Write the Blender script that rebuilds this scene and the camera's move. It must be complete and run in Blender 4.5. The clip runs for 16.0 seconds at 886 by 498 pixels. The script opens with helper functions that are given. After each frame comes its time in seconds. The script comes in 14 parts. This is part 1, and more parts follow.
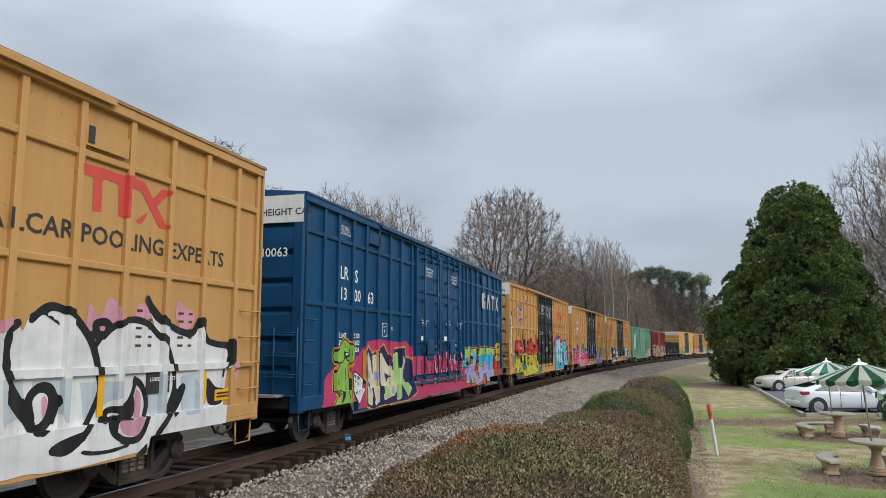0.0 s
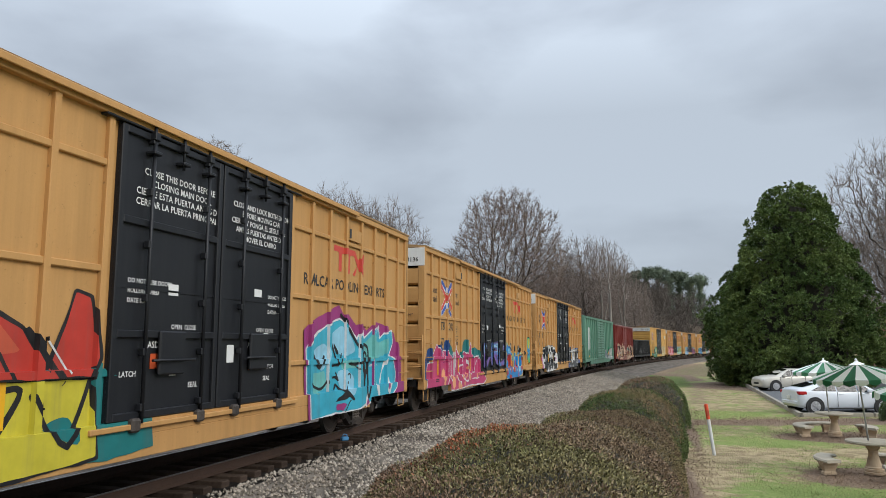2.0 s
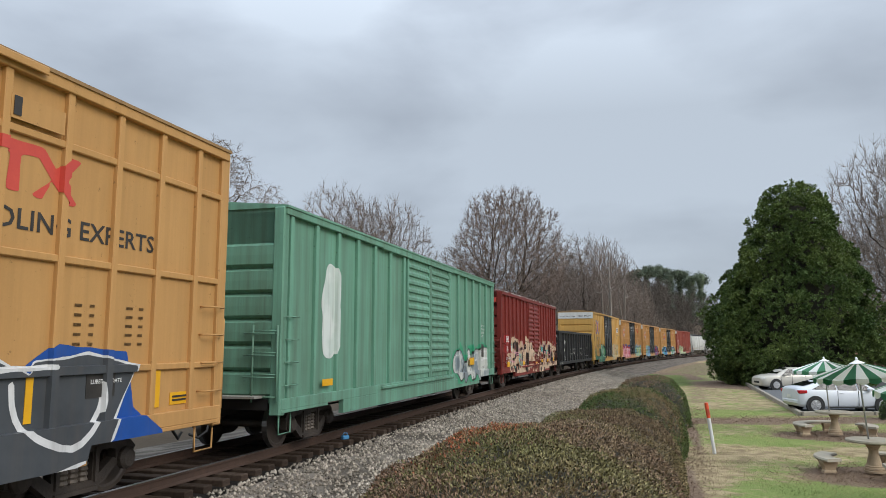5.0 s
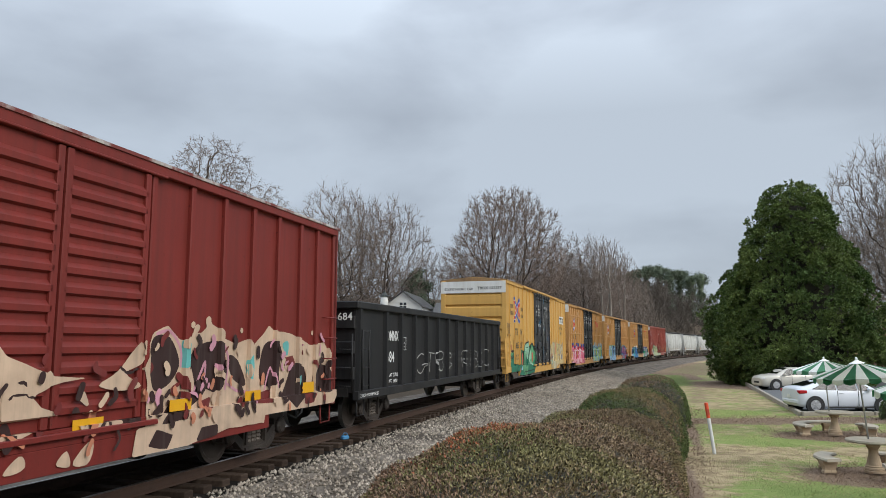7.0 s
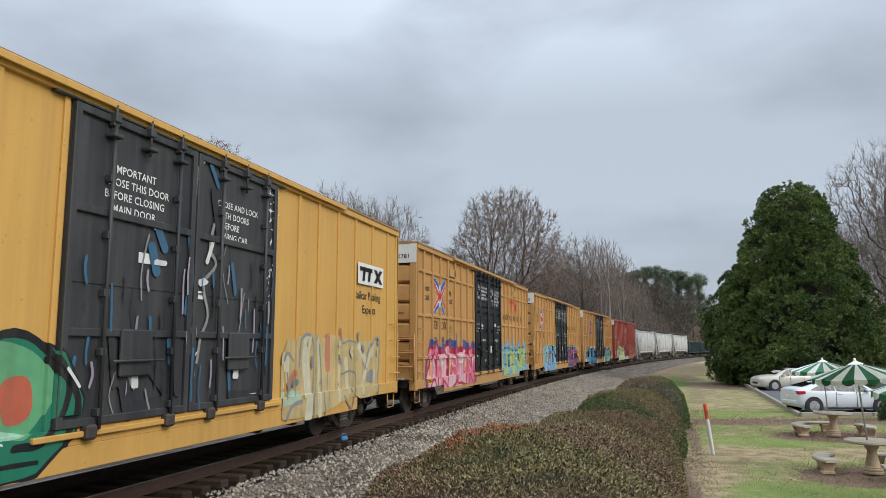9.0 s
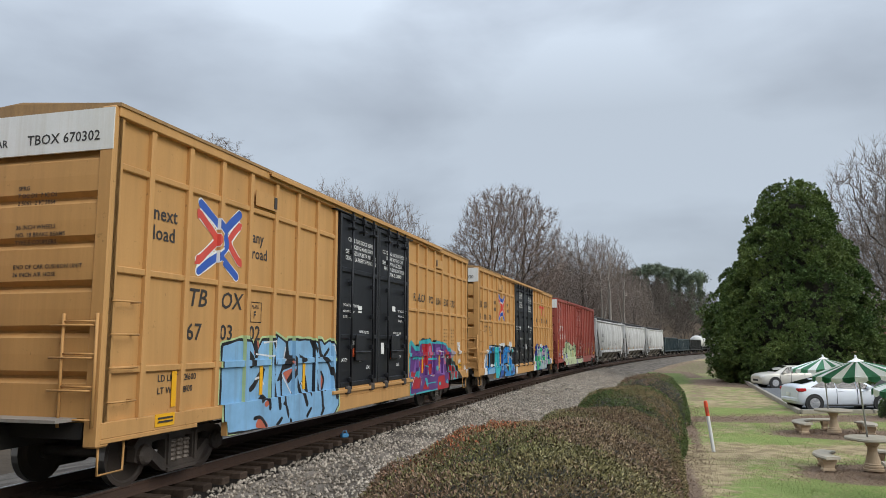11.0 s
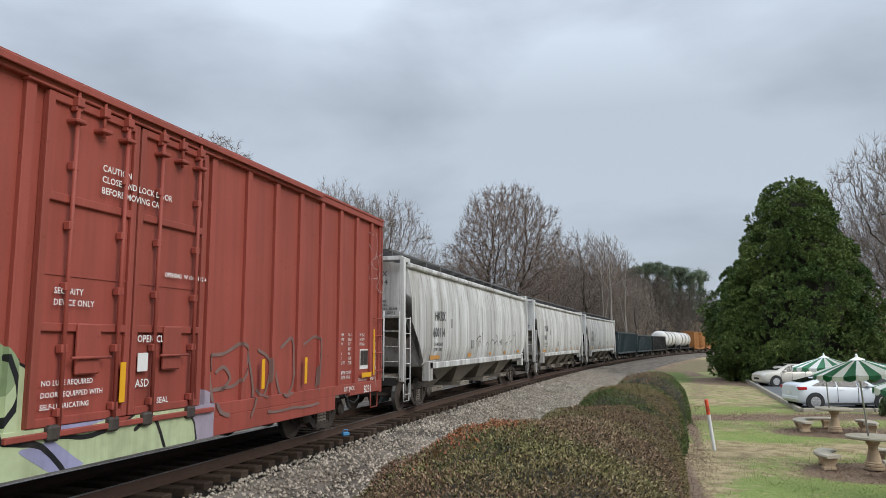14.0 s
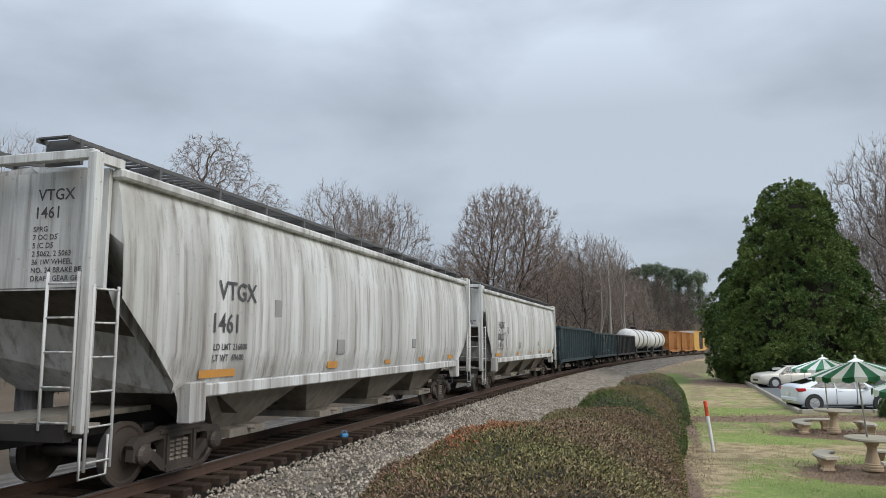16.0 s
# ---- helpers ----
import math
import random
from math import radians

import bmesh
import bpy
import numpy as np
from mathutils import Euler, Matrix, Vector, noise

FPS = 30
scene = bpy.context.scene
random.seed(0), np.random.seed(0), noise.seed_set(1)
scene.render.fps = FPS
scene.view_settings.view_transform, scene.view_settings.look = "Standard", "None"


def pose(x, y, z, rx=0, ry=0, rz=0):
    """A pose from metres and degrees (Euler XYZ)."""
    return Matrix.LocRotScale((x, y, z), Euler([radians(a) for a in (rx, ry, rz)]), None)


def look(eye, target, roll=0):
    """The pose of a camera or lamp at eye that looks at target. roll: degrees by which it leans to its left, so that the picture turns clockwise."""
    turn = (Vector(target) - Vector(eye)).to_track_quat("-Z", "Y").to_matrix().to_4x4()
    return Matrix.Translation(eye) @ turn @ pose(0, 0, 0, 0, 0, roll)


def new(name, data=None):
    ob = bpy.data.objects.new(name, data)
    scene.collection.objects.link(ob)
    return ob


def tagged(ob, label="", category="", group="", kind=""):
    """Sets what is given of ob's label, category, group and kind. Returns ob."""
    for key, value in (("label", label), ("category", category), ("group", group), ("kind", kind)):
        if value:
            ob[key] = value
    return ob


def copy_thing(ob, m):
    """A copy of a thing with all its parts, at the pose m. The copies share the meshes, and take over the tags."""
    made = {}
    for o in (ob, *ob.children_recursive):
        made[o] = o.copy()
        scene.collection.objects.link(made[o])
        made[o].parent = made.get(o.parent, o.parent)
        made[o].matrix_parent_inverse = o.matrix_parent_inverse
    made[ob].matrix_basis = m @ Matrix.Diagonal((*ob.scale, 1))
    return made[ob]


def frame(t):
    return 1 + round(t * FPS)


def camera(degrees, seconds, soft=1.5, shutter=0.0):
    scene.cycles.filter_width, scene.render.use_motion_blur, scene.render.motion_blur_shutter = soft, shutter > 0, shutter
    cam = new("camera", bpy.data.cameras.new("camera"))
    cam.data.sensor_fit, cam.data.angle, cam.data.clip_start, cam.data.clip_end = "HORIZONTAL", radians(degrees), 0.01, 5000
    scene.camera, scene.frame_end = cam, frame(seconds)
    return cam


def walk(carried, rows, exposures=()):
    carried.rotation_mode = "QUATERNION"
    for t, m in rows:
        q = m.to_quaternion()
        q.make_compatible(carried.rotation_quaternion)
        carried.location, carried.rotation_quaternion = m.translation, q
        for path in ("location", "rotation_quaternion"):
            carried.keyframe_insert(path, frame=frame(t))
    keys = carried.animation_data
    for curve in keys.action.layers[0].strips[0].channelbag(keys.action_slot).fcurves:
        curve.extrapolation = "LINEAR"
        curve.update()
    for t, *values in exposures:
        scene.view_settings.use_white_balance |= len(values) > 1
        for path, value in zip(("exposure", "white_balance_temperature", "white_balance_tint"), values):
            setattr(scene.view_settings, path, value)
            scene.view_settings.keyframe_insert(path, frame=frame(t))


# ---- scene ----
# ================= camera =================
EYE = (0.0, 0.0, 2.01)
cam = camera(62.07, 16.0, soft=0.45, shutter=0.0)
# small sway of the held camera: seconds, turn to the left and tilt up (hundredths of a degree)
SWAY = [(0.0, 18, 0), (0.5, 18, 2), (1.0, 18, 2), (1.5, 11, 2), (2.0, 0, 0), (2.5, -11, -5), (3.0, -13, -7), (3.5, -9, -9),
        (4.0, 0, -7), (5.2, 3, -10), (6.5, 4, -13), (7.0, 2, -9), (7.5, 0, -9), (8.0, 0, -9), (8.5, -7, -9), (9.0, -7, -3),
        (10.2, -4, -14), (11.5, 0, -26), (12.0, 4, -26), (12.5, 11, -26), (13.0, 13, -29), (13.5, 7, -33), (14.0, 4, -35),
        (14.5, 2, -35), (15.0, -2, -31), (15.5, -4, -26), (16.0, -4, -24)]
walk(cam, [(t, pose(*EYE, 97.464 + b / 100, 0, a / 100)) for t, a, b in SWAY])

# ================= light =================
scene.view_settings.exposure = 0.0
world = bpy.data.worlds.new("overcast_sky")
scene.world = world
world.use_nodes = True
wn, wl = world.node_tree.nodes, world.node_tree.links
wn.clear()


def wnode(kind, **props):
    n = wn.new(kind)
    for k, v in props.items():
        n.inputs[k].default_value = v
    return n


SUN_ELEV, SUN_ROT = radians(35), radians(130)
sky = wn.new("ShaderNodeTexSky")
sky.sky_type, sky.sun_disc, sky.sun_elevation, sky.sun_rotation = "NISHITA", False, SUN_ELEV, SUN_ROT
coord = wn.new("ShaderNodeTexCoord")
stretch = wnode("ShaderNodeMapping")
stretch.inputs["Scale"].default_value = (1.0, 1.0, 2.6)
stretch.inputs["Rotation"].default_value = (0.0, 0.25, 0.6)
cloud = wnode("ShaderNodeTexNoise", Scale=1.7, Detail=7.0, Roughness=0.48, Distortion=0.2)
tone = wn.new("ShaderNodeValToRGB")
tone.color_ramp.elements[0].position, tone.color_ramp.elements[0].color = 0.39, (0.345, 0.39, 0.46, 1)
tone.color_ramp.elements[1].position, tone.color_ramp.elements[1].color = 0.60, (0.55, 0.623, 0.715, 1)
split = wn.new("ShaderNodeSeparateXYZ")
rise = wnode("ShaderNodeMapRange")
for key, value in (("From Min", 0.30), ("From Max", 1.0), ("To Min", 1.0), ("To Max", 3.4)):
    rise.inputs[key].default_value = value
deck = wn.new("ShaderNodeVectorMath")
deck.operation = "SCALE"
dim = wn.new("ShaderNodeVectorMath")
dim.operation = "SCALE"
dim.inputs["Scale"].default_value = 0.1
mixer = wn.new("ShaderNodeMix")
mixer.data_type = "RGBA"
mixer.inputs[0].default_value = 0.9
back, wout = wnode("ShaderNodeBackground", Strength=1.0), wn.new("ShaderNodeOutputWorld")
wl.new(coord.outputs["Generated"], stretch.inputs["Vector"])
wl.new(stretch.outputs["Vector"], cloud.inputs["Vector"])
wl.new(cloud.outputs["Fac"], tone.inputs["Fac"])
wl.new(coord.outputs["Generated"], split.inputs["Vector"])
wl.new(split.outputs["Z"], rise.inputs["Value"])
wl.new(tone.outputs["Color"], deck.inputs[0])
wl.new(rise.outputs["Result"], deck.inputs["Scale"])
wl.new(sky.outputs["Color"], dim.inputs[0])
wl.new(dim.outputs["Vector"], mixer.inputs[6])
wl.new(deck.outputs["Vector"], mixer.inputs[7])
wl.new(mixer.outputs[2], back.inputs["Color"])
wl.new(back.outputs["Background"], wout.inputs["Surface"])

lamp = bpy.data.lights.new("sun", "SUN")
lamp.energy, lamp.angle, lamp.color = 2.0, radians(34), (1.0, 0.96, 0.9)
sun = new("sun", lamp)
sun.matrix_world = look((0, 0, 60), (-60 * math.cos(SUN_ELEV) * math.sin(SUN_ROT), -60 * math.cos(SUN_ELEV) * math.cos(SUN_ROT), 60 - 60 * math.sin(SUN_ELEV)))
# ================= writing =================
# outlines of the built-in font's characters, with their advance
GLYPH = {}
for ch in "ABCDEFGHIJKLMNOPQRSTUVWXYZabcdefghijklmnopqrstuvwxyz0123456789-.,":
    cu = bpy.data.curves.new("writing", "FONT")
    cu.size, cu.resolution_u, cu.offset = 1.0, 2, 0.014
    tmp = new("writing", cu)
    got = []
    for body in (ch, ch + "|"):
        cu.body = body
        me = bpy.data.meshes.new_from_object(tmp.evaluated_get(bpy.context.evaluated_depsgraph_get()))
        got.append(([(v.co.x, v.co.y) for v in me.vertices], [list(p.vertices) for p in me.polygons]))
        bpy.data.meshes.remove(me)
    bar = max(u for u, v in got[1][0])
    GLYPH[ch] = (got[0][0], got[0][1], bar)
    bpy.data.objects.remove(tmp)
    bpy.data.curves.remove(cu)
cu = bpy.data.curves.new("writing", "FONT")
cu.size, cu.body = 1.0, "|"
tmp = new("writing", cu)
me = bpy.data.meshes.new_from_object(tmp.evaluated_get(bpy.context.evaluated_depsgraph_get()))
BAR = max(v.co.x for v in me.vertices)
bpy.data.meshes.remove(me)
bpy.data.objects.remove(tmp)
bpy.data.curves.remove(cu)
# ================= materials =================
MATS = {}


def mat(name, col, col2=None, scale=3.0, rough=0.6, metal=0.0, bump=0.0, bscale=None, fine=40.0, stretch=(1, 1, 1), dirt=None, dirt_amt=0.0, spread=0.25, per_object=0.0, per_island=0.0, trans=0.0, spec=0.5, space="Object", wide=0.0, dirt_lo=0.42, specks=0.0):
    """A painted, stained or natural surface: two colours mixed by noise at two scales, optional dirt streaks, relief."""
    if name in MATS:
        return MATS[name]
    m = bpy.data.materials.new(name)
    MATS[name] = m
    m.use_nodes = True
    N, K = m.node_tree.nodes, m.node_tree.links
    b = N["Principled BSDF"]
    b.inputs["Roughness"].default_value, b.inputs["Metallic"].default_value = rough, metal
    b.inputs["Specular IOR Level"].default_value = spec
    if trans:
        b.inputs["Transmission Weight"].default_value = trans
    tc, mp = N.new("ShaderNodeTexCoord"), N.new("ShaderNodeMapping")
    mp.inputs["Scale"].default_value = stretch
    K.new(tc.outputs[space], mp.inputs["Vector"])
    n1, n2 = N.new("ShaderNodeTexNoise"), N.new("ShaderNodeTexNoise")
    n1.inputs["Scale"].default_value, n1.inputs["Detail"].default_value = scale, 5
    n2.inputs["Scale"].default_value, n2.inputs["Detail"].default_value = fine, 3
    K.new(mp.outputs["Vector"], n1.inputs["Vector"])
    K.new(mp.outputs["Vector"], n2.inputs["Vector"])
    mean = N.new("ShaderNodeMath")
    mean.operation = "MULTIPLY_ADD"
    K.new(n2.outputs["Fac"], mean.inputs[0])
    mean.inputs[1].default_value = 0.4
    K.new(n1.outputs["Fac"], mean.inputs[2])
    r = N.new("ShaderNodeMapRange")
    r.inputs["From Min"].default_value, r.inputs["From Max"].default_value = 0.7 - spread, 0.7 + spread
    K.new(mean.outputs[0], r.inputs["Value"])
    mx = N.new("ShaderNodeMix")
    mx.data_type = "RGBA"
    c2 = col2 or tuple(c * 0.8 for c in col)
    mx.inputs[6].default_value, mx.inputs[7].default_value = (*col, 1), (*c2, 1)
    K.new(r.outputs["Result"], mx.inputs[0])
    out = mx.outputs[2]
    if dirt:
        st, ns, ra, md = N.new("ShaderNodeMapping"), N.new("ShaderNodeTexNoise"), N.new("ShaderNodeMapRange"), N.new("ShaderNodeMix")
        st.inputs["Scale"].default_value = (5, 5, 0.22)
        ns.inputs["Scale"].default_value, ns.inputs["Detail"].default_value, ns.inputs["Roughness"].default_value = 1.3, 6, 0.65
        ra.inputs["From Min"].default_value, ra.inputs["From Max"].default_value = dirt_lo, 0.78
        ra.inputs["To Max"].default_value = dirt_amt
        md.data_type = "RGBA"
        md.inputs[7].default_value = (*dirt, 1)
        K.new(tc.outputs["Object"], st.inputs["Vector"])
        K.new(st.outputs["Vector"], ns.inputs["Vector"])
        K.new(ns.outputs["Fac"], ra.inputs["Value"])
        K.new(ra.outputs["Result"], md.inputs[0])
        K.new(out, md.inputs[6])
        out = md.outputs[2]
        if wide:
            # broad runs of dirt down from the roof
            st, ns, ra, mw = N.new("ShaderNodeMapping"), N.new("ShaderNodeTexNoise"), N.new("ShaderNodeMapRange"), N.new("ShaderNodeMix")
            st.inputs["Scale"].default_value = (1.5, 1.5, 0.09)
            ns.inputs["Scale"].default_value, ns.inputs["Detail"].default_value, ns.inputs["Roughness"].default_value = 1.0, 7, 0.6
            ra.inputs["From Min"].default_value, ra.inputs["From Max"].default_value, ra.inputs["To Max"].default_value = 0.42, 0.66, wide
            mw.data_type = "RGBA"
            mw.inputs[7].default_value = (*(c * 0.8 for c in dirt), 1)
            K.new(tc.outputs["Object"], st.inputs["Vector"])
            K.new(st.outputs["Vector"], ns.inputs["Vector"])
            K.new(ns.outputs["Fac"], ra.inputs["Value"])
            K.new(ra.outputs["Result"], mw.inputs[0])
            K.new(out, mw.inputs[6])
            out = mw.outputs[2]
        if specks:
            # rust spots and chips
            ns, ra, mk = N.new("ShaderNodeTexNoise"), N.new("ShaderNodeMapRange"), N.new("ShaderNodeMix")
            ns.inputs["Scale"].default_value, ns.inputs["Detail"].default_value, ns.inputs["Roughness"].default_value = 9.0, 6, 0.75
            ra.inputs["From Min"].default_value, ra.inputs["From Max"].default_value, ra.inputs["To Max"].default_value = 0.63, 0.70, specks
            mk.data_type = "RGBA"
            mk.inputs[7].default_value = (*(c * 0.45 for c in dirt), 1)
            K.new(tc.outputs["Object"], ns.inputs["Vector"])
            K.new(ns.outputs["Fac"], ra.inputs["Value"])
            K.new(ra.outputs["Result"], mk.inputs[0])
            K.new(out, mk.inputs[6])
            out = mk.outputs[2]
    if per_object or per_island:
        hv, rn = N.new("ShaderNodeHueSaturation"), N.new("ShaderNodeMapRange")
        if per_object:
            src = N.new("ShaderNodeObjectInfo").outputs["Random"]
        else:
            src = N.new("ShaderNodeNewGeometry").outputs["Random Per Island"]
        amt = per_object or per_island
        rn.inputs["To Min"].default_value, rn.inputs["To Max"].default_value = 1 - amt, 1 + amt
        K.new(src, rn.inputs["Value"])
        K.new(rn.outputs["Result"], hv.inputs["Value"])
        K.new(out, hv.inputs["Color"])
        out = hv.outputs["Color"]
    K.new(out, b.inputs["Base Color"])
    if bump:
        bp, nb = N.new("ShaderNodeBump"), N.new("ShaderNodeTexNoise")
        nb.inputs["Scale"].default_value, nb.inputs["Detail"].default_value = bscale or fine, 4
        K.new(mp.outputs["Vector"], nb.inputs["Vector"])
        K.new(nb.outputs["Fac"], bp.inputs["Height"])
        bp.inputs["Strength"].default_value, bp.inputs["Distance"].default_value = bump, 0.02
        K.new(bp.outputs["Normal"], b.inputs["Normal"])
    return m


RUSTY = (0.09, 0.05, 0.03)
M_TAN = mat("tan_freight_paint", (0.55, 0.305, 0.112), (0.49, 0.265, 0.096), 0.8, 0.55, dirt=(0.30, 0.17, 0.06), dirt_amt=0.4, wide=0.18, bump=0.12, bscale=5, spec=0.25, specks=0.55)
M_YELLOW = mat("yellow_freight_paint", (0.65, 0.38, 0.105), (0.60, 0.34, 0.095), 0.8, 0.5, dirt=(0.34, 0.20, 0.07), dirt_amt=0.3, wide=0.15, bump=0.12, bscale=5, spec=0.25, specks=0.55)
M_TANROOF = mat("weathered_tan_roof", (0.40, 0.24, 0.10), (0.25, 0.155, 0.08), 1.2, 0.7, dirt=(0.12, 0.075, 0.045), dirt_amt=0.6, spec=0.2)
M_BLUE = mat("blue_freight_paint", (0.009, 0.070, 0.170), (0.006, 0.050, 0.125), 0.8, 0.30, dirt=(0.02, 0.035, 0.06), dirt_amt=0.4, bump=0.12, bscale=5, spec=0.25, specks=0.55)
M_GREEN = mat("mint_freight_paint", (0.17, 0.37, 0.265), (0.14, 0.31, 0.22), 0.8, 0.55, dirt=(0.09, 0.10, 0.07), dirt_amt=0.65, wide=0.3, bump=0.12, bscale=5, spec=0.25, specks=0.55)
M_MAROON = mat("maroon_freight_paint", (0.215, 0.032, 0.025), (0.175, 0.026, 0.021), 0.8, 0.5, dirt=(0.07, 0.025, 0.02), dirt_amt=0.45, bump=0.12, bscale=5, spec=0.25, specks=0.55)
M_RED = mat("oxide_red_freight_paint", (0.355, 0.084, 0.063), (0.30, 0.068, 0.051), 0.8, 0.55, dirt=(0.13, 0.045, 0.03), dirt_amt=0.4, wide=0.25, bump=0.12, bscale=5, spec=0.25, specks=0.55)
M_BLACK = mat("black_freight_paint", (0.012, 0.0125, 0.0135), (0.018, 0.018, 0.019), 1.2, 0.55, spec=0.3, dirt=(0.045, 0.042, 0.04), dirt_amt=0.5, wide=0.4, bump=0.05, bscale=9)
M_DOOR = mat("dark_door_paint", (0.010, 0.011, 0.014), (0.015, 0.016, 0.019), 1.2, 0.45, spec=0.35, dirt=(0.03, 0.03, 0.03), dirt_amt=0.3, bump=0.05, bscale=9)
M_DUSTY = mat("dusty_black_door_paint", (0.022, 0.024, 0.028), (0.042, 0.044, 0.049), 1.4, 0.5, spec=0.35, dirt=(0.11, 0.105, 0.10), dirt_amt=0.5, wide=0.35, bump=0.08, bscale=9)
M_HOPPER = mat("light_grey_hopper_paint", (0.68, 0.685, 0.67), (0.57, 0.57, 0.555), 0.7, 0.6, dirt=(0.13, 0.095, 0.068), dirt_amt=0.95, wide=0.48, dirt_lo=0.49, specks=0.6, spec=0.3, bump=0.12, bscale=5)
M_TEAL = mat("dark_teal_gondola_paint", (0.012, 0.035, 0.045), (0.018, 0.03, 0.035), 0.8, 0.55, dirt=(0.06, 0.05, 0.04), dirt_amt=0.4)
M_ORANGE = mat("weathered_orange_paint", (0.42, 0.17, 0.035), (0.30, 0.12, 0.03), 0.8, 0.6, dirt=(0.12, 0.06, 0.03), dirt_amt=0.7)
M_TANK = mat("white_tank_paint", (0.72, 0.71, 0.68), (0.62, 0.60, 0.57), 0.8, 0.45, dirt=(0.16, 0.12, 0.09), dirt_amt=0.5)
M_WHITE = mat("white_paint", (0.74, 0.74, 0.72), (0.64, 0.64, 0.61), 1.5, 0.5, dirt=(0.40, 0.33, 0.22), dirt_amt=0.35)
M_STEEL = mat("greasy_truck_steel", (0.042, 0.035, 0.030), (0.080, 0.064, 0.053), 3.0, 0.65, metal=0.2, bump=0.3, bscale=30)
M_WHEEL = mat("brown_wheel_steel", (0.062, 0.048, 0.040), (0.10, 0.08, 0.066), 2.0, 0.55, metal=0.2)
M_TREAD = mat("polished_wheel_tread", (0.45, 0.44, 0.42), (0.35, 0.34, 0.33), 5.0, 0.3, metal=0.9)
M_GALV = mat("galvanised_roof", (0.40, 0.40, 0.38), (0.33, 0.30, 0.26), 0.6, 0.55, metal=0.3, dirt=RUSTY, dirt_amt=0.3)
M_RAIL = mat("rusty_rail_side", (0.085, 0.048, 0.032), (0.06, 0.036, 0.026), 6.0, 0.75, bump=0.2)
M_RAILTOP = mat("polished_rail_head", (0.55, 0.54, 0.52), (0.42, 0.41, 0.40), 8.0, 0.28, metal=0.9)
M_TIE = mat("creosote_tie_wood", (0.042, 0.028, 0.021), (0.08, 0.058, 0.043), 2.0, 0.85, bump=0.5, fine=18, stretch=(1, 6, 6), per_object=0.3, spec=0.12)
M_BALLAST = mat("grey_ballast_bed", (0.083, 0.070, 0.057), (0.21, 0.182, 0.152), 1.2, 0.9, spec=0.1, spread=0.12, bump=1.0, bscale=26, fine=30)
M_STONE = mat("granite_ballast_stone", (0.235, 0.200, 0.158), (0.395, 0.350, 0.29), 1.0, 0.9, per_island=0.6, spec=0.15)
M_MARK_W = mat("white_stencil_paint", (0.78, 0.78, 0.76), (0.68, 0.68, 0.66), 6, 0.5)
M_MARK_K = mat("black_stencil_paint", (0.025, 0.022, 0.02), (0.045, 0.04, 0.035), 6, 0.5)
M_MARK_R = mat("red_emblem_paint", (0.60, 0.075, 0.05), (0.52, 0.06, 0.045), 3, 0.5)
M_MARK_B = mat("blue_emblem_paint", (0.03, 0.10, 0.42), (0.03, 0.085, 0.36), 3, 0.5)
M_STENCIL = mat("worn_brown_stencil", (0.17, 0.095, 0.035), (0.24, 0.135, 0.05), 9, 0.6)
M_REFL = mat("yellow_reflective_tape", (0.80, 0.42, 0.015), (0.72, 0.36, 0.015), 4, 0.4)
M_CHROME = mat("bare_metal", (0.5, 0.5, 0.48), None, 4, 0.35, metal=0.8)
# ================= building helpers =================
def part(name, bm, material, parent=None, label="", smooth=False):
    """Links a bmesh as one mesh object under a thing or a part."""
    me = bpy.data.meshes.new(name)
    bm.to_mesh(me)
    bm.free()
    for m in material if isinstance(material, (list, tuple)) else [material]:
        me.materials.append(m)
    if smooth:
        me.polygons.foreach_set("use_smooth", [True] * len(me.polygons))
    ob = new(name, me)
    ob.parent = parent
    return tagged(ob, label) if label else ob


def raw(name, verts, faces, material, parent=None, label="", smooth=False, index=None):
    """A mesh object from arrays of corners and faces."""
    me = bpy.data.meshes.new(name)
    verts, faces = np.asarray(verts, np.float32), np.asarray(faces, np.int32)
    n, k = faces.shape
    me.vertices.add(len(verts))
    me.vertices.foreach_set("co", verts.ravel())
    me.loops.add(n * k)
    me.loops.foreach_set("vertex_index", faces.ravel())
    me.polygons.add(n)
    me.polygons.foreach_set("loop_start", np.arange(0, n * k, k, dtype=np.int32))
    for m in material if isinstance(material, (list, tuple)) else [material]:
        me.materials.append(m)
    if index is not None:
        me.polygons.foreach_set("material_index", np.asarray(index, np.int32))
    me.polygons.foreach_set("use_smooth", np.full(n, bool(smooth)))
    me.update(calc_edges=True)
    ob = new(name, me)
    ob.parent = parent
    return tagged(ob, label) if label else ob


def again(src, parent, x=0, y=0, z=0, rx=0, ry=0, rz=0):
    """Another object on the same mesh, under the same or another thing."""
    ob = src.copy()
    scene.collection.objects.link(ob)
    ob.parent = parent
    ob.matrix_basis = pose(x, y, z, rx, ry, rz)
    return ob


def empty(name, label, category, group="", kind=""):
    return tagged(new(name), label, category, group, kind)


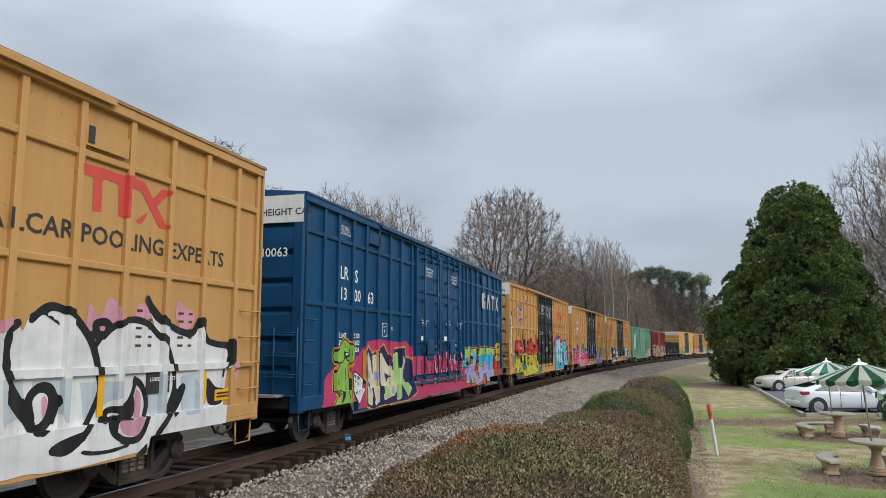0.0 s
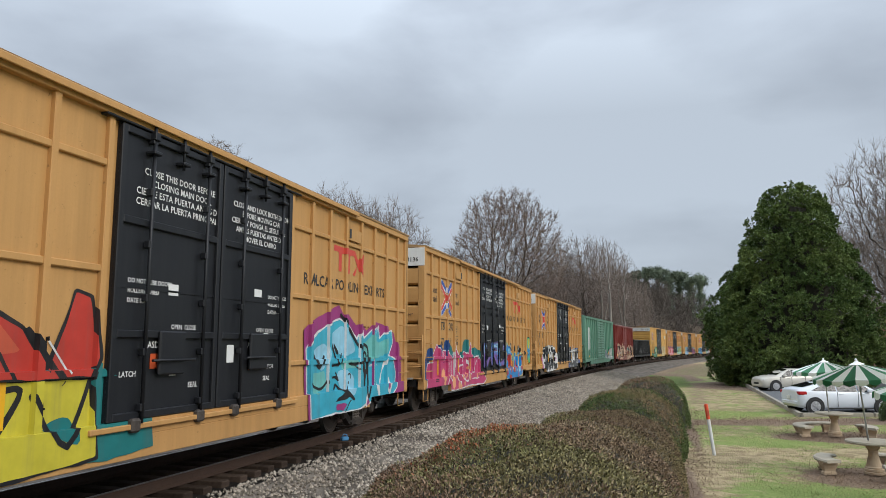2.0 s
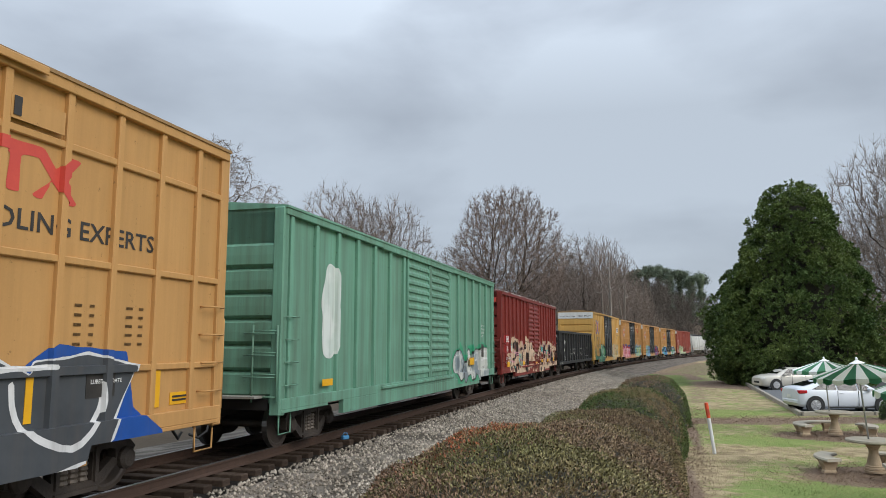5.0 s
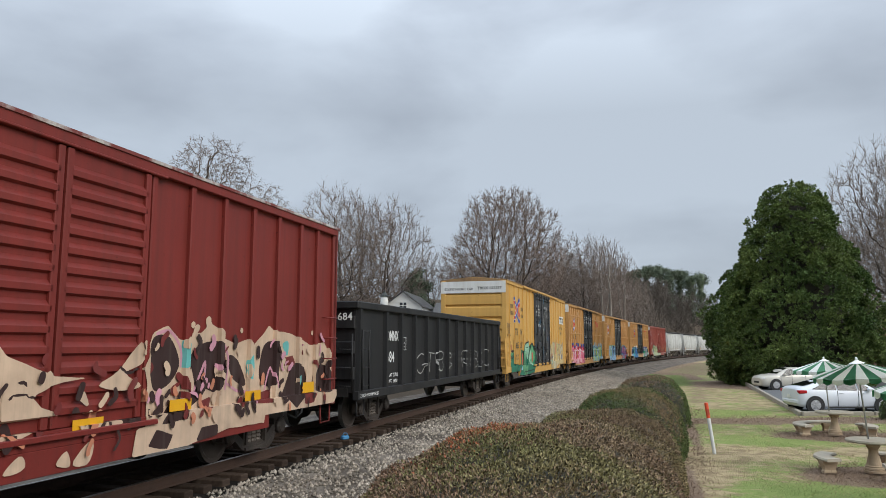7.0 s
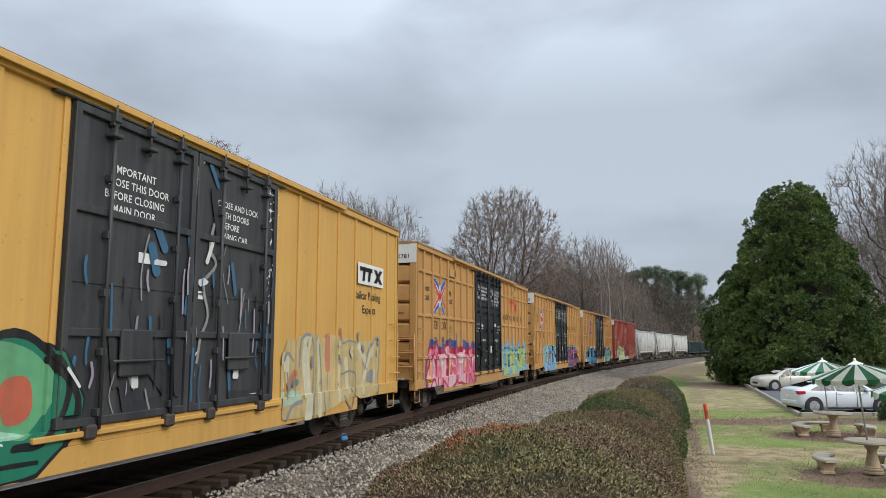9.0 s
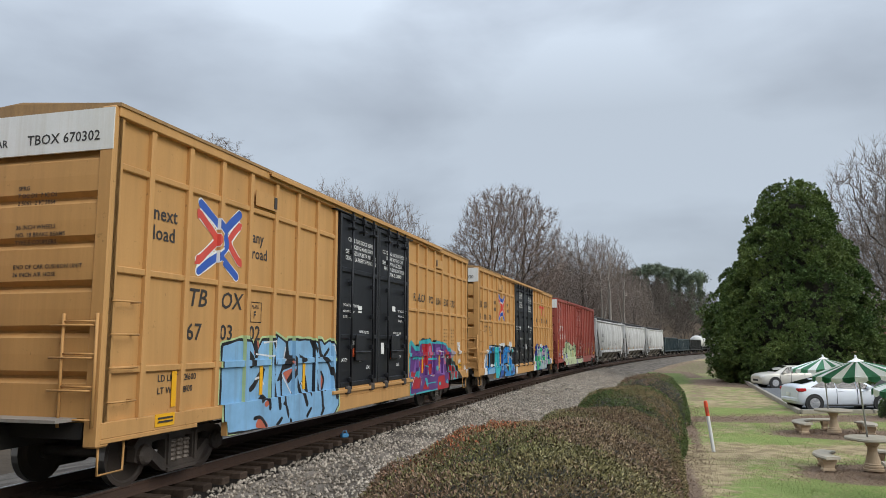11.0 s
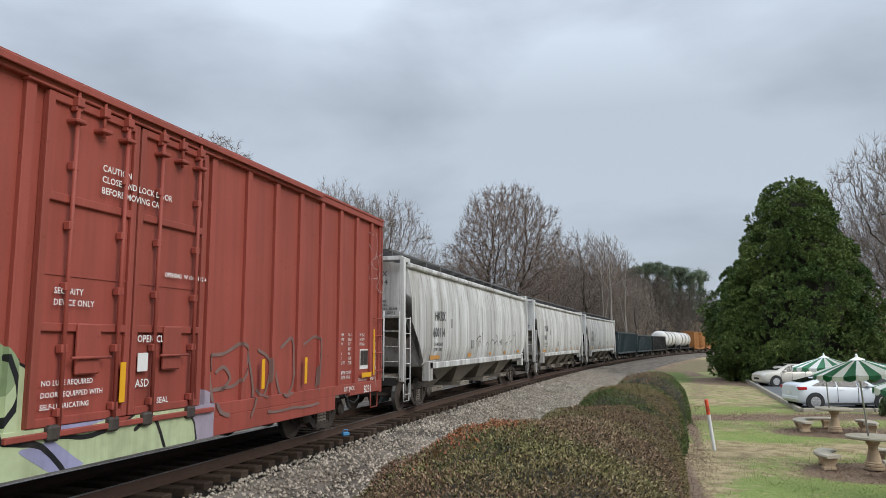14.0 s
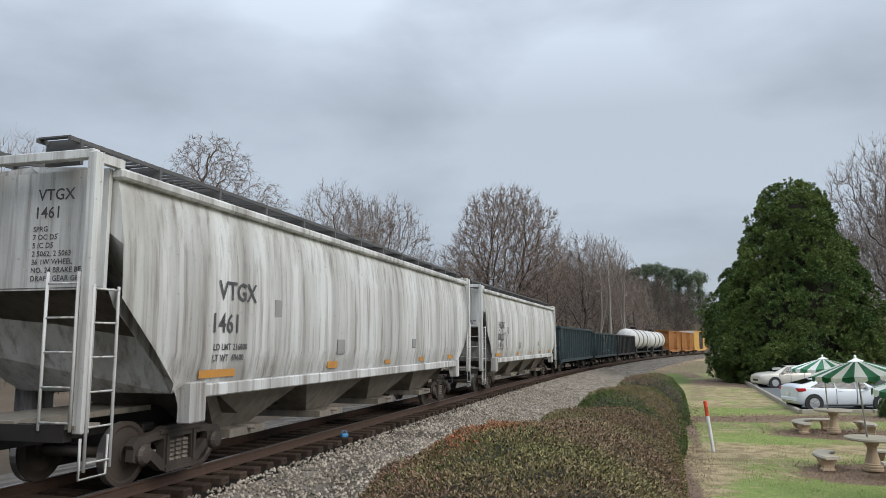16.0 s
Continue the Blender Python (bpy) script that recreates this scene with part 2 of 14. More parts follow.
def box(bm, x0, x1, y0, y1, z0, z1, bev=0.0, mi=0):
    vs = [bm.verts.new(p) for p in ((x0, y0, z0), (x1, y0, z0), (x1, y1, z0), (x0, y1, z0), (x0, y0, z1), (x1, y0, z1), (x1, y1, z1), (x0, y1, z1))]
    fs = [bm.faces.new([vs[i] for i in f]) for f in ((3, 2, 1, 0), (4, 5, 6, 7), (0, 1, 5, 4), (1, 2, 6, 5), (2, 3, 7, 6), (3, 0, 4, 7))]
    for f in fs:
        f.material_index = mi
    if bev:
        es = list({e for f in fs for e in f.edges})
        r = bmesh.ops.bevel(bm, geom=es, offset=bev, segments=1, affect="EDGES", profile=0.5)
        for f in r["faces"]:
            f.material_index = mi
    return bm


def boxes(*dims, bev=0.0):
    bm = bmesh.new()
    for d in dims:
        box(bm, *d, bev=bev)
    return bm


def tube(bm, pts, r, sides=6, caps=True, mi=0):
    """A round bar through points; r: one radius or one for each point."""
    pts = [Vector(p) for p in pts]
    rs = r if isinstance(r, (list, tuple)) else [r] * len(pts)
    rings = []
    for i, p in enumerate(pts):
        d = (pts[min(i + 1, len(pts) - 1)] - pts[max(i - 1, 0)]).normalized()
        a = d.orthogonal().normalized() if abs(d.z) > 0.9 else d.cross(Vector((0, 0, 1))).normalized()
        b = d.cross(a)
        rings.append([bm.verts.new(p + (a * math.cos(k * math.tau / sides) + b * math.sin(k * math.tau / sides)) * rs[i]) for k in range(sides)])
    for u, v in zip(rings, rings[1:]):
        for k in range(sides):
            f = bm.faces.new((u[k], u[(k + 1) % sides], v[(k + 1) % sides], v[k]))
            f.material_index, f.smooth = mi, True
    if caps:
        for ring in (rings[0][::-1], rings[-1]):
            f = bm.faces.new(ring)
            f.material_index = mi
    return bm


def turned(bm, profile, sides=24, axis="z", centre=(0, 0, 0), mi=0):
    """A lathe-turned form from (radius, height) pairs."""
    rings = []
    for r, h in profile:
        ring = []
        for k in range(sides):
            c, s = r * math.cos(k * math.tau / sides), r * math.sin(k * math.tau / sides)
            p = {"z": (c, s, h), "y": (c, h, s), "x": (h, c, s)}[axis]
            ring.append(bm.verts.new(Vector(p) + Vector(centre)))
        rings.append(ring)
    for u, v in zip(rings, rings[1:]):
        for k in range(sides):
            f = bm.faces.new((u[k], u[(k + 1) % sides], v[(k + 1) % sides], v[k]))
            f.material_index = mi
    bm.faces.new(rings[0][::-1]).material_index = mi
    bm.faces.new(rings[-1]).material_index = mi
    bmesh.ops.recalc_face_normals(bm, faces=bm.faces)
    return bm


# ================= railway alignment =================
# curvature (1/km) along the line, then heading and plan by summing up
BEND_S = [-15, 5, 25, 50, 80, 120, 170, 260, 330]
BEND_K = [0.0, 0.287, 1.50, 1.425, 1.144, 1.19, 1.2155, 1.23, 0.0]
GS = np.arange(-700.0, 1800.25, 0.5)
gk = np.interp(GS, BEND_S, BEND_K, 0, 0) * 1e-3
gth = np.r_[0, np.cumsum((gk[1:] + gk[:-1]) * 0.25)]
gth = 1.3014 - (gth - np.interp(0, GS, gth))
GX = np.r_[0, np.cumsum((np.cos(gth)[1:] + np.cos(gth)[:-1]) * 0.25)]
GY = np.r_[0, np.cumsum((np.sin(gth)[1:] + np.sin(gth)[:-1]) * 0.25)]
GX, GY = GX - np.interp(0, GS, GX) - 6.133, GY - np.interp(0, GS, GY) + 8.0
GRADE = -0.0027


def line(s, off=0.0):
    """Plan of the railway at s metres along it, off metres to its right: x, y, height, heading."""
    x, y, th = np.interp(s, GS, GX), np.interp(s, GS, GY), np.interp(s, GS, gth)
    return x + off * np.sin(th), y - off * np.cos(th), GRADE * np.clip(s, -100, 350), th


# ================= ground =================
OFFS = np.array([-900, -500, -260, -150, -90, -60, -40, -25, -16, -11, -8, -6.5, -5.2, -4.2, -3.2, -2.4, -1.9, -1.6, -1.4, -1.0, -0.5, 0, 0.5, 1.0, 1.4, 1.6, 1.9, 2.4, 3.2, 4.2, 4.8, *np.arange(5.3, 27, 0.5), 28, 30, 33, 38, 46, 60, 90, 150, 260, 500, 900.0])
PROFILE_D = [-900, -260, -150, -60, -25, -8, -5.0, -2.3, -1.6, 0, 1.6, 2.3, 5.0, 6.5, 12, 900]
PROFILE_H = [6, 5, 3, 0.6, -0.2, -0.55, -0.75, -0.36, -0.29, -0.23, -0.29, -0.36, -0.80, -0.93, -1.0, -1.0]


def ground_height(s, off):
    h = np.interp(off, PROFILE_D, PROFILE_H)
    far = np.clip((np.asarray(s) - 110) / 120.0, 0, 1)
    h = h + np.interp(off, [-160, -60, -30, -18, -9], [18.0, 15.5, 13.5, 9.5, 0.0]) * far * far * (3 - 2 * far)
    return h + GRADE * np.clip(s, -100, 350) * np.clip(1.6 - np.abs(off) / 12.0, 0, 1)


ss = np.r_[np.arange(-600, -40, 40), np.arange(-40, 80, 0.6), np.arange(80, 130, 1.0), np.arange(130, 300, 5), np.arange(300, 1700, 60)]
A, B = np.meshgrid(ss, OFFS, indexing="ij")
gx, gy = line(A, B)[:2]
gh = ground_height(A, B)
near_ballast = np.abs(B) < 5.5
rough_h = 0.4 * (np.sin(A * 0.9 + B * 1.7) + np.sin(A * 2.3 - B * 1.1 + 1.0) + np.sin(A * 0.41 + B * 0.37 + 2.0))
gh = gh + rough_h * np.where(near_ballast, 0.02, 0.03) * (np.abs(B) > 1.4)
nv, no = A.shape
ids = np.arange(nv * no).reshape(nv, no)
quads = np.stack([ids[:-1, :-1], ids[:-1, 1:], ids[1:, 1:], ids[1:, :-1]], -1).reshape(-1, 4)[:, ::-1]
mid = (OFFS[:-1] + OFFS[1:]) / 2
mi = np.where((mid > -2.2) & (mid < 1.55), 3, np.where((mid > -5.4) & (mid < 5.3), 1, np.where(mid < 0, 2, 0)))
M_BRUSH = mat("leaf_litter_and_brush", (0.085, 0.066, 0.048), (0.14, 0.108, 0.078), 0.25, 0.95, spec=0.05, bump=0.8, bscale=12, fine=5)
# oily ballast, darkened further to paint in the train's shadow
M_OILY_SHADE = mat("oily_ballast_painted_shade", (0.010, 0.009, 0.008), (0.034, 0.029, 0.025), 1.5, 0.9, spec=0.05, bump=1.0, bscale=26, fine=30)


def lawn_material():
    """Patchy winter lawn: green and dry grass, with pine-straw mulch where the beds lie; ragged edges from noise."""
    m = bpy.data.materials.new("winter_lawn")
    m.use_nodes = True
    N, K = m.node_tree.nodes, m.node_tree.links
    b = N["Principled BSDF"]
    b.inputs["Roughness"].default_value = 0.95
    b.inputs["Specular IOR Level"].default_value = 0.1
    tc, at, sep = N.new("ShaderNodeTexCoord"), N.new("ShaderNodeAttribute"), N.new("ShaderNodeSeparateColor")
    at.attribute_name = "cover"
    K.new(at.outputs["Color"], sep.inputs["Color"])

    def nz(scale, detail=4):
        n = N.new("ShaderNodeTexNoise")
        n.inputs["Scale"].default_value, n.inputs["Detail"].default_value = scale, detail
        K.new(tc.outputs["Object"], n.inputs["Vector"])
        return n.outputs["Fac"]

    def ramp(sock, lo, hi):
        r = N.new("ShaderNodeMapRange")
        r.inputs["From Min"].default_value, r.inputs["From Max"].default_value = lo, hi
        K.new(sock, r.inputs["Value"])
        return r.outputs["Result"]

    def add(a, c, k):
        x = N.new("ShaderNodeMath")
        x.operation = "MULTIPLY_ADD"
        K.new(c, x.inputs[0])
        x.inputs[1].default_value = k
        K.new(a, x.inputs[2])
        return x.outputs[0]

    def mix(f, a, c):
        x = N.new("ShaderNodeMix")
        x.data_type = "RGBA"
        K.new(f, x.inputs[0])
        for s, v in ((6, a), (7, c)):
            if isinstance(v, tuple):
                x.inputs[s].default_value = (*v, 1)
            else:
                K.new(v, x.inputs[s])
        return x.outputs[2]
    n1, n2, n3 = nz(0.7), nz(4.0), nz(28.0, 3)
    grass = mix(ramp(n3, 0.35, 0.65), (0.125, 0.185, 0.045), (0.29, 0.335, 0.115))
    dry = mix(ramp(n3, 0.35, 0.65), (0.34, 0.265, 0.15), (0.46, 0.37, 0.225))
    dry = mix(ramp(nz(2.2, 6), 0.42, 0.60), dry, mix(ramp(n3, 0.35, 0.65), (0.20, 0.15, 0.085), (0.30, 0.23, 0.14)))
    straw = mix(ramp(n3, 0.36, 0.64), (0.115, 0.073, 0.050), (0.29, 0.215, 0.155))
    f = ramp(add(add(sep.outputs["Green"], n1, 1.1), n2, 1.3), 1.42, 1.76)
    c = mix(f, grass, dry)
    c = mix(ramp(add(add(sep.outputs["Red"], n2, 0.5), n3, 0.25), 0.78, 0.98), c, straw)
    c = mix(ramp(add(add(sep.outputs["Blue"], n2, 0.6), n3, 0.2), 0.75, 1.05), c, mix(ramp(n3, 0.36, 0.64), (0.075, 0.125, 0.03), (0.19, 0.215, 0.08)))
    K.new(c, b.inputs["Base Color"])
    bp = N.new("ShaderNodeBump")
    bp.inputs["Strength"].default_value, bp.inputs["Distance"].default_value = 0.9, 0.03
    K.new(n3, bp.inputs["Height"])
    K.new(bp.outputs["Normal"], b.inputs["Normal"])
    MATS["winter_lawn"] = m
    return m


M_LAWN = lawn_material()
ground = raw("ground", np.stack([gx, gy, gh], -1).reshape(-1, 3), quads, [M_LAWN, M_BALLAST, M_BRUSH, M_OILY_SHADE], smooth=True, index=np.tile(mi, nv - 1))
tagged(ground, "winter lawn, gravel railway bed and leaf-littered woodland floor", "ground", kind="structure")



def bed(cx, cy, rx, ry, turn=0.0, soft=0.35):
    """1 inside an oval bed, falling to 0 at its edge."""
    c, s = math.cos(radians(turn)), math.sin(radians(turn))
    u, v = ((gx - cx) * c + (gy - cy) * s) / rx, (-(gx - cx) * s + (gy - cy) * c) / ry
    return np.clip((1 - np.hypot(u, v)) / soft, 0, 1)


def strip(x0, y0, x1, y1, half, soft=0.5):
    d = np.hypot(x1 - x0, y1 - y0)
    t = np.clip(((gx - x0) * (x1 - x0) + (gy - y0) * (y1 - y0)) / d ** 2, 0, 1)
    return np.clip((half - np.hypot(gx - x0 - t * (x1 - x0), gy - y0 - t * (y1 - y0))) / soft, 0, 1)


mulch = np.maximum.reduce([bed(10.5, 17.4, 2.7, 1.9), bed(13.5, 25.0, 3.1, 2.0), strip(10.0, 30.0, 40, 30.4, 1.5), strip(1.9, 6, 9.6, 29, 0.45), bed(25.5, 57, 9.5, 9), strip(40, 64, 70, 112, 11, 2.0), strip(16, 60, 30, 60, 3), 0.55 * strip(26, 82, 41, 132, 8, 2.5), 0.75 * strip(21, 68, 24, 80, 4, 2.0), 0.5 * strip(13.5, 40, 18.5, 54, 3.2, 3.0)])
dry_g = np.maximum.reduce([bed(8.6, 21.2, 3.4, 1.9, 8, 0.8), 0.25 * strip(12.8, 38.5, 18.5, 54, 4.5, 1.2), bed(12.0, 21.6, 3.0, 1.3, 0, 0.8), strip(2.8, 9, 7, 20, 1.0, 1.0), np.clip((np.abs(B - 5.6) < 1.2) * 0.7, 0, 1)])
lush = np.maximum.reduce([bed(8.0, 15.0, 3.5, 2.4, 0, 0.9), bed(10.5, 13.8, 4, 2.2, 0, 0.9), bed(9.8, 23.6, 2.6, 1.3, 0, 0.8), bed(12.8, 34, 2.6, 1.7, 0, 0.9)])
cov = ground.data.color_attributes.new("cover", "FLOAT_COLOR", "POINT")
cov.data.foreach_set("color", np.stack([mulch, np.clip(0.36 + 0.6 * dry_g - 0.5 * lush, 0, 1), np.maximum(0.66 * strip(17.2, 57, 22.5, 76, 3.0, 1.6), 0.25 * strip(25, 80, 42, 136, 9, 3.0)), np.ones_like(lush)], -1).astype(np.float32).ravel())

# ---- railway track: rails and ties ----
track = empty("railway_track", "single railway track with rusty rails on dark wooden ties", "railway track", kind="structure")
RAIL_PROFILE = [(-0.075, -0.172), (0.075, -0.172), (0.075, -0.160), (0.012, -0.135), (0.012, -0.045), (0.036, -0.035), (0.036, -0.006), (0.026, 0.0), (-0.026, 0.0), (-0.036, -0.006), (-0.036, -0.035), (-0.012, -0.045), (-0.012, -0.135), (-0.075, -0.160)]
rs = np.r_[np.arange(-300, -20, 10), np.arange(-20, 330, 1.5)]
for side in (-0.753, 0.753):
    vs, k = [], len(RAIL_PROFILE)
    for a, b in RAIL_PROFILE:
        x, y, z, _ = line(rs, side + a)
        vs.append(np.stack([x, y, z + b], -1))
    vs = np.stack(vs, 1).reshape(-1, 3)
    n = len(rs)
    fs = [(i * k + j, i * k + (j + 1) % k, (i + 1) * k + (j + 1) % k, (i + 1) * k + j) for i in range(n - 1) for j in range(k)]
    raw("rail", vs, np.array(fs)[:, ::-1], [M_RAIL, M_RAILTOP], track, "rusty steel rail with a polished head", index=[1 if j in (6, 7, 8) else 0 for i in range(n - 1) for j in range(k)])
tie_mesh = part("tie", boxes((-0.115, 0.115, -1.3, 1.3, -0.34, -0.165), bev=0.012), M_TIE, track)
rng = random.Random(5)
first = True
far_v, far_f = [], []
for i in range(640):
    s = -30 + i * 0.53
    x, y, z, th = (float(v) for v in line(s, rng.uniform(-0.05, 0.05)))
    turn = math.degrees(th) + rng.uniform(-1.2, 1.2)
    dz = rng.uniform(-0.012, 0.006)
    if 40 <= i < 300:
        t_ob = tie_mesh if first else again(tie_mesh, track)
        first = False
        t_ob.matrix_basis = pose(x, y, z + dz, 0, 0, turn)
    else:
        m = pose(x, y, z + dz, 0, 0, turn)
        b0 = len(far_v)
        far_v += [m @ Vector((u * 0.115, v * 1.3, w)) for w in (-0.34, -0.165) for u, v in ((-1, -1), (1, -1), (1, 1), (-1, 1))]
        far_f += [[b0 + q for q in f] for f in ((4, 5, 6, 7), (0, 1, 5, 4), (1, 2, 6, 5), (2, 3, 7, 6), (3, 0, 4, 7))]
tagged(raw("far_ties", far_v, far_f, M_TIE, track), kind="stuff")
# ================= train =================
W = 1.58            # half width over the side posts
PANEL = 1.51        # half width of the side sheets


def wheelset(parent, x):
    bm = bmesh.new()
    for sgn in (-1, 1):
        prof = [(0.05, 0.60), (0.11, 0.62), (0.12, 0.68), (0.30, 0.665), (0.37, 0.685), (0.40, 0.69), (0.455, 0.685), (0.458, 0.795), (0.40, 0.80), (0.37, 0.78), (0.16, 0.80), (0.15, 0.84), (0.05, 0.85)]
        turned(bm, [(r, sgn * h) for r, h in (prof if sgn > 0 else prof)], 28, "y")
    tube(bm, [(0, -0.98, 0), (0, 0.98, 0)], 0.075, 10)
    for f in bm.faces:
        c = f.calc_center_median()
        f.material_index = 1 if 0.68 < abs(c.y) < 0.80 and math.hypot(c.x, c.z) > 0.45 else 0
    ob = part("wheelset", bm, [M_WHEEL, M_TREAD], parent, "steel wheels with shiny treads on an axle")
    ob.matrix_basis = pose(x, 0, 0.458)
    return ob


def truck_proto(parent):
    """A three-piece freight truck: two side frames with a spring window, bolster, wheelsets, brake beam."""
    truck = part("truck", boxes((-0.20, 0.20, -1.0, 1.0, 0.42, 0.66), (-0.14, 0.14, -0.5, 0.5, 0.66, 0.80), bev=0.02), M_STEEL, parent, "greasy cast-steel freight truck")
    for sgn in (-1, 1):
        bm = bmesh.new()
        y0, y1 = sgn * 0.94, sgn * 1.07
        shapes = [[(-1.10, 0.60), (-1.00, 0.69), (-0.55, 0.74), (-0.38, 0.80), (0.38, 0.80), (0.55, 0.74), (1.00, 0.69), (1.10, 0.60), (1.06, 0.54), (0.60, 0.62), (-0.60, 0.62), (-1.06, 0.54)],
                  [(-1.06, 0.545), (-0.70, 0.61), (-0.72, 0.42), (-0.96, 0.34), (-1.08, 0.38)], [(1.06, 0.545), (1.08, 0.38), (0.96, 0.34), (0.72, 0.42), (0.70, 0.61)],
                  [(-0.80, 0.44), (-0.66, 0.50), (-0.30, 0.26), (0.30, 0.26), (0.66, 0.50), (0.80, 0.44), (0.46, 0.18), (0.28, 0.12), (-0.28, 0.12), (-0.46, 0.18)],
                  [(-0.40, 0.625), (-0.28, 0.625), (-0.28, 0.25), (-0.40, 0.31)], [(0.40, 0.625), (0.40, 0.31), (0.28, 0.25), (0.28, 0.625)]]
        for outline in shapes:
            a = [bm.verts.new((x, y0, z)) for x, z in outline]
            b = [bm.verts.new((x, y1, z)) for x, z in outline]
            bm.faces.new(a)
            bm.faces.new(b)
            for i in range(len(a)):
                j = (i + 1) % len(a)
                bm.faces.new((a[i], a[j], b[j], b[i]))
        bmesh.ops.recalc_face_normals(bm, faces=bm.faces)
        # raised rims round the windows and the bearing caps
        for xa, xb, za, zb in ((-0.36, -0.30, 0.24, 0.68), (0.30, 0.36, 0.24, 0.68), (-0.52, 0.52, 0.70, 0.75), (-0.36, 0.36, 0.13, 0.19)):
            box(bm, xa, xb, min(y1, y1 + sgn * 0.035), max(y1, y1 + sgn * 0.035), za, zb)
        for x in (-0.89, 0.89):
            turned(bm, [(0.15, y1 - sgn * 0.02), (0.15, y1 + sgn * 0.05), (0.11, y1 + sgn * 0.09), (0.03, y1 + sgn * 0.10)], 12, "y", (x, 0, 0.458))
        sf = part("side_frame", bm, M_STEEL, truck)
        spring = None
        for x in (-0.17, 0.0, 0.17):
            if spring is None:
                bm = bmesh.new()
                turned(bm, [p for k in range(5) for p in ((0.068, 0.245 + k * 0.066), (0.084, 0.270 + k * 0.066), (0.068, 0.303 + k * 0.066))], 10, "z")
                spring = part("spring", bm, mat("light_spring_steel", (0.16, 0.135, 0.11), (0.10, 0.08, 0.065), 5, 0.6, metal=0.3), truck)
            else:
                spring = again(spring, truck)
            spring.matrix_basis = pose(x, sgn * 1.0, 0.01)
    for x in (-0.89, 0.89):
        wheelset(truck, x)
        part("brake_beam", boxes((x * 0.45 - 0.05, x * 0.45 + 0.05, -0.8, 0.8, 0.36, 0.46)), M_STEEL, truck)
    return truck


def rig(L, centres, name, label, body_mat, sill_z=0.80, under=True):
    """A freight car's root with its underframe, couplers, steps and two trucks. The origin lies on the rails."""
    car = empty(name, label, name.replace("_", " "), "cars of the freight train")
    a = truck_proto(car)
    a.matrix_basis = pose(-centres / 2, 0, 0)
    b = copy_thing(a, pose(centres / 2, 0, 0))
    b.parent = car
    bm = boxes((-L / 2 - 0.15, L / 2 + 0.15, -0.2, 0.2, 0.70, 1.0), (-L / 2, -L / 2 + 0.15, -1.3, 1.3, 0.85, 1.05), (L / 2 - 0.15, L / 2, -1.3, 1.3, 0.85, 1.05))
    if under:
        for x in (-1.2, 1.6):
            box(bm, x - 0.6, x + 0.6, -0.9, -0.4, 0.52, 0.86, bev=0.05)
        tube(bm, [(-L / 2 + 3.2, -0.7, 0.66), (L / 2 - 3.2, -0.7, 0.66)], 0.025, 6)
    part("underframe", bm, mat("black_underframe_grime", (0.012, 0.011, 0.010), (0.026, 0.022, 0.019), 3, 0.8), car, "grimy underframe with brake gear")
    for sgn in (-1, 1):
        bm = boxes((min(sgn * (L / 2 + 0.05), sgn * (L / 2 + 0.75)), max(sgn * (L / 2 + 0.05), sgn * (L / 2 + 0.75)), -0.09, 0.09, 0.74, 0.92), bev=0.02)
        box(bm, *sorted((sgn * (L / 2 + 0.60), sgn * (L / 2 + 0.93))), -0.17, 0.15, 0.70, 0.98, bev=0.05)
        part("coupler", bm, M_STEEL, car, "rusty knuckle coupler")
        bm = tube(bmesh.new(), [(sgn * (L / 2 + 0.35), -0.35, 0.80), (sgn * (L / 2 + 0.55), -0.42, 0.52), (sgn * (L / 2 + 0.72), -0.36, 0.42), (sgn * (L / 2 + 0.9), -0.3, 0.5)], 0.024, 6)
        part("air_hose", bm, mat("black_rubber", (0.02, 0.02, 0.02), None, 4, 0.7), car, "black rubber air hose")
        for y in (-1, 1):
            x0, x1 = sorted((sgn * (L / 2 - 0.06), sgn * (L / 2 - 0.52)))
            bm = tube(bmesh.new(), [(x0, y * 1.5, sill_z + 0.1), (x0, y * 1.5, 0.42), (x1, y * 1.5, 0.42), (x1, y * 1.5, sill_z + 0.1)], 0.018, 5)
            part("sill_step", bm, body_mat, car)
    return car


def ladder(parent, material, x, y, z0, z1, w, step, axis, n=5, label=""):
    """Grab irons on two stiles; axis: the way along which the rungs run."""
    bm = bmesh.new()
    for k in (-w / 2, w / 2):
        p = (x + k, y, 0) if axis == "x" else (x, y + k, 0)
        tube(bm, [(p[0], p[1], z0), (p[0], p[1], z1)], 0.022, 5)
    for i in range(n):
        z = z0 + 0.1 + i * step
        if z < z1:
            tube(bm, [(x - w / 2, y, z), (x + w / 2, y, z)] if axis == "x" else [(x, y - w / 2, z), (x, y + w / 2, z)], 0.014, 5)
    return part("ladder", bm, material, parent, label)


def grab_irons(parent, material, x, y, zs, w, axis, out):
    for z in zs:
        bm = bmesh.new()
        if axis == "x":
            tube(bm, [(x - w / 2, y, z), (x - w / 2, y + out, z), (x + w / 2, y + out, z), (x + w / 2, y, z)], 0.014, 5)
        else:
            tube(bm, [(x, y - w / 2, z), (x + out, y - w / 2, z), (x + out, y + w / 2, z), (x, y + w / 2, z)], 0.014, 5)
        part("grab_iron", bm, material, parent)


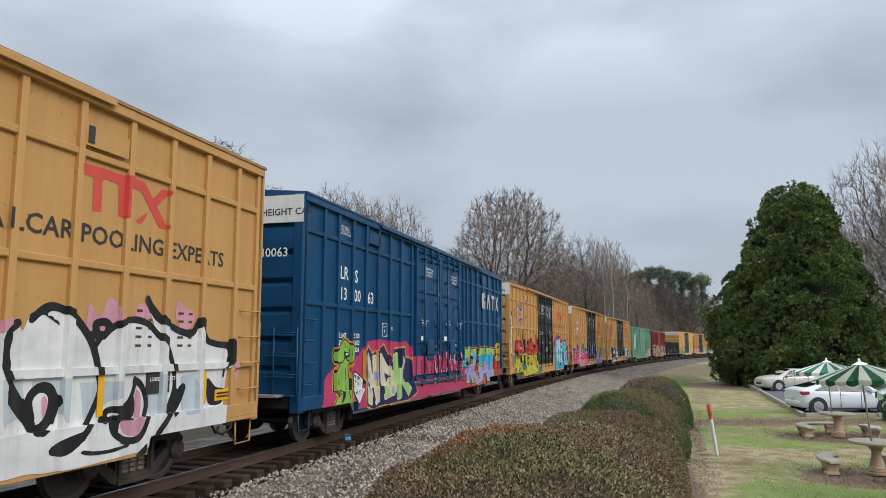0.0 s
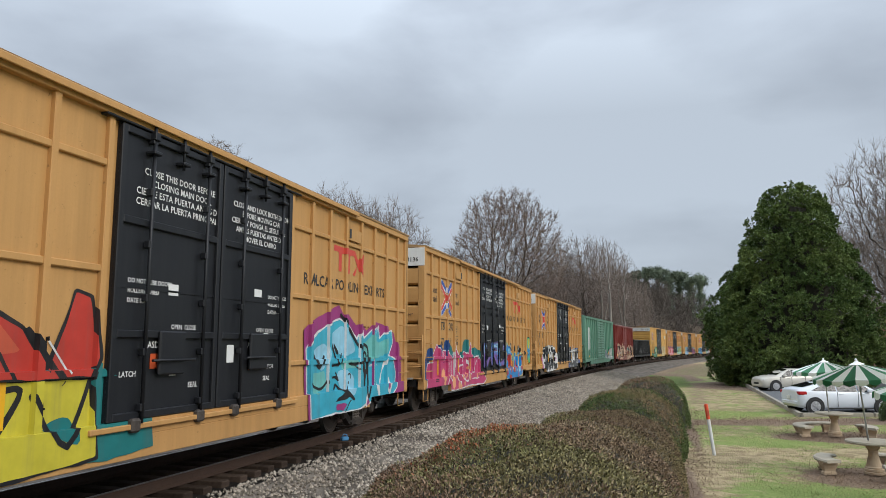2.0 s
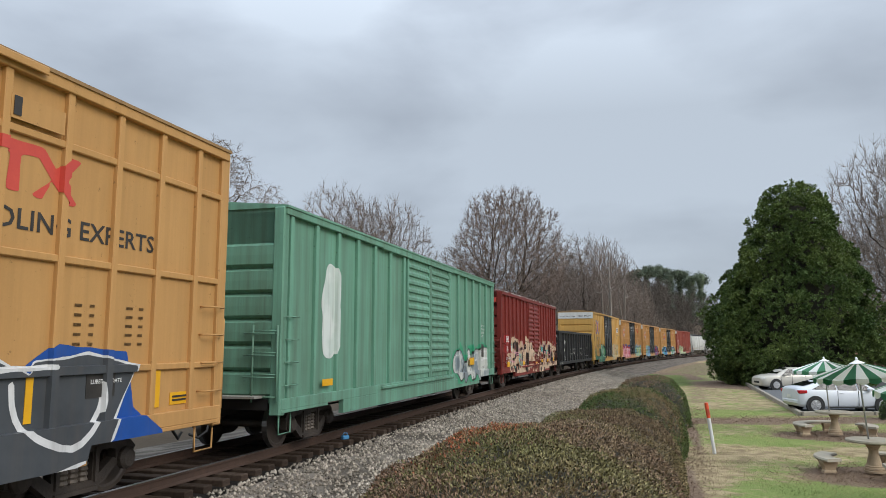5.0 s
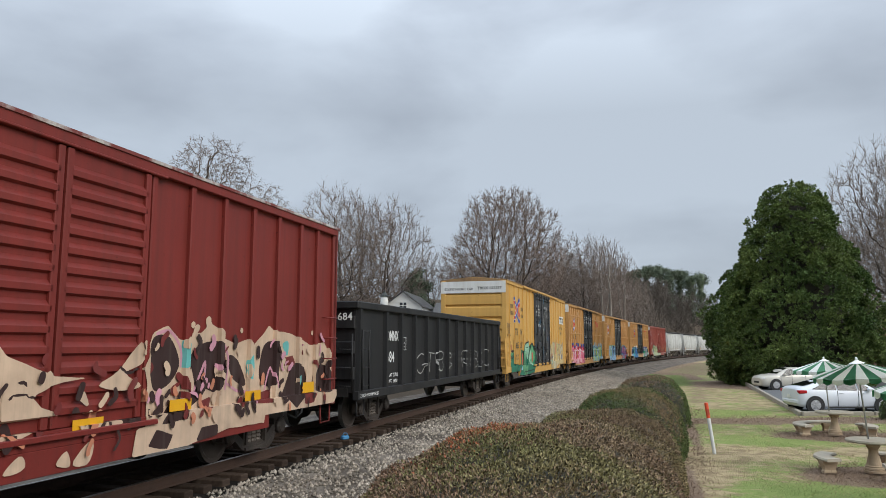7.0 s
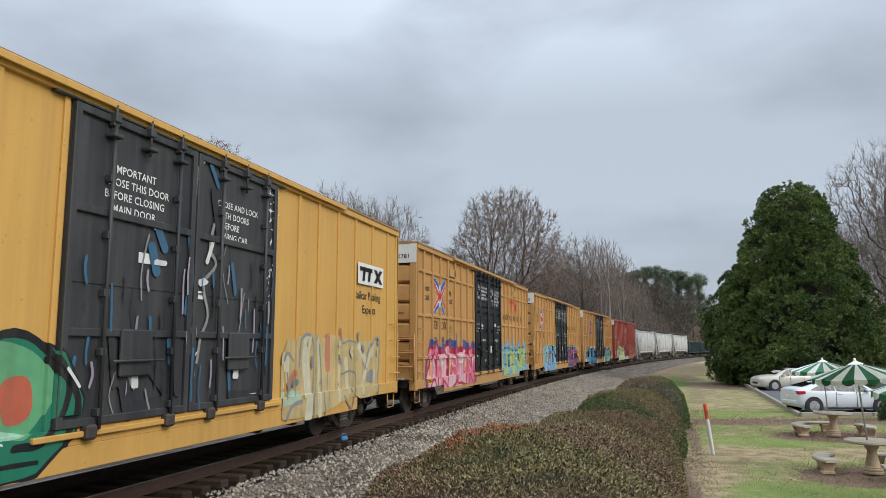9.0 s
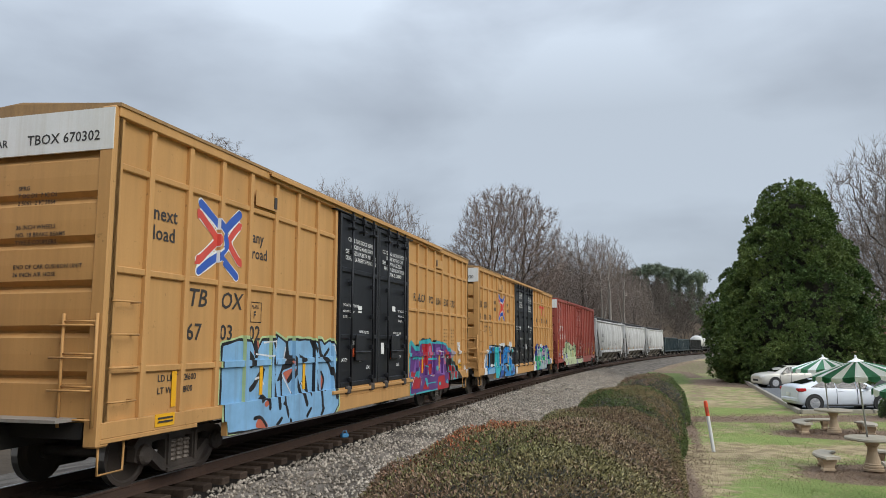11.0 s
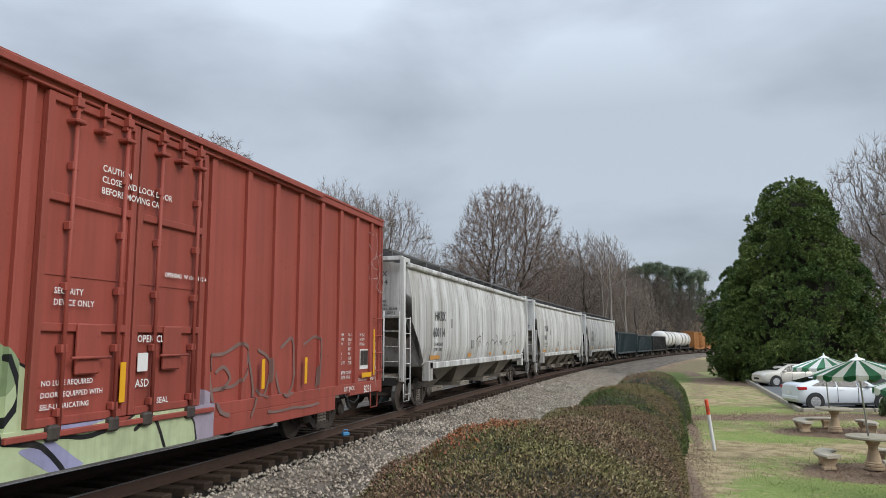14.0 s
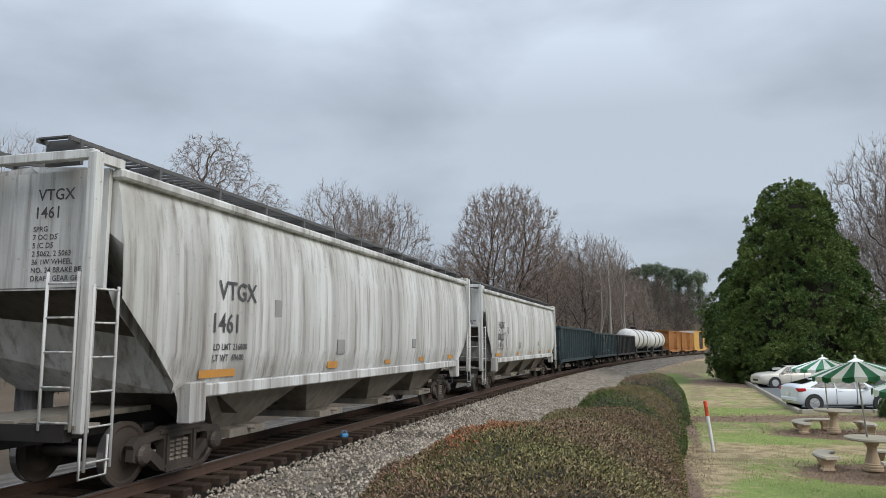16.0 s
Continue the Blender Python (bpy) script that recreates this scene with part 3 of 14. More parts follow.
def boxcar(name, label, L, H, paint, posts, belts=(), door=None, door_paint=None, centres=14.1, end_bars=6, band=True, post_w=0.10, roof_mat=None, post_d=0.07, corrugated=False, sill=0.74, sill_low=0.57):
    """A steel boxcar: sheets, posts, belt rails, corrugated ends, roof, doors. posts: their places along the car from the middle."""
    car = rig(L, centres, name, label, paint, sill)
    car["L"], h2 = L, L / 2
    P = W - post_d
    # sheathing and floor
    part("body", boxes((-h2 + 0.03, h2 - 0.03, -P, P, 0.98, H - 0.10)), paint, car)
    for sgn in (-1, 1):
        y0, y1 = sorted((sgn * (P - 0.03), sgn * (W + 0.01)))
        bm = boxes((-h2, h2, y0, y1, 0.86, 1.06), (-h2 + 0.0, -h2 + 2.0, y0, y1, sill + 0.06, 0.86), (h2 - 2.0, h2, y0, y1, sill + 0.06, 0.86), (-h2 + 2.8, h2 - 2.8, y0, y1, sill_low, 0.86), bev=0.008)
        part("side_sill", bm, paint, car)
        part("top_chord", boxes((-h2, h2, *sorted((sgn * (P - 0.02), sgn * (W + 0.03))), H - 0.16, H), bev=0.01), paint, car)
    rib = part("post", boxes((-post_w / 2, post_w / 2, -post_d, 0.02, 1.05, H - 0.15), bev=0.012), paint, car)
    rib.matrix_basis = pose(posts[0], -P, 0)
    for x in posts[1:]:
        again(rib, car, x, -P)
    for x in posts:
        again(rib, car, x, P, 0, 0, 0, 180)
    for sgn in (-1, 1):
        c = again(rib, car, sgn * (h2 - post_w / 2 - 0.002), -P)
        c = again(rib, car, sgn * (h2 - post_w / 2 - 0.002), P, 0, 0, 0, 180)
    d0, d1 = door if door else (0, 0)
    for z in belts:
        for xa, xb in ((-h2, d0 - 0.06), (d1 + 0.06, h2)):
            part("belt_rail", boxes((xa, xb, -P - 0.05, -P + 0.02, z - 0.045, z + 0.045), bev=0.012), paint, car)
            part("belt_rail", boxes((xa, xb, P - 0.02, P + 0.05, z - 0.045, z + 0.045), bev=0.012), paint, car)
    # roof: low gable with cross ribs
    bm = bmesh.new()
    prof = [(-W - 0.05, H - 0.03), (-W - 0.05, H + 0.015), (0, H + 0.13), (W + 0.05, H + 0.015), (W + 0.05, H - 0.03)]
    a = [bm.verts.new((-h2 - 0.02, y, z)) for y, z in prof]
    b = [bm.verts.new((h2 + 0.02, y, z)) for y, z in prof]
    bm.faces.new(a)
    bm.faces.new(b[::-1])
    for i in range(5):
        j = (i + 1) % 5
        bm.faces.new((a[i], b[i], b[j], a[j]))
    n = int(L / 1.2)
    for i in range(n + 1):
        x = -h2 + 0.05 + i * (L - 0.1) / n
        for s2 in (-1, 1):
            v = [bm.verts.new(p) for p in ((x - 0.04, s2 * (W + 0.03), H + 0.02), (x + 0.04, s2 * (W + 0.03), H + 0.02), (x + 0.04, 0, H + 0.135), (x - 0.04, 0, H + 0.135), (x - 0.03, s2 * (W + 0.03), H + 0.024), (x + 0.03, s2 * (W + 0.03), H + 0.024), (x + 0.03, 0, H + 0.17), (x - 0.03, 0, H + 0.17))]
            for f in ((4, 5, 6, 7), (0, 1, 5, 4), (1, 2, 6, 5), (3, 0, 4, 7)):
                bm.faces.new([v[q] for q in f])
    bmesh.ops.recalc_face_normals(bm, faces=bm.faces)
    part("roof", bm, roof_mat or paint, car)
    # ends: horizontal corrugations between corner posts
    for sgn in (-1, 1):
        x = sgn * (h2 - 0.03)
        for y in (-1, 1):
            part("corner_post", boxes((*sorted((x - sgn * 0.12, x + sgn * 0.09)), *sorted((y * (W - 0.22), y * W)), sill + 0.02, H - 0.02), bev=0.02), paint, car)
        bm = bmesh.new()
        prof = [(0.0, 1.0)]
        zs = np.linspace(1.32, H - 0.92, end_bars)
        dz = zs[1] - zs[0]
        for z in zs:
            prof += [(0.0, z - dz * 0.47), (0.075, z - dz * 0.36), (0.08, z), (0.075, z + dz * 0.36), (0.0, z + dz * 0.47)]
        prof += [(0.0, H - 0.02), (-0.02, H - 0.02), (-0.02, 1.0)]
        va = [bm.verts.new((x + sgn * dx, -W + 0.2, z)) for dx, z in prof]
        vb = [bm.verts.new((x + sgn * dx, W - 0.2, z)) for dx, z in prof]
        for i in range(len(prof)):
            j = (i + 1) % len(prof)
            bm.faces.new((va[i], va[j], vb[j], vb[i]))
        bmesh.ops.recalc_face_normals(bm, faces=bm.faces)
        part("end_panel", bm, paint, car, "corrugated steel end")
        if band:
            part("height_band", boxes((*sorted((x + sgn * 0.062, x + sgn * 0.098)), -W + 0.01, W - 0.01, H - 0.60, H - 0.05)), M_WHITE, car, "white warning band")
        grab_irons(car, paint, x + sgn * 0.06, -W + 0.42, [1.45 + 0.4 * i for i in range(3)], 0.62, "y", sgn * 0.10)
        part("end_platform", boxes((*sorted((x + sgn * 0.03, x + sgn * 0.42)), -1.25, 1.25, 1.08, 1.12)), M_GALV, car, "grey metal crossover platform")
        for y in (-1, 1):
            grab_irons(car, paint, sgn * (h2 - 0.30), y * (P - 0.01), [1.30 + 0.42 * i for i in range(4)], 0.44, "x", y * 0.15)
        ladder(car, paint, x + sgn * 0.14, -W + 0.30, 1.0, 2.4, 0.5, 0.4, "y", 4)
    # doors
    if door and not corrugated:
        for sgn in (-1, 1):
            part("eave_track", boxes((-5.58, 5.58, *sorted((sgn * (W + 0.02), sgn * (W + 0.095))), H - 0.075, H - 0.02), (-5.58, 5.58, *sorted((sgn * (W + 0.075), sgn * (W + 0.10))), H - 0.11, H - 0.02), bev=0.008), paint, car, "projecting upper door track")
    if door:
        dp = door_paint or paint
        for sgn in (-1, 1):
            wd = (d1 - d0) / 2
            for k in range(2):
                xa = d0 + k * wd + 0.02
                xb = xa + wd - 0.04
                yo = sgn * (P + 0.01)
                zb, zt = 1.07, H - 0.20
                bm = bmesh.new()
                ya, yb = sorted((yo, yo + sgn * 0.035))
                box(bm, xa, xb, ya, yb, zb, zt)
                yc, ye = sorted((yo + sgn * 0.03, yo + sgn * 0.085))
                leaf = part("door", bm, dp, car, "dark double plug door leaf" if door_paint else "sliding steel door")
                if corrugated:
                    za = zb + 0.12
                    while za < zt - 0.2:
                        bm = bmesh.new()
                        v = [[bm.verts.new((xx, yo + sgn * dy, za + dz)) for xx in (xa + 0.06, xb - 0.06)] for dy, dz in ((0.03, 0), (0.085, 0.03), (0.085, 0.10), (0.03, 0.17))]
                        for u, w2 in zip(v, v[1:]):
                            bm.faces.new((u[0], u[1], w2[1], w2[0]))
                        bmesh.ops.recalc_face_normals(bm, faces=bm.faces)
                        part("door_rib", bm, dp, leaf)
                        za += 0.23
                else:
                    for za in (zb, 2.12, 3.60, zt - 0.1):
                        part("door_rail", boxes((xa + 0.1, xb - 0.1, yc, ye, za, za + 0.1), bev=0.01), dp, leaf)
                if not corrugated:
                    part("door_seam", boxes((xa + 0.1, xb - 0.1, *sorted((yo + sgn * 0.03, yo + sgn * 0.048)), 2.76, 2.79)), dp, leaf)
                for xx in (xa, xb - 0.1):
                    part("door_stile", boxes((xx, xx + 0.1, yc, ye, zb, zt), bev=0.01), dp, leaf)
                if sgn < 0 and not corrugated:
                    for xx in (xa + wd * 0.25, xa + wd * 0.80):
                        bm = tube(bmesh.new(), [(xx, yo - 0.12, zb - 0.05), (xx, yo - 0.12, zt + 0.04)], 0.028, 6)
                        for za in np.linspace(zb + 0.15, zt - 0.1, 6):
                            box(bm, xx - 0.05, xx + 0.05, yo - 0.14, yo - 0.05, za - 0.05, za + 0.05, bev=0.01)
                        part("lock_rod", bm, dp, leaf)
                    for xx in (xa + wd * 0.25, xa + wd * 0.525, xa + wd * 0.80):
                        bm = boxes((xx - 0.055, xx + 0.055, yo - 0.17, yo - 0.05, zt - 0.10, zt + 0.02), (xx - 0.085, xx + 0.085, yo - 0.19, yo - 0.02, zt - 0.30, zt - 0.25), bev=0.012)
                        tube(bm, [(xx, yo - 0.12, zt - 0.36), (xx, yo - 0.12, zt + 0.13)], 0.022, 6)
                        part("rod_keeper", bm, dp, leaf)
                    bm = boxes((xa + wd * 0.38, xa + wd * 0.62, yo - 0.13, yo - 0.07, zb + 0.55, zb + 1.15), bev=0.02)
                    tube(bm, [(xa + wd * 0.30, yo - 0.16, zb + 0.75), (xa + wd * 0.7, yo - 0.16, zb + 0.75)], 0.02, 6)
                    part("door_gear", bm, dp, leaf)
                    for xx in (xa + wd * 0.2, xa + wd * 0.8):
                        part("roller", boxes((xx - 0.09, xx + 0.09, yo - 0.16, yo - 0.02, zb - 0.16, zb + 0.02), bev=0.03), M_STEEL, leaf)
            part("door_track", boxes((d0 - 2.0 if not door_paint else d0 - 0.3, d1 + 0.3, *sorted((sgn * P, sgn * (W + 0.07))), 0.95, 1.02), bev=0.01), paint, car)
            part("door_track", boxes((d0 - 2.0 if not door_paint else d0 - 0.3, d1 + 0.3, *sorted((sgn * P, sgn * (W + 0.05))), H - 0.19, H - 0.155), bev=0.01), dp, car)
    return car


POSTS60 = [s * x for s in (-1, 1) for x in (8.68, 7.80, 6.93, 6.05, 5.16, 4.28, 3.40, 2.5)]
POSTS12 = [s * x for s in (-1, 1) for x in (8.67, 7.73, 6.79, 5.82, 4.85, 3.86, 2.87, 1.8)]
LAB = "tan boxcar with black plug doors and "
CARS = []          # (thing, place of its middle along the line at 0 s)


def add(car, s0, s1):
    CARS.append((car, (s0 + s1) / 2))
    return car


tan_proto = boxcar("boxcar", LAB + "white graffiti", 18.85, 5.09, M_TAN, POSTS60, (4.31, 2.97, 1.69), (-2.36, 2.42), M_DOOR, roof_mat=M_TANROOF)
c0 = add(tan_proto, -13.55, 5.30)
BLUE_POSTS = [-8.62, -7.9, -7.1, -6.3, -5.5, -4.65, -3.8, -2.9, 2.9, 3.4, 4.1, 4.95, 5.9, 6.95, 8.0, 8.75]
c1 = add(boxcar("boxcar", "dark blue sixty-foot boxcar with pink and green graffiti", 19.2, 5.07, M_BLUE, BLUE_POSTS, (4.35, 2.9), (-2.6, 2.4), M_BLUE), 7.0, 26.2)


def tan(s0, s1, what):
    c = copy_thing(tan_proto, Matrix())
    tagged(c, LAB + what)
    return add(c, s0, s1)


c2 = tan(28.05, 46.9, "red, yellow and blue graffiti")
c3 = tan(48.7, 67.55, "pink graffiti")
c4 = tan(69.05, 87.9, "dark block-letter graffiti")
c5 = add(boxcar("boxcar", "faded mint-green boxcar with tall posts and low graffiti", 18.6, 4.64, M_GREEN, [-9, -7.9, -6.8, -5.7, -4.6, -3.5, -2.4, 2.4, 3.5, 4.6, 5.7, 6.8, 7.9, 9], (), (-2.2, 2.2), None, band=False, post_w=0.14, post_d=0.08, corrugated=True), 89.95, 108.55)
c6 = add(boxcar("boxcar", "maroon boxcar with ribbed sliding door and beige graffiti", 15.7, 4.5, M_MAROON, [-6.9, -6.1, -5.2, -4.3, -3.4, -2.5, -1.6, 1.7, 2.6, 3.5, 4.4, 5.3, 6.2, 6.95], (), (-1.5, 1.6), None, centres=11.0, band=False, corrugated=True, roof_mat=mat("peeling_maroon_roof", (0.44, 0.41, 0.39), (0.17, 0.035, 0.03), 2.2, 0.7, spread=0.10, fine=12)), 110.15, 125.85)
c8 = add(boxcar("boxcar", "bright yellow boxcar with black doors and green graffiti", 18.75, 5.1, M_YELLOW, [-8.6, -7.5, -6.4, -5.4, -4.4, -3.5, -2.56, 2.56, 3.5, 4.4, 5.4, 6.4, 7.5, 8.6], (), (-2.5, 2.5), M_DUSTY, post_d=0.04, post_w=0.08, roof_mat=M_TANROOF), 144.9, 163.65)
c9 = tan(165.45, 184.3, "pink and blue graffiti")
c10 = tan(186.3, 205.15, "light blue and purple graffiti")
c11 = tan(207.05, 225.9, "bright blue and teal graffiti")
c12 = add(boxcar("boxcar", "oxide red boxcar with pale green graffiti", 18.7, 5.05, M_RED, POSTS12, (), (-1.6, 1.6), M_RED, post_w=0.14), 228.05, 246.75)


def gondola(name, label, L, H, paint, n, ragged=0.0):
    car = rig(L, L - 4.4, name, label, paint, 0.78, under=False)
    h2, P = L / 2, W - 0.10
    for sgn in (-1, 1):
        part("side", boxes((-h2, h2, *sorted((sgn * (P - 0.05), sgn * P)), 0.92, H - 0.05)), paint, car)
        part("top_chord", boxes((-h2 - 0.03, h2 + 0.03, *sorted((sgn * (P - 0.09), sgn * (W + 0.02))), H - 0.17, H), bev=0.02), paint, car)
        part("side_sill", boxes((-h2, h2, *sorted((sgn * (P - 0.05), sgn * (W + 0.0))), 0.78, 0.98), bev=0.01), paint, car)
        part("end_panel", boxes((*sorted((sgn * (h2 - 0.08), sgn * (h2 - 0.02))), -P, P, 0.95, H - 0.05)), paint, car)
        for i in (1, 3, 5):
            part("end_rib", boxes((*sorted((sgn * (h2 - 0.04), sgn * (h2 + 0.06))), -P, P, 0.95 + i * (H - 1.0) / 7, 0.95 + (i + 1) * (H - 1.0) / 7), bev=0.02), paint, car)
        part("end_chord", boxes((*sorted((sgn * (h2 - 0.1), sgn * (h2 + 0.1))), -W, W, H - 0.17, H + 0.002), bev=0.02), paint, car)
        ladder(car, paint, sgn * (h2 - 0.35), -W - 0.03, 1.0, 2.4, 0.42, 0.42, "x", 4)
        ladder(car, paint, sgn * (h2 + 0.12), -W + 0.35, 1.0, 2.3, 0.45, 0.42, "y", 4)
    part("floor", boxes((-h2 + 0.05, h2 - 0.05, -P + 0.05, P - 0.05, 1.0, 1.06)), paint, car)
    bm = bmesh.new()
    vs = [bm.verts.new(p) for p in ((-0.09, 0.03, 0.9), (0.09, 0.03, 0.9), (0.09, 0.03, H - 0.15), (-0.09, 0.03, H - 0.15), (-0.06, -0.10, 0.98), (0.06, -0.10, 0.98), (0.06, -0.10, H - 0.17), (-0.06, -0.10, H - 0.17))]
    for f in ((4, 5, 6, 7), (0, 1, 5, 4), (1, 2, 6, 5), (2, 3, 7, 6), (3, 0, 4, 7)):
        bm.faces.new([vs[q] for q in f])
    post = part("post", bm, paint, car)
    xs = [-h2 + 0.12] + [-h2 + 1.9 + i * (L - 2.02) / (n - 1) for i in range(n)]
    post.matrix_basis = pose(xs[0], -P, 0)
    for x in xs[1:]:
        again(post, car, x, -P)
    for x in xs:
        again(post, car, x, P, 0, 0, 0, 180)
    return car


c7 = add(gondola("gondola_car", "black steel gondola with chalk-white scrawls", 16.1, 3.06, M_BLACK, 13), 127.25, 143.35)


def hopper(label):
    """A covered hopper: curved sides over slope sheets and bottom chutes, open end frames, roof walk."""
    L, H = 19.9, 4.45
    car = rig(L, 14.6, "covered_hopper", label, M_HOPPER, 0.8, under=False)
    h2 = L / 2
    # shell: cross-sections along the car, sides bowed out
    sec = [(1.34, 1.30), (1.50, 1.45), (1.575, 1.9), (1.585, 2.6), (1.56, 3.3), (1.48, 3.95), (1.40, 4.22), (0.9, 4.36), (0, 4.42)]
    ring = sec + [(-y, z) for y, z in sec[-2::-1]]
    vs, fs = [], []
    xs = np.linspace(-h2 + 0.55, h2 - 0.55, 23)
    for x in xs:
        vs += [(x, y, z) for y, z in ring]
    k = len(ring)
    for i in range(len(xs) - 1):
        for j in range(k - 1):
            fs.append((i * k + j, i * k + j + 1, (i + 1) * k + j + 1, (i + 1) * k + j))
    bm = bmesh.new()
    bv = [bm.verts.new(v) for v in vs]
    for f in fs:
        bm.faces.new([bv[q] for q in f]).smooth = True
    # cut the lower corners on a slant: move the low end corners inwards
    for q, v in enumerate(vs):
        depth = max(0.0, 2.55 - v[2])
        over = abs(v[0]) - (h2 - 0.55 - depth * 1.15)
        if over > 0:
            bv[q].co.x -= math.copysign(over, v[0])
    for end in (0, len(xs) - 1):
        bm.faces.new([bv[end * k + j] for j in range(k)])
    bmesh.ops.recalc_face_normals(bm, faces=bm.faces)
    part("shell", bm, M_HOPPER, car, "streaked light grey bowed side shell")
    # slope sheets at both ends, chutes below
    for sgn in (-1, 1):
        bm = bmesh.new()
        v = [bm.verts.new(p) for p in ((sgn * (h2 - 0.45), -1.3, 2.75), (sgn * (h2 - 0.45), 1.3, 2.75), (sgn * (h2 - 3.9), 1.3, 0.85), (sgn * (h2 - 3.9), -1.3, 0.85))]
        bm.faces.new(v)
        bmesh.ops.solidify(bm, geom=bm.faces[:], thickness=0.05)
        part("slope_sheet", bm, M_GRIMY, car, "dirty sloping end sheet")
    n = 4
    span = (L - 5.6) / n
    for i in range(n):
        xc = -h2 + 2.8 + (i + 0.5) * span
        bm = bmesh.new()
        a = [bm.verts.new(p) for p in ((xc - span / 2, -1.36, 1.32), (xc + span / 2, -1.36, 1.32), (xc + span / 2, 1.36, 1.32), (xc - span / 2, 1.36, 1.32))]
        b = [bm.verts.new(p) for p in ((xc - 0.55, -0.75, 0.55), (xc + 0.55, -0.75, 0.55), (xc + 0.55, 0.75, 0.55), (xc - 0.55, 0.75, 0.55))]
        for q in range(4):
            bm.faces.new((a[q], a[(q + 1) % 4], b[(q + 1) % 4], b[q]))
        bm.faces.new(b)
        box(bm, xc - 0.6, xc + 0.6, -1.1, 1.1, 0.42, 0.56)
        tube(bm, [(xc, -1.25, 0.55), (xc, -0.7, 0.55)], 0.04, 8)
        bmesh.ops.recalc_face_normals(bm, faces=bm.faces)
        part("chute", bm, M_GRIMY, car, "grimy discharge chute with gate")
    for sgn in (-1, 1):
        y0, y1 = sorted((sgn * 1.36, sgn * 1.60))
        part("side_sill", boxes((-h2 + 2.2, h2 - 2.2, y0, y1, 1.22, 1.42), bev=0.02), M_HOPPER, car)
        part("sill_foot", boxes((-h2 + 2.1, -h2 + 2.5, y0, y1, 0.86, 1.46), bev=0.02), M_HOPPER, car)
        part("top_chord", boxes((-h2 + 0.5, h2 - 0.5, *sorted((sgn * 1.34, sgn * 1.54)), 4.16, 4.30), bev=0.03), M_HOPPER, car)
        # end frame: posts, cross bars, ladders
        x = sgn * (h2 - 0.12)
        bm = bmesh.new()
        for y in (-1.44, 1.44):
            box(bm, x - 0.07, x + 0.07, y - 0.07, y + 0.07, 0.95, 4.42, bev=0.01)
        box(bm, x - 0.06, x + 0.06, -1.44, 1.44, 4.34, 4.46, bev=0.01)
        box(bm, *sorted((x, sgn * (h2 - 0.6))), -1.48, -1.38, 4.30, 4.42)
        box(bm, *sorted((x, sgn * (h2 - 0.6))), 1.38, 1.48, 4.30, 4.42)
        part("end_frame", bm, M_HOPPER, car)
        part("end_sheet", boxes((*sorted((sgn * (h2 - 0.52), sgn * (h2 - 0.46))), -1.36, 1.36, 2.72, 4.3)), M_HOPPER, car)
        part("sill_foot", boxes((*sorted((sgn * (h2 - 2.5), sgn * (h2 - 2.1))), *sorted((sgn * -1.36, sgn * -1.60)), 0.86, 1.46), bev=0.02), M_HOPPER, car)
        part("end_deck", boxes((*sorted((sgn * (h2 - 2.6), sgn * (h2 - 0.02))), -0.55, 0.55, 1.0, 1.08), (*sorted((sgn * (h2 - 0.45), sgn * (h2 - 0.02))), -1.44, 1.44, 1.0, 1.05)), M_GRIMY, car)
        for y in (-1, 1):
            bm = bmesh.new()
            v = [bm.verts.new((sgn * (h2 - dx), y * 1.40, z)) for dx, z in ((0.5, 2.72), (0.62, 2.5), (2.0, 1.30), (2.12, 0.98), (2.7, 0.98), (2.7, 1.4), (0.62, 2.74))]
            bm.faces.new(v)
            bmesh.ops.solidify(bm, geom=bm.faces[:], thickness=0.03)
            part("shear_plate", bm, M_HOPPER, car)
        for y in (-1, 1):
            ladder(car, M_HOPPER, sgn * (h2 - 0.34), y * 1.52, 0.5, 2.75, 0.44, 0.42, "x", 6)
            ladder(car, M_HOPPER, sgn * (h2 + 0.0), y * 1.16, 0.98, 2.9, 0.46, 0.42, "y", 5)
    # roof walk on posts, hatch ring
    bm = bmesh.new()
    for y in (-1.02, -0.52, 0.52, 1.02):
        box(bm, -h2 + 0.1, h2 - 0.1, y - 0.02, y + 0.02, 4.61, 4.665)
    for i in range(110):
        x = -h2 + 0.15 + i * (L - 0.3) / 109
        for y in (-0.77, 0.77):
            box(bm, x - 0.045, x + 0.045, y - 0.25, y + 0.25, 4.655, 4.675)
    for i in range(13):
        x = -h2 + 0.3 + i * (L - 0.6) / 12
        for y in (-1, 1):
            box(bm, x - 0.03, x + 0.03, min(y * 0.5, y * 1.05), max(y * 0.5, y * 1.05), 4.33, 4.66)
    part("roof_walk", bm, mat("dark_steel_grating", (0.07, 0.07, 0.072), (0.11, 0.105, 0.10), 2, 0.7), car, "dark steel grating roof walk")
    part("hatch", boxes((-h2 + 1.2, h2 - 1.2, -0.3, 0.3, 4.40, 4.56), bev=0.04), M_GRIMY, car, "long roof hatch cover")
    return car


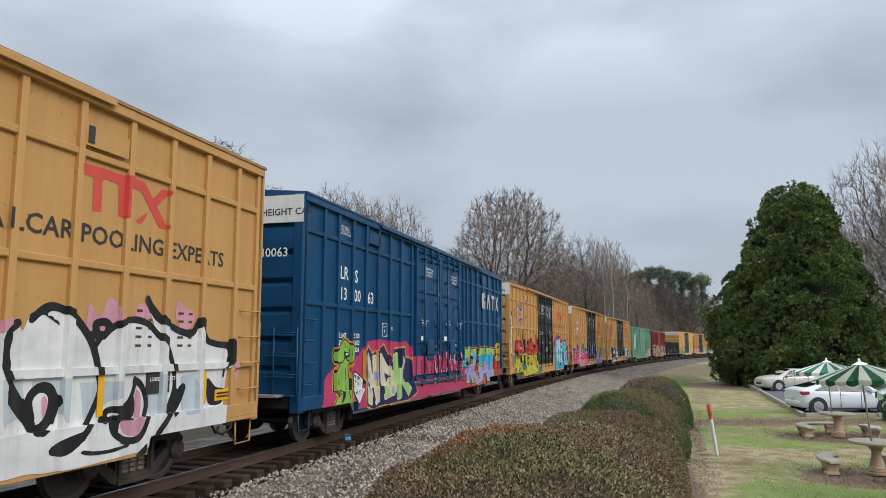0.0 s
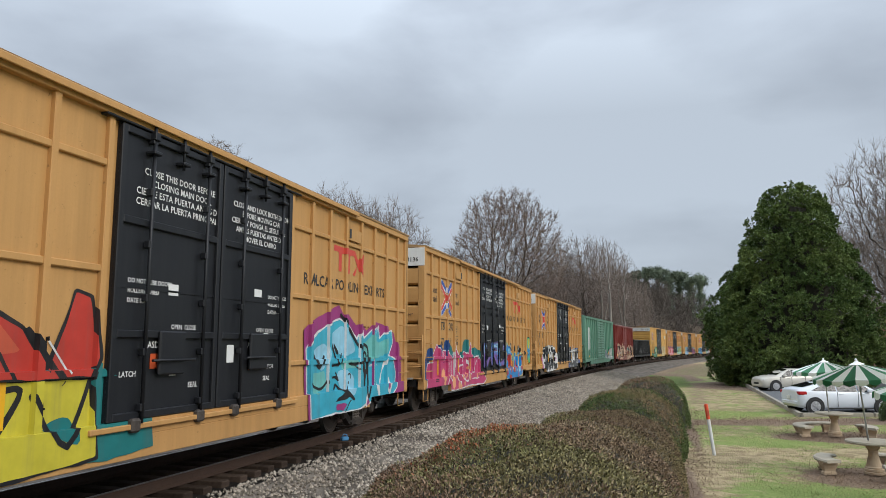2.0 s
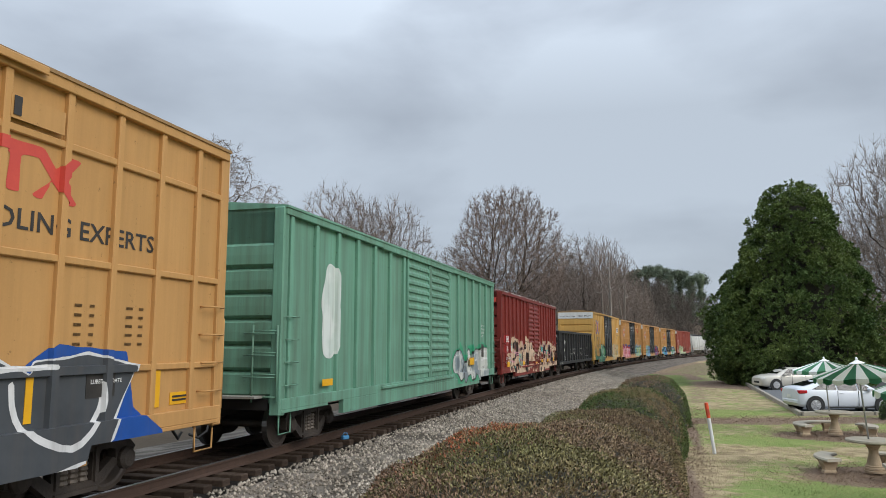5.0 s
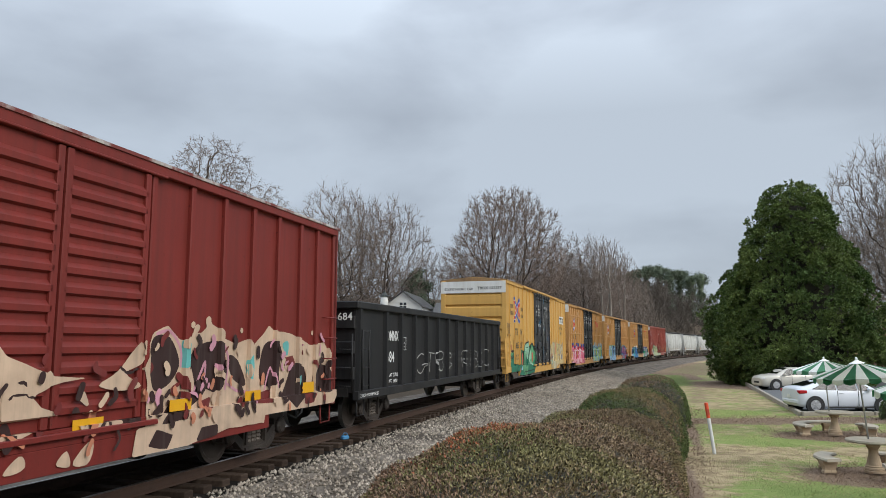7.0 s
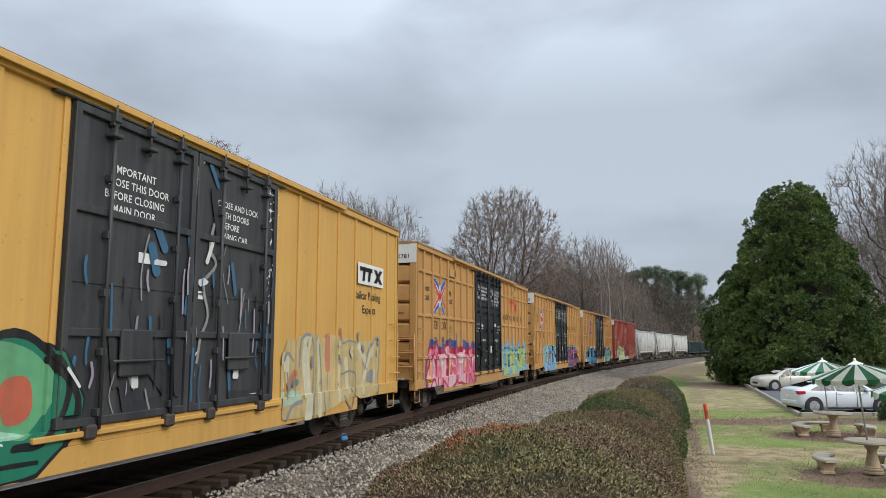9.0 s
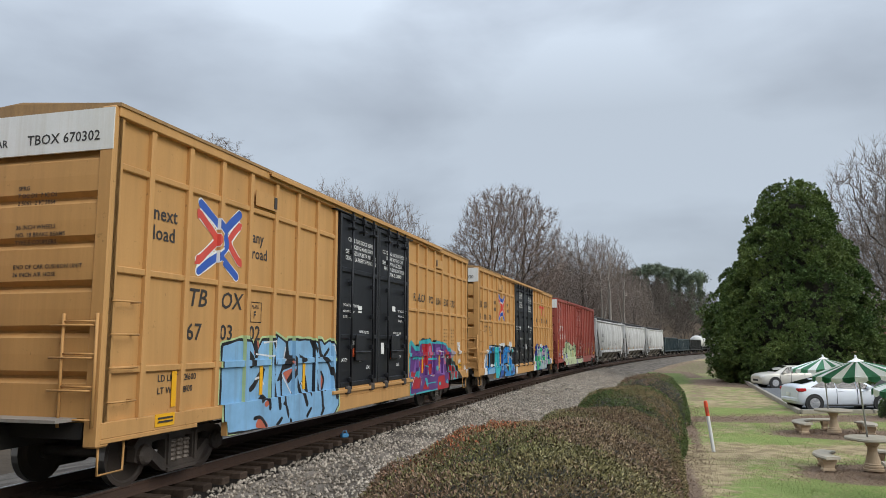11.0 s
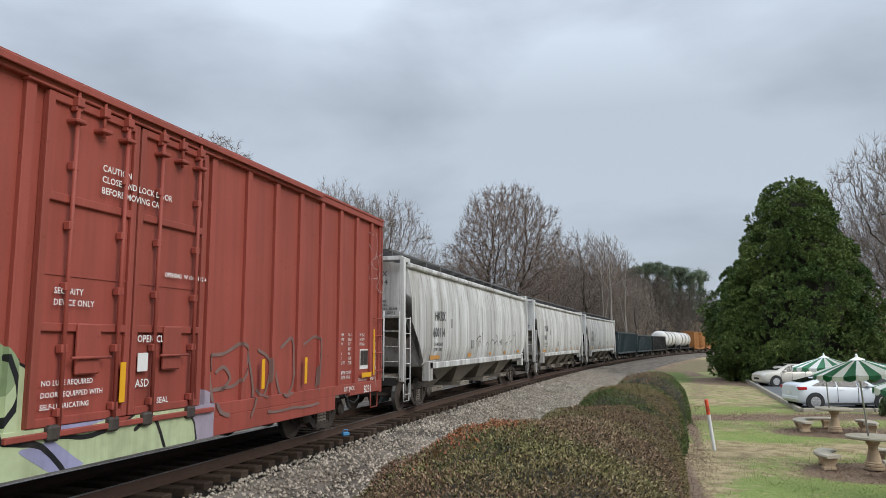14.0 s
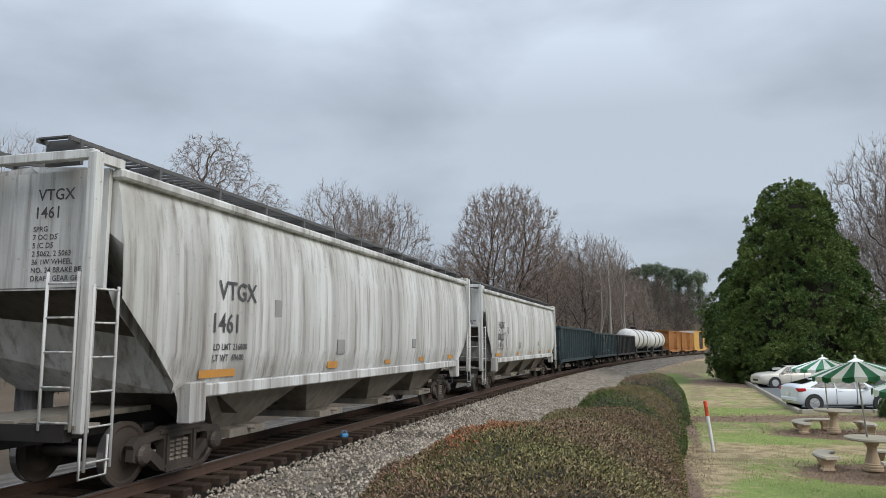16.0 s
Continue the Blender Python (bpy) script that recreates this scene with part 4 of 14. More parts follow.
M_GRIMY = mat("grimy_hopper_underside", (0.33, 0.295, 0.245), (0.17, 0.148, 0.12), 0.9, 0.7, dirt=(0.05, 0.04, 0.03), dirt_amt=0.6)
c13 = add(hopper("light grey covered hopper with streaked sides and graffiti"), 248.75, 268.65)
c14 = copy_thing(c13, Matrix())
add(tagged(c14, "light grey covered hopper with brown rain streaks"), 270.6, 290.5)
c15 = copy_thing(c13, Matrix())
add(tagged(c15, "light grey covered hopper, dirty along the sill"), 292.45, 312.35)
add(gondola("gondola_car", "dark teal high-sided gondola car", 16.2, 3.25, M_TEAL, 15), 313.9, 330.1)
c17 = add(gondola("gondola_car", "blue-black gondola with white scrawl", 15.6, 3.1, M_TEAL, 13), 331.5, 347.1)
add(gondola("gondola_car", "plain black empty gondola car", 15.8, 3.1, M_BLACK, 13), 348.5, 364.3)


def tank_car(label):
    L = 16.0
    car = rig(L, 11.5, "tank_car", label, M_BLACK, 0.9, under=False)
    bm = bmesh.new()
    prof = [(0.05, -7.6), (0.9, -7.5), (1.3, -7.2), (1.45, -6.8), (1.45, 6.8), (1.3, 7.2), (0.9, 7.5), (0.05, 7.6)]
    turned(bm, prof, 28, "x", (0, 0, 2.72))
    part("tank", bm, M_TANK, car, "white cylindrical tank", smooth=True)
    for x in (-4.6, 0, 4.6):
        bm = bmesh.new()
        turned(bm, [(1.47, x - 0.35), (1.475, x + 0.35)], 28, "x", (0, 0, 2.72))
        part("band", bm, M_BLACK, car, "black painted band")
    part("saddle", boxes((-6.4, -5.2, -1.2, 1.2, 0.95, 1.7), (5.2, 6.4, -1.2, 1.2, 0.95, 1.7), (-8.0, 8.0, -1.4, 1.4, 0.9, 1.05)), M_BLACK, car)
    bm = boxes((-1.1, 1.1, -0.7, 0.7, 4.12, 4.2))
    turned(bm, [(0.4, 4.1), (0.4, 4.5), (0.1, 4.56)], 14)
    for x in (-1.1, 1.1):
        tube(bm, [(x, -0.7, 4.15), (x, -0.7, 4.95), (x, 0.7, 4.95), (x, 0.7, 4.15)], 0.025, 5)
    part("dome_platform", bm, M_BLACK, car, "black dome platform with rails")
    return car


c19 = add(tank_car("white tank car with black bands"), 366.3, 382.3)
c20 = copy_thing(c19, Matrix())
add(c20, 384.7, 400.7)
c21 = add(boxcar("boxcar", "weathered rusty orange steel boxcar", 15.6, 4.5, M_ORANGE, [-6.5, -5.2, -3.9, -2.6, 2.6, 3.9, 5.2, 6.5], (), (-1.5, 1.5), M_ORANGE, centres=11, band=False), 404.5, 420.1)
c22 = copy_thing(c21, Matrix())
add(c22, 422.3, 437.9)
c23 = copy_thing(c8, Matrix())
add(tagged(c23, "bright yellow boxcar with white top band"), 440, 458.8)
# ================= lettering and sprayed graffiti on the cars =================
STROKES = {
    "A": [[(0, 0), (0.5, 1), (1, 0)], [(0.2, 0.38), (0.8, 0.38)]], "B": [[(0, 0), (0, 1), (0.7, 1), (0.9, 0.78), (0.7, 0.54), (0, 0.54)], [(0.7, 0.54), (1, 0.28), (0.75, 0), (0, 0)]],
    "C": [[(1, 0.85), (0.6, 1), (0.1, 0.8), (0, 0.4), (0.3, 0), (1, 0.1)]], "D": [[(0, 0), (0, 1), (0.6, 0.95), (1, 0.5), (0.6, 0.03), (0, 0)]],
    "E": [[(1, 1), (0, 1), (0, 0), (1, 0)], [(0, 0.5), (0.8, 0.5)]], "G": [[(1, 0.85), (0.5, 1), (0, 0.6), (0.1, 0.1), (0.7, 0), (1, 0.4), (0.6, 0.42)]],
    "F": [[(0, 0), (0, 1), (1, 1)], [(0, 0.52), (0.75, 0.52)]], "H": [[(0, 0), (0, 1)], [(1, 0), (1, 1)], [(0, 0.5), (1, 0.5)]], "I": [[(0.5, 0), (0.5, 1)]], "K": [[(0, 0), (0, 1)], [(1, 1), (0.05, 0.5), (1, 0)]], "L": [[(0, 1), (0, 0), (1, 0)]],
    "M": [[(0, 0), (0.05, 1), (0.5, 0.4), (0.95, 1), (1, 0)]], "N": [[(0, 0), (0, 1), (1, 0), (1, 1)]], "O": [[(0.5, 1), (0, 0.55), (0.45, 0), (1, 0.45), (0.55, 1)]],
    "R": [[(0, 0), (0, 1), (0.8, 0.95), (0.85, 0.6), (0.1, 0.5), (1, 0)]], "S": [[(1, 0.9), (0.4, 1), (0.05, 0.72), (0.9, 0.35), (0.6, 0), (0, 0.08)]],
    "T": [[(0, 1), (1, 1)], [(0.5, 1), (0.45, 0)]], "U": [[(0, 1), (0.05, 0.25), (0.5, 0), (0.95, 0.25), (1, 1)]], "V": [[(0, 1), (0.5, 0), (1, 1)]],
    "W": [[(0, 1), (0.25, 0), (0.5, 0.7), (0.75, 0), (1, 1)]], "Y": [[(0, 1), (0.5, 0.5), (1, 1)], [(0.5, 0.5), (0.45, 0)]], "Z": [[(0, 1), (1, 1), (0, 0), (1, 0)]],
    "P": [[(0, 0), (0, 1), (0.85, 0.92), (0.85, 0.58), (0, 0.48)]], "o": [[(0.5, 0.5), (0.5, 0.52)]], "3": [[(0, 0.9), (0.6, 1), (0.8, 0.75), (0.3, 0.52), (0.9, 0.3), (0.5, 0), (0, 0.1)]], "J": [[(0.2, 1), (0.8, 1), (0.7, 0.1), (0.3, 0), (0.1, 0.2)]],
}


def spray(name, halo, fill, fill2, outline, high, grad=None):
    """Spray paint: background, fill in two tones, outline and highlight strokes, told apart by the sheet's own attribute."""
    if name in MATS:
        return MATS[name]
    m = bpy.data.materials.new(name)
    MATS[name] = m
    m.use_nodes = True
    N, K = m.node_tree.nodes, m.node_tree.links
    b = N["Principled BSDF"]
    b.inputs["Roughness"].default_value = 0.5
    at, sep, tc, nz = N.new("ShaderNodeAttribute"), N.new("ShaderNodeSeparateColor"), N.new("ShaderNodeTexCoord"), N.new("ShaderNodeTexNoise")
    at.attribute_name = "spray"
    K.new(at.outputs["Color"], sep.inputs["Color"])
    nz.inputs["Scale"].default_value, nz.inputs["Detail"].default_value = 1.1, 4
    K.new(tc.outputs["Object"], nz.inputs["Vector"])

    def mix(fac, a, c):
        x = N.new("ShaderNodeMix")
        x.data_type = "RGBA"
        K.new(fac, x.inputs[0])
        for s, v in ((6, a), (7, c)):
            if isinstance(v, tuple):
                x.inputs[s].default_value = (*v, 1)
            else:
                K.new(v, x.inputs[s])
        return x.outputs[2]

    def edge(sock, soft=0.014):
        r = N.new("ShaderNodeMapRange")
        r.inputs["From Min"].default_value, r.inputs["From Max"].default_value = 0.5 - soft, 0.5 + soft
        K.new(sock, r.inputs["Value"])
        return r.outputs["Result"]
    tone = edge(nz.outputs["Fac"], 0.05)
    if grad:
        # the can's colour changes with height up the letters
        sp, sm, gr = N.new("ShaderNodeSeparateXYZ"), N.new("ShaderNodeMath"), N.new("ShaderNodeMapRange")
        K.new(tc.outputs["Object"], sp.inputs["Vector"])
        sm.operation = "MULTIPLY_ADD"
        K.new(nz.outputs["Fac"], sm.inputs[0])
        sm.inputs[1].default_value = 0.5
        K.new(sp.outputs["Z"], sm.inputs[2])
        gr.inputs["From Min"].default_value, gr.inputs["From Max"].default_value = grad[0] + 0.25, grad[1] + 0.25
        K.new(sm.outputs[0], gr.inputs["Value"])
        tone = gr.outputs["Result"]
    c = mix(edge(sep.outputs["Red"]), halo, mix(tone, fill, fill2))
    c = mix(edge(sep.outputs["Green"]), c, outline)
    c = mix(edge(sep.outputs["Blue"]), c, high)
    # weathering: fine streaks of grime
    st, ns, ra = N.new("ShaderNodeMapping"), N.new("ShaderNodeTexNoise"), N.new("ShaderNodeMapRange")
    st.inputs["Scale"].default_value = (6, 6, 0.4)
    ns.inputs["Scale"].default_value, ns.inputs["Detail"].default_value = 1.5, 5
    ra.inputs["From Min"].default_value, ra.inputs["From Max"].default_value, ra.inputs["To Max"].default_value = 0.5, 0.8, 0.35
    K.new(tc.outputs["Object"], st.inputs["Vector"])
    K.new(st.outputs["Vector"], ns.inputs["Vector"])
    K.new(ns.outputs["Fac"], ra.inputs["Value"])
    K.new(mix(ra.outputs["Result"], c, (0.10, 0.085, 0.07)), b.inputs["Base Color"])
    return m


class Side:
    """The stepped surface of a car's side: sheet, posts, belt rails and, where given, doors."""

    def __init__(self, P, posts, post_w, post_d, belts=(), door=None, L=18.85, sill=0.8):
        self.P, self.posts, self.pw, self.pd, self.belts, self.door = P, list(posts) + [-L / 2 + post_w / 2, L / 2 - post_w / 2], post_w, post_d, belts, door
        self.sill, self.low = sill, 0.57

    def lines(self, x0, x1, cell):
        xs = list(np.arange(x0, x1 + cell, cell))
        for c in self.posts:
            for e in (-1, 1):
                for k in (0.002, 0.010):
                    if x0 < c + e * (self.pw / 2 + k) < x1:
                        xs.append(c + e * (self.pw / 2 + k))
        return np.unique(np.round(xs, 4))

    def heights(self, z0, z1, cell):
        zs = list(np.arange(z0, z1 + cell, cell))
        for b in list(self.belts):
            for e in (-1, 1):
                for k in (0.002, 0.010):
                    zs.append(b + e * (0.045 + k))
        zs += [1.062, 1.068]
        return np.unique(np.round([z for z in zs if z0 <= z <= z1 + cell], 4))

    def out(self, x, z):
        """How far the surface stands out at x, z."""
        d = np.full(np.broadcast(x, z).shape, self.P)
        for b in self.belts:
            d = np.where(np.abs(z - b) < 0.049, self.P + 0.05, d)
        for c in self.posts:
            d = np.where(np.abs(x - c) < self.pw / 2 + 0.006, np.maximum(d, self.P + self.pd), d)
        if self.door:
            d = np.where((x > self.door[0]) & (x < self.door[1]) & (z > 1.2), self.P + 0.10, d)
        return np.where(z < 1.065, W + 0.012, d)

    def bottom(self, x):
        """The lower edge of the side sill: deep between the trucks."""
        return np.where(np.abs(x) < -self.posts[-2] + self.pw / 2 - 2.8, self.low, self.sill + 0.10)


def wobble(x, z, f, seed):
    """Smooth irregular waves between about -1 and 1."""
    a = np.sin(f * (2.1 * x + 1.3 * z) + seed) + np.sin(f * (-1.7 * x + 2.6 * z) + 2.3 * seed) + 0.6 * np.sin(f * (4.3 * x + 3.1 * z) + 1.7 * seed) + 0.5 * np.sin(f * (5.2 * x - 4.4 * z) + 0.7 * seed)
    return a / 2.2


def seg_dist(X, Z, a, b):
    ax, az, bx, bz = *a, *b
    dx, dz = bx - ax, bz - az
    t = np.clip(((X - ax) * dx + (Z - az) * dz) / max(dx * dx + dz * dz, 1e-9), 0, 1)
    return np.hypot(X - ax - t * dx, Z - az - t * dz)


def graffiti(car, side, word, x0, x1, z0, z1, R, material, label, seed=0, halo=0.12, line=0.035, cell=0.055, slant=0.10, blobs=0, blob_r=(0.25, 0.55), high=True, name="graffiti", solid=0.0):
    """A sprayed piece that follows the posts and rails of the side: letters as thick strokes, outline, glow round them."""
    rnd = random.Random(seed)
    R, z0 = R * 1.22, z0 - 0.10
    xs, zs = side.lines(x0 - halo - R, x1 + halo + R, cell), side.heights(max(side.sill - 0.02, z0 - halo - R), z1 + halo + R, cell)
    X, Z = np.meshgrid(xs, zs, indexing="ij")
    wx, wz = wobble(X, Z, 1.3, seed) * 0.06, wobble(X, Z, 1.3, seed + 7) * 0.06
    Xw, Zw = X + wx, Z + wz
    n = len(word)
    w = (x1 - x0) / n
    fill = np.full(X.shape, -9.0)
    outl = np.full(X.shape, -9.0)
    hi = np.full(X.shape, -9.0)
    for i, ch in enumerate(word):
        lx, lw = x0 + i * w + R * 0.55, w - R * 0.85
        ly, lh = z0 + R + rnd.uniform(-0.08, 0.1), (z1 - z0 - 2 * R) * rnd.uniform(0.86, 1.0)
        r = R * rnd.uniform(0.88, 1.12)
        if high:
            ly -= 0.04
        if ch == "o":
            r = min(w, z1 - z0) * 0.5
            ly, lh = z0 + rnd.uniform(0, 0.1), z1 - z0
        d = np.full(X.shape, 9.0)
        for poly in STROKES[ch]:
            pts = [(lx + (u + slant * v + rnd.uniform(-0.07, 0.07)) * lw, ly + (v + rnd.uniform(-0.05, 0.05)) * lh) for u, v in poly]
            for a, b in zip(pts, pts[1:]):
                d = np.minimum(d, seg_dist(Xw, Zw, a, b))
        ins = r - d
        over = ins > -line
        fill = np.maximum(fill, ins)
        outl = np.where(ins > -0.3, np.where(over, line - np.abs(ins), np.maximum(outl, line - np.abs(ins))), outl)
        if high:
            k = 0.35 * r
            shifted = np.minimum(r * 0.28 - np.abs(ins - r * 0.62), 0.03) * np.where(Zw > ly + lh * 0.62, 1, -1)
            hi = np.where(over, np.where(Zw > ly + lh * 0.62, 0.022 - np.abs(ins - r * 0.55), -1.0), hi)
    if solid:
        # one continuous field of paint with a jagged top behind the letters
        px, pz = [x0 - 0.3], [z0]
        for i in range(n):
            for u, lo, hi_ in ((0.04, -0.42, -0.2), (0.22, -0.05, 0.12), (0.5, -0.22, -0.05), (0.80, -0.02, 0.22)):
                px.append(x0 + (i + u) * w)
                pz.append(z1 + rnd.uniform(lo, hi_) * solid)
        px.append(x1 + 0.2)
        pz.append(z0)
        Xs = X - 0.18 * (Z - z0)
        ins = np.minimum((np.interp(Xs, px, pz) - Z) * 0.7, np.minimum(Xs - x0 + 0.02, x1 + 0.02 - Xs))
        fill = np.maximum(fill, ins)
        outl = np.maximum(outl, line - np.abs(ins))
    area = fill + halo * (0.7 + 0.6 * wobble(X, Z, 2.2, seed + 3))
    for i in range(blobs):
        bx, bz, br = rnd.uniform(x0, x1), rnd.uniform(z0 + 0.3 if blob_r[1] > 0.5 else z1 - 0.12, z1 + (0.2 if blob_r[1] > 0.5 else 0.08)), rnd.uniform(*blob_r)
        area = np.maximum(area, br - np.hypot(Xw - bx, Zw - bz))
    area = np.minimum(area, np.minimum(X - xs[0], xs[-1] - X) - 0.01)
    area = np.minimum(area, Z - side.bottom(X))
    Y = -(side.out(X, Z) + 0.007)
    col = np.stack([np.clip(fill / 0.6 + 0.5, 0, 1), np.clip(outl / 0.6 + 0.5, 0, 1), np.clip(hi / 0.6 + 0.5, 0, 1)], -1)
    verts = np.stack([X, Y, Z], -1).reshape(-1, 3).tolist()
    cols = col.reshape(-1, 3).tolist()
    ar = area.reshape(-1)
    nz_ = len(zs)
    faces = []
    cut = {}
    for i in range(len(xs) - 1):
        for j in range(nz_ - 1):
            q = (i * nz_ + j, (i + 1) * nz_ + j, (i + 1) * nz_ + j + 1, i * nz_ + j + 1)
            ins = [ar[k] > 0 for k in q]
            if all(ins):
                faces.append(q)
            elif any(ins):
                f = []
                for k in range(4):
                    a, b = q[k], q[(k + 1) % 4]
                    if ar[a] > 0:
                        f.append(a)
                    if (ar[a] > 0) != (ar[b] > 0):
                        key = (min(a, b), max(a, b))
                        if key not in cut:
                            t = float(ar[key[0]] / (ar[key[0]] - ar[key[1]]))
                            cut[key] = len(verts)
                            verts.append([u + (v - u) * t for u, v in zip(verts[key[0]], verts[key[1]])])
                            cols.append([u + (v - u) * t for u, v in zip(cols[key[0]], cols[key[1]])])
                        f.append(cut[key])
                faces.append(f)
    used = sorted({k for f in faces for k in f})
    at = {k: i for i, k in enumerate(used)}
    me = bpy.data.meshes.new(name)
    me.from_pydata([verts[k] for k in used], [], [[at[k] for k in f] for f in faces])
    ca = me.color_attributes.new("spray", "FLOAT_COLOR", "POINT")
    ca.data.foreach_set("color", np.array([[*cols[k], 1.0] for k in used], np.float32).ravel())
    me.materials.append(material)
    ob = new(name, me)
    ob.parent = car
    return tagged(ob, label)


# ---- sprayed murals: layers of paint laid over posts, rails and sheets ----
def curve(pts, closed=False):
    """A smooth line through a few points."""
    P = np.array(pts, float)
    n = len(P)
    if n < 3:
        return P
    out = []
    for k in range(n if closed else n - 1):
        a, b, c, d = (P[(k + i) % n] for i in (-1, 0, 1, 2)) if closed else (P[max(k - 1, 0)], P[k], P[k + 1], P[min(k + 2, n - 1)])
        for q in range(4):
            t = q / 4
            out.append(0.5 * (2 * b + (c - a) * t + (2 * a - 5 * b + 4 * c - d) * t * t + (3 * b - a - 3 * c + d) * t ** 3))
    return np.array(out if closed else out + [P[-1]])


def stroke(r, *pts):
    return r, curve(pts)


def loop(*pts):
    return None, curve(pts, True)


def facet(*pts):
    return None, np.array(pts, float)


def layer(paint, shapes, off=0.0, lo=None):
    return paint, shapes, off, lo


def inside(X, Z, r, P):
    """How deep each place lies in the painted shape, negative outside it."""
    d = np.full(X.shape, 9.0)
    Q = P if r is not None else np.vstack([P, P[:1]])
    if len(Q) == 1:
        return r - np.hypot(X - Q[0, 0], Z - Q[0, 1])
    odd = np.zeros(X.shape, bool)
    for (ax, az), (bx, bz) in zip(Q, Q[1:]):
        d = np.minimum(d, seg_dist(X, Z, (ax, az), (bx, bz)))
        if r is None and az != bz:
            odd ^= ((az > Z) != (bz > Z)) & (X < (bx - ax) * (Z - az) / (bz - az) + ax)
    return r - d if r is not None else np.where(odd, d, -d)


def mural(car, side, label, layers, base_lift=0.005):
    """One sprayed piece: each layer of paint is a thin sheet that follows the side, a little proud of the one before."""
    for k, (paint, shapes, off, lo) in enumerate(layers):
        lift = base_lift + 0.0012 * k
        thin = all(r is not None and r < 0.06 for r, _ in shapes)
        cell = 0.026 if thin else 0.042
        groups = [[sh] for sh in shapes] if thin else [shapes]
        co, fs = [], []
        for group in groups:
            pad = max(r or 0 for r, _ in group) + off + 0.05
            allp = np.vstack([P for _, P in group])
            (x0, z0), (x1, z1) = allp.min(0) - pad, allp.max(0) + pad
            z0 = max(z0, side.low - 0.02)
            if z1 <= z0:
                continue
            xs, zs = side.lines(x0, x1, cell), side.heights(z0, z1, cell)
            if len(xs) < 2 or len(zs) < 2:
                continue
            X, Z = np.meshgrid(xs, zs, indexing="ij")
            Xw, Zw = X + 0.012 * wobble(X, Z, 3.0, k), Z + 0.012 * wobble(X, Z, 3.0, k + 4)
            area = np.max([inside(Xw, Zw, r, P) for r, P in group], axis=0) + off
            area = np.minimum(area, Z - side.bottom(X))
            if lo is not None:
                area = np.minimum(area, Z - lo - 0.10 * wobble(X, Z, 1.6, 3))
            Y = -(side.out(X, Z) + lift)
            base = len(co)
            pts = np.stack([X, Y, Z], -1).reshape(-1, 3)
            ar, nz_ = area.reshape(-1), len(zs)
            at, cut = {}, {}

            def vert(i):
                if i not in at:
                    at[i] = len(co)
                    co.append(tuple(pts[i]))
                return at[i]
            near = np.argwhere((np.maximum.reduce([area[:-1, :-1], area[1:, :-1], area[1:, 1:], area[:-1, 1:]]) > 0))
            for i, j in near:
                q = (i * nz_ + j, (i + 1) * nz_ + j, (i + 1) * nz_ + j + 1, i * nz_ + j + 1)
                f = []
                for n in range(4):
                    a, b = q[n], q[(n + 1) % 4]
                    if ar[a] > 0:
                        f.append(vert(a))
                    if (ar[a] > 0) != (ar[b] > 0):
                        key = (min(a, b), max(a, b))
                        if key not in cut:
                            t = ar[key[0]] / (ar[key[0]] - ar[key[1]])
                            cut[key] = len(co)
                            co.append(tuple(pts[key[0]] + (pts[key[1]] - pts[key[0]]) * t))
                        f.append(cut[key])
                fs.append(f)
        if not fs:
            continue
        me = bpy.data.meshes.new("graffiti")
        me.from_pydata(co, [], fs)
        me.materials.append(paint)
        ob = new("graffiti", me)
        ob.parent = car
        tagged(ob, label if k == 0 else "")


def scraps(car, side, label, paints, x0, x1, z0, z1, n, size, seed, base_lift=0.042):
    """Worn flecks and short strokes of leftover paint over a piece."""
    rnd = random.Random(seed)
    layers = []
    for paint in paints:
        shapes = []
        for _ in range(n):
            x, z, a, ln = rnd.uniform(x0, x1), rnd.uniform(z0, z1) ** 1.0, rnd.gauss(1.45, 0.55), size * rnd.uniform(0.6, 3.0)
            dx, dz = math.cos(a) * ln, math.sin(a) * ln
            shapes.append(stroke(min(size * rnd.uniform(0.25, 0.8), 0.058), (x, z), (x + dx * 0.5 + rnd.uniform(-0.4, 0.4) * ln, z + dz * 0.5), (x + dx, z + dz)))
        layers.append(layer(paint, shapes))
    mural(car, side, label, layers, base_lift)


def can(name, r, g, b, dull=0.74, worn=0.34):
    """A colour from a spray can, a little uneven and streaked with road dirt."""
    return mat(name + "_spray", (r, g, b), (r * dull, g * dull, b * dull), 2.2, 0.5, spec=0.3, dirt=(0.12, 0.10, 0.085), dirt_amt=worn, dirt_lo=0.48, fine=9.0)


PATCHRED = can("patch_red", 0.42, 0.04, 0.04)
AMBER = can("amber", 0.62, 0.36, 0.04)
AQUA = can("aqua", 0.05, 0.4, 0.6)
BEIGE = can("beige", 0.66, 0.48, 0.34)
BLACK = can("black", 0.018, 0.018, 0.02)
BLUE = can("blue", 0.02, 0.25, 0.6)
BLUEDEEP = can("bluedeep", 0.02, 0.07, 0.22)
BLUEGREY = can("bluegrey", 0.05, 0.15, 0.26)
BLUEROYAL = can("blueroyal", 0.02, 0.09, 0.36)
BROWN = can("brown", 0.05, 0.026, 0.024)
BUFF = can("buff", 0.03, 0.028, 0.03)
CHALK = can("chalk", 0.45, 0.38, 0.36)
CHARCOAL = can("charcoal", 0.028, 0.032, 0.038)
CORAL = can("coral", 0.55, 0.14, 0.08)
CORALPALE = can("coralpale", 0.6, 0.24, 0.14)
CREAM = can("cream", 0.66, 0.62, 0.44)
CREAMY = can("creamy", 0.6, 0.46, 0.22)
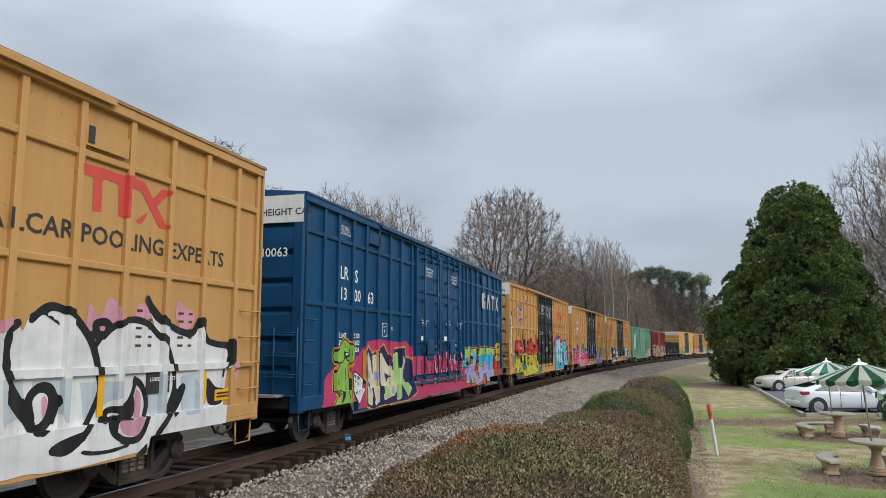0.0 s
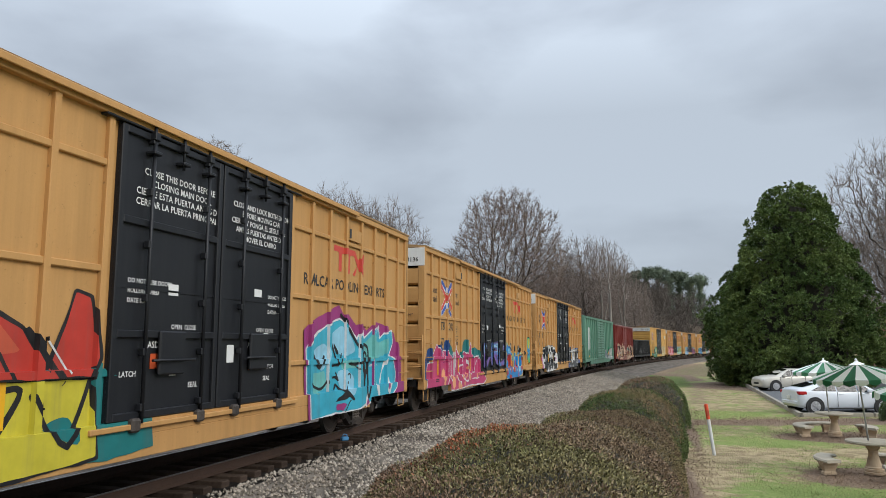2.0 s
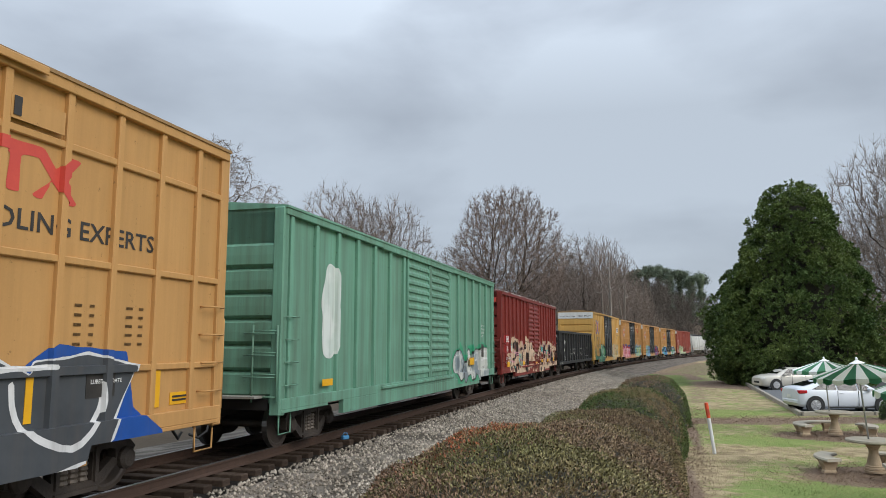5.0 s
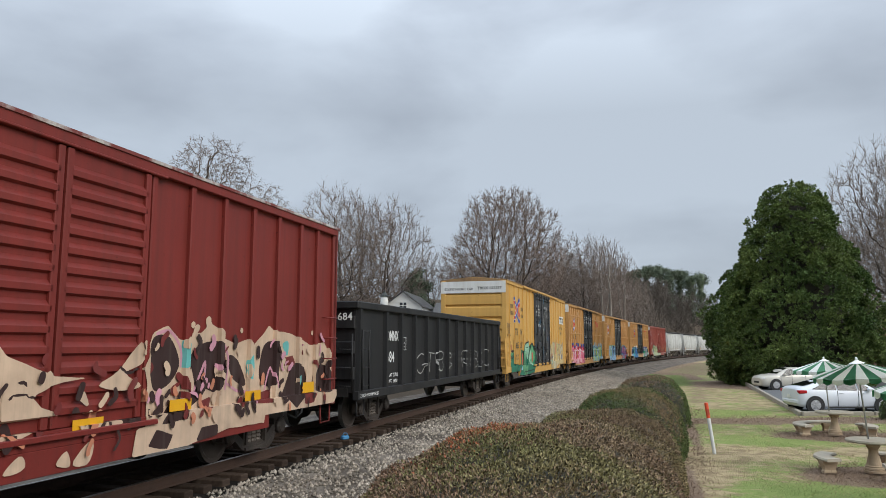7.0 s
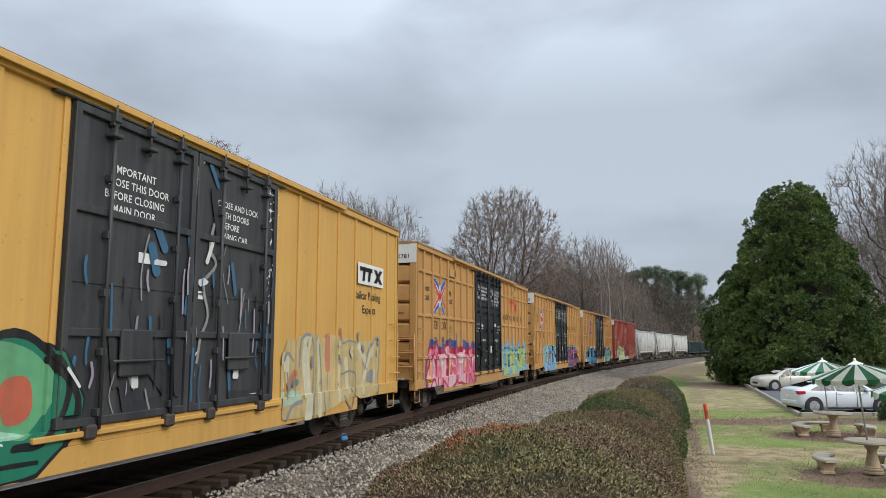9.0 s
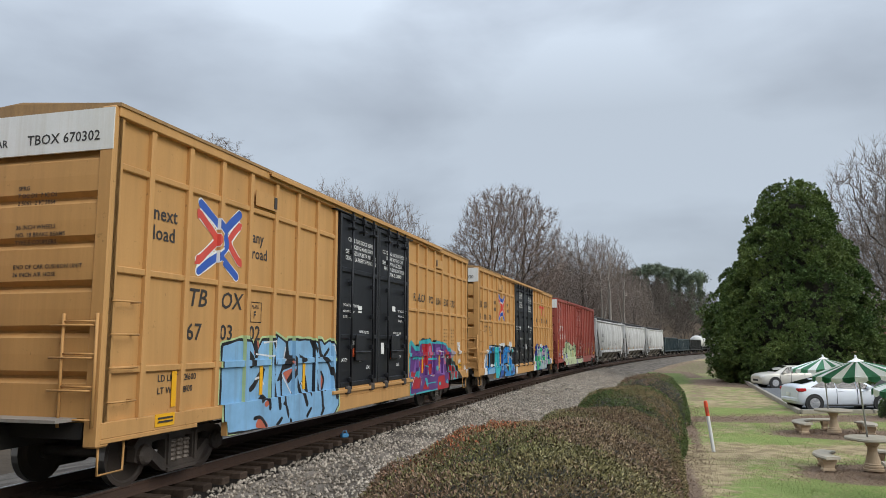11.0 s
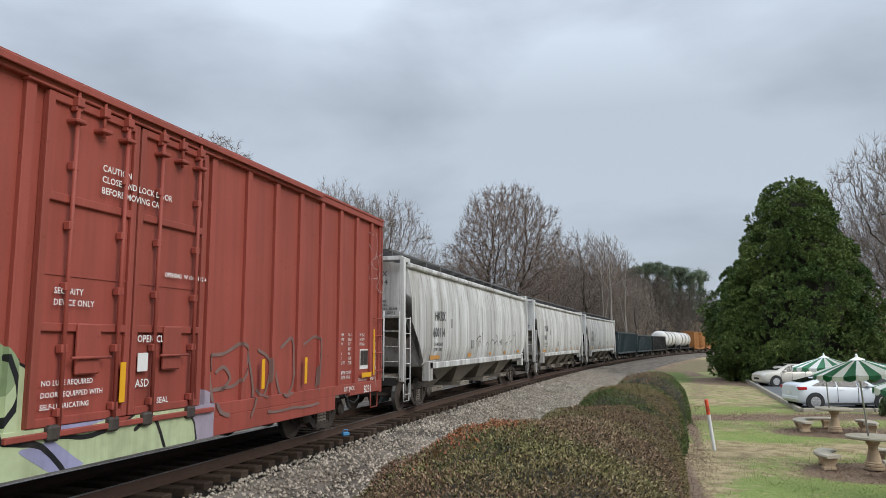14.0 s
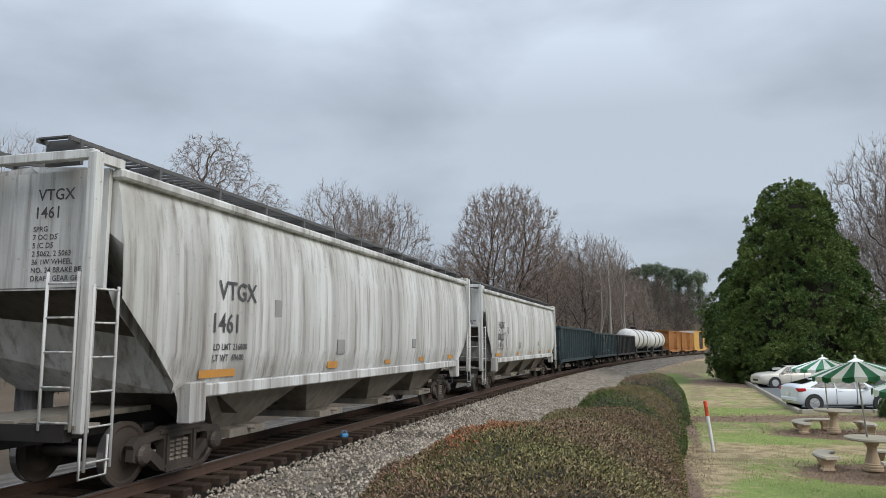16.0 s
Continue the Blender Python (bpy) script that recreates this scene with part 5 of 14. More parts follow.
CRIMSON = can("crimson", 0.42, 0.022, 0.035)
GREEN = can("green", 0.022, 0.2, 0.12)
GREENMID = can("greenmid", 0.14, 0.4, 0.2)
GREENPALE = can("greenpale", 0.46, 0.6, 0.3)
GREENSP = can("greensp", 0.02, 0.42, 0.16)
GREYBLUE = can("greyblue", 0.32, 0.43, 0.44)
GREYDOOR = can("greydoor", 0.04, 0.042, 0.046)
GREYP = can("greyp", 0.3, 0.3, 0.29)
HAZE = can("haze", 0.38, 0.33, 0.4)
HOTPINK = can("hotpink", 0.55, 0.065, 0.18)
HSCRAWL = can("hscrawl", 0.06, 0.06, 0.062)
ICE = can("ice", 0.5, 0.56, 0.6)
LAVENDER = can("lavender", 0.36, 0.36, 0.55)
LILAC = can("lilac", 0.34, 0.34, 0.62)
LILACP = can("lilacp", 0.55, 0.36, 0.46)
LIME = can("lime", 0.28, 0.5, 0.08)
LIMEPALE = can("limepale", 0.36, 0.6, 0.18)
LTBLUE = can("ltblue", 0.24, 0.46, 0.68)
MAGENTA = can("magenta", 0.34, 0.05, 0.2)
MAGENTAPINK = can("magentapink", 0.55, 0.1, 0.32)
MAROONP = can("maroonp", 0.19, 0.035, 0.032)
MINT = can("mint", 0.38, 0.64, 0.47)
MINTPALE = can("mintpale", 0.48, 0.6, 0.45)
NAVY = can("navy", 0.022, 0.02, 0.09)
NAVYBLUE = can("navyblue", 0.02, 0.03, 0.24)
OLIVE = can("olive", 0.45, 0.47, 0.07)
ORANGE = can("orange", 0.72, 0.34, 0.06)
ORANGEP = can("orangep", 0.52, 0.32, 0.14)
PALEBLUE = can("paleblue", 0.3, 0.6, 0.75)
PALEGREEN = can("palegreen", 0.52, 0.6, 0.36)
PEACH = can("peach", 0.82, 0.4, 0.2)
PINK = can("pink", 0.52, 0.05, 0.14)
PINKDARK = can("pinkdark", 0.16, 0.015, 0.045)
PINKPALE = can("pinkpale", 0.66, 0.32, 0.4)
PLUM = can("plum", 0.2, 0.02, 0.08)
PURPLE = can("purple", 0.12, 0.04, 0.2)
RED = can("red", 0.52, 0.05, 0.035)
REDGREY = can("redgrey", 0.24, 0.15, 0.13)
ROSE = can("rose", 0.55, 0.14, 0.26)
SAGE = can("sage", 0.28, 0.36, 0.2)
SKY = can("sky", 0.05, 0.42, 0.56)
SLATE = can("slate", 0.075, 0.082, 0.09)
TEAL = can("teal", 0.05, 0.42, 0.46)
TEALDARK = can("tealdark", 0.02, 0.19, 0.19)
TEALPALE = can("tealpale", 0.16, 0.5, 0.47)
TOMATO = can("tomato", 0.62, 0.11, 0.055)
TURQ = can("turq", 0.03, 0.47, 0.52)
VIOLETLT = can("violetlt", 0.26, 0.12, 0.4)
WHITE = can("white", 0.74, 0.74, 0.73)
YELLOW = can("yellow", 0.6, 0.52, 0.05)
YELLOWNEW = can("yellownew", 0.6, 0.335, 0.085)


def writing(car, text, x, z, cap, material, side=None, label="", stretch=1.0, bold=0.0, end=None, out=None, width=None, lean=0.0):
    """Stencilled writing on the near side (or, with end, on the leading end, where x counts from the far edge)."""
    k = cap / 0.69
    total = sum(GLYPH[c][2] - BAR if c != " " else 0.3 for c in text)
    if width:
        stretch = width / (total * k)
    co, fs, pen = [], [], 0.0
    for c in text:
        if c == " ":
            pen += 0.3
            continue
        vs, faces, adv = GLYPH[c]
        adv -= BAR
        base = len(co)
        mx = x + (pen + adv / 2) * k * stretch
        d = out if out is not None else (float(side.out(np.array(mx), np.array(z + cap / 2))) if side else W)
        for u, v in vs:
            px, pz = x + (pen + u + lean * v) * k * stretch, z + v * k
            co.append((end, 1.5 - px, pz) if end is not None else (px, -d - 0.007, pz))
        fs += [[base + q for q in f] for f in faces]
        pen += adv
    me = bpy.data.meshes.new("lettering")
    me.from_pydata(co, [], fs)
    me.materials.append(material)
    ob = new("lettering", me)
    ob.parent = car
    return tagged(ob, label) if label else ob


def plates(name, car, rects, material, out, label=""):
    """Small flat plates or stickers on the side: (x, z, width, height)."""
    for x, z, w, h in rects:
        part(name, boxes((x, x + w, -out - 0.012, -out - 0.004, z, z + h)), material, car, label)


def flat(name, car, pts, material, out, label=""):
    bm = bmesh.new()
    bm.faces.new([bm.verts.new((x, -out - 0.008, z)) for x, z in pts])
    bmesh.ops.solidify(bm, geom=bm.faces[:], thickness=-0.003)
    return part(name, bm, material, car, label)


def scrawl(car, word, x0, x1, z0, z1, r, material, out, label, seed):
    """A thin marker or spray-can scrawl: one smooth narrow band for each stroke."""
    rnd = random.Random(seed)
    w = (x1 - x0) / len(word)
    for i, ch in enumerate(word):
        for poly in STROKES[ch]:
            P = [Vector((x0 + (i + 0.10) * w + (u + rnd.uniform(-0.12, 0.12)) * w * 0.8, z0 + (v + rnd.uniform(-0.07, 0.07)) * (z1 - z0))) for u, v in poly]
            pts = []
            for k in range(len(P) - 1):
                a, b, c, d = P[max(k - 1, 0)], P[k], P[k + 1], P[min(k + 2, len(P) - 1)]
                for q in range(7):
                    t = q / 7
                    pts.append(0.5 * (2 * b + (c - a) * t + (2 * a - 5 * b + 4 * c - d) * t * t + (3 * b - a - 3 * c + d) * t ** 3))
            pts.append(P[-1])
            bm = bmesh.new()
            rows = []
            for k, p in enumerate(pts):
                d = pts[min(k + 1, len(pts) - 1)] - pts[max(k - 1, 0)]
                d = d.normalized() if d.length > 1e-6 else Vector((1, 0))
                n = Vector((-d.y, d.x)) * r * rnd.uniform(0.75, 1.1)
                rows.append([bm.verts.new((e.x, -(out(e.x, e.y) if callable(out) else out) - 0.008, e.y)) for e in (p + n, p - n)])
            for a, b in zip(rows, rows[1:]):
                bm.faces.new((a[0], b[0], b[1], a[1]))
            part("scrawl", bm, material, car, label)


TANSIDE = Side(PANEL, POSTS60, 0.10, 0.07, (4.31, 2.97, 1.69), None, 18.85, 0.70)


def emblem(car, x, z, s, side):
    """Crossed bent arrows in blue and red with white edges, laid over the posts."""
    blue = [stroke(0.066 * s, *[(x + u * s, z + v * s) for u, v in p]) for p in ([(-0.55, 0.52), (0.0, 0.22), (0.16, 0.06), (0.13, -0.12), (-0.56, -0.52)], [(0.55, 0.52), (0.17, 0.22)], [(0.04, -0.26), (0.50, -0.52)])]
    red = [stroke(0.066 * s, *[(x + u * s, z + v * s) for u, v in p]) for p in ([(-0.56, 0.34), (-0.15, 0.08), (-0.12, -0.04), (-0.57, -0.36)], [(0.56, 0.32), (0.26, 0.05), (0.29, -0.04), (0.58, -0.28)])]
    tips = [facet(*[(x + u * s, z + v * s) for u, v in p]) for p in ([(-0.66, 0.44), (-0.62, 0.24), (-0.46, 0.34)], [(-0.67, -0.44), (-0.62, -0.26), (-0.46, -0.36)], [(0.66, 0.40), (0.62, 0.24), (0.48, 0.32)], [(0.68, -0.38), (0.64, -0.2), (0.50, -0.28)])]
    mural(car, side, "painted emblem of crossed bent arrows in blue and red", [layer(M_MARK_W, blue + red, 0.012), layer(M_MARK_R, red + tips), layer(M_MARK_B, blue)])


def tan_marks(car, number, E=-6.9, T=-7.7, right=4.55, side=TANSIDE, left=True, marks=("TB", "OX"), tz=2.58, ldz=1.50, red=True, large=False):
    """The stencilling that all tan boxcars share."""
    h2 = 9.425
    e = -h2 - 0.072
    writing(car, "EXCESS HEIGHT CAR", 0.0, 4.62, 0.10, M_MARK_K, end=e, label="black stencilled warning")
    writing(car, "TBOX " + number, 1.72, 4.62, 0.13, M_MARK_K, end=e, label="black stencilled car number")
    for z, lines in ((4.02, ("SPRG", "7 OC D5  7 IC D5", "2 5062  2 IC 5064")), (3.50, ("36 INCH WHEELS", "NO. 18 BRAKE BEAMS", "TYPE E COUPLERS")), (2.98, ("END OF CAR CUSHION UNIT", "36 INCH AIR HOSE"))):
        for i, t in enumerate(lines):
            writing(car, t, 1.62, z - i * 0.10, 0.055, M_MARK_K, end=-h2 - 0.055)
    if left:
        writing(car, "next", E - 1.66, 3.74, 0.20, M_MARK_K, side, "black slogan")
        writing(car, "load", E - 1.66, 3.46, 0.20, M_MARK_K, side)
        writing(car, "any", E + 0.98, 3.76, 0.19, M_MARK_K, side)
        writing(car, "road", E + 0.98, 3.48, 0.19, M_MARK_K, side)
        emblem(car, E, 3.64, 1.0, side)
        writing(car, marks[0], T, tz, 0.26, M_MARK_K, side, "black reporting mark", stretch=1.1, lean=0.2)
        writing(car, marks[1], T + 0.86, tz, 0.26, M_MARK_K, side, stretch=1.1, lean=0.2)
        for i in range(3):
            writing(car, number[i * 2:i * 2 + 2], T + 0.88 * i, tz - 0.50, 0.24, M_MARK_K, side, "black car number", stretch=1.1)
        writing(car, "LD LMT 204600", -8.3, ldz, 0.09, M_MARK_K, side)
        writing(car, "LT WT  81400", -8.3, ldz - 0.17, 0.09, M_MARK_K, side)
        writing(car, "PLATE", T + 1.84, 2.62, 0.055, M_MARK_K, side)
        writing(car, "F", T + 1.90, 2.45, 0.12, M_MARK_K, side)
        for zz in (2.38, 2.72):
            flat("plate_frame", car, [(T + 1.80, zz), (T + 2.16, zz), (T + 2.16, zz + 0.012), (T + 1.80, zz + 0.012)], M_MARK_K, PANEL)
        for xx in (T + 1.80, T + 2.15):
            flat("plate_frame", car, [(xx, 2.39), (xx + 0.012, 2.39), (xx + 0.012, 2.72), (xx, 2.72)], M_MARK_K, PANEL)
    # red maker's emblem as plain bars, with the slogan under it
    if red:
        bars = [[(0, 4.20), (1.2, 4.20), (1.2, 4.06), (0, 4.06)], [(0.26, 4.07), (0.42, 4.07), (0.42, 3.64), (0.26, 3.64)], [(0.72, 4.07), (0.88, 4.07), (0.88, 3.64), (0.72, 3.64)],
                [(1.00, 4.20), (1.20, 4.20), (1.76, 3.62), (1.56, 3.62)], [(1.58, 4.18), (1.78, 4.18), (1.50, 3.90), (1.40, 4.0)], [(1.28, 3.80), (1.38, 3.90), (1.20, 3.62), (1.02, 3.62)]]
        mural(car, side, "red painted emblem", [layer(M_MARK_R, [facet(*[(u + right, v) for u, v in a]) for a in bars])])
    writing(car, "RAILCAR POOLING EXPERTS", right - 1.45, 3.24, 0.22, M_MARK_K, side, "black slogan", width=4.65)
    for i in range(5):
        for x, w_ in ((6.35, 0.12), (6.60, 0.08), (7.25, 0.13), (7.50, 0.09)):
            flat("data_bar", car, [(x, 2.44 - i * 0.115), (x + w_, 2.44 - i * 0.115), (x + w_, 2.475 - i * 0.115), (x, 2.475 - i * 0.115)], M_STENCIL, PANEL, "small black stencilled data" if i == 0 else "")
    # doors: notices, stickers, latches
    d = PANEL + 0.046
    if large:
        plates("sticker", car, [(-1.53, 1.71, 0.17, 0.20), (1.04, 1.62, 0.17, 0.20)], mat("orange_sticker", (0.62, 0.10, 0.03), None, 4, 0.5), d, "orange paper sticker")
        for x in (-1.59, 0.98):
            writing(car, "ASD", x, 1.99, 0.085, M_MARK_W, None, out=d)
        notices = ((-1.98, 4.32, 0.092, ("CLOSE THIS DOOR BEFORE", "CLOSING MAIN DOOR", "CIERRE ESTA PUERTA ANTES D", "CERRAR LA PUERTA PRINCIPAL")), (0.36, 4.30, 0.088, ("CLOSE AND LOCK BOTH DOORS", "BEFORE MOVING CAR", "CIERRE Y PONGA EL SEGURO E", "AMBAS PUERTAS ANTES DE", "MOVER EL CARRO")))
    else:
        notices = ((-1.55, 4.52, 0.075, ("CLOSE THIS DOOR", "BEFORE CLOSING", "MAIN DOOR", "", "CIERRE ESTA PUERTA", "ANTES DE CERRAR", "LA PUERTA PRINCIPAL")), (0.95, 4.40, 0.075, ("CLOSE AND LOCK", "BOTH DOORS BEFORE", "MOVING CAR", "", "CIERRE Y PONGA", "EL SEGURO EN AMBAS", "PUERTAS ANTES DE", "MOVER EL CARRO")))
    for x, z, cap, lines in notices:
        for i, t in enumerate(lines):
            if t:
                writing(car, t, x + 0.4 * cap * (max(len(q) for q in lines) - len(t)), z - i * cap * 1.55, cap, M_MARK_W, None, "white stencilled notice" if i == 0 else "", out=d)
    for x in (-2.05, 1.62):
        for i, t in enumerate(("DO NOT LUBE DOORS", "ROLLERS LUBED", "DATE 03-19")):
            writing(car, t, x, 2.84 - i * 0.13, 0.06, M_MARK_W, out=d)
        writing(car, "SEAL", x + 1.4 if x < 0 else x - 0.1, 1.42, 0.075, M_MARK_W, out=d)
        writing(car, "LATCH", x - 0.08, 1.62, 0.07, M_MARK_W, out=d)
    for x in (-1.0, 1.35):
        writing(car, "ASD", x, 1.98, 0.09, M_MARK_W, out=d)
        writing(car, "OPEN  CLOSE", x - 0.1, 2.25, 0.065, M_MARK_W, out=d)
        writing(car, "ABRIR CERRAR", x - 0.1, 2.15, 0.065, M_MARK_W, out=d)
    plates("sticker", car, [(-1.2, 2.72, 0.22, 0.16), (1.5, 2.0, 0.16, 0.24), (-1.1, 1.6, 0.14, 0.2), (0.35, 1.75, 0.2, 0.28), (1.15, 2.85, 0.24, 0.13)], M_MARK_W, d, "white paper sticker")
    plates("reflector", car, [(-8.0, 1.14, 0.10, 0.5), (-5.55, 1.14, 0.10, 0.5), (-3.9, 1.14, 0.10, 0.5), (3.9, 1.14, 0.10, 0.5), (5.7, 1.14, 0.10, 0.5), (7.9, 1.14, 0.10, 0.5)], M_REFL, PANEL + 0.012, "yellow reflective strip")
    for px_, pz in ((-8.42, 0.90), (8.25, 1.15)):
        plates("notice_plate", car, [(px_, pz, 0.42, 0.17)], M_REFL, W + 0.008 if pz < 1.06 else PANEL, "yellow notice plate with black lines")
        plates("notice_line", car, [(px_ + 0.05, pz + 0.10, 0.32, 0.025), (px_ + 0.05, pz + 0.05, 0.32, 0.025)], M_MARK_K, W + 0.018 if pz < 1.06 else PANEL + 0.01)
    plates("placard", car, [(6.6, 1.35, 0.5, 0.34)], M_MARK_K, PANEL + 0.01, "black data placard")
    writing(car, "LUBED  IN DATE", 6.66, 1.52, 0.05, M_MARK_W, out=PANEL + 0.024)
    plates("bracket_plate", car, [(-5.95, 4.40, 0.76, 0.27), (5.19, 4.40, 0.76, 0.27)], M_TAN, PANEL + 0.062, "riveted bracket plate")
    plates("bracket", car, [(-5.32, 4.44, 0.10, 0.21), (5.22, 4.44, 0.10, 0.21)], M_MARK_K, PANEL + 0.075, "dark steel bracket")


tan_marks(c0, "670518", right=5.17)
tan_marks(c2, "672796", -6.95, -7.64, large=True)
tan_marks(c3, "673136", T=-7.64, large=True)
tan_marks(c4, "640272", -6.8, -8.5)
tan_marks(c9, "671781", T=-7.64, large=True)
tan_marks(c10, "670302", red=False, large=True)
tan_marks(c11, "630030", -5.04, -9.25, 5.0, tz=3.50, ldz=2.70)

K_, W_ = (0.02, 0.018, 0.018), (0.72, 0.72, 0.70)
G = graffiti
S = TANSIDE
DS = Side(PANEL, [], 0.1, 0.07, (), (-2.5, 2.5), 18.85, 0.70)
G(c3, DS, "DRC", -2.0, 2.0, 1.3, 2.2, 0.09, spray("spray_blue_door", (0.05, 0.10, 0.30), (0.06, 0.22, 0.50), (0.16, 0.10, 0.35), (0.20, 0.05, 0.14), (0.30, 0.5, 0.6)), "blue graffiti letters across the black doors", 22, 0.05, 0.02, name="door_graffiti")
G(c3, S, "I", 8.2, 8.75, 1.2, 2.6, 0.16, spray("spray_bottle", (0.05, 0.05, 0.05), (0.06, 0.32, 0.52), (0.16, 0.5, 0.25), K_, (0.6, 0.55, 0.1)), "small blue sprayed bottle shape", 24, 0.03, 0.03)
# rear tan cars
G(c9, S, "ARDEN", -8.4, -2.6, 0.82, 2.0, 0.21, spray("spray_rose", (0.05, 0.09, 0.30), (0.62, 0.16, 0.25), (0.68, 0.42, 0.46), (0.40, 0.02, 0.05), W_), "rose and white graffiti letters outlined in red", 41, 0.2, 0.045, solid=0.8)
G(c9, S, "LUNA", 2.75, 8.6, 0.82, 1.95, 0.2, spray("spray_lime_blue", (0.25, 0.40, 0.50), (0.40, 0.50, 0.14), (0.20, 0.42, 0.52), (0.06, 0.14, 0.2), W_), "lime and light blue graffiti letters", 42, 0.2, 0.03, solid=0.8)

# blue car
S1 = Side(PANEL, BLUE_POSTS, 0.10, 0.07, (4.35, 2.9), (-2.6, 2.4), 19.2, 0.70)
for t, x, z, c in (("LR", -7.74, 3.52, 0.28), ("S", -6.92, 3.50, 0.28), ("13", -7.74, 3.06, 0.27), ("00", -6.95, 3.06, 0.27), ("63", -6.12, 3.06, 0.27), ("LD LMT", -7.9, 2.22, 0.11), ("LT WT", -7.9, 2.06, 0.11), ("205200", -7.08, 2.22, 0.11), ("80800", -7.0, 2.06, 0.11), ("7500", -6.95, 1.90, 0.11), ("70K", -4.55, 2.45, 0.09), ("PLATE", -5.08, 2.50, 0.05), ("F", -5.0, 2.34, 0.11)):
    writing(c1, t, x, z, c, M_MARK_W, S1, "white stencilled mark")
for x, z, w_, h_ in ((-5.12, 2.28, 0.34, 0.012), (-5.12, 2.60, 0.34, 0.012), (-5.12, 2.28, 0.012, 0.33), (-4.79, 2.28, 0.012, 0.33)):
    plates("plate_frame", c1, [(x, z, w_, h_)], M_MARK_W, PANEL)
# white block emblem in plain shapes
for a in ([(0.12, 0), (0.60, 0), (0.60, 0.28), (0.36, 0.28), (0.36, 0.38), (0.60, 0.42), (0.48, 0.56), (0.12, 0.56), (0, 0.42), (0, 0.14)], [(0.85, 0), (1.0, 0), (1.15, 0.36), (1.30, 0), (1.45, 0), (1.27, 0.56), (1.03, 0.56)], [(1.86, 0), (2.02, 0), (2.02, 0.42), (2.20, 0.42), (2.20, 0.56), (1.68, 0.56), (1.68, 0.42), (1.86, 0.42)], [(2.38, 0), (2.55, 0), (2.68, 0.2), (2.81, 0), (2.98, 0), (2.77, 0.29), (2.96, 0.56), (2.80, 0.56), (2.68, 0.38), (2.56, 0.56), (2.40, 0.56), (2.59, 0.29)]):
    flat("emblem", c1, [(5.63 + u * 1.05, 3.50 + v * 1.11) for u, v in a], M_MARK_W, PANEL + 0.07, "white painted emblem")
writing(c1, "EXCESS HEIGHT CAR", 1.45, 4.62, 0.13, M_MARK_K, end=-9.6 - 0.072)
writing(c1, "LRS 130063", 1.6, 3.78, 0.17, M_MARK_W, end=-9.6 - 0.18, label="white stencilled car number")
for x, z, cap, lines in ((-1.80, 4.30, 0.062, ("CLOSE AND LOCK", "DOORS BEFORE", "MOVING CAR")), (1.02, 4.30, 0.062, ("CLOSE AND LOCK", "DOORS BEFORE", "MOVING CAR")), (-2.2, 2.75, 0.045, ("DO NOT LUBE DOORS", "ROLLERS LUBED", "DATE 05-21")), (0.42, 2.80, 0.058, ("SECURITY", "DEVICE ONLY")), (1.80, 2.78, 0.045, ("DO NOT LUBE DOORS", "ROLLERS LUBED", "DATE 05-21")), (-1.2, 2.0, 0.07, ("OPEN", )), (-0.75, 2.0, 0.07, ("CLOSE", )), (0.95, 2.02, 0.07, ("OPEN",)), (1.36, 2.02, 0.07, ("CLOSE",)), (-1.2, 1.72, 0.08, ("ASD",)), (1.1, 1.74, 0.08, ("ASD",))):
    for i, t in enumerate(lines):
        writing(c1, t, x + 0.31 * cap * (max(len(q) for q in lines) - len(t)), z - i * cap * 1.6, cap, M_MARK_W, out=PANEL + 0.10, label="white stencilled notice" if i == 0 else "")
for i, t in enumerate(("OWNERSHIP SUBJECT TO", "A SECURITY AGREEMENT", "FILED WITH THE SURFACE", "TRANSPORTATION BOARD")):
    writing(c1, t, -7.86, 4.68 - i * 0.055, 0.036, M_MARK_W, S1, "white stencilled notice" if i == 0 else "")
plates("bracket_plate", c1, [(-6.22, 4.50, 0.80, 0.30), (5.62, 4.48, 0.80, 0.30)], M_BLUE, PANEL + 0.062, "riveted bracket plate")
plates("bracket", c1, [(-5.54, 4.50, 0.12, 0.24), (5.66, 4.50, 0.12, 0.24)], M_MARK_K, PANEL + 0.078, "dark steel bracket")
plates("sticker", c1, [(0.2, 2.2, 0.36, 0.14), (-1.15, 1.42, 0.22, 0.26), (1.15, 1.42, 0.22, 0.26), (-2.2, 2.2, 0.2, 0.12)], M_MARK_W, PANEL + 0.09, "white paper sticker")
# green car
S5 = Side(W - 0.08, [-9, -7.9, -6.8, -5.7, -4.6, -3.5, -2.4, 2.4, 3.5, 4.6, 5.7, 6.8, 7.9, 9], 0.14, 0.08, (), (-2.2, 2.2), 19.0, 0.70)
G(c5, S5, "OARE", 3.0, 8.0, 0.9, 2.0, 0.22, spray("spray_grey_green", (0.04, 0.30, 0.16), (0.55, 0.56, 0.52), (0.20, 0.24, 0.26), K_, W_), "grey and white graffiti letters over green", 81, 0.2, 0.03)
G(c5, S5, "I", -7.4, -6.9, 1.9, 3.9, 0.26, spray("spray_pale", (0.62, 0.66, 0.62), (0.66, 0.70, 0.66), (0.55, 0.62, 0.57), (0.60, 0.66, 0.62), W_), "pale worn paint patch", 82, 0.08, 0.01, high=False)
writing(c5, "CAR EQUIPPED", 4.3, 1.22, 0.11, M_MARK_K, S5)
writing(c5, "2 INCH BRAKE SHOES", 6.9, 1.10, 0.09, M_MARK_K, S5)
plates("placard", c5, [(7.0, 1.55, 0.6, 0.5)], M_MARK_K, W - 0.08, "black data placard")
